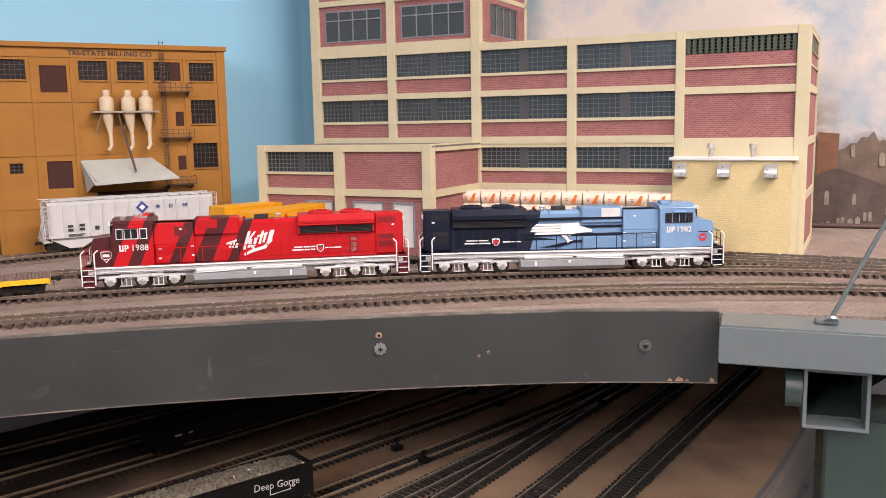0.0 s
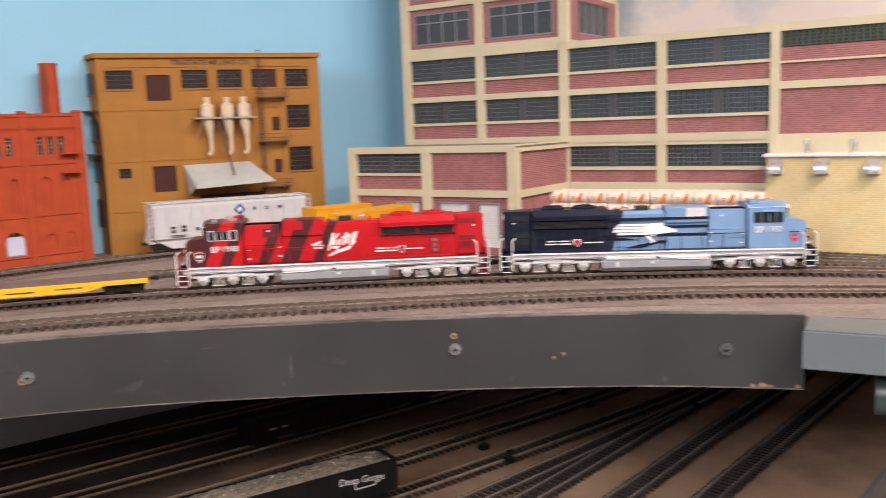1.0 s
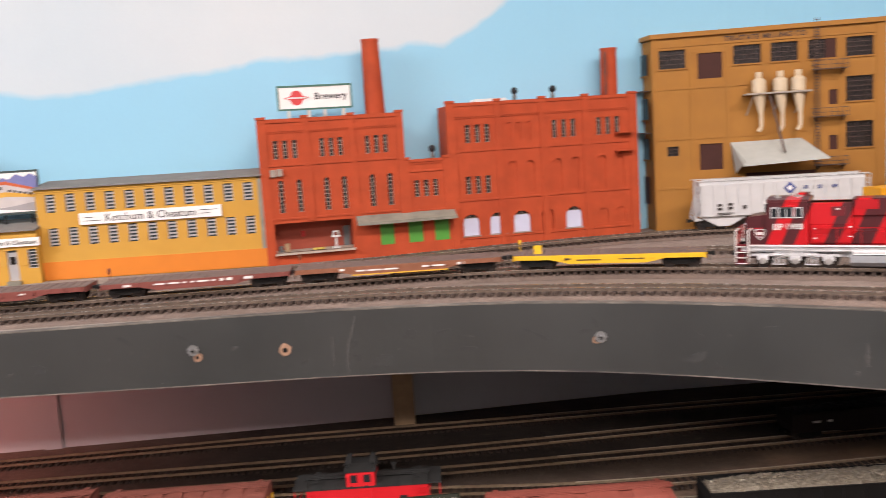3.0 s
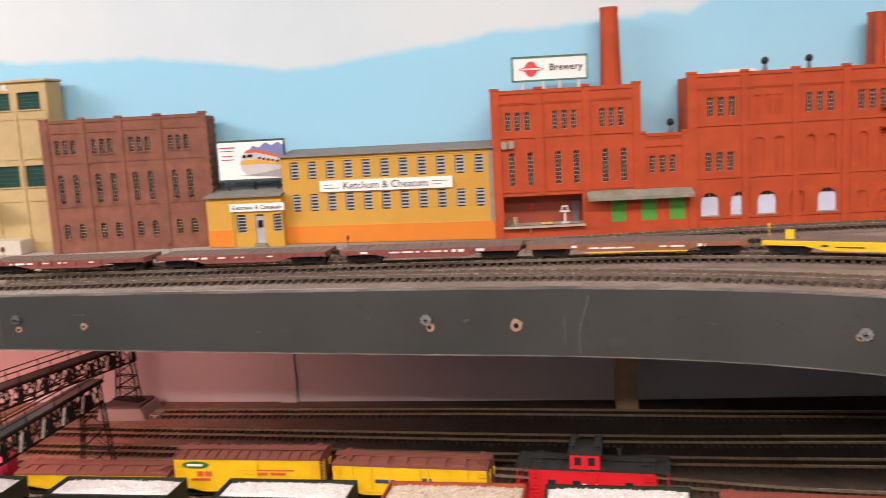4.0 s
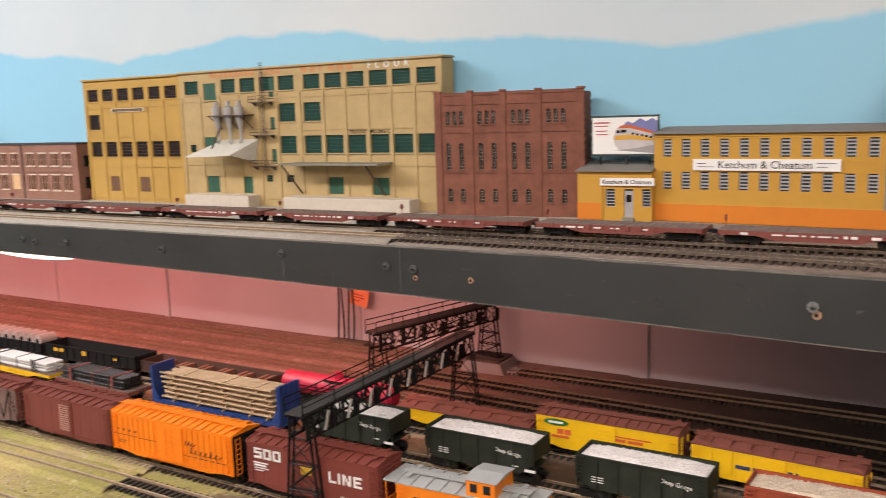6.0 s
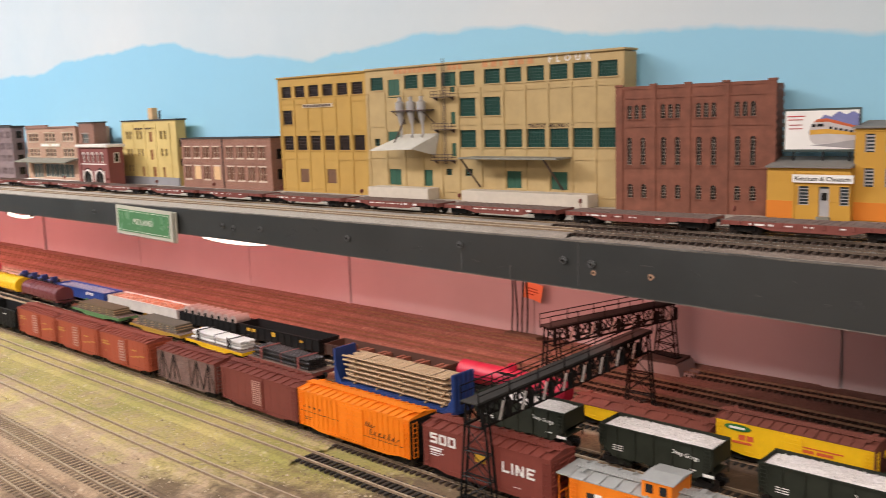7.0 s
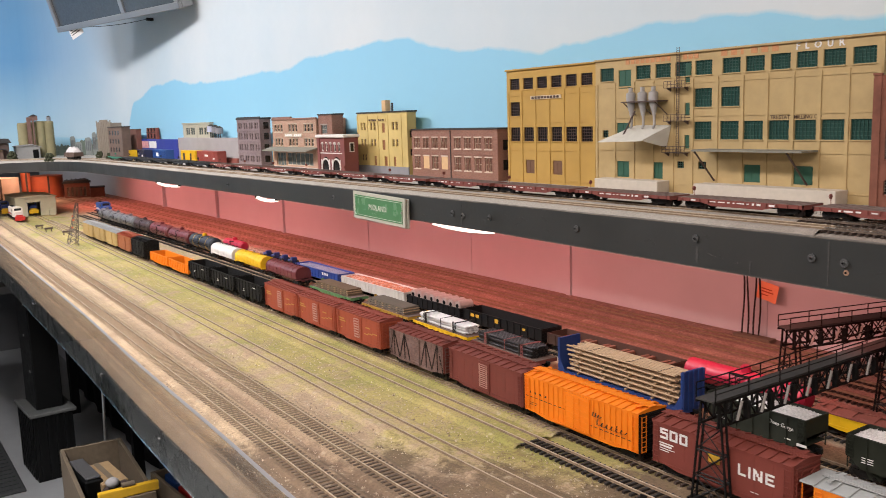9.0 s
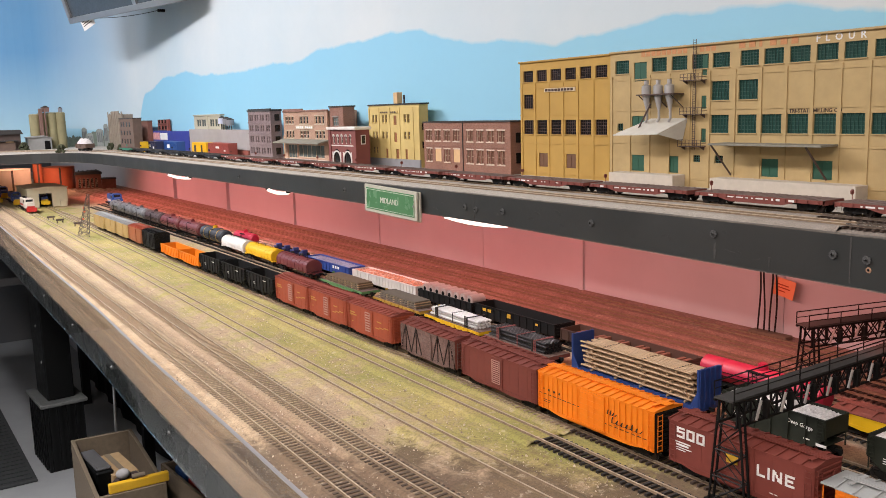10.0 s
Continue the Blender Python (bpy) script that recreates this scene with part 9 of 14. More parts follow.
    part("emblem_shield", Geo().prism(shield(0.0550, 0.0257, 0.0031), "y", -0.0100, -0.0094), M_MARK, t)
    part("emblem_field", Geo().prism(shield(0.0550, 0.0255, 0.0023), "y", -0.0102, -0.0100), plain("shield_red", (0.5, 0.03, 0.04)), t)
    part("emblem_band", bars([(0.0530, 0.0570, 0.0272, 0.0281)], -0.0103), M_NAVY, t)
    part("grille_door", Geo().box(0.0790, 0.0850, -0.0101, -0.0094, 0.0218, 0.0345), M_RED_CAB, t)
    for k in range(3):
        part("grille_pane", Geo().box(0.0798, 0.0842, -0.0103, -0.0101, 0.0226 + 0.0040 * k, 0.0258 + 0.0040 * k), M_CONT_PINK, t)
    return t


def blue_diesel():
    t = diesel("two-tone blue diesel locomotive with white eagle emblem and silver trucks", M_BLUE_HOOD, M_SKYB, M_NAVY, M_NAVY, M_NAVY, M_NAVY)
    return t


def mirror_marks(t):
    """Marks on the +y side, for the locomotive that stands the other way round."""
    w = 0.0092
    def b2(rects, y):
        return bars([(x0, x1, z0, z1) for x0, x1, z0, z1 in rects], y)
    letters("road_number", "1982", 0.0066, M_MARK, t, pose(-0.0920, 0.01690, 0.0340, 0, 0, 180), "white road number")
    part("marks", b2([(-0.0787, -0.0777, 0.0318, 0.0364), (-0.0808, -0.0798, 0.0318, 0.0364), (-0.0808, -0.0777, 0.0316, 0.0325), (-0.0826, -0.0816, 0.0316, 0.0364), (-0.0844, -0.0816, 0.0355, 0.0364), (-0.0844, -0.0835, 0.0340, 0.0362), (-0.0844, -0.0816, 0.0336, 0.0344)], 0.0167), M_MARK, t)
    part("nose_badge", Geo().tube((-0.1090, 0.0135, 0.0268), (-0.1090, 0.0139, 0.0268), 0.0033, 20), plain("shield_crimson", (0.60, 0.04, 0.06)), t, "round red nose badge")
    part("badge_bar", b2([(-0.1108, -0.1072, 0.0262, 0.0276)], 0.0141), M_SKYB, t)
    # white eagle over dark speed stripes that run back into the dark rear half
    for z0, z1, xa in ((0.0432, 0.0452, -0.0500), (0.0362, 0.0382, -0.0470), (0.0296, 0.0318, -0.0450)):
        part("stripe", Geo().prism([(0.0420, z0), (xa, z0), (xa - 0.0014, z1), (0.0420, z1)], "y", 0.0095, 0.0098 if z1 < 0.044 else 0.0118), M_NAVY, t)
    g = Geo()
    y0, y1 = 0.0098, 0.0104
    for z0, z1, xa, xb in ((0.0385, 0.0402, -0.004, 0.0310), (0.0362, 0.0380, -0.004, 0.0335), (0.0336, 0.0357, -0.004, 0.0345), (0.0310, 0.0331, 0.000, 0.0310)):
        g.prism([(xa, z0), (xb, z0), (xb - 0.002, z1), (xa, z1)], "y", y0, y1)
    g.prism([(0.0040, 0.0402), (-0.0060, 0.0408), (-0.0068, 0.0380), (-0.0110, 0.0368), (-0.0175, 0.0345), (-0.0170, 0.0330), (-0.0080, 0.0322), (-0.0030, 0.0318), (0.0010, 0.0300), (0.0090, 0.0310), (0.0090, 0.0380)], "y", y0, y1 + 0.0002)
    g.prism([(0.0085, 0.0305), (0.0040, 0.0300), (0.0010, 0.0262), (-0.0015, 0.0258), (0.0015, 0.0252), (0.0032, 0.0238), (0.0040, 0.0262)], "y", y0, y1)
    part("eagle_emblem", g, M_MARK, t, "white eagle with speed lines")
    part("swoosh", Geo().prism([(0.0250, 0.0205), (0.0105, 0.0205), (-0.0020, 0.0240), (-0.0180, 0.0248), (-0.0330, 0.0232), (-0.0415, 0.0205), (-0.0300, 0.0245), (-0.0160, 0.0268), (-0.0020, 0.0262), (0.0120, 0.0232)], "y", 0.0095, 0.0100), M_NAVY, t)
    part("wing_stripe", Geo().prism([(0.0400, 0.0268), (0.0120, 0.0268), (0.0260, 0.0290), (0.0400, 0.0290)], "y", 0.0095, 0.0099), M_NAVY, t)
    part("slogan_mark", b2([(0.0780, 0.0870, 0.0268, 0.0278), (0.0690, 0.0770, 0.0268, 0.0278), (0.0780, 0.0885, 0.0245, 0.0255), (0.0672, 0.0770, 0.0245, 0.0255), (0.0505, 0.0570, 0.0254, 0.0263), (0.0475, 0.0497, 0.0254, 0.0263), (0.0420, 0.0467, 0.0254, 0.0263)], 0.0098), M_MARK, t)
    part("emblem_shield", Geo().prism(shield(0.0627, 0.0257, 0.0033), "y", 0.0094, 0.0100), M_MARK, t)
    part("emblem_field", Geo().prism(shield(0.0627, 0.0255, 0.0025), "y", 0.0100, 0.0102), plain("shield_red_b", (0.5, 0.03, 0.04)), t)


red_engine = red_diesel()
red_engine.matrix_basis = U2.seat(0.3800, 0.164)
blue = blue_diesel()
mirror_marks(blue)
blue.matrix_basis = U2.seat(0.5868, 0.164) @ pose(0, 0, 0, 0, 0, 180)

# ---- trains and stored cars ----
def seat(ob, route, x, L):
    ob.matrix_basis = route.seat(x, L * 0.72)
    return ob


# the flatcar train on the upper deck
M_FLAT_BROWN = dull(plain("flatcar_maroon", (0.20, 0.058, 0.045), 0.6, 0.10, 120.0), 0.30)
M_FLAT_TAN = plain("flatcar_rust_tan", (0.23, 0.085, 0.040), 0.6, 0.10, 120.0)
M_FLAT_YELLOW = plain("flatcar_yellow", (0.72, 0.43, 0.012), 0.5, 0.05, 120.0)
M_FLAT_BLACK = plain("flatcar_black", (0.022, 0.022, 0.024), 0.6, 0.12, 120.0)
FM = [(-0.060, -0.053, 0.0098, 0.0116), (-0.034, -0.008, 0.0098, 0.0110), (-0.004, 0.016, 0.0098, 0.0110), (0.020, 0.030, 0.0094, 0.0116), (0.040, 0.047, 0.0094, 0.0116)]
FM2 = [(-0.052, -0.030, 0.0096, 0.0112), (-0.020, -0.012, 0.0098, 0.0110), (-0.004, 0.004, 0.0098, 0.0110), (0.024, 0.030, 0.0098, 0.0110)]
y = flatcar("bright yellow flatcar with plank deck", 0.158, M_FLAT_YELLOW, marks=[(-0.035, -0.030, 0.0088, 0.0102), (-0.025, -0.005, 0.0082, 0.0090), (0.01, 0.03, 0.0088, 0.0096)], mark_mat=M_MARK_BLACK)
part("end_stake", Geo().box(-0.062, -0.0555, -0.009, -0.0075, 0.013, 0.0205), M_FLAT_YELLOW, y, "small yellow upright plate")
seat(y, U2, 0.1800, 0.158)
tn = flatcar("rust-tan flatcar with plank deck", 0.176, M_FLAT_TAN, marks=[(-0.050, -0.046, 0.0098, 0.0116), (-0.036, 0.000, 0.0086, 0.0098), (0.020, 0.040, 0.0090, 0.0102), (0.050, 0.056, 0.0090, 0.0112)])
part("yellow_line", bars([(-0.040, 0.042, 0.0052, 0.0062)], -0.0174), M_MARK_YELLOW, tn)
seat(tn, U2, 0.0030, 0.176)
fa = flatcar("maroon-brown flatcar with plank deck", 0.157, M_FLAT_BROWN, marks=FM)
fb = flatcar("maroon-brown flatcar with plank deck and long lettering", 0.157, M_FLAT_BROWN, marks=FM2)
seat(fa, U2, -0.168, 0.157)
seat(fb, U2, -0.336, 0.157)
for k in range(2, 13):
    copy_thing(fa if k in (3, 4, 7, 8, 10) else fb, U2.seat(-0.168 - 0.168 * k, 0.113))
fk = flatcar("black flatcar at the far end of the train", 0.157, M_FLAT_BLACK, deck=plain("dark_planks", (0.06, 0.055, 0.05), 0.85, 0.2, 120.0))
seat(fk, U2, -0.168 - 0.168 * 13, 0.157)
for k in range(14, 18):
    copy_thing(fk, U2.seat(-0.168 - 0.168 * k, 0.113))
fg = flatcar("green flatcar at the far end of the train", 0.157, plain("flatcar_green", (0.03, 0.19, 0.12), 0.5, 0.08, 120.0), name="green_flatcar")
seat(fg, U2, -0.168 - 0.168 * 18, 0.157)


# covered hopper by the mill
def covered_hopper():
    M = plain("pale_grey_hopper", (0.50, 0.50, 0.49), 0.5, 0.05, 100.0)
    L, w, top, z0 = 0.176, CARW / 2, 0.0515, 0.0150
    t = thing("covered_hopper", "pale grey covered hopper with blue diamond emblem", "model hopper")
    part("body", Geo().prism([(-w, z0), (-w, top - 0.003), (-w + 0.004, top), (w - 0.004, top), (w, top - 0.003), (w, z0)], "x", -L / 2 + 0.004, L / 2 - 0.004), M, t)
    for k in range(14):
        x = -L / 2 + 0.006 + (L - 0.012) * k / 13
        for s in (-1, 1):
            part("side_rib", cached("hopper_rib", lambda: Geo().cbox(-0.0007, 0.0007, -0.0009, 0.0002, 0, top - 0.003 - z0, 0.0002).mesh("side_rib", M)), None, t, "", pose(x, s * w, z0, 0, 0, 0 if s < 0 else 180))
    for k in range(3):
        x = -L / 2 + L * (k + 0.5) / 3
        part("hopper_bay", Geo().prism([(x - 0.026, z0), (x + 0.026, z0), (x + 0.006, 0.004), (x - 0.006, 0.004)], "y", -0.014, 0.014), M, t)
    g = Geo().box(-L / 2, L / 2, -0.0155, -0.0115, top + 0.0012, top + 0.0018).box(-L / 2, L / 2, 0.0115, 0.0155, top + 0.0012, top + 0.0018)
    for k in range(16):
        x = -L / 2 + 0.004 + (L - 0.008) * k / 15
        g.box(x - 0.0006, x + 0.0006, -0.0155, 0.0155, top - 0.0002, top + 0.0013)
    part("roof_walk", g, M, t)
    part("roof_hatch", Geo().box(-L / 2 + 0.01, L / 2 - 0.01, -0.005, 0.005, top, top + 0.0022), M, t)
    g = Geo()
    for s in (-1, 1):
        x = s * (L / 2 - 0.004)
        for yy in (-w + 0.001, w - 0.001, -0.006, 0.006):
            g.tube((x, yy, z0 + 0.02), (s * (L / 2 + 0.001), yy, 0.0125), 0.0006, 5)
        rungs(g, -w + 0.004, s * (L / 2 + 0.001), 0.012, top, 9, 0.006, "y")
        rungs(g, s * (L / 2 - 0.003), -w - 0.001, 0.012, top - 0.004, 9, 0.006, "x")
        g.box(min(x, s * (L / 2 + 0.001)), max(x, s * (L / 2 + 0.001)), -w, w, 0.0105, 0.0130)
    part("ladder", g, M, t)
    M_EM = plain("emblem_blue", (0.035, 0.06, 0.22), 0.5, 0.05, 100.0)
    part("emblem", Geo().prism([(0.008, 0.0350), (0.0145, 0.0415), (0.008, 0.0480), (0.0015, 0.0415)], "y", -w - 0.0012, -w - 0.0009), M_EM, t, "blue diamond emblem")
    part("emblem_leaf", Geo().prism([(0.0048, 0.0415), (0.008, 0.0447), (0.0112, 0.0415), (0.008, 0.0383)], "y", -w - 0.0014, -w - 0.0011), M_MARK, t)
    part("lettering", bars([(0.0225, 0.0232, 0.0395, 0.0432), (0.0252, 0.0259, 0.0395, 0.0432), (0.0225, 0.0259, 0.0424, 0.0432), (0.0225, 0.0259, 0.0409, 0.0415), (0.0362, 0.0369, 0.0395, 0.0432), (0.0362, 0.0390, 0.0425, 0.0432), (0.0362, 0.0390, 0.0395, 0.0402), (0.0390, 0.0397, 0.0400, 0.0427), (0.0505, 0.0512, 0.0395, 0.0432), (0.0545, 0.0552, 0.0395, 0.0432), (0.0515, 0.0523, 0.0412, 0.0430), (0.0534, 0.0542, 0.0412, 0.0430), (0.0524, 0.0533, 0.0402, 0.0416)], -w - 0.0011), M_EM, t)
    part("data_marks", bars([(-0.066, -0.061, 0.0255, 0.0280), (-0.055, -0.050, 0.0260, 0.0285), (-0.066, -0.061, 0.0215, 0.0240), (-0.055, -0.050, 0.0220, 0.0245), (-0.066, -0.050, 0.0180, 0.0186), (-0.066, -0.052, 0.0165, 0.0171), (-0.04, -0.036, 0.022, 0.0255)], -w - 0.0011), M_MARK_BLACK, t)
    for s in (-1, 1):
        bogie(t, s * (L / 2 - 0.018))
    couplers(t, L)
    return t


seat(covered_hopper(), U3, 0.4180, 0.18)


# yellow containers on a flatcar behind the red locomotive
def container(label, L, mat, marks=(), mark_mat=M_MARK, h=0.0295, group="containers"):
    t = thing("container", label, "container", group)
    g = Geo().box(-L / 2, L / 2, -0.0135, 0.0135, 0.0, h)
    for k in range(int(L / 0.0032)):
        x = -L / 2 + 0.002 + 0.0032 * k
        for s in (-1, 1):
            g.box(x, x + 0.0014, min(s * 0.0135, s * 0.0140), max(s * 0.0135, s * 0.0140), 0.0015, h - 0.0015)
    part("body", g, mat, t)
    g = Geo()
    for x in (-L / 2, L / 2 - 0.0014):
        for yv in (-0.0143, 0.0131):
            g.box(x, x + 0.0014, yv, yv + 0.0012, 0, h)
    for z in (0.0, h - 0.0014):
        for yv in (-0.0143, 0.0131):
            g.box(-L / 2, L / 2, yv, yv + 0.0012, z, z + 0.0014)
    part("corner_frame", g, mat, t)
    part("roof", Geo().cbox(-L / 2 + 0.001, L / 2 - 0.001, -0.013, 0.013, h - 0.0004, h + 0.0006, 0.0002), mat, t)
    if marks:
        part("lettering", bars(marks, -0.01425), mark_mat, t)
    return t


M_CONT_YELLOW = plain("container_yellow", (0.72, 0.33, 0.008), 0.45, 0.05, 80.0)
M_CONT_RED = plain("container_letter_red", (0.50, 0.04, 0.02), 0.5, 0.05, 80.0)
UNI = [(-0.010 + 0.0075 * k, -0.010 + 0.0075 * k + 0.0052, 0.0345, 0.0415) for k in range(5)]
put(container("tall yellow freight box with red lettering beside the factory", 0.086, M_CONT_YELLOW, UNI, M_CONT_RED, 0.0495), 0.507, 0.795, ZU, 1)
put(container("tall yellow freight box with red lettering behind the locomotives", 0.112, M_CONT_YELLOW, UNI, M_CONT_RED, 0.0495), 0.5035, 0.7275, ZU, 19)


# bulk car with rows of wrapped rolls behind the blue locomotive
def roll_car():
    t = thing("roll_car", "red car stacked with cream wrapped rolls marked in orange", "model railcar")
    M_RC = plain("car_scarlet", (0.52, 0.02, 0.015), 0.45, 0.06, 100.0)
    M_WRAP = plain("cream_wrap", (0.74, 0.62, 0.50), 0.4, 0.05, 100.0)
    M_WRAP_O = plain("orange_wrap_mark", (0.62, 0.15, 0.015), 0.45, 0.08, 100.0)
    L, w = 0.222, CARW / 2
    part("deck", Geo().box(-L / 2, L / 2, -w, w, 0.010, 0.0145), M_RC, t)
    for s in (-1, 1):
        part("end_wall", Geo().box(min(s * L / 2, s * (L / 2 - 0.002)), max(s * L / 2, s * (L / 2 - 0.002)), -w, w, 0.0145, 0.0455), M_RC, t)
    n = 10
    for row in range(3):
        for k in range(n):
            x = -L / 2 + 0.013 + (L - 0.026) * k / (n - 1)
            for yv in (-0.0088, 0.0088):
                r = part("wrapped_roll", cached("roll", lambda: Geo().tube((-0.0098, 0, 0), (0.0098, 0, 0), 0.0068, 14).tube((-0.0103, 0, 0), (0.0103, 0, 0), 0.0058, 14).mesh("wrapped_roll", M_WRAP)), None, t, "", pose(x, yv, 0.0215 + row * 0.0122))
                if yv < 0 and row > 0:
                    part("roll_mark", cached("rollmark", lambda: Geo().prism([(-0.001, -0.0045), (0.0035, 0.0040), (0.0062, 0.0045), (0.0040, -0.0045)], "y", -0.0071, -0.0064).box(-0.006, -0.003, -0.0071, -0.0066, 0.0000, 0.0008).box(-0.0055, -0.0035, -0.0071, -0.0066, -0.0022, -0.0008).mesh("roll_mark", M_WRAP_O)), None, r)
    for s in (-1, 1):
        bogie(t, s * (L / 2 - 0.02))
    couplers(t, L)
    return t


rc = roll_car()
rc.matrix_basis = pose(0.722, 0.546, RU, 0, 0, -67.3)

# -- stored cars, first row
M_BOX_BROWN = dull(plain("boxcar_oxide", (0.178, 0.042, 0.030), 0.6, 0.08, 120.0), 0.30)
M_BOX_OXIDE = dull(plain("boxcar_bright_oxide", (0.317, 0.067, 0.032), 0.6, 0.08, 120.0), 0.30)
M_BOX_ROOF = dull(plain("boxcar_red_brown_roof", (0.245, 0.060, 0.042), 0.7, 0.12, 120.0), 0.2)
M_BOX_RUST = dull(plain("boxcar_dark_brown", (0.163, 0.041, 0.030), 0.6, 0.1, 120.0), 0.30)
M_BOX_WOOD = dull(plain("weathered_grey_brown_boxcar", (0.155, 0.092, 0.076), 0.75, 0.30, 260.0, dirt=(0.25, 0.19, 0.17), dirt_amount=0.4), 0.25)
M_BOX_ORANGE = plain("boxcar_orange", (0.80, 0.205, 0.008), 0.45, 0.05, 120.0)
M_BOX_BLACK = dull(plain("boxcar_black", (0.0075, 0.0072, 0.007), 0.6, 0.2, 120.0), 0.25)

block_marks = [(-0.0665, -0.0560, 0.0335, 0.0358), (-0.0665, -0.0640, 0.0395, 0.0440), (-0.0665, -0.0560, 0.0388, 0.0410), (-0.0585, -0.0560, 0.0345, 0.0400), (-0.0665, -0.0560, 0.0430, 0.0450)]
for o in (-0.0535, -0.0405):
    block_marks += [(o, o + 0.0105, 0.0335, 0.0358), (o, o + 0.0105, 0.0428, 0.0450), (o, o + 0.0026, 0.0335, 0.0450), (o + 0.0079, o + 0.0105, 0.0335, 0.0450)]
block_marks += [(-0.062, -0.045, 0.0300, 0.0310), (-0.060, -0.047, 0.0275, 0.0290), (-0.060, -0.044, 0.0255, 0.0261), (-0.060, -0.050, 0.0235, 0.0241)]
block_marks += [(0.0155, 0.0178, 0.0260, 0.0375), (0.0155, 0.0245, 0.0260, 0.0283), (0.0275, 0.0298, 0.0260, 0.0375), (0.0330, 0.0352, 0.0260, 0.0375), (0.0410, 0.0432, 0.0260, 0.0375), (0.0352, 0.0370, 0.0330, 0.0365), (0.0366, 0.0388, 0.0303, 0.0340), (0.0384, 0.0410, 0.0270, 0.0310), (0.0465, 0.0488, 0.0260, 0.0375), (0.0465, 0.0565, 0.0260, 0.0282), (0.0465, 0.0550, 0.0307, 0.0329), (0.0465, 0.0565, 0.0353, 0.0375)]
block_marks += [(0.0315, 0.0345, 0.0165, 0.0170), (0.0360, 0.0385, 0.0165, 0.0170)]
block_marks = [tuple(c + (v - c) * 0.80 for v, c in zip(m, ((-0.0545, -0.0545, 0.039, 0.039) if m[2] > 0.0331 and m[0] < 0 else (0.037, 0.037, 0.0318, 0.0318)))) if (m[2] > 0.0331 and m[0] < 0) or m[0] > 0 and m[2] > 0.02 else m for m in block_marks]
block_marks = [(a + 0.0045, b + 0.0045, c, d) if a < 0 and c > 0.0331 else (a, b, c, d) for a, b, c, d in block_marks]
s = boxcar("oxide-brown boxcar with large white block marks beside the signal bridge", 0.136, M_BOX_BROWN, eave=0.0475, marks=block_marks, door_w=0.022, panels=8, roof="rib", roof_n=13)
part("yellow_placard", bars([(-0.008, 0.003, 0.0295, 0.0365)], -0.0188), M_MARK_YELLOW, s)
seat(s, YA, -0.5230, 0.136)
rg_marks = [(-0.078, -0.018, 0.0268, 0.0273), (0.018, 0.070, 0.0205, 0.0210)] + [(-0.072 + 0.008 * k, -0.070 + 0.008 * k, 0.0310, 0.0330) for k in range(4)] + [(-0.072, -0.060, 0.021, 0.0215), (-0.072, -0.062, 0.019, 0.0195)]
s = boxcar("bright orange ribbed boxcar with black ends and black script", 0.158, M_BOX_ORANGE, eave=0.0478, marks=rg_marks, mark_mat=M_MARK_BLACK, ribs=22, door_w=0.034, roof="rib", roof_n=17, end_mat=M_BOX_BLACK, plug=True)
# a slanted script mark of thin strokes, a short word above a long one
def script_strokes(x0, z0, h, n, pitch):
    g = Geo()
    for k in range(n):
        x, tall = x0 + pitch * k, h * (1.45 if k == 0 or k == n - 2 else 1.0)
        pts = [(x, z0 + tall), (x - 0.22 * pitch + 0.25 * tall - 0.0013, z0 + 0.45 * tall), (x - 0.0010, z0), (x + 0.55 * pitch, z0 + 0.15 * h), (x + pitch, z0 + 0.8 * h)]
        for (xa, za), (xb, zb) in zip(pts, pts[1:]):
            g.prism([(xa - 0.0005, za), (xa + 0.0006, za), (xb + 0.0006, zb), (xb - 0.0005, zb)], "y", -CARW / 2 - 0.0013, -CARW / 2 - 0.0009)
    return g


part("script_mark", script_strokes(0.0285, 0.0240, 0.0042, 6, 0.0062), M_MARK_BLACK, s, "black slanted script mark")
part("script_mark", script_strokes(0.0225, 0.0312, 0.0030, 3, 0.0036), M_MARK_BLACK, s, "black slanted script mark")
seat(s, YA, -0.6865, 0.158)
s = boxcar("plain dark brown boxcar with plank roof walk", 0.138, M_BOX_RUST, eave=0.0472, panels=9, roof="rib", roof_n=11)
M_DOORMARK = plain("faded_pink_lettering", (0.42, 0.22, 0.175))
part("door_mark", bars([(-0.0075, 0.0075, 0.0165 + 0.0023 * k, 0.0175 + 0.0023 * k) for k in range(12)] + [(-0.0075, -0.0065, 0.0165, 0.0430), (0.0065, 0.0075, 0.0165, 0.0430)], -0.0192), M_DOORMARK, s)
seat(s, YA, -0.838, 0.138)
s = boxcar("weathered brown outside-braced wooden boxcar", 0.124, M_BOX_WOOD, roof_mat=M_BOX_RUST, end_mat=M_BOX_RUST, eave=0.0455, panels=10, style="braced", roof="rib", roof_n=10)
seat(s, YA, -0.984, 0.124)
up = boxcar("oxide-red boxcar with yellow lettering", 0.124, M_BOX_OXIDE, roof_mat=M_BOX_ROOF, eave=0.0472, panels=10, roof="rib", roof_n=12, marks=[(-0.056, -0.040, 0.0350, 0.0368), (-0.056, -0.036, 0.0318, 0.0336), (-0.050, -0.046, 0.0225, 0.0235), (0.022, 0.034, 0.0335, 0.0350), (0.018, 0.028, 0.0245, 0.0257), (0.028, 0.040, 0.0262, 0.0275), (0.040, 0.054, 0.0280, 0.0294)], mark_mat=plain("dull_gold_lettering", (0.42, 0.20, 0.03)))
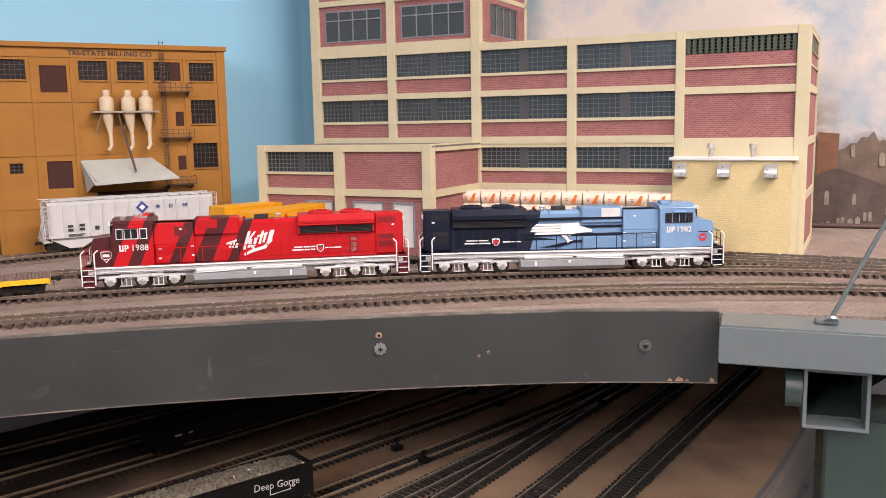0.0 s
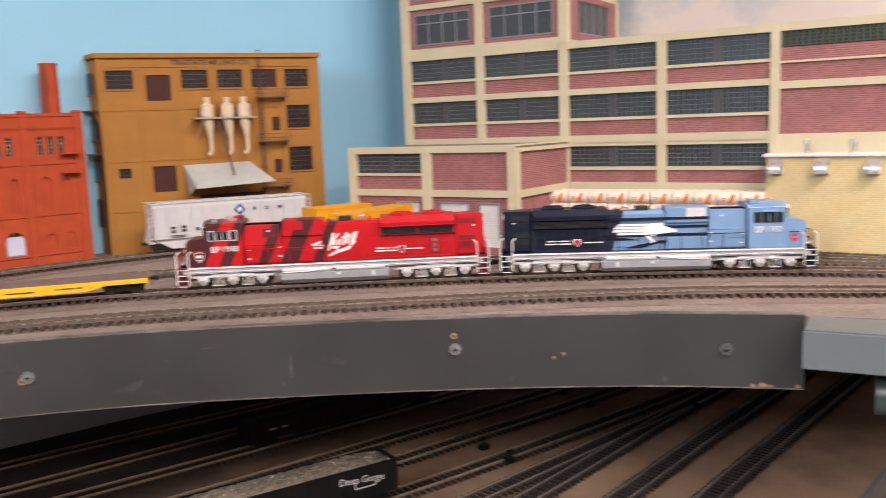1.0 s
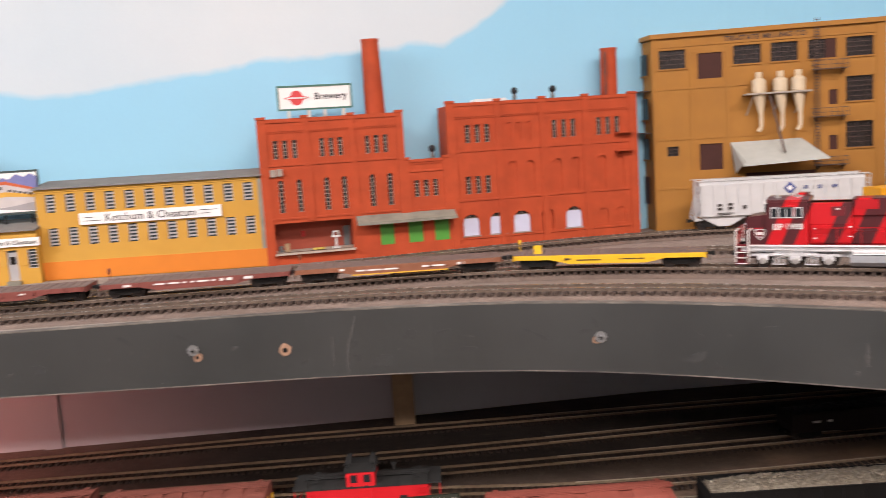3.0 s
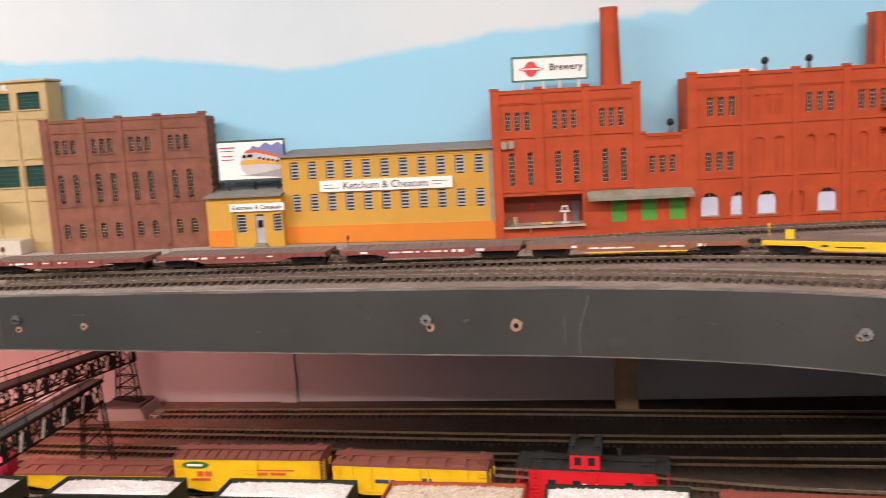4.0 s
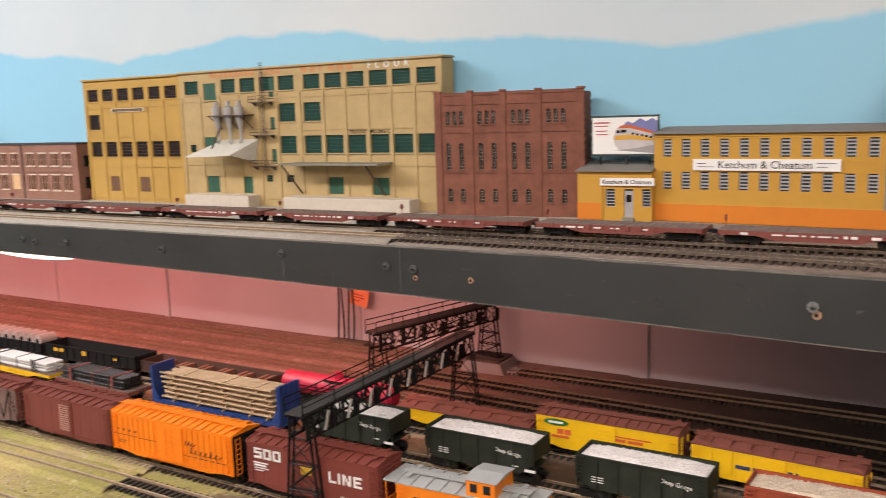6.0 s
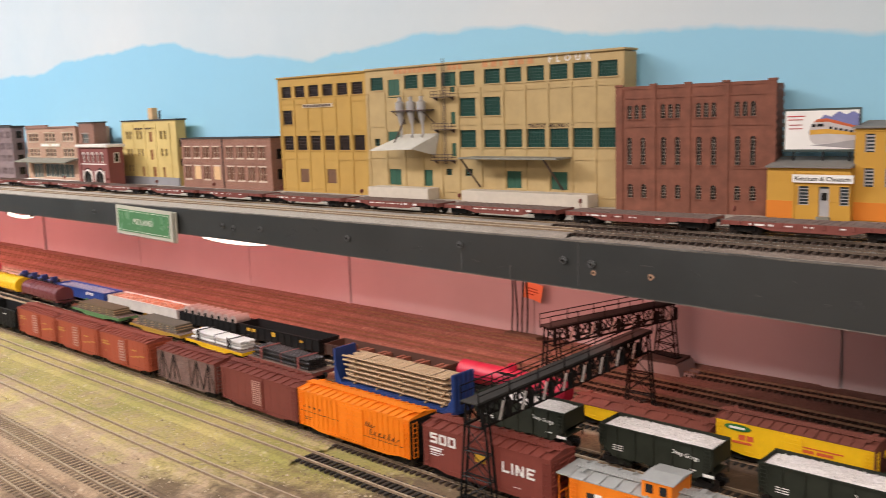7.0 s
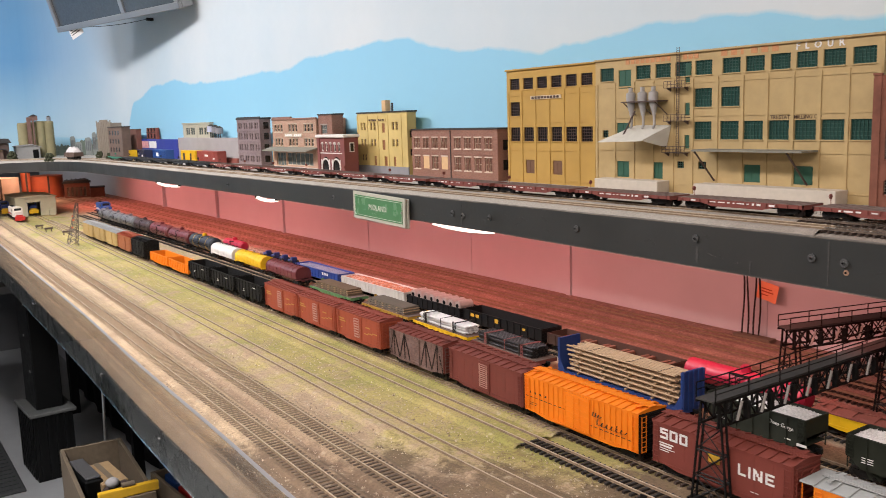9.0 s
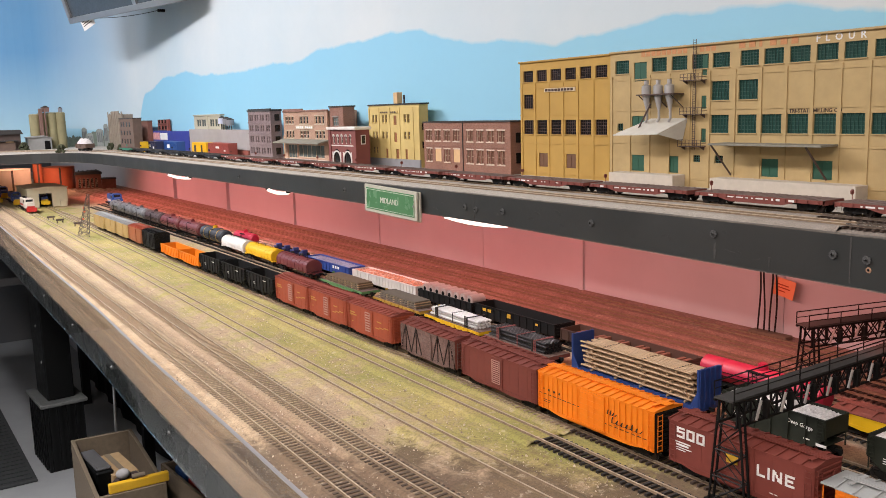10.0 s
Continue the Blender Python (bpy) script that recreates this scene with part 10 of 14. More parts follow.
part("door_mark", bars([(-0.0070, 0.0040, 0.0165 + 0.0036 * k, 0.0182 + 0.0036 * k) for k in range(8)] + [(0.0052, 0.0062, 0.0165, 0.0430), (-0.0085, -0.0077, 0.0165, 0.0430)], -0.0192), M_DOORMARK, up)
seat(up, YA, -1.1315, 0.124)
copy_thing(up, YA.seat(-1.2610, 0.1))
copy_thing(up, YA.seat(-1.3905, 0.1))
bh = hopper("empty black open hopper with white lettering", 0.120, M_BOX_BLACK, ribs=8, bays=3, top=0.0400, marks=[(-0.030, -0.022, 0.0235, 0.0245), (-0.030, -0.022, 0.0210, 0.0218), (0.012, 0.030, 0.0310, 0.0322)])
seat(bh, YA, -1.5240, 0.12)
copy_thing(bh, YA.seat(-1.654, 0.09))
copy_thing(bh, YA.seat(-1.783, 0.09))
og = gondola("bright orange empty gondola", 0.128, M_BOX_ORANGE, top=0.0300, inside=M_BOX_BLACK, ribs=11)
seat(og, YA, -1.914, 0.128)
copy_thing(og, YA.seat(-2.051, 0.09))
s = boxcar("black ribbed boxcar among the stored cars", 0.105, M_BOX_BLACK, eave=0.045, ribs=9, door_w=0.018)
seat(s, YA, -2.215, 0.105)
s = boxcar("rusty orange-brown boxcar among stored cars", 0.118, plain("boxcar_rust_orange", (0.30, 0.095, 0.035)), eave=0.045, roof_mat=M_BOX_OXIDE)
seat(s, YA, -2.338, 0.118)
M_REEFER = plain("reefer_tan", (0.40, 0.27, 0.10))
M_REEFER_ROOF = plain("silver_roof", (0.33, 0.34, 0.33), 0.45, 0.08, 100.0)
s = boxcar("tan refrigerator car with silver roof", 0.118, M_REEFER, roof_mat=M_REEFER_ROOF, eave=0.044, name="reefer")
seat(s, YA, -2.466, 0.118)
copy_thing(s, YA.seat(-2.594, 0.09))
copy_thing(s, YA.seat(-2.722, 0.09))

# -- second row: flats with loads, tank and coil cars
M_POLE = plain("varnished_poles", (0.40, 0.265, 0.150), 0.6, 0.15, 150.0)
M_STEEL_PIPE = dull(plain("dark_steel_pipe", (0.017, 0.015, 0.015), 0.35, 0.2, 150.0), 0.3)
M_WHITE_PIPE = plain("white_pipe", (0.64, 0.62, 0.60), 0.4, 0.05, 150.0)
M_GREY_SHEET = plain("grey_sheet_stack", (0.13, 0.105, 0.08), 0.7, 0.15, 150.0)


def bulkhead_flat():
    M = plain("bulkhead_blue", (0.018, 0.045, 0.17), 0.45, 0.08, 100.0)
    t = flatcar("blue bulkhead flatcar stacked with tied poles", 0.188, M, deck=M, staff=False, belly=0.003, name="bulkhead_flatcar", marks=[(-0.06, -0.03, 0.0085, 0.0105), (0.02, 0.06, 0.0085, 0.0105)], mark_mat=M_MARK_YELLOW, group="loaded flatcars")
    for s in (-1, 1):
        g = Geo().box(min(s * 0.094, s * 0.0915), max(s * 0.094, s * 0.0915), -0.0165, 0.0165, 0.012, 0.0520)
        for k in range(5):
            yv = -0.015 + 0.0075 * k
            part("bulkhead_rib", Geo().box(min(s * 0.094, s * 0.0955), max(s * 0.094, s * 0.0955), yv - 0.0007, yv + 0.0007, 0.012, 0.052), M, t)
        g.prism([(s * 0.0915, 0.012), (s * 0.082, 0.012), (s * 0.0915, 0.028)], "y", -0.0165, -0.0155)
        part("bulkhead", g, M, t)
    ld = thing("pole_load", "stacked tan poles with spacers on the blue flatcar", "load")
    for lay in range(5):
        z = 0.0170 + 0.0056 * lay
        for k in range(7):
            part("pole", cached("pole", lambda: Geo().tube((-0.080, 0, 0), (0.084, 0, 0), 0.0014, 7).mesh("pole", M_POLE)), None, ld, "", pose(0.002 * ((lay * 3 + k * 5) % 4 - 1.5), -0.0117 + 0.0039 * k, z))
        for x in (-0.064, -0.026, 0.012, 0.050, 0.074):
            xo = x + 0.005 * (lay % 2)
            part("spacer", cached("spacer", lambda: Geo().tube((0, -0.0142, 0), (0, 0.0142, 0), 0.0012, 7).mesh("spacer", M_POLE)), None, ld, "", pose(xo, 0, z - 0.0027))
    for k in range(7):
        part("pole", cached(("thin_pole", k % 3), lambda: Geo().tube((-0.080 + 0.004 * (k % 3), 0, 0), (0.084 - 0.003 * (k % 2), 0, 0), 0.00125, 7).mesh("pole", M_POLE)), None, ld, "", pose(0.0015 * (k * 5 % 4 - 1.5), -0.0126 + 0.0042 * k, 0.0448))
    for x in (-0.060, 0.0, 0.062):
        part("spacer", cached("spacer", lambda: None), None, ld, "", pose(x, 0, 0.0422))
    g = Geo()
    for x in (-0.045, 0.015, 0.06):
        g.box(x - 0.0004, x + 0.0004, -0.0140, 0.0140, 0.0455, 0.0459)
    part("tie_wire", g, M_BLACK, ld)
    return t, ld


bf, ld = bulkhead_flat()
seat(bf, YB, -0.7505, 0.188)
ld.matrix_basis = bf.matrix_basis.copy()


def loaded_flat(x, L, label, mat, load_name, load_label, mat2, kind, route=YB):
    t = flatcar(label, L, mat, group="loaded flatcars", name="loaded_flatcar")
    seat(t, route, x, L)
    ld = thing(load_name, load_label, "load")
    if kind == "pipes":
        white = mat2 is M_WHITE_PIPE
        for lay in range(3 if white else 4):
            for k in range((6 if white else 8) - lay % 2):
                yv = (-0.0108 + 0.0043 * (k + 0.5 * (lay % 2))) if white else (-0.0128 + 0.00365 * (k + 0.5 * (lay % 2)))
                part("pipe", cached(("pipe", L, mat2.name), lambda: Geo().tube((-L * 0.42, 0, 0), (L * 0.42, 0, 0), 0.0018, 8).mesh("pipe", mat2)), None, ld, "", pose(0.0015 * ((k * 7 + lay) % 3 - 1), yv, 0.0155 + (0.0040 if white else 0.0033) * lay))
        for xx in (-L * 0.30, -L * 0.28, L * 0.02, L * 0.27, L * 0.29):
            part("tie_band", Geo().box(xx - 0.0007, xx + 0.0007, -0.0150, 0.0150, 0.0272, 0.0277).box(xx - 0.0007, xx + 0.0007, -0.0152, -0.0147, 0.0130, 0.0276), M_BLACK if mat2 is M_WHITE_PIPE else M_CONT_PINK, ld, "thin tie band")
        for xx in (-L * 0.25, L * 0.25):
            part("stake", Geo().box(xx - 0.0008, xx + 0.0008, -0.0165, -0.0150, 0.012, 0.029), M_MARK_BLACK, ld)
    elif kind == "big":
        for lay in range(2):
            for k in range(4 - lay):
                part("pipe", cached(("bigpipe", L, mat2.name), lambda: Geo().tube((-L * 0.40, 0, 0), (L * 0.40, 0, 0), 0.0033, 12, caps=False).tube((-L * 0.40, 0, 0), (L * 0.40, 0, 0), 0.0027, 12, caps=False).mesh("pipe", mat2)), None, ld, "", pose(0.001 * k, -0.0105 + 0.007 * (k + 0.5 * lay), 0.0165 + 0.0058 * lay))
        for xx in (-L * 0.2, L * 0.22):
            part("strap", Geo().box(xx - 0.0006, xx + 0.0006, -0.0142, 0.0142, 0.0130, 0.0140).box(xx - 0.0006, xx + 0.0006, -0.0145, -0.0140, 0.013, 0.0255), M_MARK_BLACK, ld)
    else:
        for lay in range(3):
            part("steel_sheet", Geo().box(-L * 0.40 + 0.003 * lay, L * 0.40 - 0.002 * lay, -0.014, 0.014, 0.0145 + 0.0036 * lay, 0.0170 + 0.0036 * lay), mat2, ld)
            for k in range(6):
                xx = -L * 0.38 + L * 0.15 * k
                part("spacer", Geo().box(xx, xx + 0.003, -0.0145, 0.0145, 0.0134 + 0.0036 * lay, 0.0145 + 0.0036 * lay), M_POLE, ld)
    ld.matrix_basis = t.matrix_basis.copy()


loaded_flat(-0.957, 0.140, "maroon flatcar with chained dark steel pipes", M_FLAT_BROWN, "steel_pipes", "dark steel pipes chained on a flatcar", M_STEEL_PIPE, "pipes")
loaded_flat(-1.112, 0.146, "yellow flatcar with white pipes", M_FLAT_YELLOW, "white_pipes", "large white pipes strapped on a yellow flatcar", M_WHITE_PIPE, "pipes")
loaded_flat(-1.274, 0.150, "yellow flatcar with grey sheet piles", plain("flatcar_ochre", (0.40, 0.23, 0.03)), "sheet_load", "grey sheet piles with spacers on a flatcar", M_GREY_SHEET, "sheets")
loaded_flat(-1.470, 0.165, "green flatcar with brown sheet load", plain("flatcar_pale_green", (0.10, 0.22, 0.085)), "sheet_load", "brown sheet piles with spacers on a flatcar", plain("brown_sheets", (0.15, 0.10, 0.06)), "sheets")
M_MAROON_TANK = plain("maroon_tank", (0.15, 0.034, 0.036), 0.4, 0.08, 80.0)
tk = tankcar("maroon coil car with rounded hood", 0.160, M_MAROON_TANK, hood=True, name="coil_car")
seat(tk, YB, -1.690, 0.160)
seat(tankcar("bright yellow coil car with ribbed hood", 0.160, M_FLAT_YELLOW, hood=True, name="coil_car"), YB, -1.866, 0.16)
seat(tankcar("white coil car with ribbed hood", 0.150, plain("coil_white", (0.66, 0.64, 0.60)), hood=True, name="coil_car"), YB, -2.026, 0.15)
seat(tankcar("black tank car with yellow bands", 0.160, plain("tank_black", (0.025, 0.03, 0.04)), trim=M_FLAT_YELLOW), YB, -2.178, 0.16)
mt = tankcar("glossy maroon tank car on black bogies", 0.155, M_MAROON_TANK)
seat(mt, YB, -2.350, 0.155)
copy_thing(mt, YB.seat(-2.520, 0.11))
seat(tankcar("dark brown tank car", 0.150, plain("tank_brown_black", (0.06, 0.035, 0.035))), YB, -2.685, 0.15)
gt = tankcar("dark grey tank car with black bogies", 0.130, plain("tank_grey", (0.15, 0.15, 0.155), 0.4, 0.08, 80.0))
seat(gt, YB, -2.838, 0.13)
for k in range(1, 3):
    copy_thing(gt, YB.seat(-2.838 - 0.142 * k, 0.09))

SLANT = Matrix(((1, 0, 0.28, 0), (0, 1, 0, 0), (0, 0, 1, 0), (0, 0, 0, 1)))
# green quarry hoppers with white stone, and the cars beyond them
M_STONE = plain("white_crushed_stone", (0.66, 0.62, 0.60), 0.9, 0.2, 500.0)
M_STONE_TAN = plain("tan_crushed_stone", (0.52, 0.43, 0.33), 0.9, 0.25, 500.0)
M_SCRAP = plain("mixed_scrap_metal", (0.40, 0.35, 0.27), 0.35, 0.6, 400.0, metal=0.5)
M_HOP_GREEN = dull(plain("dark_olive_hopper", (0.019, 0.0225, 0.0145), 0.65, 0.30, 60.0, dirt=(0.040, 0.040, 0.032), dirt_amount=0.5), 0.3)
gm = [(-0.040, -0.030, 0.0225, 0.0232), (-0.040, -0.030, 0.0205, 0.0212), (-0.040, -0.030, 0.0185, 0.0192), (0.046, 0.056, 0.0150, 0.0175), (0.034, 0.040, 0.018, 0.0190)]
gh = hopper("dark olive hopper heaped with white crushed stone", 0.108, M_HOP_GREEN, load=M_STONE, load_h=0.0035, marks=gm, ribs=6, bays=3, top=0.0400)
letters("road_name", "Deep Gorge", 0.0050, M_MARK, gh, pose(0.030, -CARW / 2 - 0.0006, 0.0298, 0, -3, 0) @ SLANT, "white slanted road name")
seat(gh, YB, -0.4270, 0.108)
copy_thing(gh, YB.seat(-0.5735, 0.08))
copy_thing(gh, YB.seat(-0.2800, 0.08))
rh = hopper("oxide-red hopper heaped with tan crushed stone", 0.108, M_BOX_OXIDE, load=M_STONE_TAN, load_h=0.0035, ribs=8, bays=3, top=0.0400, seed=5)
seat(rh, YB, -0.1440, 0.108)
copy_thing(gh, YB.seat(-0.0200, 0.08))
s = boxcar("dull red covered car with plain roof", 0.142, plain("dull_red_car", (0.25, 0.062, 0.042), 0.7, 0.12, 120.0), eave=0.038, roof="flat", roof_n=4)
seat(s, YB, 0.126, 0.142)
s = gondola("black gondola heaped with shiny mixed scrap", 0.205, M_BOX_BLACK, top=0.0400, load=M_SCRAP, load_h=0.006, ribs=12, seed=9, marks=[(0.060, 0.080, 0.0215, 0.0222), (0.060, 0.0607, 0.0215, 0.0255), (0.0793, 0.080, 0.0215, 0.0255)])
letters("road_name", "Deep Gorge", 0.0086, M_MARK, s, pose(0.067, -CARW / 2 - 0.0014, 0.0292, 0, -3, 0) @ SLANT, "white slanted road name")
seat(s, YB, 0.3260, 0.205)

# -- third row
M_TANK_RED = plain("tank_signal_red", (0.36, 0.012, 0.040), 0.45, 0.06, 80.0)
seat(tankcar("crimson tank car with a small dome", 0.160, M_TANK_RED, r=0.0125, zc=0.0245), YC, -0.652, 0.16)
bg = gondola("long empty brown gondola with cross timbers", 0.205, plain("gondola_brown", (0.060, 0.030, 0.020)), top=0.0255, inside=plain("gondola_floor", (0.035, 0.020, 0.015)))
M_CROSS = plain("rusty_cross_timber", (0.15, 0.062, 0.036), 0.8, 0.25, 200.0)
for k in range(6):
    for o in (-0.0045, 0.0045):
        part("cross_timber", cached("cross_timber", lambda: Geo().cbox(-0.0026, 0.0026, -0.0160, 0.0160, 0.0125, 0.0205, 0.0004).mesh("cross_timber", M_CROSS)), None, bg, "", pose(-0.0825 + 0.033 * k + o, 0, 0))
seat(bg, YC, -0.848, 0.205)
seat(gondola("empty black gondola with yellow marks", 0.180, M_BOX_BLACK, top=0.0275, marks=[(-0.07, -0.062, 0.019, 0.0235), (-0.058, -0.05, 0.019, 0.0235), (-0.012, -0.004, 0.0185, 0.0245), (0.05, 0.056, 0.019, 0.022)], mark_mat=M_MARK_YELLOW, ribs=12), YC, -1.052, 0.18)
cg = gondola("black gondola carrying steel coils", 0.150, M_BOX_BLACK, top=0.0250, ribs=10)
seat(cg, YC, -1.226, 0.15)
coils = thing("steel_coils", "row of banded pale steel coils in a black gondola", "load")
M_COIL = plain("pale_steel_coil", (0.50, 0.40, 0.36), 0.35, 0.1, 200.0, metal=0.4)
for k in range(8):
    part("coil", cached("coil", lambda: Geo().tube((0, -0.0125, 0), (0, 0.0125, 0), 0.0080, 18).tube((0, -0.0130, 0), (0, 0.0130, 0), 0.0058, 18).mesh("coil", M_COIL)), None, coils, "", pose(-0.0625 + 0.0178 * k, 0, 0.0265))
    part("coil_eye", cached("coil_eye", lambda: Geo().tube((0, -0.0134, 0), (0, -0.0130, 0), 0.0034, 12).mesh("coil_eye", M_DARK)), None, coils, "", pose(-0.0625 + 0.0178 * k, 0, 0.0265))
coils.matrix_basis = cg.matrix_basis.copy()
seat(gondola("long white ribbed gondola heaped with brick-red scrap", 0.222, plain("gondola_white", (0.60, 0.57, 0.52)), top=0.0265, load=plain("brick_red_scrap", (0.40, 0.15, 0.08), 0.8, 0.75, 330.0, dirt=(0.55, 0.45, 0.38), dirt_amount=0.8), load_h=0.004, ribs=22, seed=12), YC, -1.420, 0.222)
seat(gondola("blue gondola with scrap load", 0.190, plain("gondola_blue", (0.02, 0.055, 0.25)), top=0.0265, load=plain("grey_blue_scrap", (0.22, 0.24, 0.32), 0.6, 0.4, 400.0), load_h=0.002, ribs=14, seed=13, marks=[(0.03 + 0.01 * k, 0.036 + 0.01 * k, 0.018, 0.023) for k in range(3)]), YC, -1.640, 0.19)
tf = flatcar("maroon flatcar with blue machines", 0.190, M_FLAT_BROWN, group="loaded flatcars", name="loaded_flatcar")
seat(tf, YC, -1.845, 0.19)
for k in range(4):
    mch = thing("tractor", "small blue tractor tied down on a flatcar", "machine", "tractors")
    part("body", Geo().cbox(-0.014, 0.008, -0.005, 0.005, 0.006, 0.013, 0.001).cbox(0.002, 0.010, -0.006, 0.006, 0.012, 0.019, 0.001), plain("tractor_blue", (0.02, 0.04, 0.16)) if k == 0 else bpy.data.materials["tractor_blue"], mch)
    for x, r in ((-0.011, 0.0038), (0.006, 0.0062)):
        for s in (-1, 1):
            part("wheel", Geo().tube((x, s * 0.0055, r), (x, s * 0.0095, r), r, 14), M_RUBBER, mch)
    mch.matrix_basis = tf.matrix_basis @ pose(-0.068 + 0.044 * k, 0, 0.0131)
seat(tankcar("small red tank car", 0.120, M_TANK_RED, r=0.0125, zc=0.0245), YC, -2.105, 0.12)
copy_thing(fb, YC.seat(-2.27, 0.11))
seat(gondola("brown gondola with grey load", 0.15, plain("gondola_rust", (0.14, 0.06, 0.04)), top=0.022, load=M_GREY_SHEET, ribs=10), YC, -2.46, 0.15)
copy_thing(fb, YC.seat(-2.63, 0.11))
copy_thing(fb, YC.seat(-2.80, 0.11))
# yellow refrigerator cars
M_RF_YELLOW = plain("reefer_yellow", (0.74, 0.44, 0.008), 0.5, 0.05, 120.0)
M_RF_ROOF = plain("reefer_brown_roof", (0.17, 0.050, 0.034), 0.7, 0.12, 120.0)
rm = [(-0.052, -0.034, 0.0190, 0.0212), (-0.046, -0.040, 0.0228, 0.0275), (-0.0385, -0.0325, 0.0228, 0.0275), (0.004, 0.020, 0.0245, 0.0270), (0.022, 0.036, 0.0245, 0.0270), (0.010, 0.044, 0.0285, 0.0296)]
rf = boxcar("yellow refrigerator car with brown roof and red lettering", 0.135, M_RF_YELLOW, roof_mat=M_RF_ROOF, end_mat=M_RF_ROOF, eave=0.0385, marks=rm, mark_mat=plain("orange_red_lettering", (0.55, 0.09, 0.03)), roof="rib", roof_n=14, name="reefer", panels=30)
part("pickle_emblem", Geo().prism([(-0.056 + 0.009 + 0.0125 * math.cos(k * math.tau / 16), 0.0335 + 0.0030 * math.sin(k * math.tau / 16)) for k in range(16)], "y", -0.0182, -0.0174), plain("emblem_green", (0.015, 0.12, 0.03)), rf, "green oval emblem")
part("emblem_bar", bars([(-0.0545, -0.040, 0.0325, 0.0345)], -0.0184), M_MARK, rf)
seat(rf, YC, -0.3375, 0.135)
rf2 = boxcar("yellow low-sided car with brown roof and blue lettering", 0.135, M_RF_YELLOW, roof_mat=M_RF_ROOF, end_mat=M_RF_ROOF, eave=0.0345, marks=[(-0.030, -0.012, 0.0200, 0.0230), (0.000, 0.008, 0.0195, 0.0255), (0.012, 0.020, 0.0195, 0.0255)], mark_mat=plain("navy_lettering", (0.03, 0.04, 0.12)), roof="flat", roof_n=8, name="reefer", ribs=8)
seat(rf2, YC, -0.190, 0.135)
rf3 = boxcar("brown-roofed yellow car behind the signal bridge", 0.150, M_RF_YELLOW, roof_mat=M_RF_ROOF, end_mat=M_RF_ROOF, eave=0.0225, roof="flat", roof_n=7, name="reefer")
seat(rf3, YC, -0.488, 0.15)


def caboose(label, L, mat, roof_mat, eave, marks, cupola=True, cx=0.0):
    t = boxcar(label, L, mat, roof_mat=roof_mat, eave=eave, marks=marks, roof="rib", roof_n=8, door_w=0.008, name="caboose")
    for s in (-1, 1):
        g = Geo().box(min(s * L / 2, s * (L / 2 + 0.011)), max(s * L / 2, s * (L / 2 + 0.011)), -0.016, 0.016, 0.0100, 0.0118)
        for yv in (-0.0155, -0.005, 0.005, 0.0155):
            g.tube((s * (L / 2 + 0.0105), yv, 0.0118), (s * (L / 2 + 0.0105), yv, 0.0230 if abs(yv) < 0.01 else eave), 0.0004, 5)
        g.tube((s * (L / 2 + 0.0105), -0.0155, 0.0228), (s * (L / 2 + 0.0105), 0.0155, 0.0228), 0.0004, 5)
        part("end_platform", g, mat, t)
        part("roof_overhang", Geo().box(min(s * L / 2, s * (L / 2 + 0.012)), max(s * L / 2, s * (L / 2 + 0.012)), -0.017, 0.017, eave, eave + 0.0012), roof_mat, t)
    for x in (-L * 0.32, -L * 0.12, L * 0.30):
        part("window", Geo().box(x - 0.0032, x + 0.0032, -0.0182, -0.0172, eave - 0.0160, eave - 0.0085), M_CABGLASS, t)
    if cupola:
        part("cupola", Geo().cbox(cx - 0.012, cx + 0.012, -0.0165, 0.0165, eave, eave + 0.0135, 0.0006), mat, t)
        part("cupola_roof", Geo().prism([(-0.0175, eave + 0.0135), (0, eave + 0.0155), (0.0175, eave + 0.0135)], "x", cx - 0.0135, cx + 0.0135), roof_mat, t)
        for x in (cx - 0.0055, cx + 0.0055):
            part("cupola_window", Geo().box(x - 0.0028, x + 0.0028, -0.0170, -0.0163, eave + 0.0045, eave + 0.0110), M_CABGLASS, t)
    part("stove_pipe", Geo().tube((L * 0.22, 0.006, eave), (L * 0.22, 0.006, eave + 0.010), 0.0011, 8).tube((L * 0.22, 0.006, eave + 0.010), (L * 0.22, 0.006, eave + 0.0118), 0.0020, 8), roof_mat, t)
    return t


M_CAB_RED = plain("caboose_red", (0.58, 0.012, 0.018), 0.45, 0.06, 100.0)
M_CAB_ROOF = dull(plain("caboose_black_roof", (0.020, 0.020, 0.019), 0.7, 0.25, 100.0), 0.3)
cb = caboose("bright red caboose with cupola and dark roof walk", 0.100, M_CAB_RED, M_CAB_ROOF, 0.0378, [(0.018, 0.021, 0.021, 0.026), (0.0225, 0.0255, 0.021, 0.026), (0.027, 0.031, 0.021, 0.026), (-0.007, 0.005, 0.026, 0.0270)], cx=-0.005)
for s in (-1, 1):
    g = Geo().box(s * 0.010 - 0.0075, s * 0.010 - 0.0025, -0.012, 0.012, 0.0568, 0.0575)
    for y in (-0.010, 0.010):
        g.tube((s * 0.010 - 0.005, y, 0.0523), (s * 0.010 - 0.005, y, 0.0571), 0.0005, 5)
    part("cupola_rail", g, M_CAB_ROOF, cb)
seat(cb, YC, -0.037, 0.104)
M_CAB_ORANGE = plain("caboose_orange", (0.75, 0.20, 0.010), 0.5, 0.06, 100.0)
oc = caboose("orange caboose with silver roof", 0.105, M_CAB_ORANGE, M_REEFER_ROOF, 0.0390, [(-0.030, -0.024, 0.027, 0.031), (-0.012, -0.004, 0.022, 0.0227)], cx=0.020)
seat(oc, YA, -0.3860, 0.105)
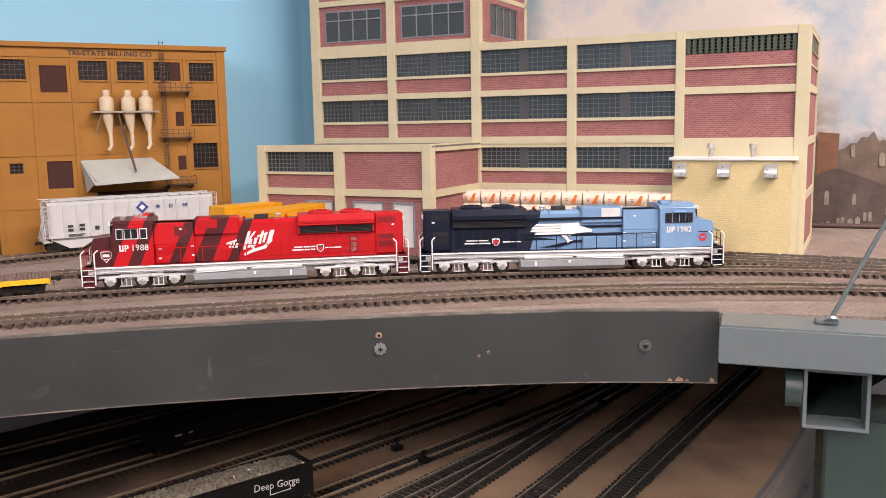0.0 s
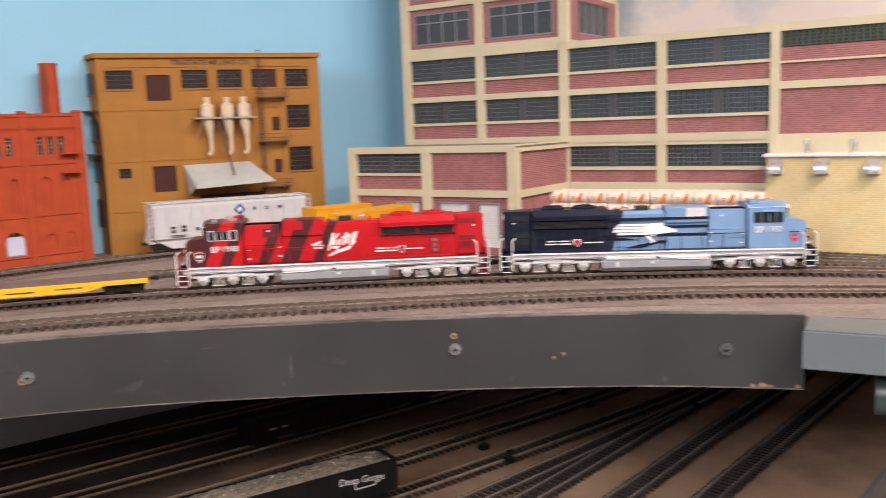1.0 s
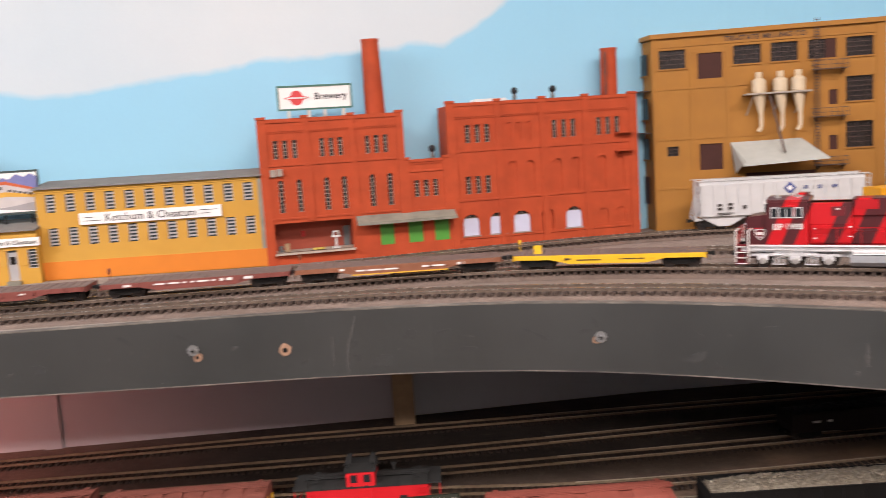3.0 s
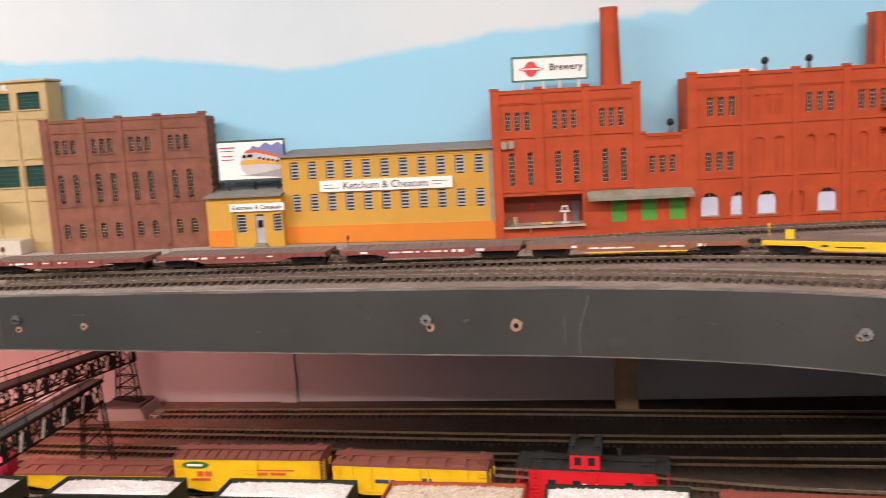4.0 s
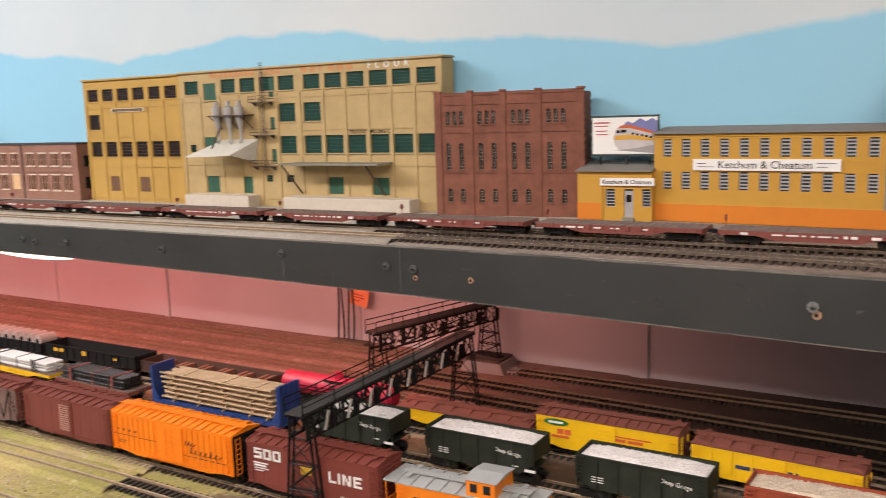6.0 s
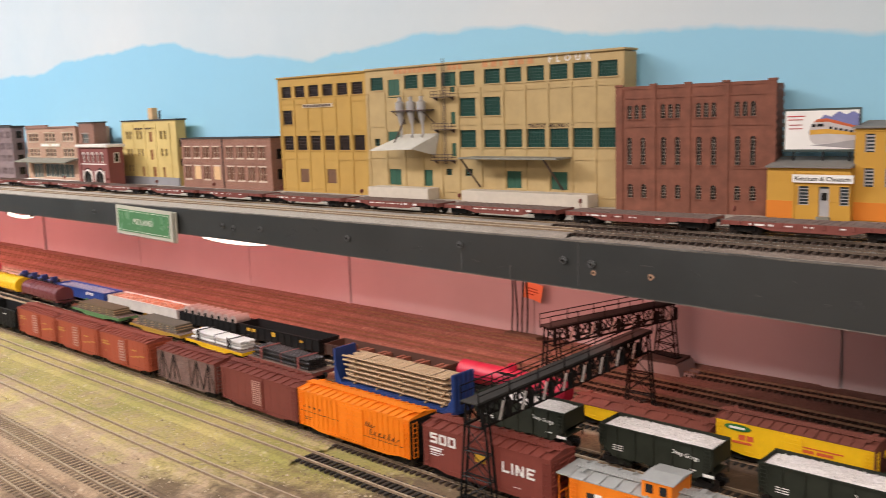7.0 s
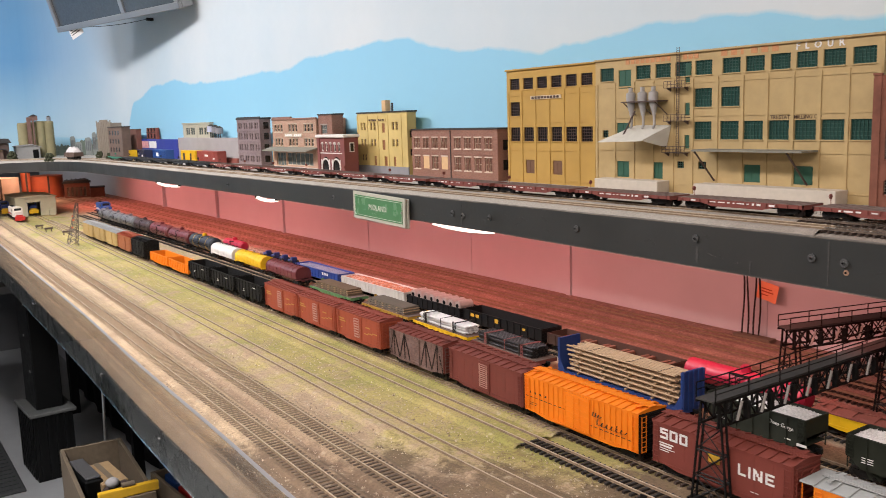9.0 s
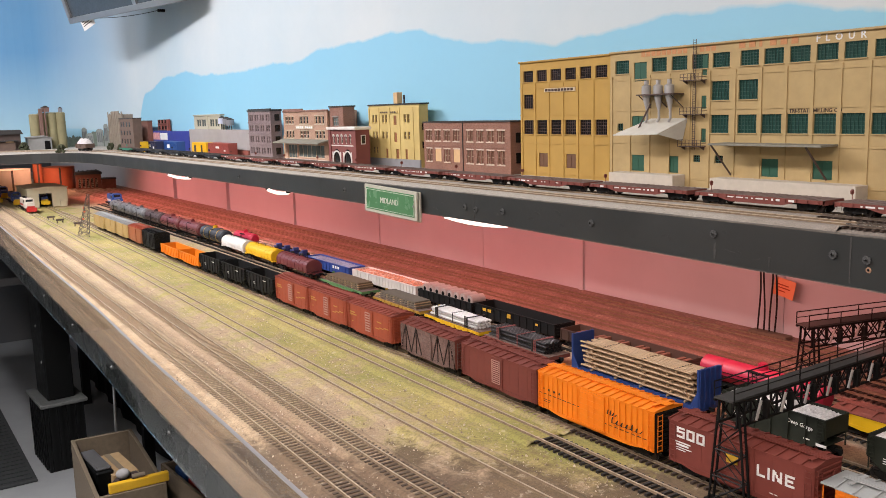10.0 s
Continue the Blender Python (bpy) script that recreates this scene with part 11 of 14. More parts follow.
seat(gondola("dark gondola standing in the shade under the deck", 0.24, dull(plain("gondola_dark", (0.020, 0.014, 0.013)), 0.2), top=0.030, marks=[(-0.10, -0.092, 0.02, 0.022), (-0.085, -0.08, 0.02, 0.022)], load=M_STEEL_PIPE, load_h=0.003), YE, 0.500, 0.24)

# ---- buildings at the far end of the upper deck ----
def on_side(x, y0, y1, z0, z1, n=0.0006):
    """Thin sheet on a wall that faces +x."""
    return Geo().box(x - n, x + n, y0, y1, z0, z1)


M_BROWN2 = brick("row_brown_brick", (0.25, 0.108, 0.070), (0.31, 0.175, 0.125), 0.0026, 0.0011, var=0.22)
M_LINTEL = plain("pale_stone_lintel", (0.60, 0.47, 0.36), 0.8, 0.10, 150.0)
M_BOARD = plain("tan_boarding", (0.62, 0.40, 0.20), 0.75, 0.08, 100.0)
M_PANE_BROWN = glass_pane("brown_lit_window", (0.15, 0.065, 0.040), 0.3)
M_ROOF_DK = plain("dark_felt_roof", (0.045, 0.042, 0.040), 0.9, 0.15, 100.0)


def brick_row():
    t = building("brown_row_building", "two-storey brown brick block with pale lintels and two boarded openings", (-1.610, 0.932), (-1.326, 0.932))
    W, H = 0.284, 0.0955
    wins, boards = [], []
    for k, a in enumerate((0.009, 0.041, 0.073, 0.105, 0.150, 0.182, 0.214, 0.246)):
        wins.append((a, a + 0.0215, 0.0575, 0.0780))
        (boards if k in (1, 3) else wins).append((a, a + 0.0215, 0.0165, 0.0415))
    part("wall", slab(W, H, wins + boards, 0.004), M_BROWN2, t)
    part("building_body", Geo().box(0.001, W - 0.001, 0.004, 0.046, 0, H - 0.002), M_BROWN2, t)
    for a, b, c, d in wins:
        window(t, a, (a + b) / 2 - 0.0008, c, d, 1, 2, M_LINTEL, M_PANE_BROWN, 0.0018, 0.0009, 0.0004)
        part("mullion", Geo().box((a + b) / 2 - 0.0008, (a + b) / 2 + 0.0008, 0.0, 0.003, c, d), M_BROWN2, t)
        window(t, (a + b) / 2 + 0.0008, b, c, d, 1, 2, M_LINTEL, M_PANE_BROWN, 0.0018, 0.0006, 0.0003)
        part("window_sill", Geo().box(a - 0.001, b + 0.001, -0.0012, 0.001, c - 0.0022, c), M_LINTEL, t)
        part("lintel", Geo().box(a - 0.001, b + 0.001, -0.0007, 0.001, d, d + 0.0022), M_LINTEL, t)
    for a, b, c, d in boards:
        part("boarded_opening", Geo().box(a, b, 0.0006, 0.003, c, d), M_BOARD, t, "tan boarded-up opening")
        part("lintel", Geo().box(a - 0.001, b + 0.001, -0.0007, 0.001, d, d + 0.0022), M_LINTEL, t)
    part("string_course", Geo().box(0, W, -0.001, 0.0005, 0.0465, 0.0485), M_BROWN2, t)
    part("parapet", Geo().box(-0.0015, W + 0.0015, -0.0015, 0.052, H - 0.0022, H), M_ROOF_DK, t)
    part("downpipe", Geo().tube((0.1385, -0.0012, 0.001), (0.1385, -0.0012, H - 0.003), 0.0009, 6), M_ROOF_DK, t)
    for z in (0.020, 0.056):
        for y in (0.013, 0.031):
            part("side_window", on_side(W - 0.0003, y, y + 0.010, z, z + 0.018), M_PANE_DARK, t)


brick_row()
M_PALE_YEL = plain("pale_yellow_stucco", (0.56, 0.42, 0.155), 0.8, 0.08, 40.0, dirt=(0.40, 0.28, 0.09), dirt_amount=0.5)
M_GREY_PLINTH = plain("blue_grey_plinth", (0.23, 0.225, 0.235), 0.85, 0.08, 80.0)
M_PANE_TIMBER = glass_pane("dim_brown_window", (0.085, 0.048, 0.022), 0.3)
M_DOOR_RUST = plain("rusty_brown_door", (0.24, 0.090, 0.030), 0.7, 0.1, 120.0)


def yellow_house():
    t = building("yellow_tenement", "pale yellow four-storey building with brown doors and chimney", (-1.850, 0.940), (-1.637, 0.940))
    W, H, F = 0.213, 0.134, 0.8875
    wins = []
    for x in (0.0165, 0.0315, 0.065, 0.081, 0.169, 0.186):
        x *= F
        wins += [(x, x + 0.0090, 0.0940, 0.1110), (x, x + 0.0090, 0.0590, 0.0745)]
    for x in (0.0165 * F, 0.0315 * F):
        wins.append((x, x + 0.0090, 0.0265, 0.0405))
    doors = [(0.122, 0.136, 0.0885, 0.1085), (0.122, 0.136, 0.0515, 0.0725), (0.080, 0.091, 0.0165, 0.0370), (0.129, 0.143, 0.0165, 0.0370), (0.173, 0.183, 0.0165, 0.0370)]
    doors = [(a * F, b * F, c, d) for a, b, c, d in doors]
    part("wall", slab(W, H, wins + doors, 0.004), M_PALE_YEL, t)
    part("building_body", Geo().box(0.001, W - 0.001, 0.004, 0.022, 0, H - 0.003), M_PALE_YEL, t)
    for a, b, c, d in wins:
        window(t, a, b, c, d, 1, 2, M_PALE_YEL, M_PANE_TIMBER, 0.0016, 0.0006, 0.0004)
        part("window_sill", Geo().box(a - 0.0008, b + 0.0008, -0.001, 0.001, c - 0.0016, c), M_PALE_YEL, t)
    for a, b, c, d in doors:
        part("door", Geo().box(a, b, 0.0016, 0.003, c, d), M_DOOR_RUST, t, "rusty brown loading door")
    for x in (0.0, 0.0435, 0.0895, 0.1315, 0.1855, W - 0.004):
        part("pilaster", Geo().box(x, x + 0.004, -0.0012, 0.0006, 0.016, H - 0.008), M_PALE_YEL, t)
    part("plinth", Geo().box(-0.001, W + 0.001, -0.0022, 0.0008, 0, 0.0160), M_GREY_PLINTH, t)
    part("sign_board", Geo().box(0.052, 0.126, -0.0016, 0.0006, 0.1135, 0.1185), M_PALE_YEL, t)
    part("sign_marks", bars([(0.054 + 0.0085 * i, 0.0605 + 0.0085 * i, 0.1142, 0.1178) for i in range(8) if i != 4], -0.0018), M_INK, t)
    part("parapet", Geo().box(-0.0018, W + 0.0018, -0.0018, 0.024, H - 0.003, H), M_ROOF_DK, t)
    part("chimney", Geo().cbox(0.100, 0.116, 0.006, 0.020, H, H + 0.024, 0.0008), M_BOARD, t)
    part("stack_pipe", Geo().tube((0.122, 0.02, H), (0.122, 0.02, H + 0.018), 0.0022, 7), M_ROOF_DK, t)
    for z in (0.040, 0.078):
        part("side_window", on_side(W - 0.0003, 0.006, 0.017, z, z + 0.014), M_PANE_DARK, t)


yellow_house()
M_FIRE = plain("fire_station_red", (0.185, 0.052, 0.042), 0.75, 0.10, 90.0, 0.0003, 600.0)
M_TRIM_WHITE = plain("white_stone_trim", (0.66, 0.60, 0.54), 0.75, 0.05, 120.0)


def fire_station():
    t = building("fire_station", "small red brick fire station with white arches and cornice", (-1.922, 0.875), (-1.795, 0.875))
    W, H = 0.127, 0.083
    wins = [(x, x + 0.0085, 0.0490, 0.0690) for x in (0.016, 0.036, 0.056, 0.076, 0.096)]
    doors = [(0.016, 0.051, 0.003, 0.037), (0.068, 0.103, 0.003, 0.037)]
    part("wall", slab(W, H, wins, 0.004, doors), M_FIRE, t)
    part("building_body", Geo().box(0.0, W, 0.004, 0.034, 0, H - 0.003), M_FIRE, t)
    for a, b, c, d in wins:
        window(t, a, b, c, d, 1, 2, M_TRIM_WHITE, M_PANE_DARK, 0.0014, 0.0016, 0.0006)
        g = Geo()
        arch_trim(g, a, b, d, -0.0008, 0.0006, 0.0016)
        part("window_arch", g, M_TRIM_WHITE, t)
    for a, b, c, d in doors:
        part("door", Geo().box(a, b, 0.0022, 0.0032, c, d), M_PANE_DARK, t, "dark glazed engine door")
        g = Geo()
        arch_trim(g, a, b, d - 0.006, -0.0014, 0.0006, 0.0030)
        part("door_arch", g, M_TRIM_WHITE, t)
        for x in (a - 0.003, b):
            part("door_jamb", Geo().box(x, x + 0.003, -0.0012, 0.001, 0, d - 0.006), M_TRIM_WHITE, t)
    part("string_course", Geo().box(0, W, -0.0012, 0.0005, 0.0440, 0.0462), M_TRIM_WHITE, t)
    part("cornice", Geo().cbox(-0.006, W + 0.004, -0.005, 0.037, H - 0.003, H + 0.0035, 0.001), M_TRIM_WHITE, t, "broad white cornice")
    for x in (-0.002, W - 0.009):
        part("corner_pier", Geo().box(x, x + 0.011, -0.0022, 0.0005, 0, H - 0.003), M_FIRE, t)
    for y in (0.012,):
        part("side_window", on_side(W - 0.0002, y, y + 0.012, 0.048, 0.069), M_TRIM_WHITE, t)
        part("side_pane", on_side(W + 0.0006, y + 0.002, y + 0.010, 0.050, 0.067, 0.0003), M_PANE_DARK, t)


fire_station()
M_SHOPB = brick("shop_brown_brick", (0.40, 0.23, 0.15), (0.46, 0.31, 0.22), 0.0026, 0.0011, var=0.18)
M_SHOPB_DK = brick("dark_brown_brick", (0.23, 0.105, 0.072), (0.29, 0.17, 0.12), 0.0026, 0.0011, var=0.2)
M_CREAM_SASH = plain("cream_sash", (0.50, 0.40, 0.28), 0.6, 0.08, 150.0)
M_SHOP_GLASS = glass_pane("shop_glass", (0.10, 0.115, 0.105))


def shop_block():
    t = building("shop_building", "brown brick shop building with long awning and cream sashes", (-2.233, 0.900), (-1.980, 0.900))
    W, H = 0.253, 0.127
    wins = []
    for b in (0.012, 0.098, 0.186):
        for o in (0.0, 0.0185, 0.037):
            wins += [(b + o, b + o + 0.0135, 0.0930, 0.1120), (b + o, b + o + 0.0135, 0.0580, 0.0765)]
    shop = [(0.018, 0.075, 0.007, 0.042), (0.080, 0.230, 0.010, 0.042)]
    part("wall", slab(W, H, wins + shop, 0.004), M_SHOPB, t)
    part("building_body", Geo().box(0.0, W, 0.006, 0.080, 0, H - 0.003), M_SHOPB, t)
    for a, b, c, d in wins:
        window(t, a, b, c, d, 1, 2, M_CREAM_SASH, M_PANE_DARK, 0.0016, 0.0016, 0.0007)
        part("window_sill", Geo().box(a - 0.001, b + 0.001, -0.0012, 0.001, c - 0.002, c), M_CREAM_SASH, t)
        part("lintel", Geo().box(a - 0.001, b + 0.001, -0.0009, 0.001, d, d + 0.0022), M_CREAM_SASH, t)
    for a, b, c, d in shop:
        window(t, a, b, c, d, 6 if b > 0.1 else 3, 1, M_CREAM_SASH, M_SHOP_GLASS, 0.0022, 0.0016, 0.0006, name="shop_window")
    part("awning", Geo().prism([(-0.030, 0.0455), (-0.030, 0.0480), (0.0, 0.0555), (0.0, 0.0520)], "x", -0.008, W + 0.002), M_AWNING, t, "long weathered sloping awning")
    part("shop_step", Geo().box(-0.004, W, -0.012, 0.0005, 0, 0.006), M_TRIM_WHITE, t)
    part("sign_board", Geo().box(0.076, 0.176, -0.0014, 0.0005, 0.0800, 0.0895), M_CREAM_SASH, t, "pale painted name band")
    part("sign_marks", bars([(0.080 + 0.0105 * i, 0.088 + 0.0105 * i, 0.0822, 0.0872) for i in range(9) if i != 4], -0.0016), M_SIGN_WHITE, t)
    part("cornice", Geo().box(-0.002, W + 0.002, -0.002, 0.003, H - 0.004, H - 0.001), M_SHOPB_DK, t)
    part("parapet", Geo().box(0.0, 0.112, -0.0008, 0.0046, H - 0.001, H + 0.004), M_SHOPB_DK, t)
    u = building("brown_corner_building", "taller dark brown brick building with one pale window", (-1.976, 0.905), (-1.908, 0.905))
    w2, h2 = 0.068, 0.134
    part("wall", slab(w2, h2, [(0.014, 0.044, 0.088, 0.108)], 0.004), M_SHOPB_DK, u)
    part("building_body", Geo().box(0, w2, 0.004, 0.030, 0, h2 - 0.003), M_SHOPB_DK, u)
    window(u, 0.014, 0.044, 0.088, 0.108, 3, 2, M_SASH_PALE, M_SHOP_GLASS, 0.0016, 0.001, 0.0005)
    part("lintel", Geo().box(0.012, 0.046, -0.001, 0.001, 0.108, 0.111), M_SASH_PALE, u)
    part("parapet", Geo().box(-0.002, w2 + 0.002, -0.002, 0.032, h2 - 0.003, h2), M_ROOF_DK, u)
    v = building("narrow_tan_building", "narrow tan building with a green doorway", (-2.272, 0.915), (-2.230, 0.915))
    part("wall", slab(0.042, 0.062, [(0.010, 0.032, 0.008, 0.030), (0.010, 0.032, 0.038, 0.052)], 0.004), M_BOARD, v)
    part("building_body", Geo().box(0, 0.042, 0.004, 0.06, 0, 0.060), M_BOARD, v)
    part("door", Geo().box(0.010, 0.032, 0.002, 0.003, 0.008, 0.030), M_DOOR_GREEN, v)
    window(v, 0.010, 0.032, 0.038, 0.052, 2, 1, M_CREAM_SASH, M_PANE_DARK, 0.0016, 0.001, 0.0005)


shop_block()
M_TOWERB = brick("grey_brown_brick", (0.21, 0.145, 0.14), (0.28, 0.21, 0.20), 0.0026, 0.0011, var=0.15)
M_TOWER_SASH = plain("mauve_sash", (0.19, 0.14, 0.14), 0.7, 0.1, 150.0)


def tower_block():
    t = building("grey_brown_block", "grey-brown brick block with four rows of dim windows", (-2.478, 0.900), (-2.318, 0.900))
    W, H = 0.160, 0.131
    wins = [(x, x + 0.0105, z, z + 0.0175) for x in (0.010, 0.0255, 0.049, 0.0645, 0.088, 0.1035, 0.127, 0.1425) for z in (0.012, 0.043, 0.073, 0.102)]
    part("wall", slab(W, H, wins, 0.004), M_TOWERB, t)
    part("building_body", Geo().box(0.001, W - 0.001, 0.004, 0.032, 0, H - 0.002), M_TOWERB, t)
    for a, b, c, d in wins:
        window(t, a, b, c, d, 2, 2, M_TOWER_SASH, M_PANE_SMOKE, 0.0018, 0.0012, 0.0005)
    for z in (0.036, 0.066, 0.096):
        part("string_course", Geo().box(0, W, -0.0012, 0.0005, z, z + 0.0024), M_TOWERB, t)
    part("parapet", Geo().box(-0.002, W + 0.002, -0.002, 0.034, H - 0.003, H + 0.0015), M_ROOF_DK, t)
    for i in range(9):
        part("merlon", Geo().box(0.004 + i * 0.0182, 0.013 + i * 0.0182, -0.001, 0.004, H + 0.0015, H + 0.004), M_ROOF_DK, t)
    for z in (0.012, 0.043, 0.073, 0.102):
        for y in (0.012,):
            part("side_window", on_side(W - 0.0004, y, y + 0.014, z, z + 0.0175), M_PANE_DARK, t)


tower_block()
M_CONC_GREY = plain("grey_concrete_wall", (0.33, 0.30, 0.285), 0.85, 0.07, 25.0, 0.0005, 300.0, dirt=(0.26, 0.235, 0.22), dirt_amount=0.4)
M_BRICK_RED = plain("red_brick_base", (0.24, 0.065, 0.045), 0.8, 0.12, 100.0)
M_PALE_OFFICE = plain("pale_olive_office", (0.42, 0.39, 0.29), 0.75, 0.05, 50.0)
M_COBALT = plain("cobalt_blue_paint", (0.030, 0.045, 0.27), 0.6, 0.08, 40.0)


def far_walls():
    t = building("concrete_retaining_wall", "long plain grey concrete wall behind stored cars", (-3.165, 0.950), (-2.600, 0.950), "wall")
    part("wall", Geo().cbox(0, 0.565, 0, 0.020, 0.0, 0.0755, 0.0015), M_CONC_GREY, t)
    part("brick_base", Geo().box(0.19, 0.565, -0.008, -0.0002, 0, 0.014), M_BRICK_RED, t, "low red brick base")
    o = building("pale_office_building", "pale olive office above the concrete wall", (-3.150, 0.966), (-2.880, 0.966))
    W = 0.270
    wins = [(x, x + 0.042, 0.084, 0.110) for x in (0.028, 0.078, 0.160, 0.210)]
    part("wall", slab(W, 0.123, wins, 0.003), M_PALE_OFFICE, o)
    part("building_body", Geo().box(0, W, 0.003, 0.012, 0, 0.120), M_PALE_OFFICE, o)
    for a, b, c, d in wins:
        window(o, a, b, c, d, 2, 1, M_PALE_OFFICE, M_SHOP_GLASS, 0.0012, 0.0016, 0.0012)
    part("pilaster", Geo().box(0.132, 0.146, -0.002, 0.0005, 0.07, 0.123), M_PALE_OFFICE, o)
    part("cornice", Geo().box(-0.003, W + 0.003, -0.003, 0.012, 0.1205, 0.1255), M_PALE_OFFICE, o)
    for x, zt in ((-2.862, 0.112), (-2.822, 0.110), (-2.790, 0.106)):
        k = building("rooftop_tank", "small dark blue-grey tank on legs", (x, 0.963), (x + 0.01, 0.963), "tank", "roof tanks")
        part("tank_drum", Geo().tube((0, 0, zt - 0.018), (0, 0, zt), 0.0125, 10), M_PALE_BLUE if x < -2.85 else M_GREY_PLINTH, k)
        part("tank_cap", Geo().tube((0, 0, zt), (0, 0, zt + 0.006), 0.0132, 10, 0.003), M_ROOF_DK, k)
        for a in (-0.008, 0.008):
            part("leg", Geo().tube((a, 0, 0), (a, 0, zt - 0.018), 0.0014, 5), M_ROOF_DK, k)
    b = building("blue_wall", "cobalt blue wall with two white posters", (-3.722, 0.950), (-3.170, 0.950), "wall")
    part("wall", Geo().cbox(0, 0.550, 0, 0.020, 0, 0.0695, 0.0012), M_COBALT, b)
    part("poster", Geo().box(0.110, 0.200, -0.0010, 0.0003, 0.036, 0.0625), plain("red_white_poster", (0.62, 0.30, 0.30), 0.6, 0.4, 120.0), b, "red and white poster")
    part("poster", Geo().box(0.210, 0.300, -0.0010, 0.0003, 0.036, 0.0615), M_SIGN_WHITE, b, "white poster")


far_walls()
M_DECO = plain("buff_grey_stone", (0.25, 0.205, 0.155), 0.8, 0.07, 60.0, dirt=(0.25, 0.21, 0.16), dirt_amount=0.4)
M_DARKBROWN = plain("dark_brown_weathered_brick", (0.135, 0.088, 0.066), 0.85, 0.15, 60.0)
M_MIDBROWN = plain("mid_brown_brick", (0.19, 0.080, 0.058), 0.85, 0.12, 60.0)


def far_city():
    t = building("stepped_tower", "buff stone tower with tall slit windows and stepped top", (-3.820, 0.832), (-3.590, 0.832))
    W, H = 0.230, 0.138
    wins = [(0.022 + 0.0265 * i, 0.034 + 0.0265 * i, z, z + dz) for i in range(8) for z, dz in ((0.018, 0.044), (0.078, 0.040))]
    part("wall", slab(W, H, wins, 0.004), M_DECO, t)
    part("building_body", Geo().box(0, W, 0.006, 0.040, 0, H - 0.002), M_DECO, t)
    for a, b, c, d in wins:
        window(t, a, b, c, d, 1, 4, M_DECO, M_PANE_DARK, 0.0024, 0.0008, 0.0005)
    for i in range(9):
        x = 0.0085 + 0.0265 * i
        part("pier", Geo().box(x, x + 0.0085, -0.002, 0.0005, 0, H + (0.004 if i % 2 else 0.009)), M_DECO, t)
    part("parapet", Geo().box(0.060, 0.170, -0.0005, 0.0045, H - 0.001, H + 0.011), M_DECO, t)
    u = building("dark_brown_tower", "plain dark brown building with stepped roof", (-3.475, 0.792), (-3.290, 0.792))
    part("wall", Geo().box(0, 0.185, 0, 0.030, 0, 0.118), M_DARKBROWN, u)
    part("roof", Geo().box(-0.002, 0.187, -0.002, 0.032, 0.118, 0.121), M_ROOF_DK, u)
    for x in (0.018, 0.056, 0.094, 0.132):
        for z in (0.030, 0.060, 0.090):
            part("window", Geo().box(x, x + 0.012, -0.0006, 0.0006, z, z + 0.016), M_PANE_SMOKE, u)
    v = building("mid_brown_tower", "plain mid-brown building behind the dark one", (-3.800, 0.930), (-3.605, 0.930))
    part("wall", Geo().box(0, 0.195, 0, 0.018, 0, 0.108), M_MIDBROWN, v)
    part("parapet", Geo().box(-0.002, 0.197, -0.002, 0.019, 0.106, 0.110), M_DARKBROWN, v)
    w = building("red_brown_building", "red-brown building with dark balconies", (-3.610, 0.9715), (-3.480, 0.9715))
    part("wall", Geo().box(0, 0.13, 0, 0.010, 0, 0.112), M_BRICK_RED, w)
    for x in (0.012, 0.052, 0.092):
        for z in (0.074, 0.098):
            part("window", Geo().box(x, x + 0.020, -0.0006, 0.0006, z, z + 0.014), M_PANE_DARK, w)
            part("balcony", Geo().box(x - 0.002, x + 0.022, -0.006, 0.0, z - 0.004, z - 0.002), M_ROOF_DK, w)


far_city()

# silos, shed and dark depot in the far corner of the upper deck
M_SILO = plain("olive_yellow_concrete", (0.29, 0.255, 0.135), 0.8, 0.10, 40.0, dirt=(0.20, 0.17, 0.09), dirt_amount=0.5)
M_SHED = plain("weathered_grey_shed", (0.29, 0.285, 0.27), 0.8, 0.08, 60.0)
M_DEPOT = plain("dark_brown_depot", (0.085, 0.058, 0.048), 0.85, 0.15, 60.0)
M_RUSTP = plain("brown_elevator_pipe", (0.20, 0.11, 0.085), 0.7, 0.12, 80.0)


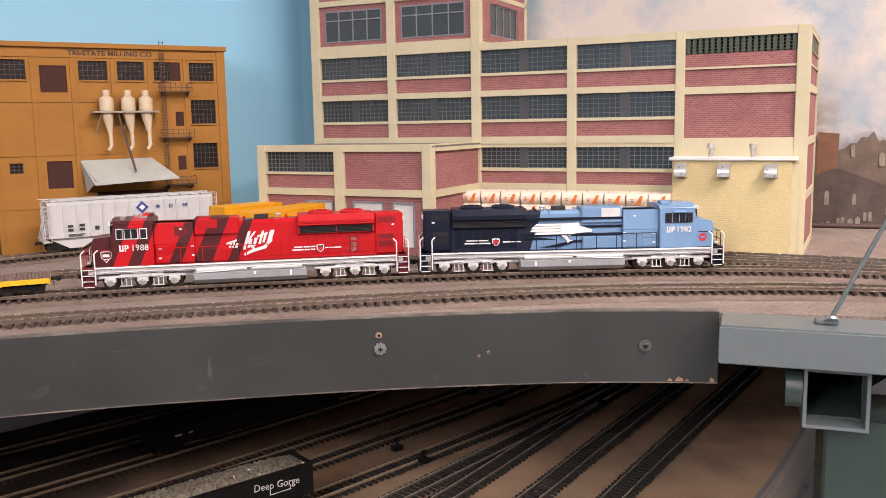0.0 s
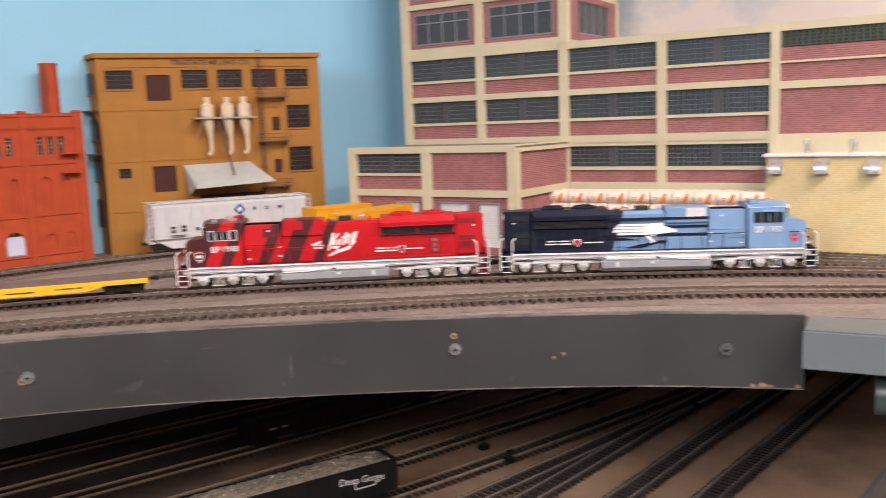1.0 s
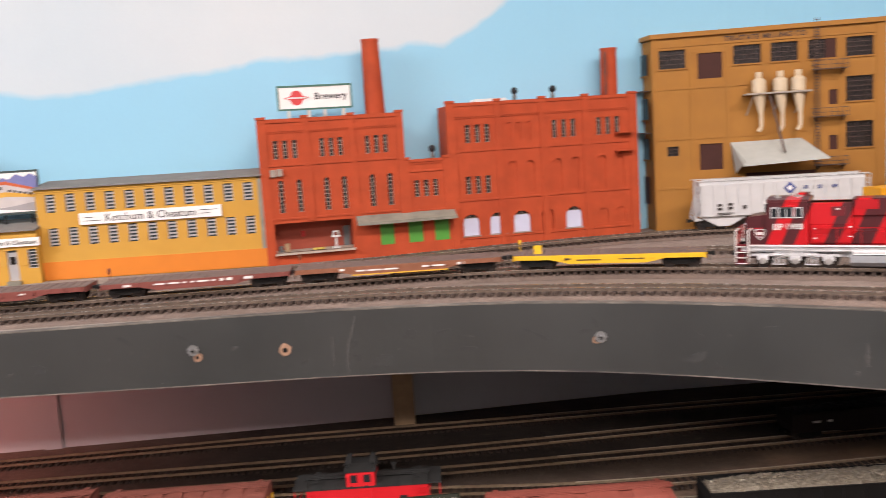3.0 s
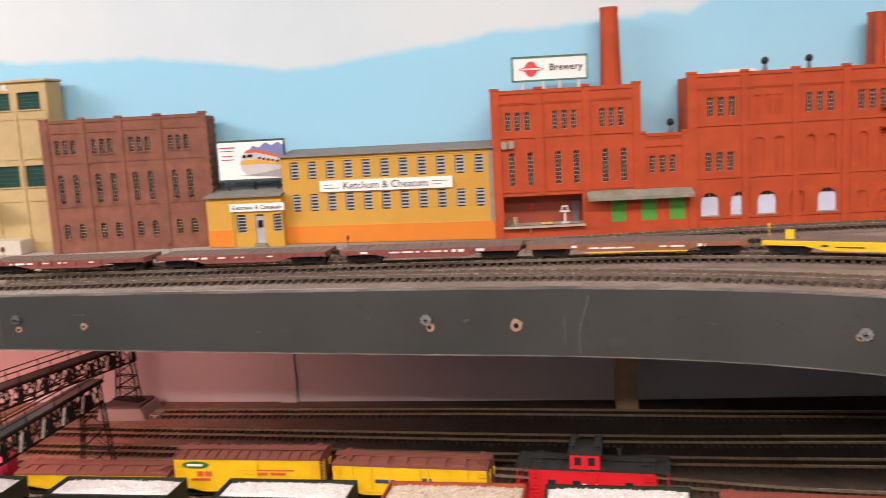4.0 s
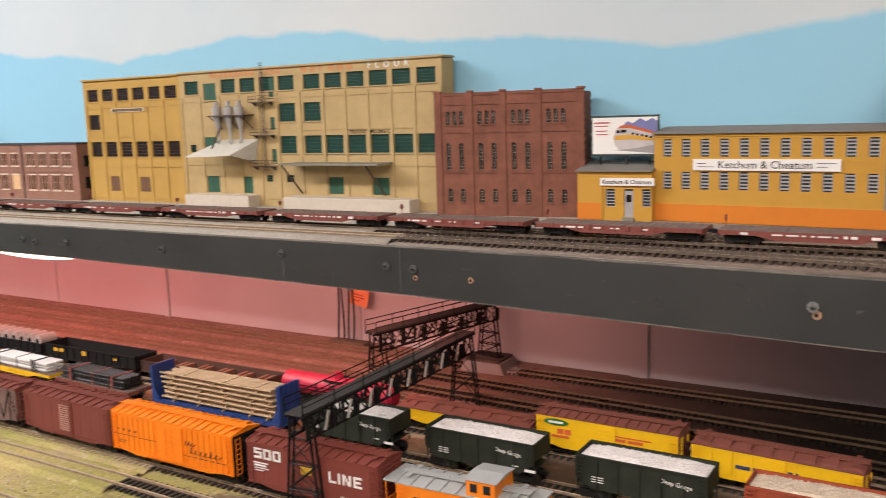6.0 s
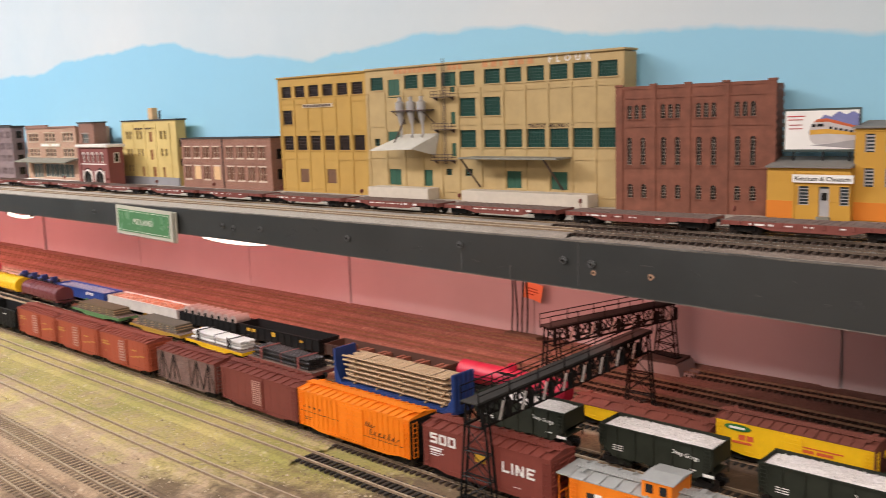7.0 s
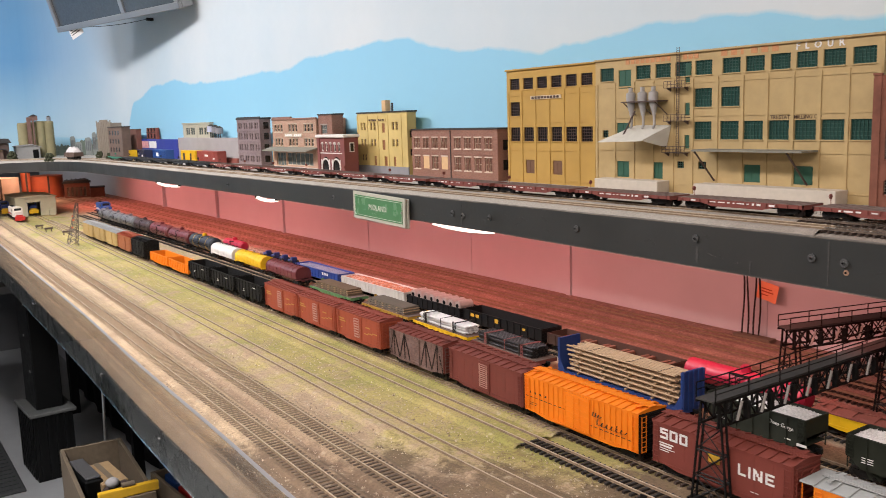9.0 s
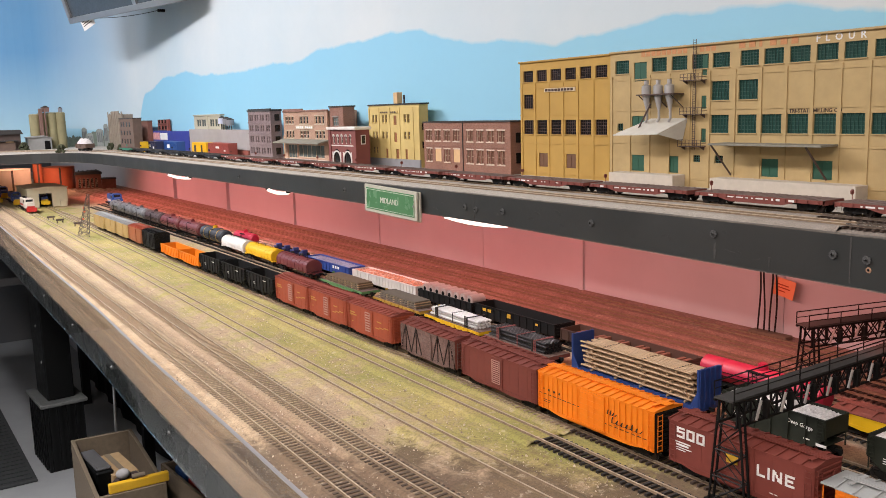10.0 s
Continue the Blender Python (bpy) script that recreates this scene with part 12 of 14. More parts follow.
def corner_things():
    t = thing("grain_silos", "four olive-yellow grain silos with brown elevator leg", "silo", "far corner")
    for y, h in ((0.622, 0.146), (0.655, 0.150), (0.690, 0.152), (0.724, 0.152)):
        part("silo", Geo().tube((0, y, 0), (0, y, h), 0.0215, 18), M_SILO, t)
        part("silo_cap", Geo().tube((0, y, h), (0, y, h + 0.003), 0.0222, 18, 0.018), M_SILO, t)
    part("elevator_leg", Geo().box(0.018, 0.034, 0.636, 0.650, 0, 0.172), M_RUSTP, t)
    part("elevator_pipe", Geo().tube((0.030, 0.660, 0.0), (0.030, 0.660, 0.165), 0.0035, 8), M_RUSTP, t)
    part("head_house", Geo().box(-0.010, 0.022, 0.652, 0.680, 0.158, 0.176), M_RUSTP, t)
    part("head_roof", Geo().prism([(0.650, 0.176), (0.682, 0.176), (0.666, 0.184)], "x", -0.012, 0.024), M_ROOF_DK, t)
    part("vent_drum", Geo().tube((0, 0.728, 0.156), (0, 0.728, 0.172), 0.009, 10), M_GREY_PLINTH, t)
    part("vent_cap", Geo().tube((0, 0.728, 0.172), (0, 0.728, 0.178), 0.010, 10, 0.002), M_ROOF_DK, t)
    put(t, -4.21, 0, ZU)
    s = thing("grey_shed", "grey weathered loading shed with open arch", "shed", "far corner")
    part("wall", Geo().prism([(0.575, 0), (0.668, 0), (0.668, 0.045), (0.640, 0.054), (0.600, 0.050), (0.575, 0.050)], "x", -0.06, 0.0), M_SHED, s)
    part("roof", Geo().prism([(0.572, 0.050), (0.600, 0.051), (0.640, 0.055), (0.674, 0.045), (0.674, 0.048), (0.640, 0.059), (0.572, 0.054)], "x", -0.065, 0.006), M_SHED, s)
    part("doorway", on_side(0.0005, 0.640, 0.662, 0, 0.036), M_DARK, s)
    put(s, -4.13, 0, ZU)
    d = thing("dark_depot", "dark brown depot with a low porch roof", "building", "far corner")
    part("wall", Geo().box(-0.10, 0, 0.36, 0.545, 0, 0.068), M_DEPOT, d)
    part("roof", Geo().prism([(0.35, 0.068), (0.555, 0.068), (0.545, 0.086), (0.36, 0.086)], "x", -0.11, 0.01), M_ROOF_DK, d)
    part("porch_roof", Geo().box(0, 0.03, 0.44, 0.53, 0.040, 0.044), M_ROOF_DK, d)
    part("porch_wall", Geo().box(0.0, 0.020, 0.45, 0.52, 0, 0.036), M_DARKBROWN, d)
    part("name_board", Geo().box(0.012, 0.0225, 0.487, 0.515, 0.036, 0.0395), M_BOARD, d)
    put(d, -4.10, 0, ZU)
    rn = random.Random(4)
    for x, y, r in ((-4.06, 0.548, 0.020), (-3.60, 0.606, 0.018), (-3.70, 0.805, 0.016), (-3.53, 0.805, 0.014)):
        b = thing("bush", "dark green scenic bush beside the track", "bush", "scenic bushes")
        g = Geo()
        for i in range(60):
            a, h = rn.uniform(0, 6.28), rn.uniform(0.1, 1.6)
            q = r * rn.uniform(0.2, 1) * math.sqrt(max(0.05, 1 - (h / 1.8) ** 2))
            c = (q * math.cos(a), q * math.sin(a), h * r)
            g.ball(c, r * rn.uniform(0.16, 0.30), 5, 3)
        part("foliage", g, plain("bush_foliage", (0.055, 0.060, 0.030), 0.95, 0.35, 200.0, 0.001, 500.0), b)
        part("stem", Geo().tube((0, 0, 0), (0, 0, r), r * 0.1, 5), M_DEPOT, b)
        put(b, x, y, ZU)


corner_things()

# freight boxes set down beside the far walls
M_COBALT_CAR = plain("box_bright_blue", (0.020, 0.075, 0.26), 0.5, 0.06, 100.0)
M_NAVY_CAR = plain("box_navy", (0.025, 0.030, 0.075), 0.5, 0.06, 100.0)
M_RED_CAR = plain("box_faded_red", (0.31, 0.062, 0.045), 0.6, 0.08, 100.0)
for x, y, L, mat, lab, mk, mm in (
        (-3.340, 0.825, 0.110, M_RF_YELLOW, "yellow freight box set down beside the brown tower", [(0.02, 0.04, 0.018, 0.023)], M_MARK_BLACK),
        (-3.275, 0.860, 0.105, M_NAVY_CAR, "navy blue freight box with white marks", [(-0.03, -0.01, 0.018, 0.026), (0.02, 0.035, 0.012, 0.019)], M_MARK),
        (-3.170, 0.890, 0.190, M_COBALT_CAR, "bright blue freight box with a white emblem", [(-0.015, 0.012, 0.014, 0.027)], M_MARK),
        (-2.900, 0.908, 0.140, M_RF_YELLOW, "yellow freight box with dark brown panels", [(-0.050, -0.030, 0.006, 0.028), (0.018, 0.032, 0.006, 0.028)], M_MARK_BLACK),
        (-2.735, 0.912, 0.180, M_RED_CAR, "faded red freight box with small white marks", [(-0.02, 0.01, 0.020, 0.026), (0.05, 0.065, 0.012, 0.016)], M_MARK)):
    put(container(lab, L, mat, mk, mm, 0.036, "freight boxes"), x, y, ZU)
c = gondola("brown gondola heaped with white load", 0.075, M_DARKBROWN, 0.026, M_STONE, 0.020, (), M_MARK, 6, seed=9, load_label="heaped white load", group="upper deck cars")
seat(c, U1, -3.50, 0.075)

# ---- signal bridges over the yard ----
M_GANTRY = dull(plain("black_iron_gantry", (0.0065, 0.006, 0.0055), 0.55, 0.2, 200.0), 0.2)
M_WALK = dull(plain("grey_walkway_plate", (0.046, 0.043, 0.040), 0.75, 0.2, 120.0), 0.25)
M_LEVER = plain("silver_signal_arm", (0.42, 0.40, 0.37), 0.45, 0.1, 200.0, metal=0.3)


def gantry(label, a, b, zt, bases=()):
    """Lattice bridge from plan point a to b: two trestle legs, box truss, walkway and handrails."""
    t = thing("signal_bridge", label, "signal bridge", "signal bridges")
    a, b = Vector((*a, 0)), Vector((*b, 0))
    L = (b - a).length
    put(t, a.x, a.y, 0, math.degrees(math.atan2(b.y - a.y, b.x - a.x)))
    w, h, r = 0.0085, 0.0225, 0.0008
    for x0, zb in ((0.004, bases[0]), (L - 0.004, bases[1])):
        leg = part("leg", Geo().box(x0 - 0.0055, x0 + 0.0055, -0.0205, 0.0205, zb, zb + 0.002), M_GANTRY, t)
        for s in (-1, 1):
            for k in (-1, 1):
                part("leg_post", Geo().tube((x0 + k * 0.003, s * 0.0175, zb), (x0 + k * 0.003, s * 0.0088, zt - 0.001), 0.0011, 5), M_GANTRY, leg)
        n = 3
        for k in (-1, 1):
            g = Geo()
            for i in range(n):
                if i == n - 1 and k > 0:
                    continue
                z0, z1 = zb + (zt - h - zb) * i / n, zb + (zt - h - zb) * (i + 1) / n
                f = lambda z: 0.0175 - 0.0087 * (z - zb) / (zt - zb)
                g.tube((x0 + k * 0.003, -f(z0), z0), (x0 + k * 0.003, f(z1), z1), 0.00055, 4)
                g.tube((x0 + k * 0.003, f(z0), z0), (x0 + k * 0.003, -f(z1), z1), 0.00055, 4)
                g.tube((x0 + k * 0.003, -f(z1), z1), (x0 + k * 0.003, f(z1), z1), 0.0007, 4)
            part("leg_bracing", g, M_GANTRY, leg)
    for s in (-1, 1):
        side = part("chord", Geo().box(-0.006, L + 0.006, s * w - 0.001, s * w + 0.001, zt - 0.003, zt - 0.0008), M_GANTRY, t)
        part("chord", Geo().box(-0.002, L + 0.002, s * w - 0.0009, s * w + 0.0009, zt - h, zt - h + 0.0018), M_GANTRY, t)
        n = max(4, int(L / 0.0165))
        g = Geo()
        for i in range(n):
            x0, x1 = L * i / n, L * (i + 1) / n
            g.tube((x0, s * w, zt - h), (x1, s * w, zt - 0.002), 0.0008, 4)
            g.tube((x0, s * w, zt - 0.002), (x1, s * w, zt - h), 0.0008, 4)
            g.box(x0 - 0.0007, x0 + 0.0007, s * w - 0.0008, s * w + 0.0008, zt - h, zt - 0.001)
        part("truss_bracing", g, M_GANTRY, side)
        rail = part("handrail", Geo().tube((-0.005, s * w * 1.1, zt + 0.0125), (L + 0.005, s * w * 1.1, zt + 0.0125), 0.0006, 5), M_GANTRY, t)
        m = max(3, int(L / 0.038))
        for i in range(m + 1):
            x = -0.005 + (L + 0.010) * i / m
            part("rail_post", Geo().tube((x, s * w * 1.1, zt), (x, s * w * 1.1, zt + 0.0125), 0.0006, 5), M_GANTRY, rail)
        part("handrail", Geo().tube((-0.005, s * w * 1.1, zt + 0.0065), (L + 0.005, s * w * 1.1, zt + 0.0065), 0.00045, 5), M_GANTRY, t)
    part("walkway", Geo().box(-0.006, L + 0.006, -w, w, zt - 0.0008, zt + 0.0006), M_WALK, t, "dull grey walkway plate")
    for i in range(int(L / 0.032)):
        x = 0.022 + 0.032 * i
        part("signal_arm", Geo().tube((x, -w - 0.0016, zt - h + 0.002), (x + 0.0055, -w - 0.0016, zt - 0.005), 0.0012, 5), M_LEVER, t, "silver signal arm")
        part("signal_head", Geo().cbox(x + 0.0105, x + 0.0150, -w - 0.004, -w + 0.001, zt - h + 0.001, zt - 0.006, 0.0008), M_GANTRY, t)
    return t


gantry("black lattice signal bridge with railed grey walkway over parked cars", (-0.524, 0.510), (-0.526, 0.795), 1.2590, (ZG, ZG))
gantry("black lattice signal bridge standing on a concrete footing", (-0.632, 0.775), (-0.580, 0.962), 1.2540, (ZG, 1.1850))
t = thing("concrete_footing", "grey concrete footing with timber sleepers on top", "footing")
part("concrete", Geo().prism([(-0.031, 0), (0.031, 0), (0.026, 0.014), (-0.026, 0.014)], "y", -0.022, 0.022), M_CONC_GREY, t)
part("timber_pad", Geo().cbox(-0.024, 0.024, -0.020, 0.020, 0.014, 0.0172, 0.0006), M_DEPOT, t)
part("step", Geo().box(0.031, 0.044, -0.014, 0.006, 0, 0.004), M_CONC_GREY, t)
put(t, -0.580, 0.955, ZG, 0)

# ---- lift gate at the end of the upper deck ----
gd = Vector((0.428, -0.904, 0))
gn = Vector((0.904, 0.428, 0))
GATE = Matrix(((gd.x, gn.x, 0, 0.500), (gd.y, gn.y, 0, 0.2670), (0, 0, 1, 0), (0, 0, 0, 1)))
t = thing("lift_gate", "grey enamelled steel lift gate carrying the deck tracks", "gate")
part("beam", Geo().prism([(0.0, 1.3465), (0.040, 1.3465), (0.040, 1.3715), (0.0, 1.3715), (0.0, 1.3690), (0.0, 1.3490)], "x", 0.010, 0.46), M_STEEL_GREY, t)
part("flange", Geo().cbox(0.009, 0.46, -0.0012, 0.0, 1.3470, 1.3705, 0.0004), M_STEEL_GREY, t)
g = Geo()
g.prism([(0.0605, 1.3060), (0.0990, 1.3060), (0.0990, 1.3082), (0.0605, 1.3082)], "y", 0.010, 0.17)
g.prism([(0.0605, 1.3425), (0.0990, 1.3425), (0.0990, 1.3447), (0.0605, 1.3447)], "y", 0.010, 0.17)
tube = part("square_tube", g, M_STEEL_GREY, t, "open-ended square steel tube")
g2 = Geo().box(0.0605, 0.0627, 0.010, 0.17, 1.3082, 1.3425)
part("tube_wall", g2, M_STEEL_GREY, tube)
part("tube_wall", Geo().box(0.0968, 0.0990, 0.010, 0.17, 1.3082, 1.3425), M_STEEL_GREY, tube)
# dark green sheets inside the tube stand in for its inner shade
part("tube_shade_lining", Geo().box(0.0628, 0.0967, 0.030, 0.168, 1.3083, 1.3088).box(0.0628, 0.0967, 0.030, 0.168, 1.3418, 1.3424).box(0.0628, 0.0633, 0.030, 0.168, 1.3089, 1.3417).box(0.0962, 0.0967, 0.030, 0.168, 1.3089, 1.3417).box(0.0628, 0.0967, 0.165, 0.168, 1.3089, 1.3417), M_GREEN_POST, tube, "dark lining added for the shade inside the tube")
part("weld_bead", Geo().tube((0.056, 0.0105, 1.3452), (0.100, 0.0105, 1.3452), 0.0015, 6), M_STEEL_RAW, tube)
part("hinge_barrel", Geo().tube((0.050, 0.022, 1.3285), (0.0600, 0.022, 1.3285), 0.0125, 16), M_GREEN_POST, t, "dark green hinge barrel")
rod0, rd = Vector((0.0745, 0.022, 1.3730)), Vector((0.0155, -0.001, 0.0345))
part("tie_rod", Geo().tube(rod0, rod0 + rd * 6.5, 0.0014, 10), M_STEEL_GREY, t, "slanted grey tie rod")
part("rod_bracket", Geo().cbox(0.0660, 0.0800, 0.018, 0.027, 1.3716, 1.3745, 0.0006), M_STEEL_GREY, t)
part("rod_washer", Geo().tube((0.0755, 0.0170, 1.3745), (0.0755, 0.0180, 1.3760), 0.0040, 10), M_STEEL_RAW, t)
part("mast", Geo().box(0.168, 0.186, 0.008, 0.026, 1.3716, 1.62), M_STEEL_GREY, t)
t.matrix_basis = GATE
t = thing("gate_post", "dark green enamelled steel post under the gate", "post")
part("post_body", Geo().cbox(0.075, 0.145, 0.030, 0.10, 0.0, 1.3058, 0.002), M_GREEN_POST, t)
part("foot_plate", Geo().cbox(0.055, 0.165, 0.010, 0.12, 0.0, 0.008, 0.001), M_GREEN_POST, t)
t.matrix_basis = GATE.copy()

# ---- town sign on the fascia ----
M_SIGN_GREEN = plain("sign_face_green", (0.085, 0.215, 0.100), 0.25, 0.05, 60.0)
M_SIGN_EDGE = plain("clear_sign_edge", (0.46, 0.45, 0.37), 0.2, 0.08, 120.0)
M_SIGN_INK = plain("faded_sign_ink", (0.58, 0.60, 0.50), 0.5, 0.1, 200.0)
t = thing("town_sign", "green acrylic town sign with white lettering on the fascia", "sign")
part("holder_plate", Geo().cbox(-0.079, 0.0825, 0.0012, 0.0042, -0.0240, 0.0215, 0.0005), M_SIGN_EDGE, t, "clear acrylic holder behind the sign")
part("sign_plate", Geo().cbox(-0.080, 0.080, -0.0030, 0.0, -0.0225, 0.0225, 0.0006), M_SIGN_EDGE, t, "clear acrylic backing plate")
part("sign_face", Geo().cbox(-0.0735, 0.0735, -0.0036, -0.0030, -0.0172, 0.0172, 0.0002), M_SIGN_GREEN, t, "green printed face")
letters("lettering", "MIDLAND", 0.0125, M_SIGN_INK, t, pose(0, -0.0039, 0.0), "white sign lettering")
g = Geo()
for z in (-0.0152, 0.0147):
    g.box(-0.0715, 0.0715, -0.0038, -0.0035, z, z + 0.0006)
for x in (-0.0721, 0.0715):
    g.box(x, x + 0.0006, -0.0038, -0.0035, -0.0152, 0.0153)
part("sign_border", g, M_SIGN_INK, t)
for x in (-0.072, 0.072):
    part("sign_screw", Geo().tube((x, -0.0036, 0.0), (x, -0.0048, 0.0), 0.0016, 8), M_SCREW, t)
put(t, -1.281, 0.6560, 1.3480, 0.0)
t.matrix_basis = t.matrix_basis @ pose(0, 0, 0, 0, 1.6, 0)

M_PLY = plain("pale_plywood", (0.15, 0.115, 0.075), 0.75, 0.15, 60.0)
# ---- note and hanging rods on the lower wall ----
t = thing("paper_note", "curled orange paper note taped to the wall", "note")
M_NOTE = plain("orange_paper", (0.80, 0.30, 0.14), 0.8, 0.04, 60.0)
g = Geo()
vs = []
for i in range(7):
    x = -0.0165 + 0.0055 * i
    c = -0.0035 * ((i - 2) / 4) ** 2
    vs += [(x, c, -0.0125), (x, c * 0.4, 0.0125), (x, c + 0.0004, -0.0125), (x, c * 0.4 + 0.0004, 0.0125)]
fs = []
for a in range(0, 24, 4):
    fs += [(a, a + 4, a + 5, a + 1), (a + 6, a + 2, a + 3, a + 7), (a, a + 2, a + 6, a + 4), (a + 1, a + 5, a + 7, a + 3)]
g.add(vs, fs + [(0, 1, 3, 2), (24, 26, 27, 25)])
part("sheet", g, M_NOTE, t)
part("scribble", bars([(-0.010, 0.006, 0.003, 0.0042), (-0.009, 0.009, -0.001, 0.0002), (-0.010, 0.002, -0.0055, -0.0045)], -0.0012, 0.0004), M_RED, t)
put(t, -0.806, 0.9885, 1.2370, 0, 0, 9)
for x, y in ((-0.842, 0.984), (-0.836, 0.986), (-0.824, 0.985), (-0.818, 0.987)):
    t = thing("hanging_cable", "thin black cable hanging down the wall", "cable", "hanging cables")
    pts = [(0.0018 * math.sin(k * 0.9 + x * 300), 0, 0.0 + 0.155 * k / 8) for k in range(9)]
    ring = [(0.0013 * math.cos(k * math.tau / 6), 0.0013 * math.sin(k * math.tau / 6)) for k in range(6)]
    g = Geo().add([(p[0] + a, p[1] + b, p[2]) for p in pts for a, b in ring], [(6 * i + k, 6 * i + (k + 1) % 6, 6 * i + 6 + (k + 1) % 6, 6 * i + 6 + k) for i in range(8) for k in range(6)], None, True)
    part("wire", g, M_BLACK, t)
    put(t, x, y, 1.172)
t = thing("cable_shelf", "small pale wooden cable shelf at the wall", "shelf")
part("board", Geo().cbox(-0.852, -0.792, 0.974, 0.990, ZG, 1.1735, 0.0008), M_PLY, t)

# ---- screen hung in the corner above the backdrop ----
M_ALU = plain("aluminium_bezel", (0.30, 0.30, 0.30), 0.35, 0.05, 60.0, metal=0.6)
M_SCREEN = glass_pane("dark_screen", (0.055, 0.06, 0.065), 0.12)
t = thing("hanging_screen", "large dark flat screen with aluminium frame hung in the corner", "screen")
WS, HS = 0.90, 0.52
part("panel", Geo().cbox(0, WS, 0.0, 0.045, 0, HS, 0.004), M_ALU, t, "grey casing")
for q in ((0, WS, 0, 0.022), (0, WS, HS - 0.022, HS), (0, 0.022, 0.022, HS - 0.022), (WS - 0.022, WS, 0.022, HS - 0.022)):
    part("bezel", Geo().cbox(q[0], q[1], -0.012, 0.0, q[2], q[3], 0.002), M_ALU, t, "aluminium bezel")
part("screen_glass", Geo().box(0.022, WS - 0.022, -0.003, -0.0004, 0.022, HS - 0.022), M_SCREEN, t, "dull dark glass")
part("mullion", Geo().box(0.52, 0.545, -0.008, -0.003, 0.022, HS - 0.022), M_ALU, t)
part("power_light", Geo().box(0.030, 0.040, -0.0135, -0.012, 0.205, 0.213), M_CONT_RED, t)
put(t, -3.84, 0.735, 1.866, 12.7, 16)
for x in (0.18, 0.72):
    h = thing("hanger_strap", "grey steel strap holding the screen", "bracket", "screen hangers")
    part("strap", Geo().box(-0.015, 0.015, -0.002, 0.002, 2.20, 2.72), M_STEEL_RAW, h)
    q = t.matrix_basis @ Vector((x, 0.046, HS - 0.1))
    put(h, q.x, q.y + 0.003, 0, 12.7)
t = thing("paper_tag", "small white paper tag under the screen", "tag")
part("card", Geo().box(0, 0.075, 0, 0.0008, -0.042, 0), M_SIGN_WHITE, t)
part("tag_marks", bars([(0.008, 0.066, -0.012, -0.009), (0.008, 0.060, -0.020, -0.017), (0.008, 0.064, -0.028, -0.025)], -0.0003), M_MARK_BLACK, t)
put(t, -3.755, 0.745, 1.868, 22, 12, -18)
t = thing("screen_wire", "thin black wire from screen to wall", "wire")
g = Geo()
for k in range(8):
    f = lambda s: Vector((-3.68 + 0.22 * s, 0.775 + 0.185 * s, 1.872 + 0.012 * s - 0.03 * s * (1 - s)))
    g.tube(f(k / 8), f((k + 1) / 8), 0.0012, 5, caps=False)
part("wire", g, M_BLACK, t)
part("hook", Geo().tube((-3.46, 0.960, 1.884), (-3.46, 0.986, 1.884), 0.006, 8), M_BLACK, t)

# ---- far end of the lower yard ----
t = thing("light_bulb", "bare glowing warm bulb over the storage tanks", "lamp")
m, nt, b = material("glowing_bulb")
b.inputs["Emission Color"].default_value, b.inputs["Emission Strength"].default_value = (1.0, 0.72, 0.50, 1), 9.0
part("glass_bulb", Geo().ball((0, 0, -0.012), 0.011, 12, 8, 1.2), m, t)
part("lamp_holder", Geo().tube((0, 0, 0.002), (0, 0, 0.012), 0.007, 10), M_BLACK, t)
put(t, -4.20, 0.633, 1.340)

M_EH = plain("cream_engine_house", (0.50, 0.45, 0.31), 0.75, 0.05, 50.0, dirt=(0.40, 0.35, 0.23), dirt_amount=0.3)
t = thing("engine_house", "cream engine house with an open doorway", "building", "far yard")
g = slab(0.140, 0.072, [(0.040, 0.085, 0, 0.052)], 0.004)
part("front_wall", g, M_EH, t)
part("side_wall", Geo().box(0.136, 0.140, 0.004, 0.24, 0, 0.070), M_EH, t)
part("side_wall", Geo().box(0.0, 0.004, 0.004, 0.24, 0, 0.070), M_EH, t)
part("back_wall", Geo().box(0.0, 0.140, 0.24, 0.244, 0, 0.070), M_EH, t)
part("roof", Geo().prism([(-0.004, 0.070), (0.144, 0.070), (0.144, 0.0725), (0.07, 0.0775), (-0.004, 0.0725)], "y", -0.005, 0.25), M_EH, t)
part("door_frame", Geo().box(0.037, 0.040, -0.0015, 0.001, 0, 0.055), M_PALE_OFFICE, t)
part("door_frame", Geo().box(0.085, 0.088, -0.0015, 0.001, 0, 0.055), M_PALE_OFFICE, t)
part("lean_to", Geo().box(0.112, 0.134, -0.018, -0.0002, 0, 0.022), M_EH, t)
put(t, -3.655, 0.482, ZG, 90)


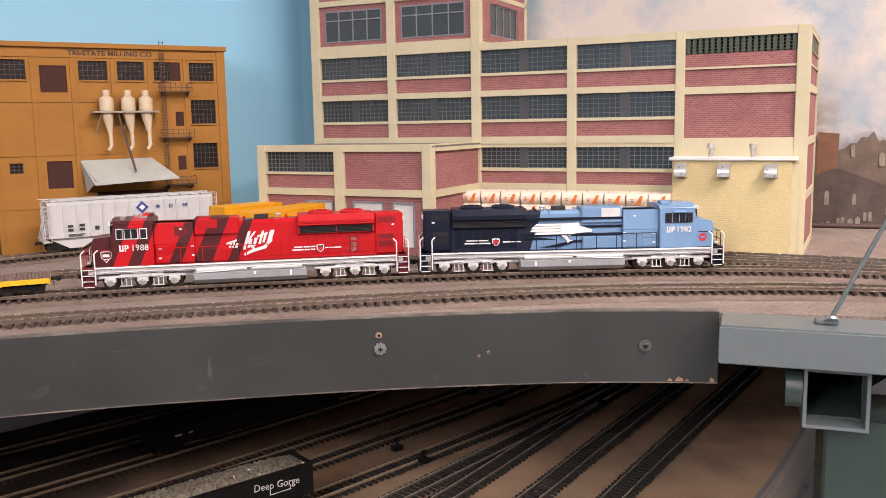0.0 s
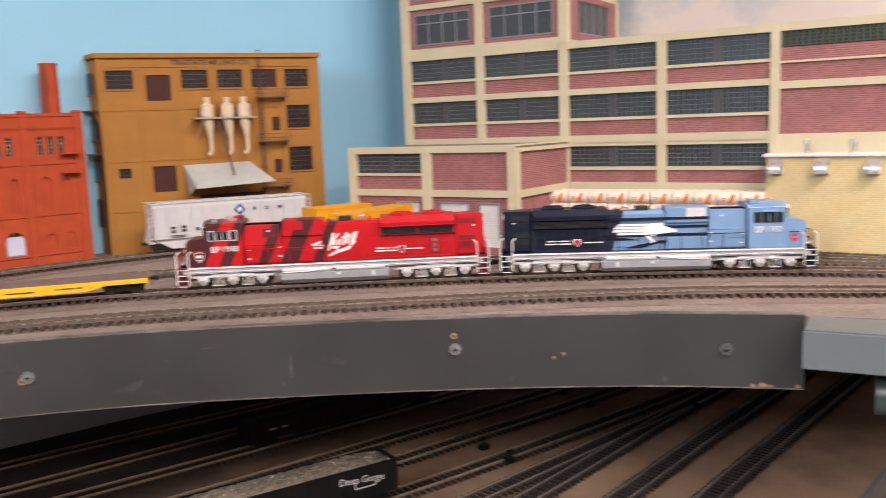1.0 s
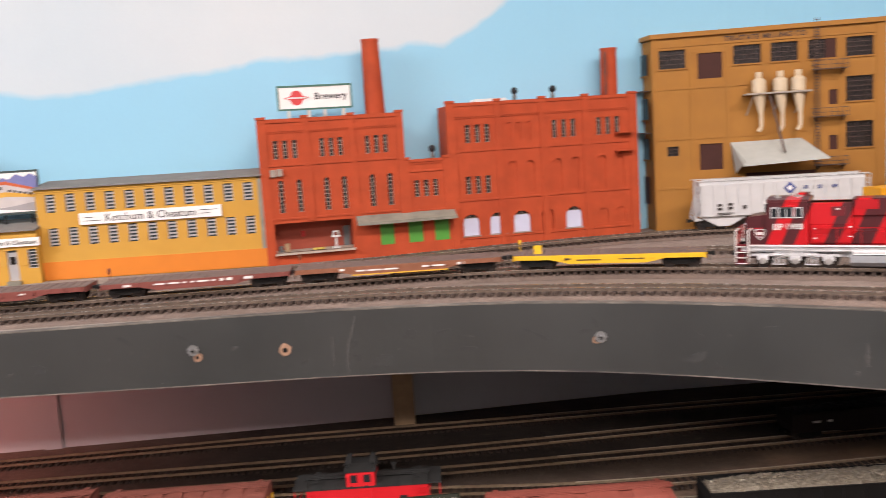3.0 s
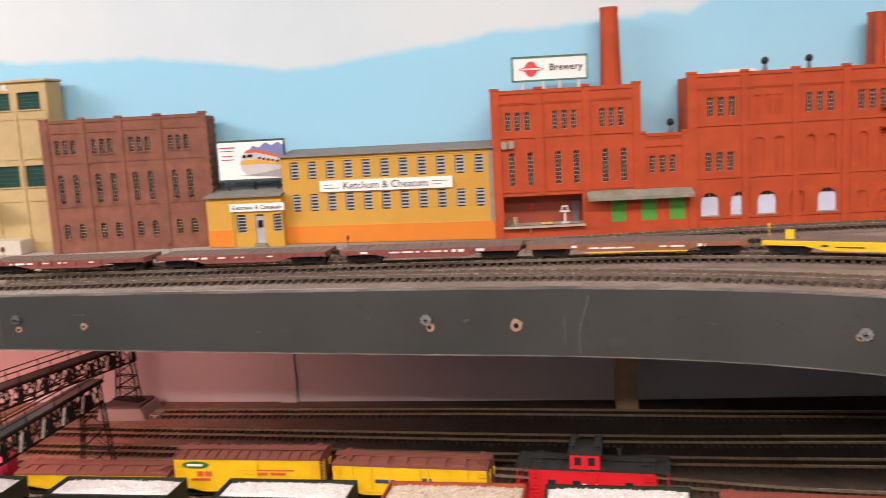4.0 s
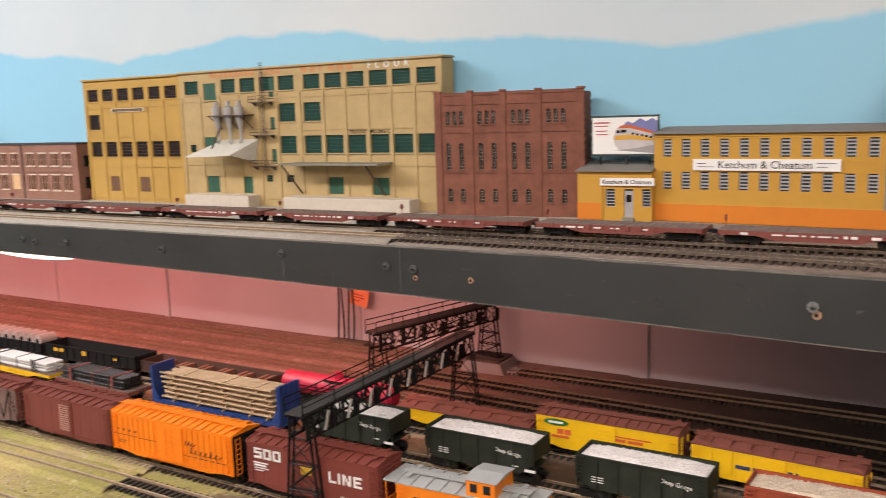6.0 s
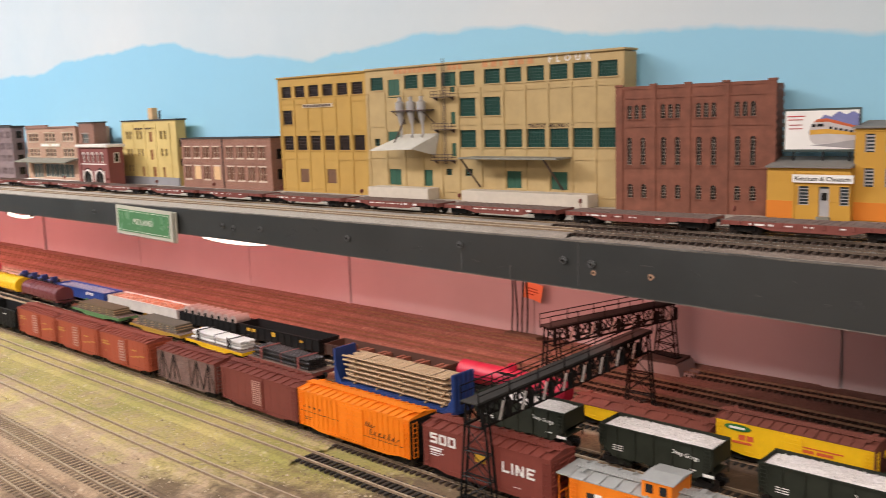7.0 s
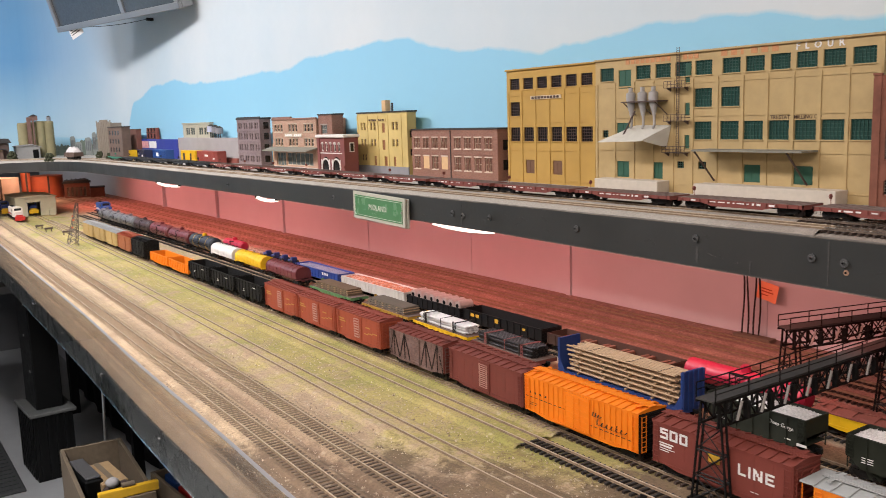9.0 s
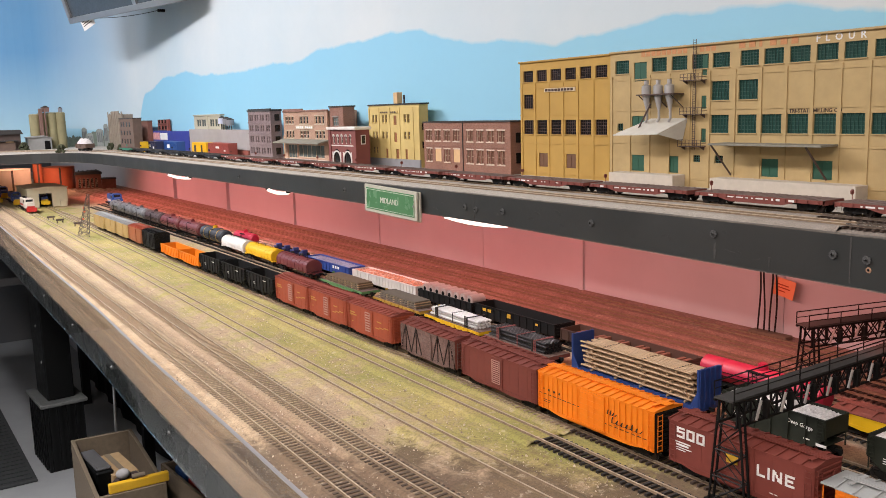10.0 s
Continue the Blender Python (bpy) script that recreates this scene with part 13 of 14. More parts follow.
def far_diesel(label, hood, cab, stripe, x, y, rz, L=0.20):
    """Small hood-unit diesel seen far off; its nose points along +x."""
    t = thing("locomotive", label, "model locomotive", "stored locomotives")
    part("frame", Geo().cbox(-L / 2, L / 2, -0.0175, 0.0175, 0.010, 0.0145, 0.0006), M_UNDER, t)
    part("hood", Geo().prism([(-0.0115, 0.0145), (0.0115, 0.0145), (0.0115, 0.042), (0.0085, 0.0445), (-0.0085, 0.0445), (-0.0115, 0.042)], "x", -L / 2 + 0.008, L / 2 - 0.070), hood, t)
    part("cab", Geo().prism([(-0.0165, 0.0145), (0.0165, 0.0145), (0.0165, 0.044), (0.010, 0.0490), (-0.010, 0.0490), (-0.0165, 0.044)], "x", L / 2 - 0.070, L / 2 - 0.042), cab, t)
    part("nose", Geo().prism([(-0.0130, 0.0145), (0.0130, 0.0145), (0.0130, 0.030), (0.0095, 0.034), (-0.0095, 0.034), (-0.0130, 0.030)], "x", L / 2 - 0.042, L / 2 - 0.012), cab, t)
    part("windscreen", Geo().box(L / 2 - 0.0423, L / 2 - 0.0414, -0.0115, 0.0115, 0.0365, 0.0440), M_CABGLASS, t)
    for s in (-1, 1):
        part("cab_window", Geo().box(L / 2 - 0.064, L / 2 - 0.048, s * 0.0166 - 0.0003, s * 0.0166 + 0.0003, 0.034, 0.042), M_CABGLASS, t)
        part("stripe", Geo().box(-L / 2 + 0.008, L / 2 - 0.070, s * 0.0116 - 0.0003, s * 0.0116 + 0.0003, 0.018, 0.024), stripe, t)
        part("handrail", Geo().tube((-L / 2 + 0.004, s * 0.0168, 0.027), (L / 2 - 0.070, s * 0.0168, 0.027), 0.0004, 4), stripe, t)
    part("nose_stripe", Geo().box(L / 2 - 0.0121, L / 2 - 0.0114, -0.012, 0.012, 0.016, 0.023), stripe, t)
    part("pilot", Geo().box(L / 2 - 0.002, L / 2 + 0.001, -0.0165, 0.0165, 0.004, 0.018), stripe, t)
    for i in range(3):
        part("roof_fan", Geo().tube((-L / 2 + 0.022 + 0.018 * i, 0, 0.0445), (-L / 2 + 0.022 + 0.018 * i, 0, 0.0462), 0.0062, 10), M_UNDER, t)
    for x0 in (-L * 0.32, L * 0.32):
        bogie(t, x0)
    put(t, x, y, RG, rz)


M_LOCO_WHITE = plain("white_loco_paint", (0.66, 0.60, 0.52), 0.4, 0.05, 100.0)
M_LOCO_BLUE = plain("deep_blue_loco", (0.018, 0.045, 0.20), 0.4, 0.06, 100.0)
M_LOCO_RED = plain("red_loco_paint", (0.50, 0.025, 0.020), 0.4, 0.06, 100.0)
far_diesel("white diesel locomotive with red stripes", M_LOCO_WHITE, M_LOCO_WHITE, M_LOCO_RED, -3.52, 0.4597, -1)
far_diesel("deep blue diesel locomotive with yellow stripe", M_LOCO_BLUE, M_LOCO_BLUE, M_RF_YELLOW, -3.86, 0.4652, -1)
far_diesel("deep blue diesel locomotive with yellow stripe", M_LOCO_BLUE, M_LOCO_BLUE, M_RF_YELLOW, -4.02, 0.4166, -1.3)
far_diesel("deep blue diesel locomotive with yellow stripe", M_LOCO_BLUE, M_LOCO_BLUE, M_RF_YELLOW, -4.24, 0.4714, -1)
far_diesel("blue diesel locomotive standing inside the engine house", M_LOCO_BLUE, M_LOCO_BLUE, M_RF_YELLOW, -3.765, 0.5445, 0)
far_diesel("bright blue and white diesel locomotive", M_COBALT_CAR, M_COBALT_CAR, M_LOCO_WHITE, -3.42, 0.740, 0, 0.15)
E2 = Route([(-3.90, 0.5445), (-3.5, 0.5445), (-3.15, 0.535), (-2.8, 0.520)], RG)
track(E2, RG, M_TIE, YARD, ties=False, head=M_RAIL_DULL)
M_TANK_TAN = plain("tan_storage_tank", (0.60, 0.47, 0.36), 0.6, 0.06, 40.0)
M_TANK_ORANGE = plain("orange_red_tank", (0.55, 0.13, 0.055), 0.6, 0.08, 40.0)
for nm, lab, x, y, r, h, mt in (("storage_tank", "wide tan oil storage tank", -4.46, 0.535, 0.088, 0.110, M_TANK_TAN), ("storage_tank", "orange-red oil storage tank", -4.58, 0.755, 0.080, 0.105, M_TANK_ORANGE), ("smoke_stack", "tall orange stack beside the tanks", -4.52, 0.662, 0.020, 0.125, M_TANK_ORANGE)):
    t = thing(nm, lab, "tank", "tank farm")
    part("shell", Geo().tube((0, 0, 0), (0, 0, h), r, 32), mt, t)
    part("roof", Geo().tube((0, 0, h), (0, 0, h + r * 0.06), r, 32, r * 0.2), mt, t)
    part("rim", Geo().tube((0, 0, h - 0.003), (0, 0, h + 0.0004), r + 0.001, 32), mt, t)
    for k in range(2):
        part("seam", Geo().tube((0, 0, h * (k + 1) / 3), (0, 0, h * (k + 1) / 3 + 0.001), r + 0.0006, 32), mt, t)
    part("ladder", Geo().box(r - 0.001, r + 0.0015, -0.004, 0.004, 0, h), M_DEPOT, t)
    put(t, x, y, ZG)
t = thing("roundhouse", "low brown roundhouse with tall pale windows", "building", "far yard")
wins = [(0.012 + 0.018 * i, 0.023 + 0.018 * i, 0.008, 0.052) for i in range(5)]
part("wall", slab(0.112, 0.070, wins, 0.004), M_BROWNB, t)
part("building_body", Geo().box(0, 0.112, 0.006, 0.10, 0, 0.068), M_BROWNB, t)
for a, b, c, d in wins:
    window(t, a, b, c, d, 2, 5, M_CREAM_SASH, M_PANE_SMOKE, 0.0018, 0.0008, 0.0004)
part("roof", Geo().prism([(-0.006, 0.070), (0.118, 0.070), (0.118, 0.074), (0.095, 0.086), (0.0, 0.080)], "y", -0.006, 0.105), M_ROOF_DK, t)
part("annex", Geo().box(0.113, 0.175, -0.02, 0.06, 0, 0.045), M_BROWNB, t)
part("annex_roof", Geo().box(0.111, 0.178, -0.023, 0.062, 0.045, 0.049), M_ROOF_DK, t)
for i in range(5):
    part("smoke_jack", Geo().tube((0.016 + 0.019 * i, 0.03, 0.075), (0.016 + 0.019 * i, 0.03, 0.090), 0.0028, 6), M_ROOF_DK, t)
put(t, -4.42, 0.805, ZG, 78)
M_TOWER_GREY = plain("dull_grey_tower", (0.14, 0.115, 0.10), 0.7, 0.15, 100.0)
t = thing("lattice_tower", "leaning grey lattice light tower", "tower")
for s in (-1, 1):
    for k in (-1, 1):
        part("tower_post", Geo().tube((s * 0.019, k * 0.012, 0), (s * 0.002 + 0.100, k * 0.003, 0.124), 0.0008, 5), M_TOWER_GREY, t)
for i in range(8):
    g = Geo()
    a, b = i / 8, (i + 1) / 8
    P = lambda s, k, q: (s * 0.019 * (1 - q) + (s * 0.002 + 0.100) * q, k * (0.012 - 0.009 * q), 0.124 * q)
    for k in (-1, 1):
        g.tube(P(-1, k, a), P(1, k, b), 0.0006, 4)
        g.tube(P(1, k, a), P(-1, k, b), 0.0006, 4)
    for s in (-1, 1):
        g.tube(P(s, -1, a), P(s, 1, b), 0.0006, 4)
        g.tube(P(s, -1, b), P(s, 1, b), 0.0006, 4)
    part("lattice", g, M_TOWER_GREY, t)
for q, s in ((0.62, 1), (0.70, -1), (0.45, 1)):
    c = P(s, -1, q)
    part("lamp_head", Geo().ball(c, 0.0032, 6, 4), M_TANK_ORANGE, t, "small orange lamp head")
put(t, -2.650, 0.468, ZG)
for x, y in ((-3.17, 0.475), (-3.06, 0.483), (-2.92, 0.508)):
    t = thing("bumper_post", "small dark track bumper in the yard", "bumper", "yard bumpers")
    part("beam", Geo().cbox(-0.003, 0.003, -0.012, 0.012, 0.008, 0.0135, 0.0008), M_DEPOT, t)
    for s in (-1, 1):
        part("leg", Geo().tube((-0.010, s * 0.008, 0), (0, s * 0.008, 0.010), 0.0011, 5), M_DEPOT, t)
        part("leg", Geo().tube((0.002, s * 0.008, 0), (0, s * 0.008, 0.010), 0.0011, 5), M_DEPOT, t)
    put(t, x, y, ZG)

# ---- loose stones on the yard ground ----
m, nt, b = material("loose_stones")
geo = nt.nodes.new("ShaderNodeNewGeometry")
st = nt.nodes.new("ShaderNodeValToRGB")
st.color_ramp.elements[0].color, st.color_ramp.elements[1].color = (0.16, 0.10, 0.065, 1), (0.66, 0.54, 0.40, 1)
nt.links.new(geo.outputs["Random Per Island"], st.inputs["Fac"])
nt.links.new(st.outputs["Color"], b.inputs["Base Color"])
b.inputs["Roughness"].default_value = 0.9
rn = random.Random(21)
vs, fs = [], []
TRACKS = [Y1, Y2]
for k in range(15000):
    x = -0.45 - 2.3 * rn.random() ** 1.35
    y = float(np.interp(x, fe.p[:, 0], fe.p[:, 1])) + 0.006 + 0.25 * rn.random() ** 1.3
    if any(abs(y - np.interp(x, r.p[:, 0], r.p[:, 1])) < 0.0145 for r in TRACKS):
        continue
    q = 0.00035 + 0.0011 * rn.random() ** 3
    o = len(vs)
    a = rn.random() * 6.28
    for i in range(4):
        th = a + i * math.pi / 2 + rn.uniform(-0.4, 0.4)
        vs.append((x + q * rn.uniform(0.7, 1.3) * math.cos(th), y + q * rn.uniform(0.7, 1.3) * math.sin(th), ZG - 0.0006))
    vs.append((x + rn.uniform(-0.3, 0.3) * q, y + rn.uniform(-0.3, 0.3) * q, ZG + q * rn.uniform(0.8, 1.3)))
    fs += [(o, o + 1, o + 4), (o + 1, o + 2, o + 4), (o + 2, o + 3, o + 4), (o + 3, o, o + 4)]
me = bpy.data.meshes.new("gravel")
me.from_pydata(vs, [], fs)
me.materials.append(m)
tagged(new("gravel", me), "loose tan and brown stones scattered on the yard", "gravel", "", "stuff")

# ---- switch machines and small pieces beside the yard tracks ----
for x, y, a in ((0.761, 0.715, 20), (0.749, 0.661, 20), (0.570, 0.644, -10), (0.565, 0.599, -10), (0.830, 0.572, 20), (-0.20, 0.380, 8), (-0.55, 0.463, 5), (-0.335, 0.505, 10)):
    t = thing("switch_stand", "small black switch stand beside the yard track", "switch stand", "switch stands")
    part("case", Geo().cbox(-0.0055, 0.0055, -0.004, 0.004, 0.0, 0.0055, 0.0008), M_GANTRY, t)
    part("mast", Geo().tube((0, 0, 0.0055), (0, 0, 0.0125), 0.0009, 6), M_GANTRY, t)
    part("target", Geo().box(-0.0032, 0.0032, -0.0004, 0.0004, 0.0095, 0.0135), M_GANTRY, t)
    put(t, x, y, ZG + 0.0006, a)

# ---- mural houses painted at the end of the backdrop ----
MURAL = Matrix(((0.4416, 0.897, 0, 1.062), (-0.897, 0.4416, 0, 0.416), (0, 0, 1, 0), (0, 0, 0, 1)))
t = thing("mural", "smoky brown houses painted on the end of the backdrop", "mural")
M_MUR_TAN = plain("mural_tan_paint", (0.125, 0.088, 0.064), 0.7, 0.35, 45.0, 0.0002, 300.0, dirt=(0.19, 0.138, 0.10), dirt_amount=0.6)
M_MUR_DARK = plain("mural_dark_paint", (0.075, 0.053, 0.041), 0.7, 0.40, 45.0, 0.0002, 300.0)
M_MUR_ORANGE = plain("mural_orange_paint", (0.19, 0.086, 0.045), 0.7, 0.2, 60.0)
M_MUR_PALE = plain("mural_pale_paint", (0.235, 0.195, 0.145), 0.7, 0.35, 120.0)
rn = random.Random(12)
top = [(-0.04 + 0.006 * k, 1.470 + 0.010 * math.sin(k * 0.55) + rn.uniform(-0.004, 0.006)) for k in range(36)]
part("painted_house", Geo().prism([(-0.04, 1.36), (0.17, 1.36)] + top[::-1], "y", -0.0062, -0.0050), M_MUR_TAN, t)
part("painted_house", Geo().prism([(-0.04, 1.36), (0.17, 1.36), (0.17, 1.392), (0.070, 1.4195), (0.0135, 1.4415), (-0.04, 1.422)], "y", -0.0070, -0.0063), M_MUR_DARK, t)
part("painted_wall", Geo().prism([(-0.01, 1.434), (0.0125, 1.4415), (0.0135, 1.482), (-0.01, 1.484)], "y", -0.0068, -0.0063), M_MUR_ORANGE, t)
for x, z, w, h in ((0.0265, 1.455, 0.0045, 0.0145), (0.0570, 1.4435, 0.0062, 0.0165), (0.0305, 1.3985, 0.0040, 0.0130), (0.0145, 1.3700, 0.0035, 0.0125), (0.0190, 1.3715, 0.0040, 0.0125), (-0.003, 1.3680, 0.0045, 0.0090), (0.003, 1.3685, 0.0045, 0.0100), (0.0265, 1.3655, 0.0060, 0.0165), (0.0345, 1.3660, 0.0055, 0.0185), (0.0430, 1.3790, 0.0035, 0.0110), (0.0485, 1.3790, 0.0035, 0.0120), (0.0665, 1.3870, 0.0035, 0.0110), (0.0, 1.398, 0.005, 0.017)):
    part("painted_window", Geo().prism([(x, z), (x + w, z), (x + w, z + h * 0.85), (x + w / 2, z + h), (x, z + h * 0.85)], "y", -0.0076, -0.0070), M_MUR_PALE, t)
part("painted_street", Geo().prism([(0.035, 1.3600), (0.17, 1.3700), (0.17, 1.3830), (0.035, 1.3660)], "y", -0.0082, -0.0076), M_MUR_TAN, t)
t.matrix_basis = MURAL
t = thing("rail_pipe", "thin rusty pipe lying at the foot of the mural", "pipe")
part("pipe", Geo().tube((1.035, 0.445, ZU + 0.003), (1.150, 0.200, ZU + 0.003), 0.003, 8), M_IRON, t)

# ---- skyline painted in the coved corner behind the silos ----
t = thing("mural", "pale painted town and trees in the corner of the backdrop", "mural")
M_SKYL_GREY = plain("mural_pale_grey", (0.22, 0.235, 0.215), 0.7, 0.15, 80.0)
M_SKYL_GREEN = plain("mural_grey_green", (0.11, 0.135, 0.105), 0.75, 0.3, 90.0)
M_SKYL_DARK = plain("mural_window_grey", (0.13, 0.135, 0.135), 0.7, 0.15, 80.0)
rn = random.Random(31)


def on_wall(sx, w, poly, name, mat, lift):
    """Flat painted shape at run sx from the wall's start, w wide; poly holds (share of w, z)."""
    x, y, a = rb.at(sx)
    g = Geo().prism([((q - 0.5) * w, z) for q, z in poly], "y", -lift - 0.0012, -lift)
    part(name, g, mat, t, "", pose(x, y, 0, 0, 0, a))


S0 = rb.s_of_x(-4.05)
for k in range(11):
    q = S0 - 0.42 + 0.046 * k + rn.uniform(-0.01, 0.01)
    h = ZU + rn.uniform(0.030, 0.062)
    pts = [(0, ZU - 0.01), (1, ZU - 0.01)] + [(1 - i / 8, h + rn.uniform(-0.012, 0.010)) for i in range(9)]
    on_wall(q, rn.uniform(0.05, 0.09), pts, "painted_tree", M_SKYL_GREEN, 0.0042 + 0.0002 * (k % 3))
for dq, w, h in ((-0.27, 0.030, 0.085), (-0.235, 0.040, 0.060), (-0.17, 0.045, 0.078), (-0.125, 0.030, 0.100), (-0.09, 0.040, 0.072), (-0.045, 0.030, 0.088), (-0.01, 0.035, 0.055), (0.03, 0.03, 0.07)):
    on_wall(S0 + dq, w, [(0, ZU), (1, ZU), (1, ZU + h * 0.9), (0.7, ZU + h), (0.3, ZU + h), (0, ZU + h * 0.92)], "painted_tower", M_SKYL_GREY, 0.0058)
    for i in range(3):
        on_wall(S0 + dq + (i - 1) * w * 0.28, w * 0.12, [(0, ZU + h * 0.25), (1, ZU + h * 0.25), (1, ZU + h * 0.8), (0, ZU + h * 0.8)], "painted_window", M_SKYL_DARK, 0.0072)

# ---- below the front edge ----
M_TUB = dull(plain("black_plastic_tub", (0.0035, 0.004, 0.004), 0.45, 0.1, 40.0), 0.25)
M_CARDB = plain("brown_cardboard", (0.33, 0.22, 0.11), 0.85, 0.1, 60.0)
M_MAT = plain("black_rubber_mat", (0.030, 0.033, 0.033), 0.75, 0.15, 60.0)
M_LEVEL = plain("yellow_spirit_level", (0.72, 0.42, 0.02), 0.4, 0.05, 60.0)
t = thing("plastic_tub", "black ribbed plastic tub with pale worn rim", "tub")
g = Geo().prism([(-0.13, -0.07), (0.13, -0.07), (0.13, 0.09), (-0.13, 0.09)], "z", 0.0, 0.30)
part("tub_wall", g, M_TUB, t)
for i in range(7):
    part("rib", Geo().box(-0.12 + 0.036 * i, -0.105 + 0.036 * i, -0.078, -0.0701, 0.01, 0.285), M_TUB, t)
for i in range(4):
    part("rib", Geo().box(0.1301, 0.138, -0.055 + 0.036 * i, -0.040 + 0.036 * i, 0.01, 0.285), M_TUB, t)
part("rim", Geo().cbox(-0.145, 0.145, -0.085, 0.105, 0.288, 0.305, 0.004), plain("worn_grey_rim", (0.10, 0.105, 0.10), 0.6, 0.25, 60.0), t, "pale worn rim")
put(t, -4.125, 0.575, 0.0, 3)
t = thing("bench_support", "black painted bench support panel with screws", "support")
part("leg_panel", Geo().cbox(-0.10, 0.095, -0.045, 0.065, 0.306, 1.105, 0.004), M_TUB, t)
for x, z in ((-0.03, 0.94), (-0.02, 0.90), (0.03, 0.80), (0.04, 0.76), (0.0, 0.62), (0.05, 0.47)):
    part("screw_head", Geo().tube((x, -0.045, z), (x, -0.048, z), 0.007, 8, 0.005), M_SCREW, t)
put(t, -4.125, 0.575, 0.0, 3)
t = thing("plywood_crate", "pale plywood crate with tools under the bench", "crate")
for nm, b in (("crate_side", (-0.30, 0.30, 0.0, 0.014, 0, 0.30)), ("crate_side", (-0.30, 0.30, 0.206, 0.22, 0, 0.30)), ("crate_end", (-0.30, -0.286, 0.014, 0.206, 0, 0.30)), ("crate_end", (0.286, 0.30, 0.014, 0.206, 0, 0.30)), ("crate_floor", (-0.286, 0.286, 0.014, 0.206, 0, 0.012))):
    part(nm, Geo().cbox(*b, 0.001), M_PLY, t)
put(t, -3.195, 0.500, 0.0, -4)
t = thing("cardboard_box", "closed tan cardboard box in the crate", "box")
part("carton", Geo().cbox(-0.11, 0.11, -0.045, 0.045, 0, 0.24, 0.002), M_CARDB, t)
part("tape", Geo().box(-0.11, 0.11, -0.010, 0.010, 0.2402, 0.2408), M_PLY, t)
put(t, -3.28, 0.63, 0.0125, 4)
t = thing("tool_case", "dark grey plastic tool case", "case")
part("case_body", Geo().cbox(-0.11, 0.11, -0.030, 0.030, 0, 0.255, 0.006), M_TUB, t)
part("case_lid", Geo().cbox(-0.105, 0.105, -0.026, 0.026, 0.2552, 0.268, 0.005), plain("grey_case_lid", (0.09, 0.09, 0.09), 0.4, 0.1, 60.0), t)
put(t, -3.30, 0.565, 0.0125, 4)
t = thing("spirit_level", "yellow spirit level lying across the crate", "spirit level")
part("level_body", Geo().cbox(-0.095, 0.095, -0.010, 0.010, 0, 0.032, 0.003), M_LEVEL, t)
part("vial", Geo().tube((-0.02, 0, 0.040), (0.02, 0, 0.040), 0.008, 10), M_PLY, t)
put(t, -2.905, 0.618, 0.3005, 88)
t = thing("dark_bag", "dark brown cloth bag standing in the crate", "bag")
g = Geo()
g.ball((0, 0, 0.148), 0.090, 16, 11, 1.5)
me = g.mesh("cloth", plain("dark_brown_cloth", (0.040, 0.026, 0.022), 0.9, 0.2, 40.0, 0.002, 60.0))
for v in me.vertices:
    v.co *= 1 + 0.13 * noise.noise(v.co * 14)
part("cloth", me, None, t)
part("bag_grip", Geo().ball((0.01, -0.02, 0.292), 0.024, 10, 6, 0.7), plain("pale_grey_cloth", (0.34, 0.33, 0.32), 0.9, 0.1, 60.0), t)
put(t, -3.04, 0.617, 0.016)
t = thing("plywood_box", "open plywood box with red and blue packs", "box")
for nm, b in (("box_side", (-0.20, 0.20, 0.0, 0.012, 0, 0.30)), ("box_side", (-0.20, 0.20, 0.188, 0.20, 0, 0.30)), ("box_end", (-0.20, -0.188, 0.012, 0.188, 0, 0.30)), ("box_end", (0.188, 0.20, 0.012, 0.188, 0, 0.30)), ("box_floor", (-0.188, 0.188, 0.012, 0.188, 0, 0.01))):
    part(nm, Geo().cbox(*b, 0.001), M_PLY, t)
put(t, -2.86, 0.745, 0.0, 4)
for x, y, mt, lab in ((-2.97, 0.825, M_COBALT_CAR, "dark blue cardboard pack in the box"), (-2.84, 0.830, M_LOCO_RED, "red cardboard pack in the box")):
    t = thing("carton_pack", lab, "box", "packs")
    part("carton", Geo().cbox(-0.05, 0.05, -0.055, 0.055, 0, 0.285, 0.003), mt, t)
    part("flap", Geo().box(-0.048, 0.048, -0.053, 0.0, 0.2852, 0.2865), mt, t)
    put(t, x, y, 0.0105, 4)
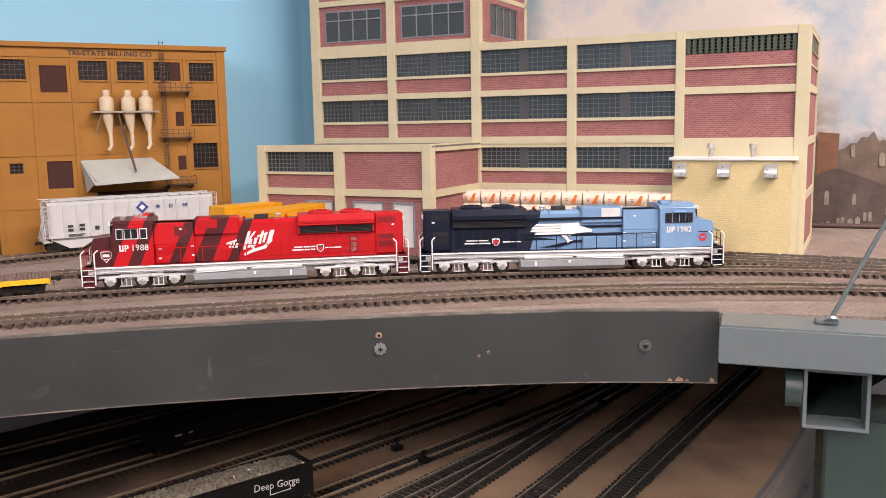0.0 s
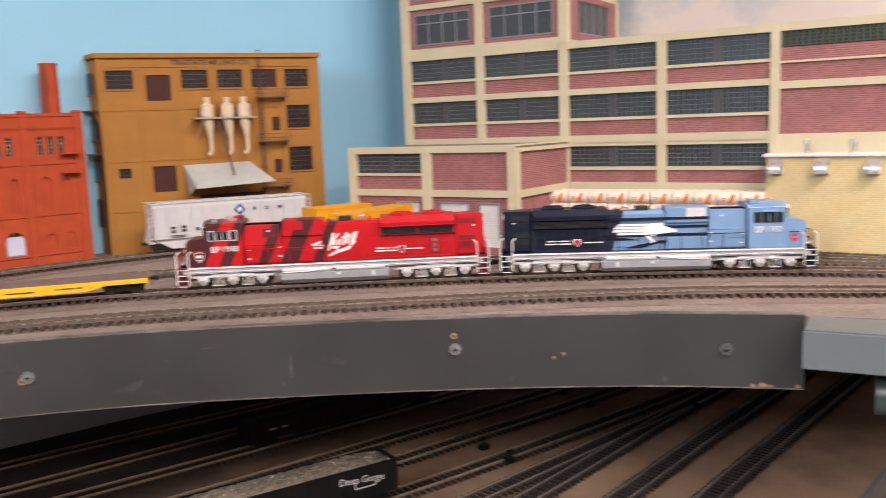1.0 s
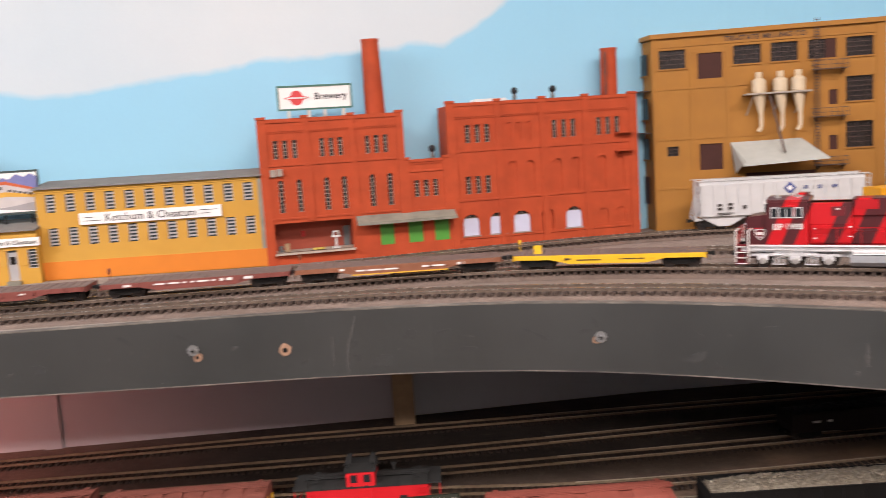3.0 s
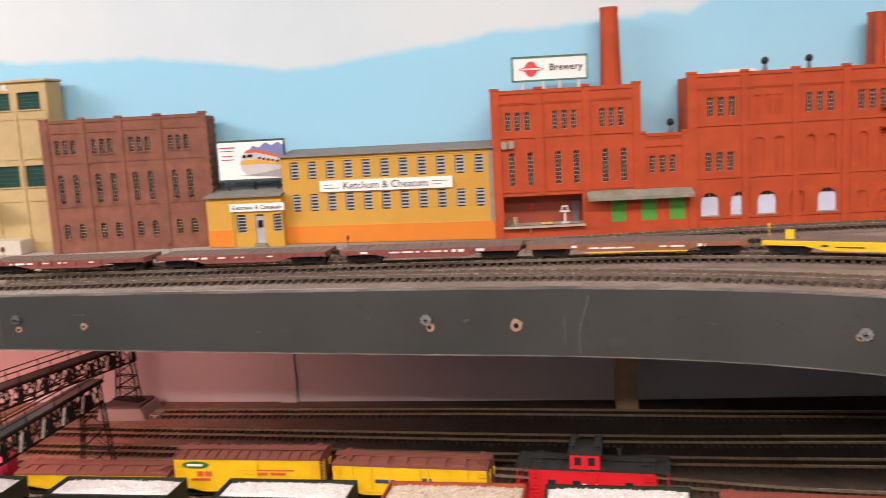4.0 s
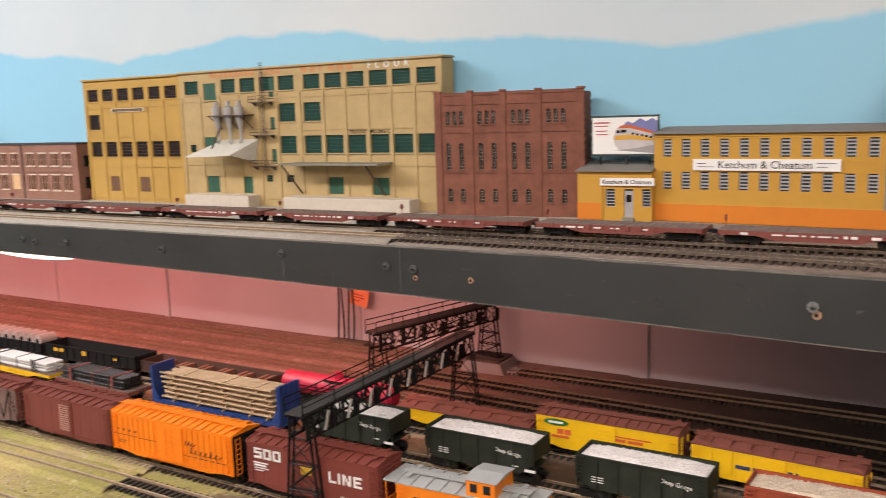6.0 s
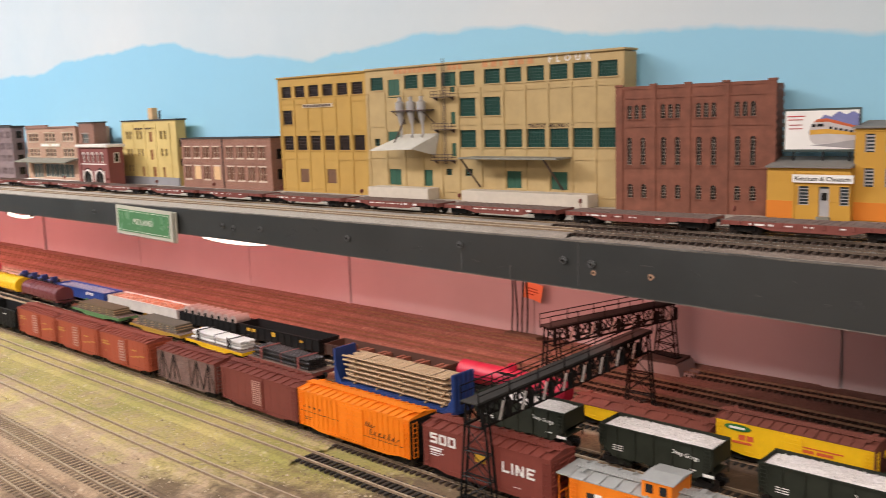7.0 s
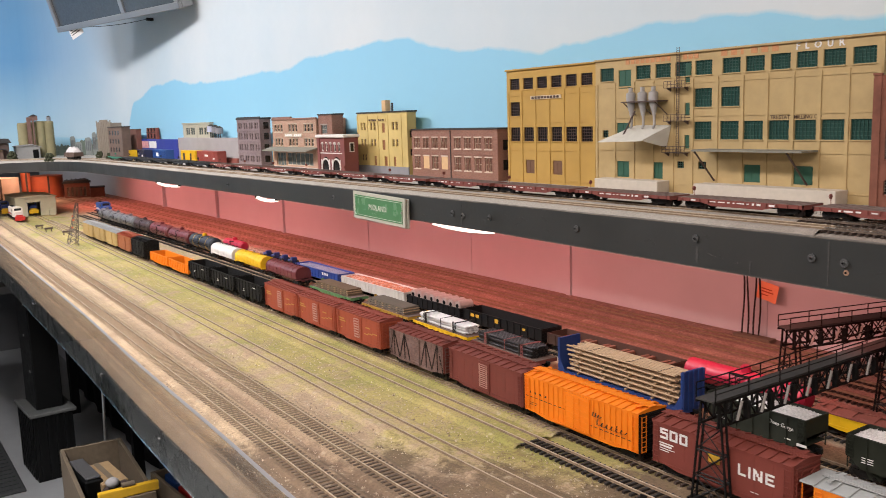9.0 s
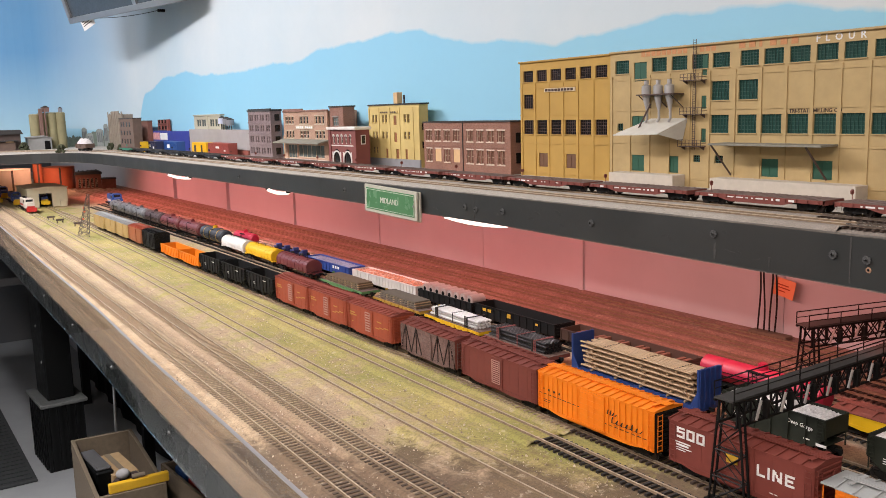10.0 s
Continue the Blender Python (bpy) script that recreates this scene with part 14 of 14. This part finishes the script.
t = thing("rubber_mat", "black ribbed rubber floor mat", "mat")
part("mat_sheet", Geo().cbox(-5.6, -3.93, -0.30, 0.452, 0.0005, 0.012, 0.003), M_MAT, t)
for i in range(34):
    part("mat_rib", Geo().box(-5.58 + 0.0485 * i, -5.56 + 0.0485 * i, -0.28, 0.435, 0.0121, 0.0155), M_MAT, t)
t = thing("steel_rod", "thin grey steel rod leaning under the bench", "rod")
part("rod", Geo().tube((-3.55, 0.69, 0.0), (-3.46, 0.69, 0.62), 0.006, 8), M_STEEL_RAW, t)
part("rod_cap", Geo().tube((-3.46, 0.69, 0.62), (-3.458, 0.69, 0.635), 0.008, 8), M_BLACK, t)
t = thing("storage_shelf", "pale grey storage shelf far under the bench", "shelf")
part("shelf_board", Geo().cbox(-5.0, -3.6, 0.80, 0.90, 0.56, 0.74, 0.003), M_ROOM, t)
for x in (-4.9, -3.7):
    part("shelf_leg", Geo().box(x, x + 0.04, 0.83, 0.87, 0, 0.56), M_DARK, t)
# black sheet added to hide the wall where only shade lies under the bench
t = thing("bench_shade_sheet", "black sheet added in place of the shade under the bench", "curtain")
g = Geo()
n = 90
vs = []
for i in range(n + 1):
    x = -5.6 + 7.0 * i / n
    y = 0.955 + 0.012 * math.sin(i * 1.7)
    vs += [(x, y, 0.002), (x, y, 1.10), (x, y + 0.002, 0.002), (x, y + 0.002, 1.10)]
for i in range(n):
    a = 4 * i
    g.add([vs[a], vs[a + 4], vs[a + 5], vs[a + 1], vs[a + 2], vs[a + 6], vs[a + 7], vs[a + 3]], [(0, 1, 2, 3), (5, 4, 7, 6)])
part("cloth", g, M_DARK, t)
part("shade_sheet_rail", Geo().box(-5.6, 1.4, 0.965, 0.985, 1.088, 1.107), M_DARK, t)
t = thing("folding_table", "pale grey table edge with white boxes", "table")
part("tabletop", Geo().cbox(-5.9, -4.75, 0.34, 0.62, 0.70, 0.74, 0.004), M_ROOM, t)
for x in (-5.8, -5.45):
    part("leg", Geo().tube((x, 0.48, 0.0), (x, 0.48, 0.70), 0.014, 8), M_STEEL_RAW, t)
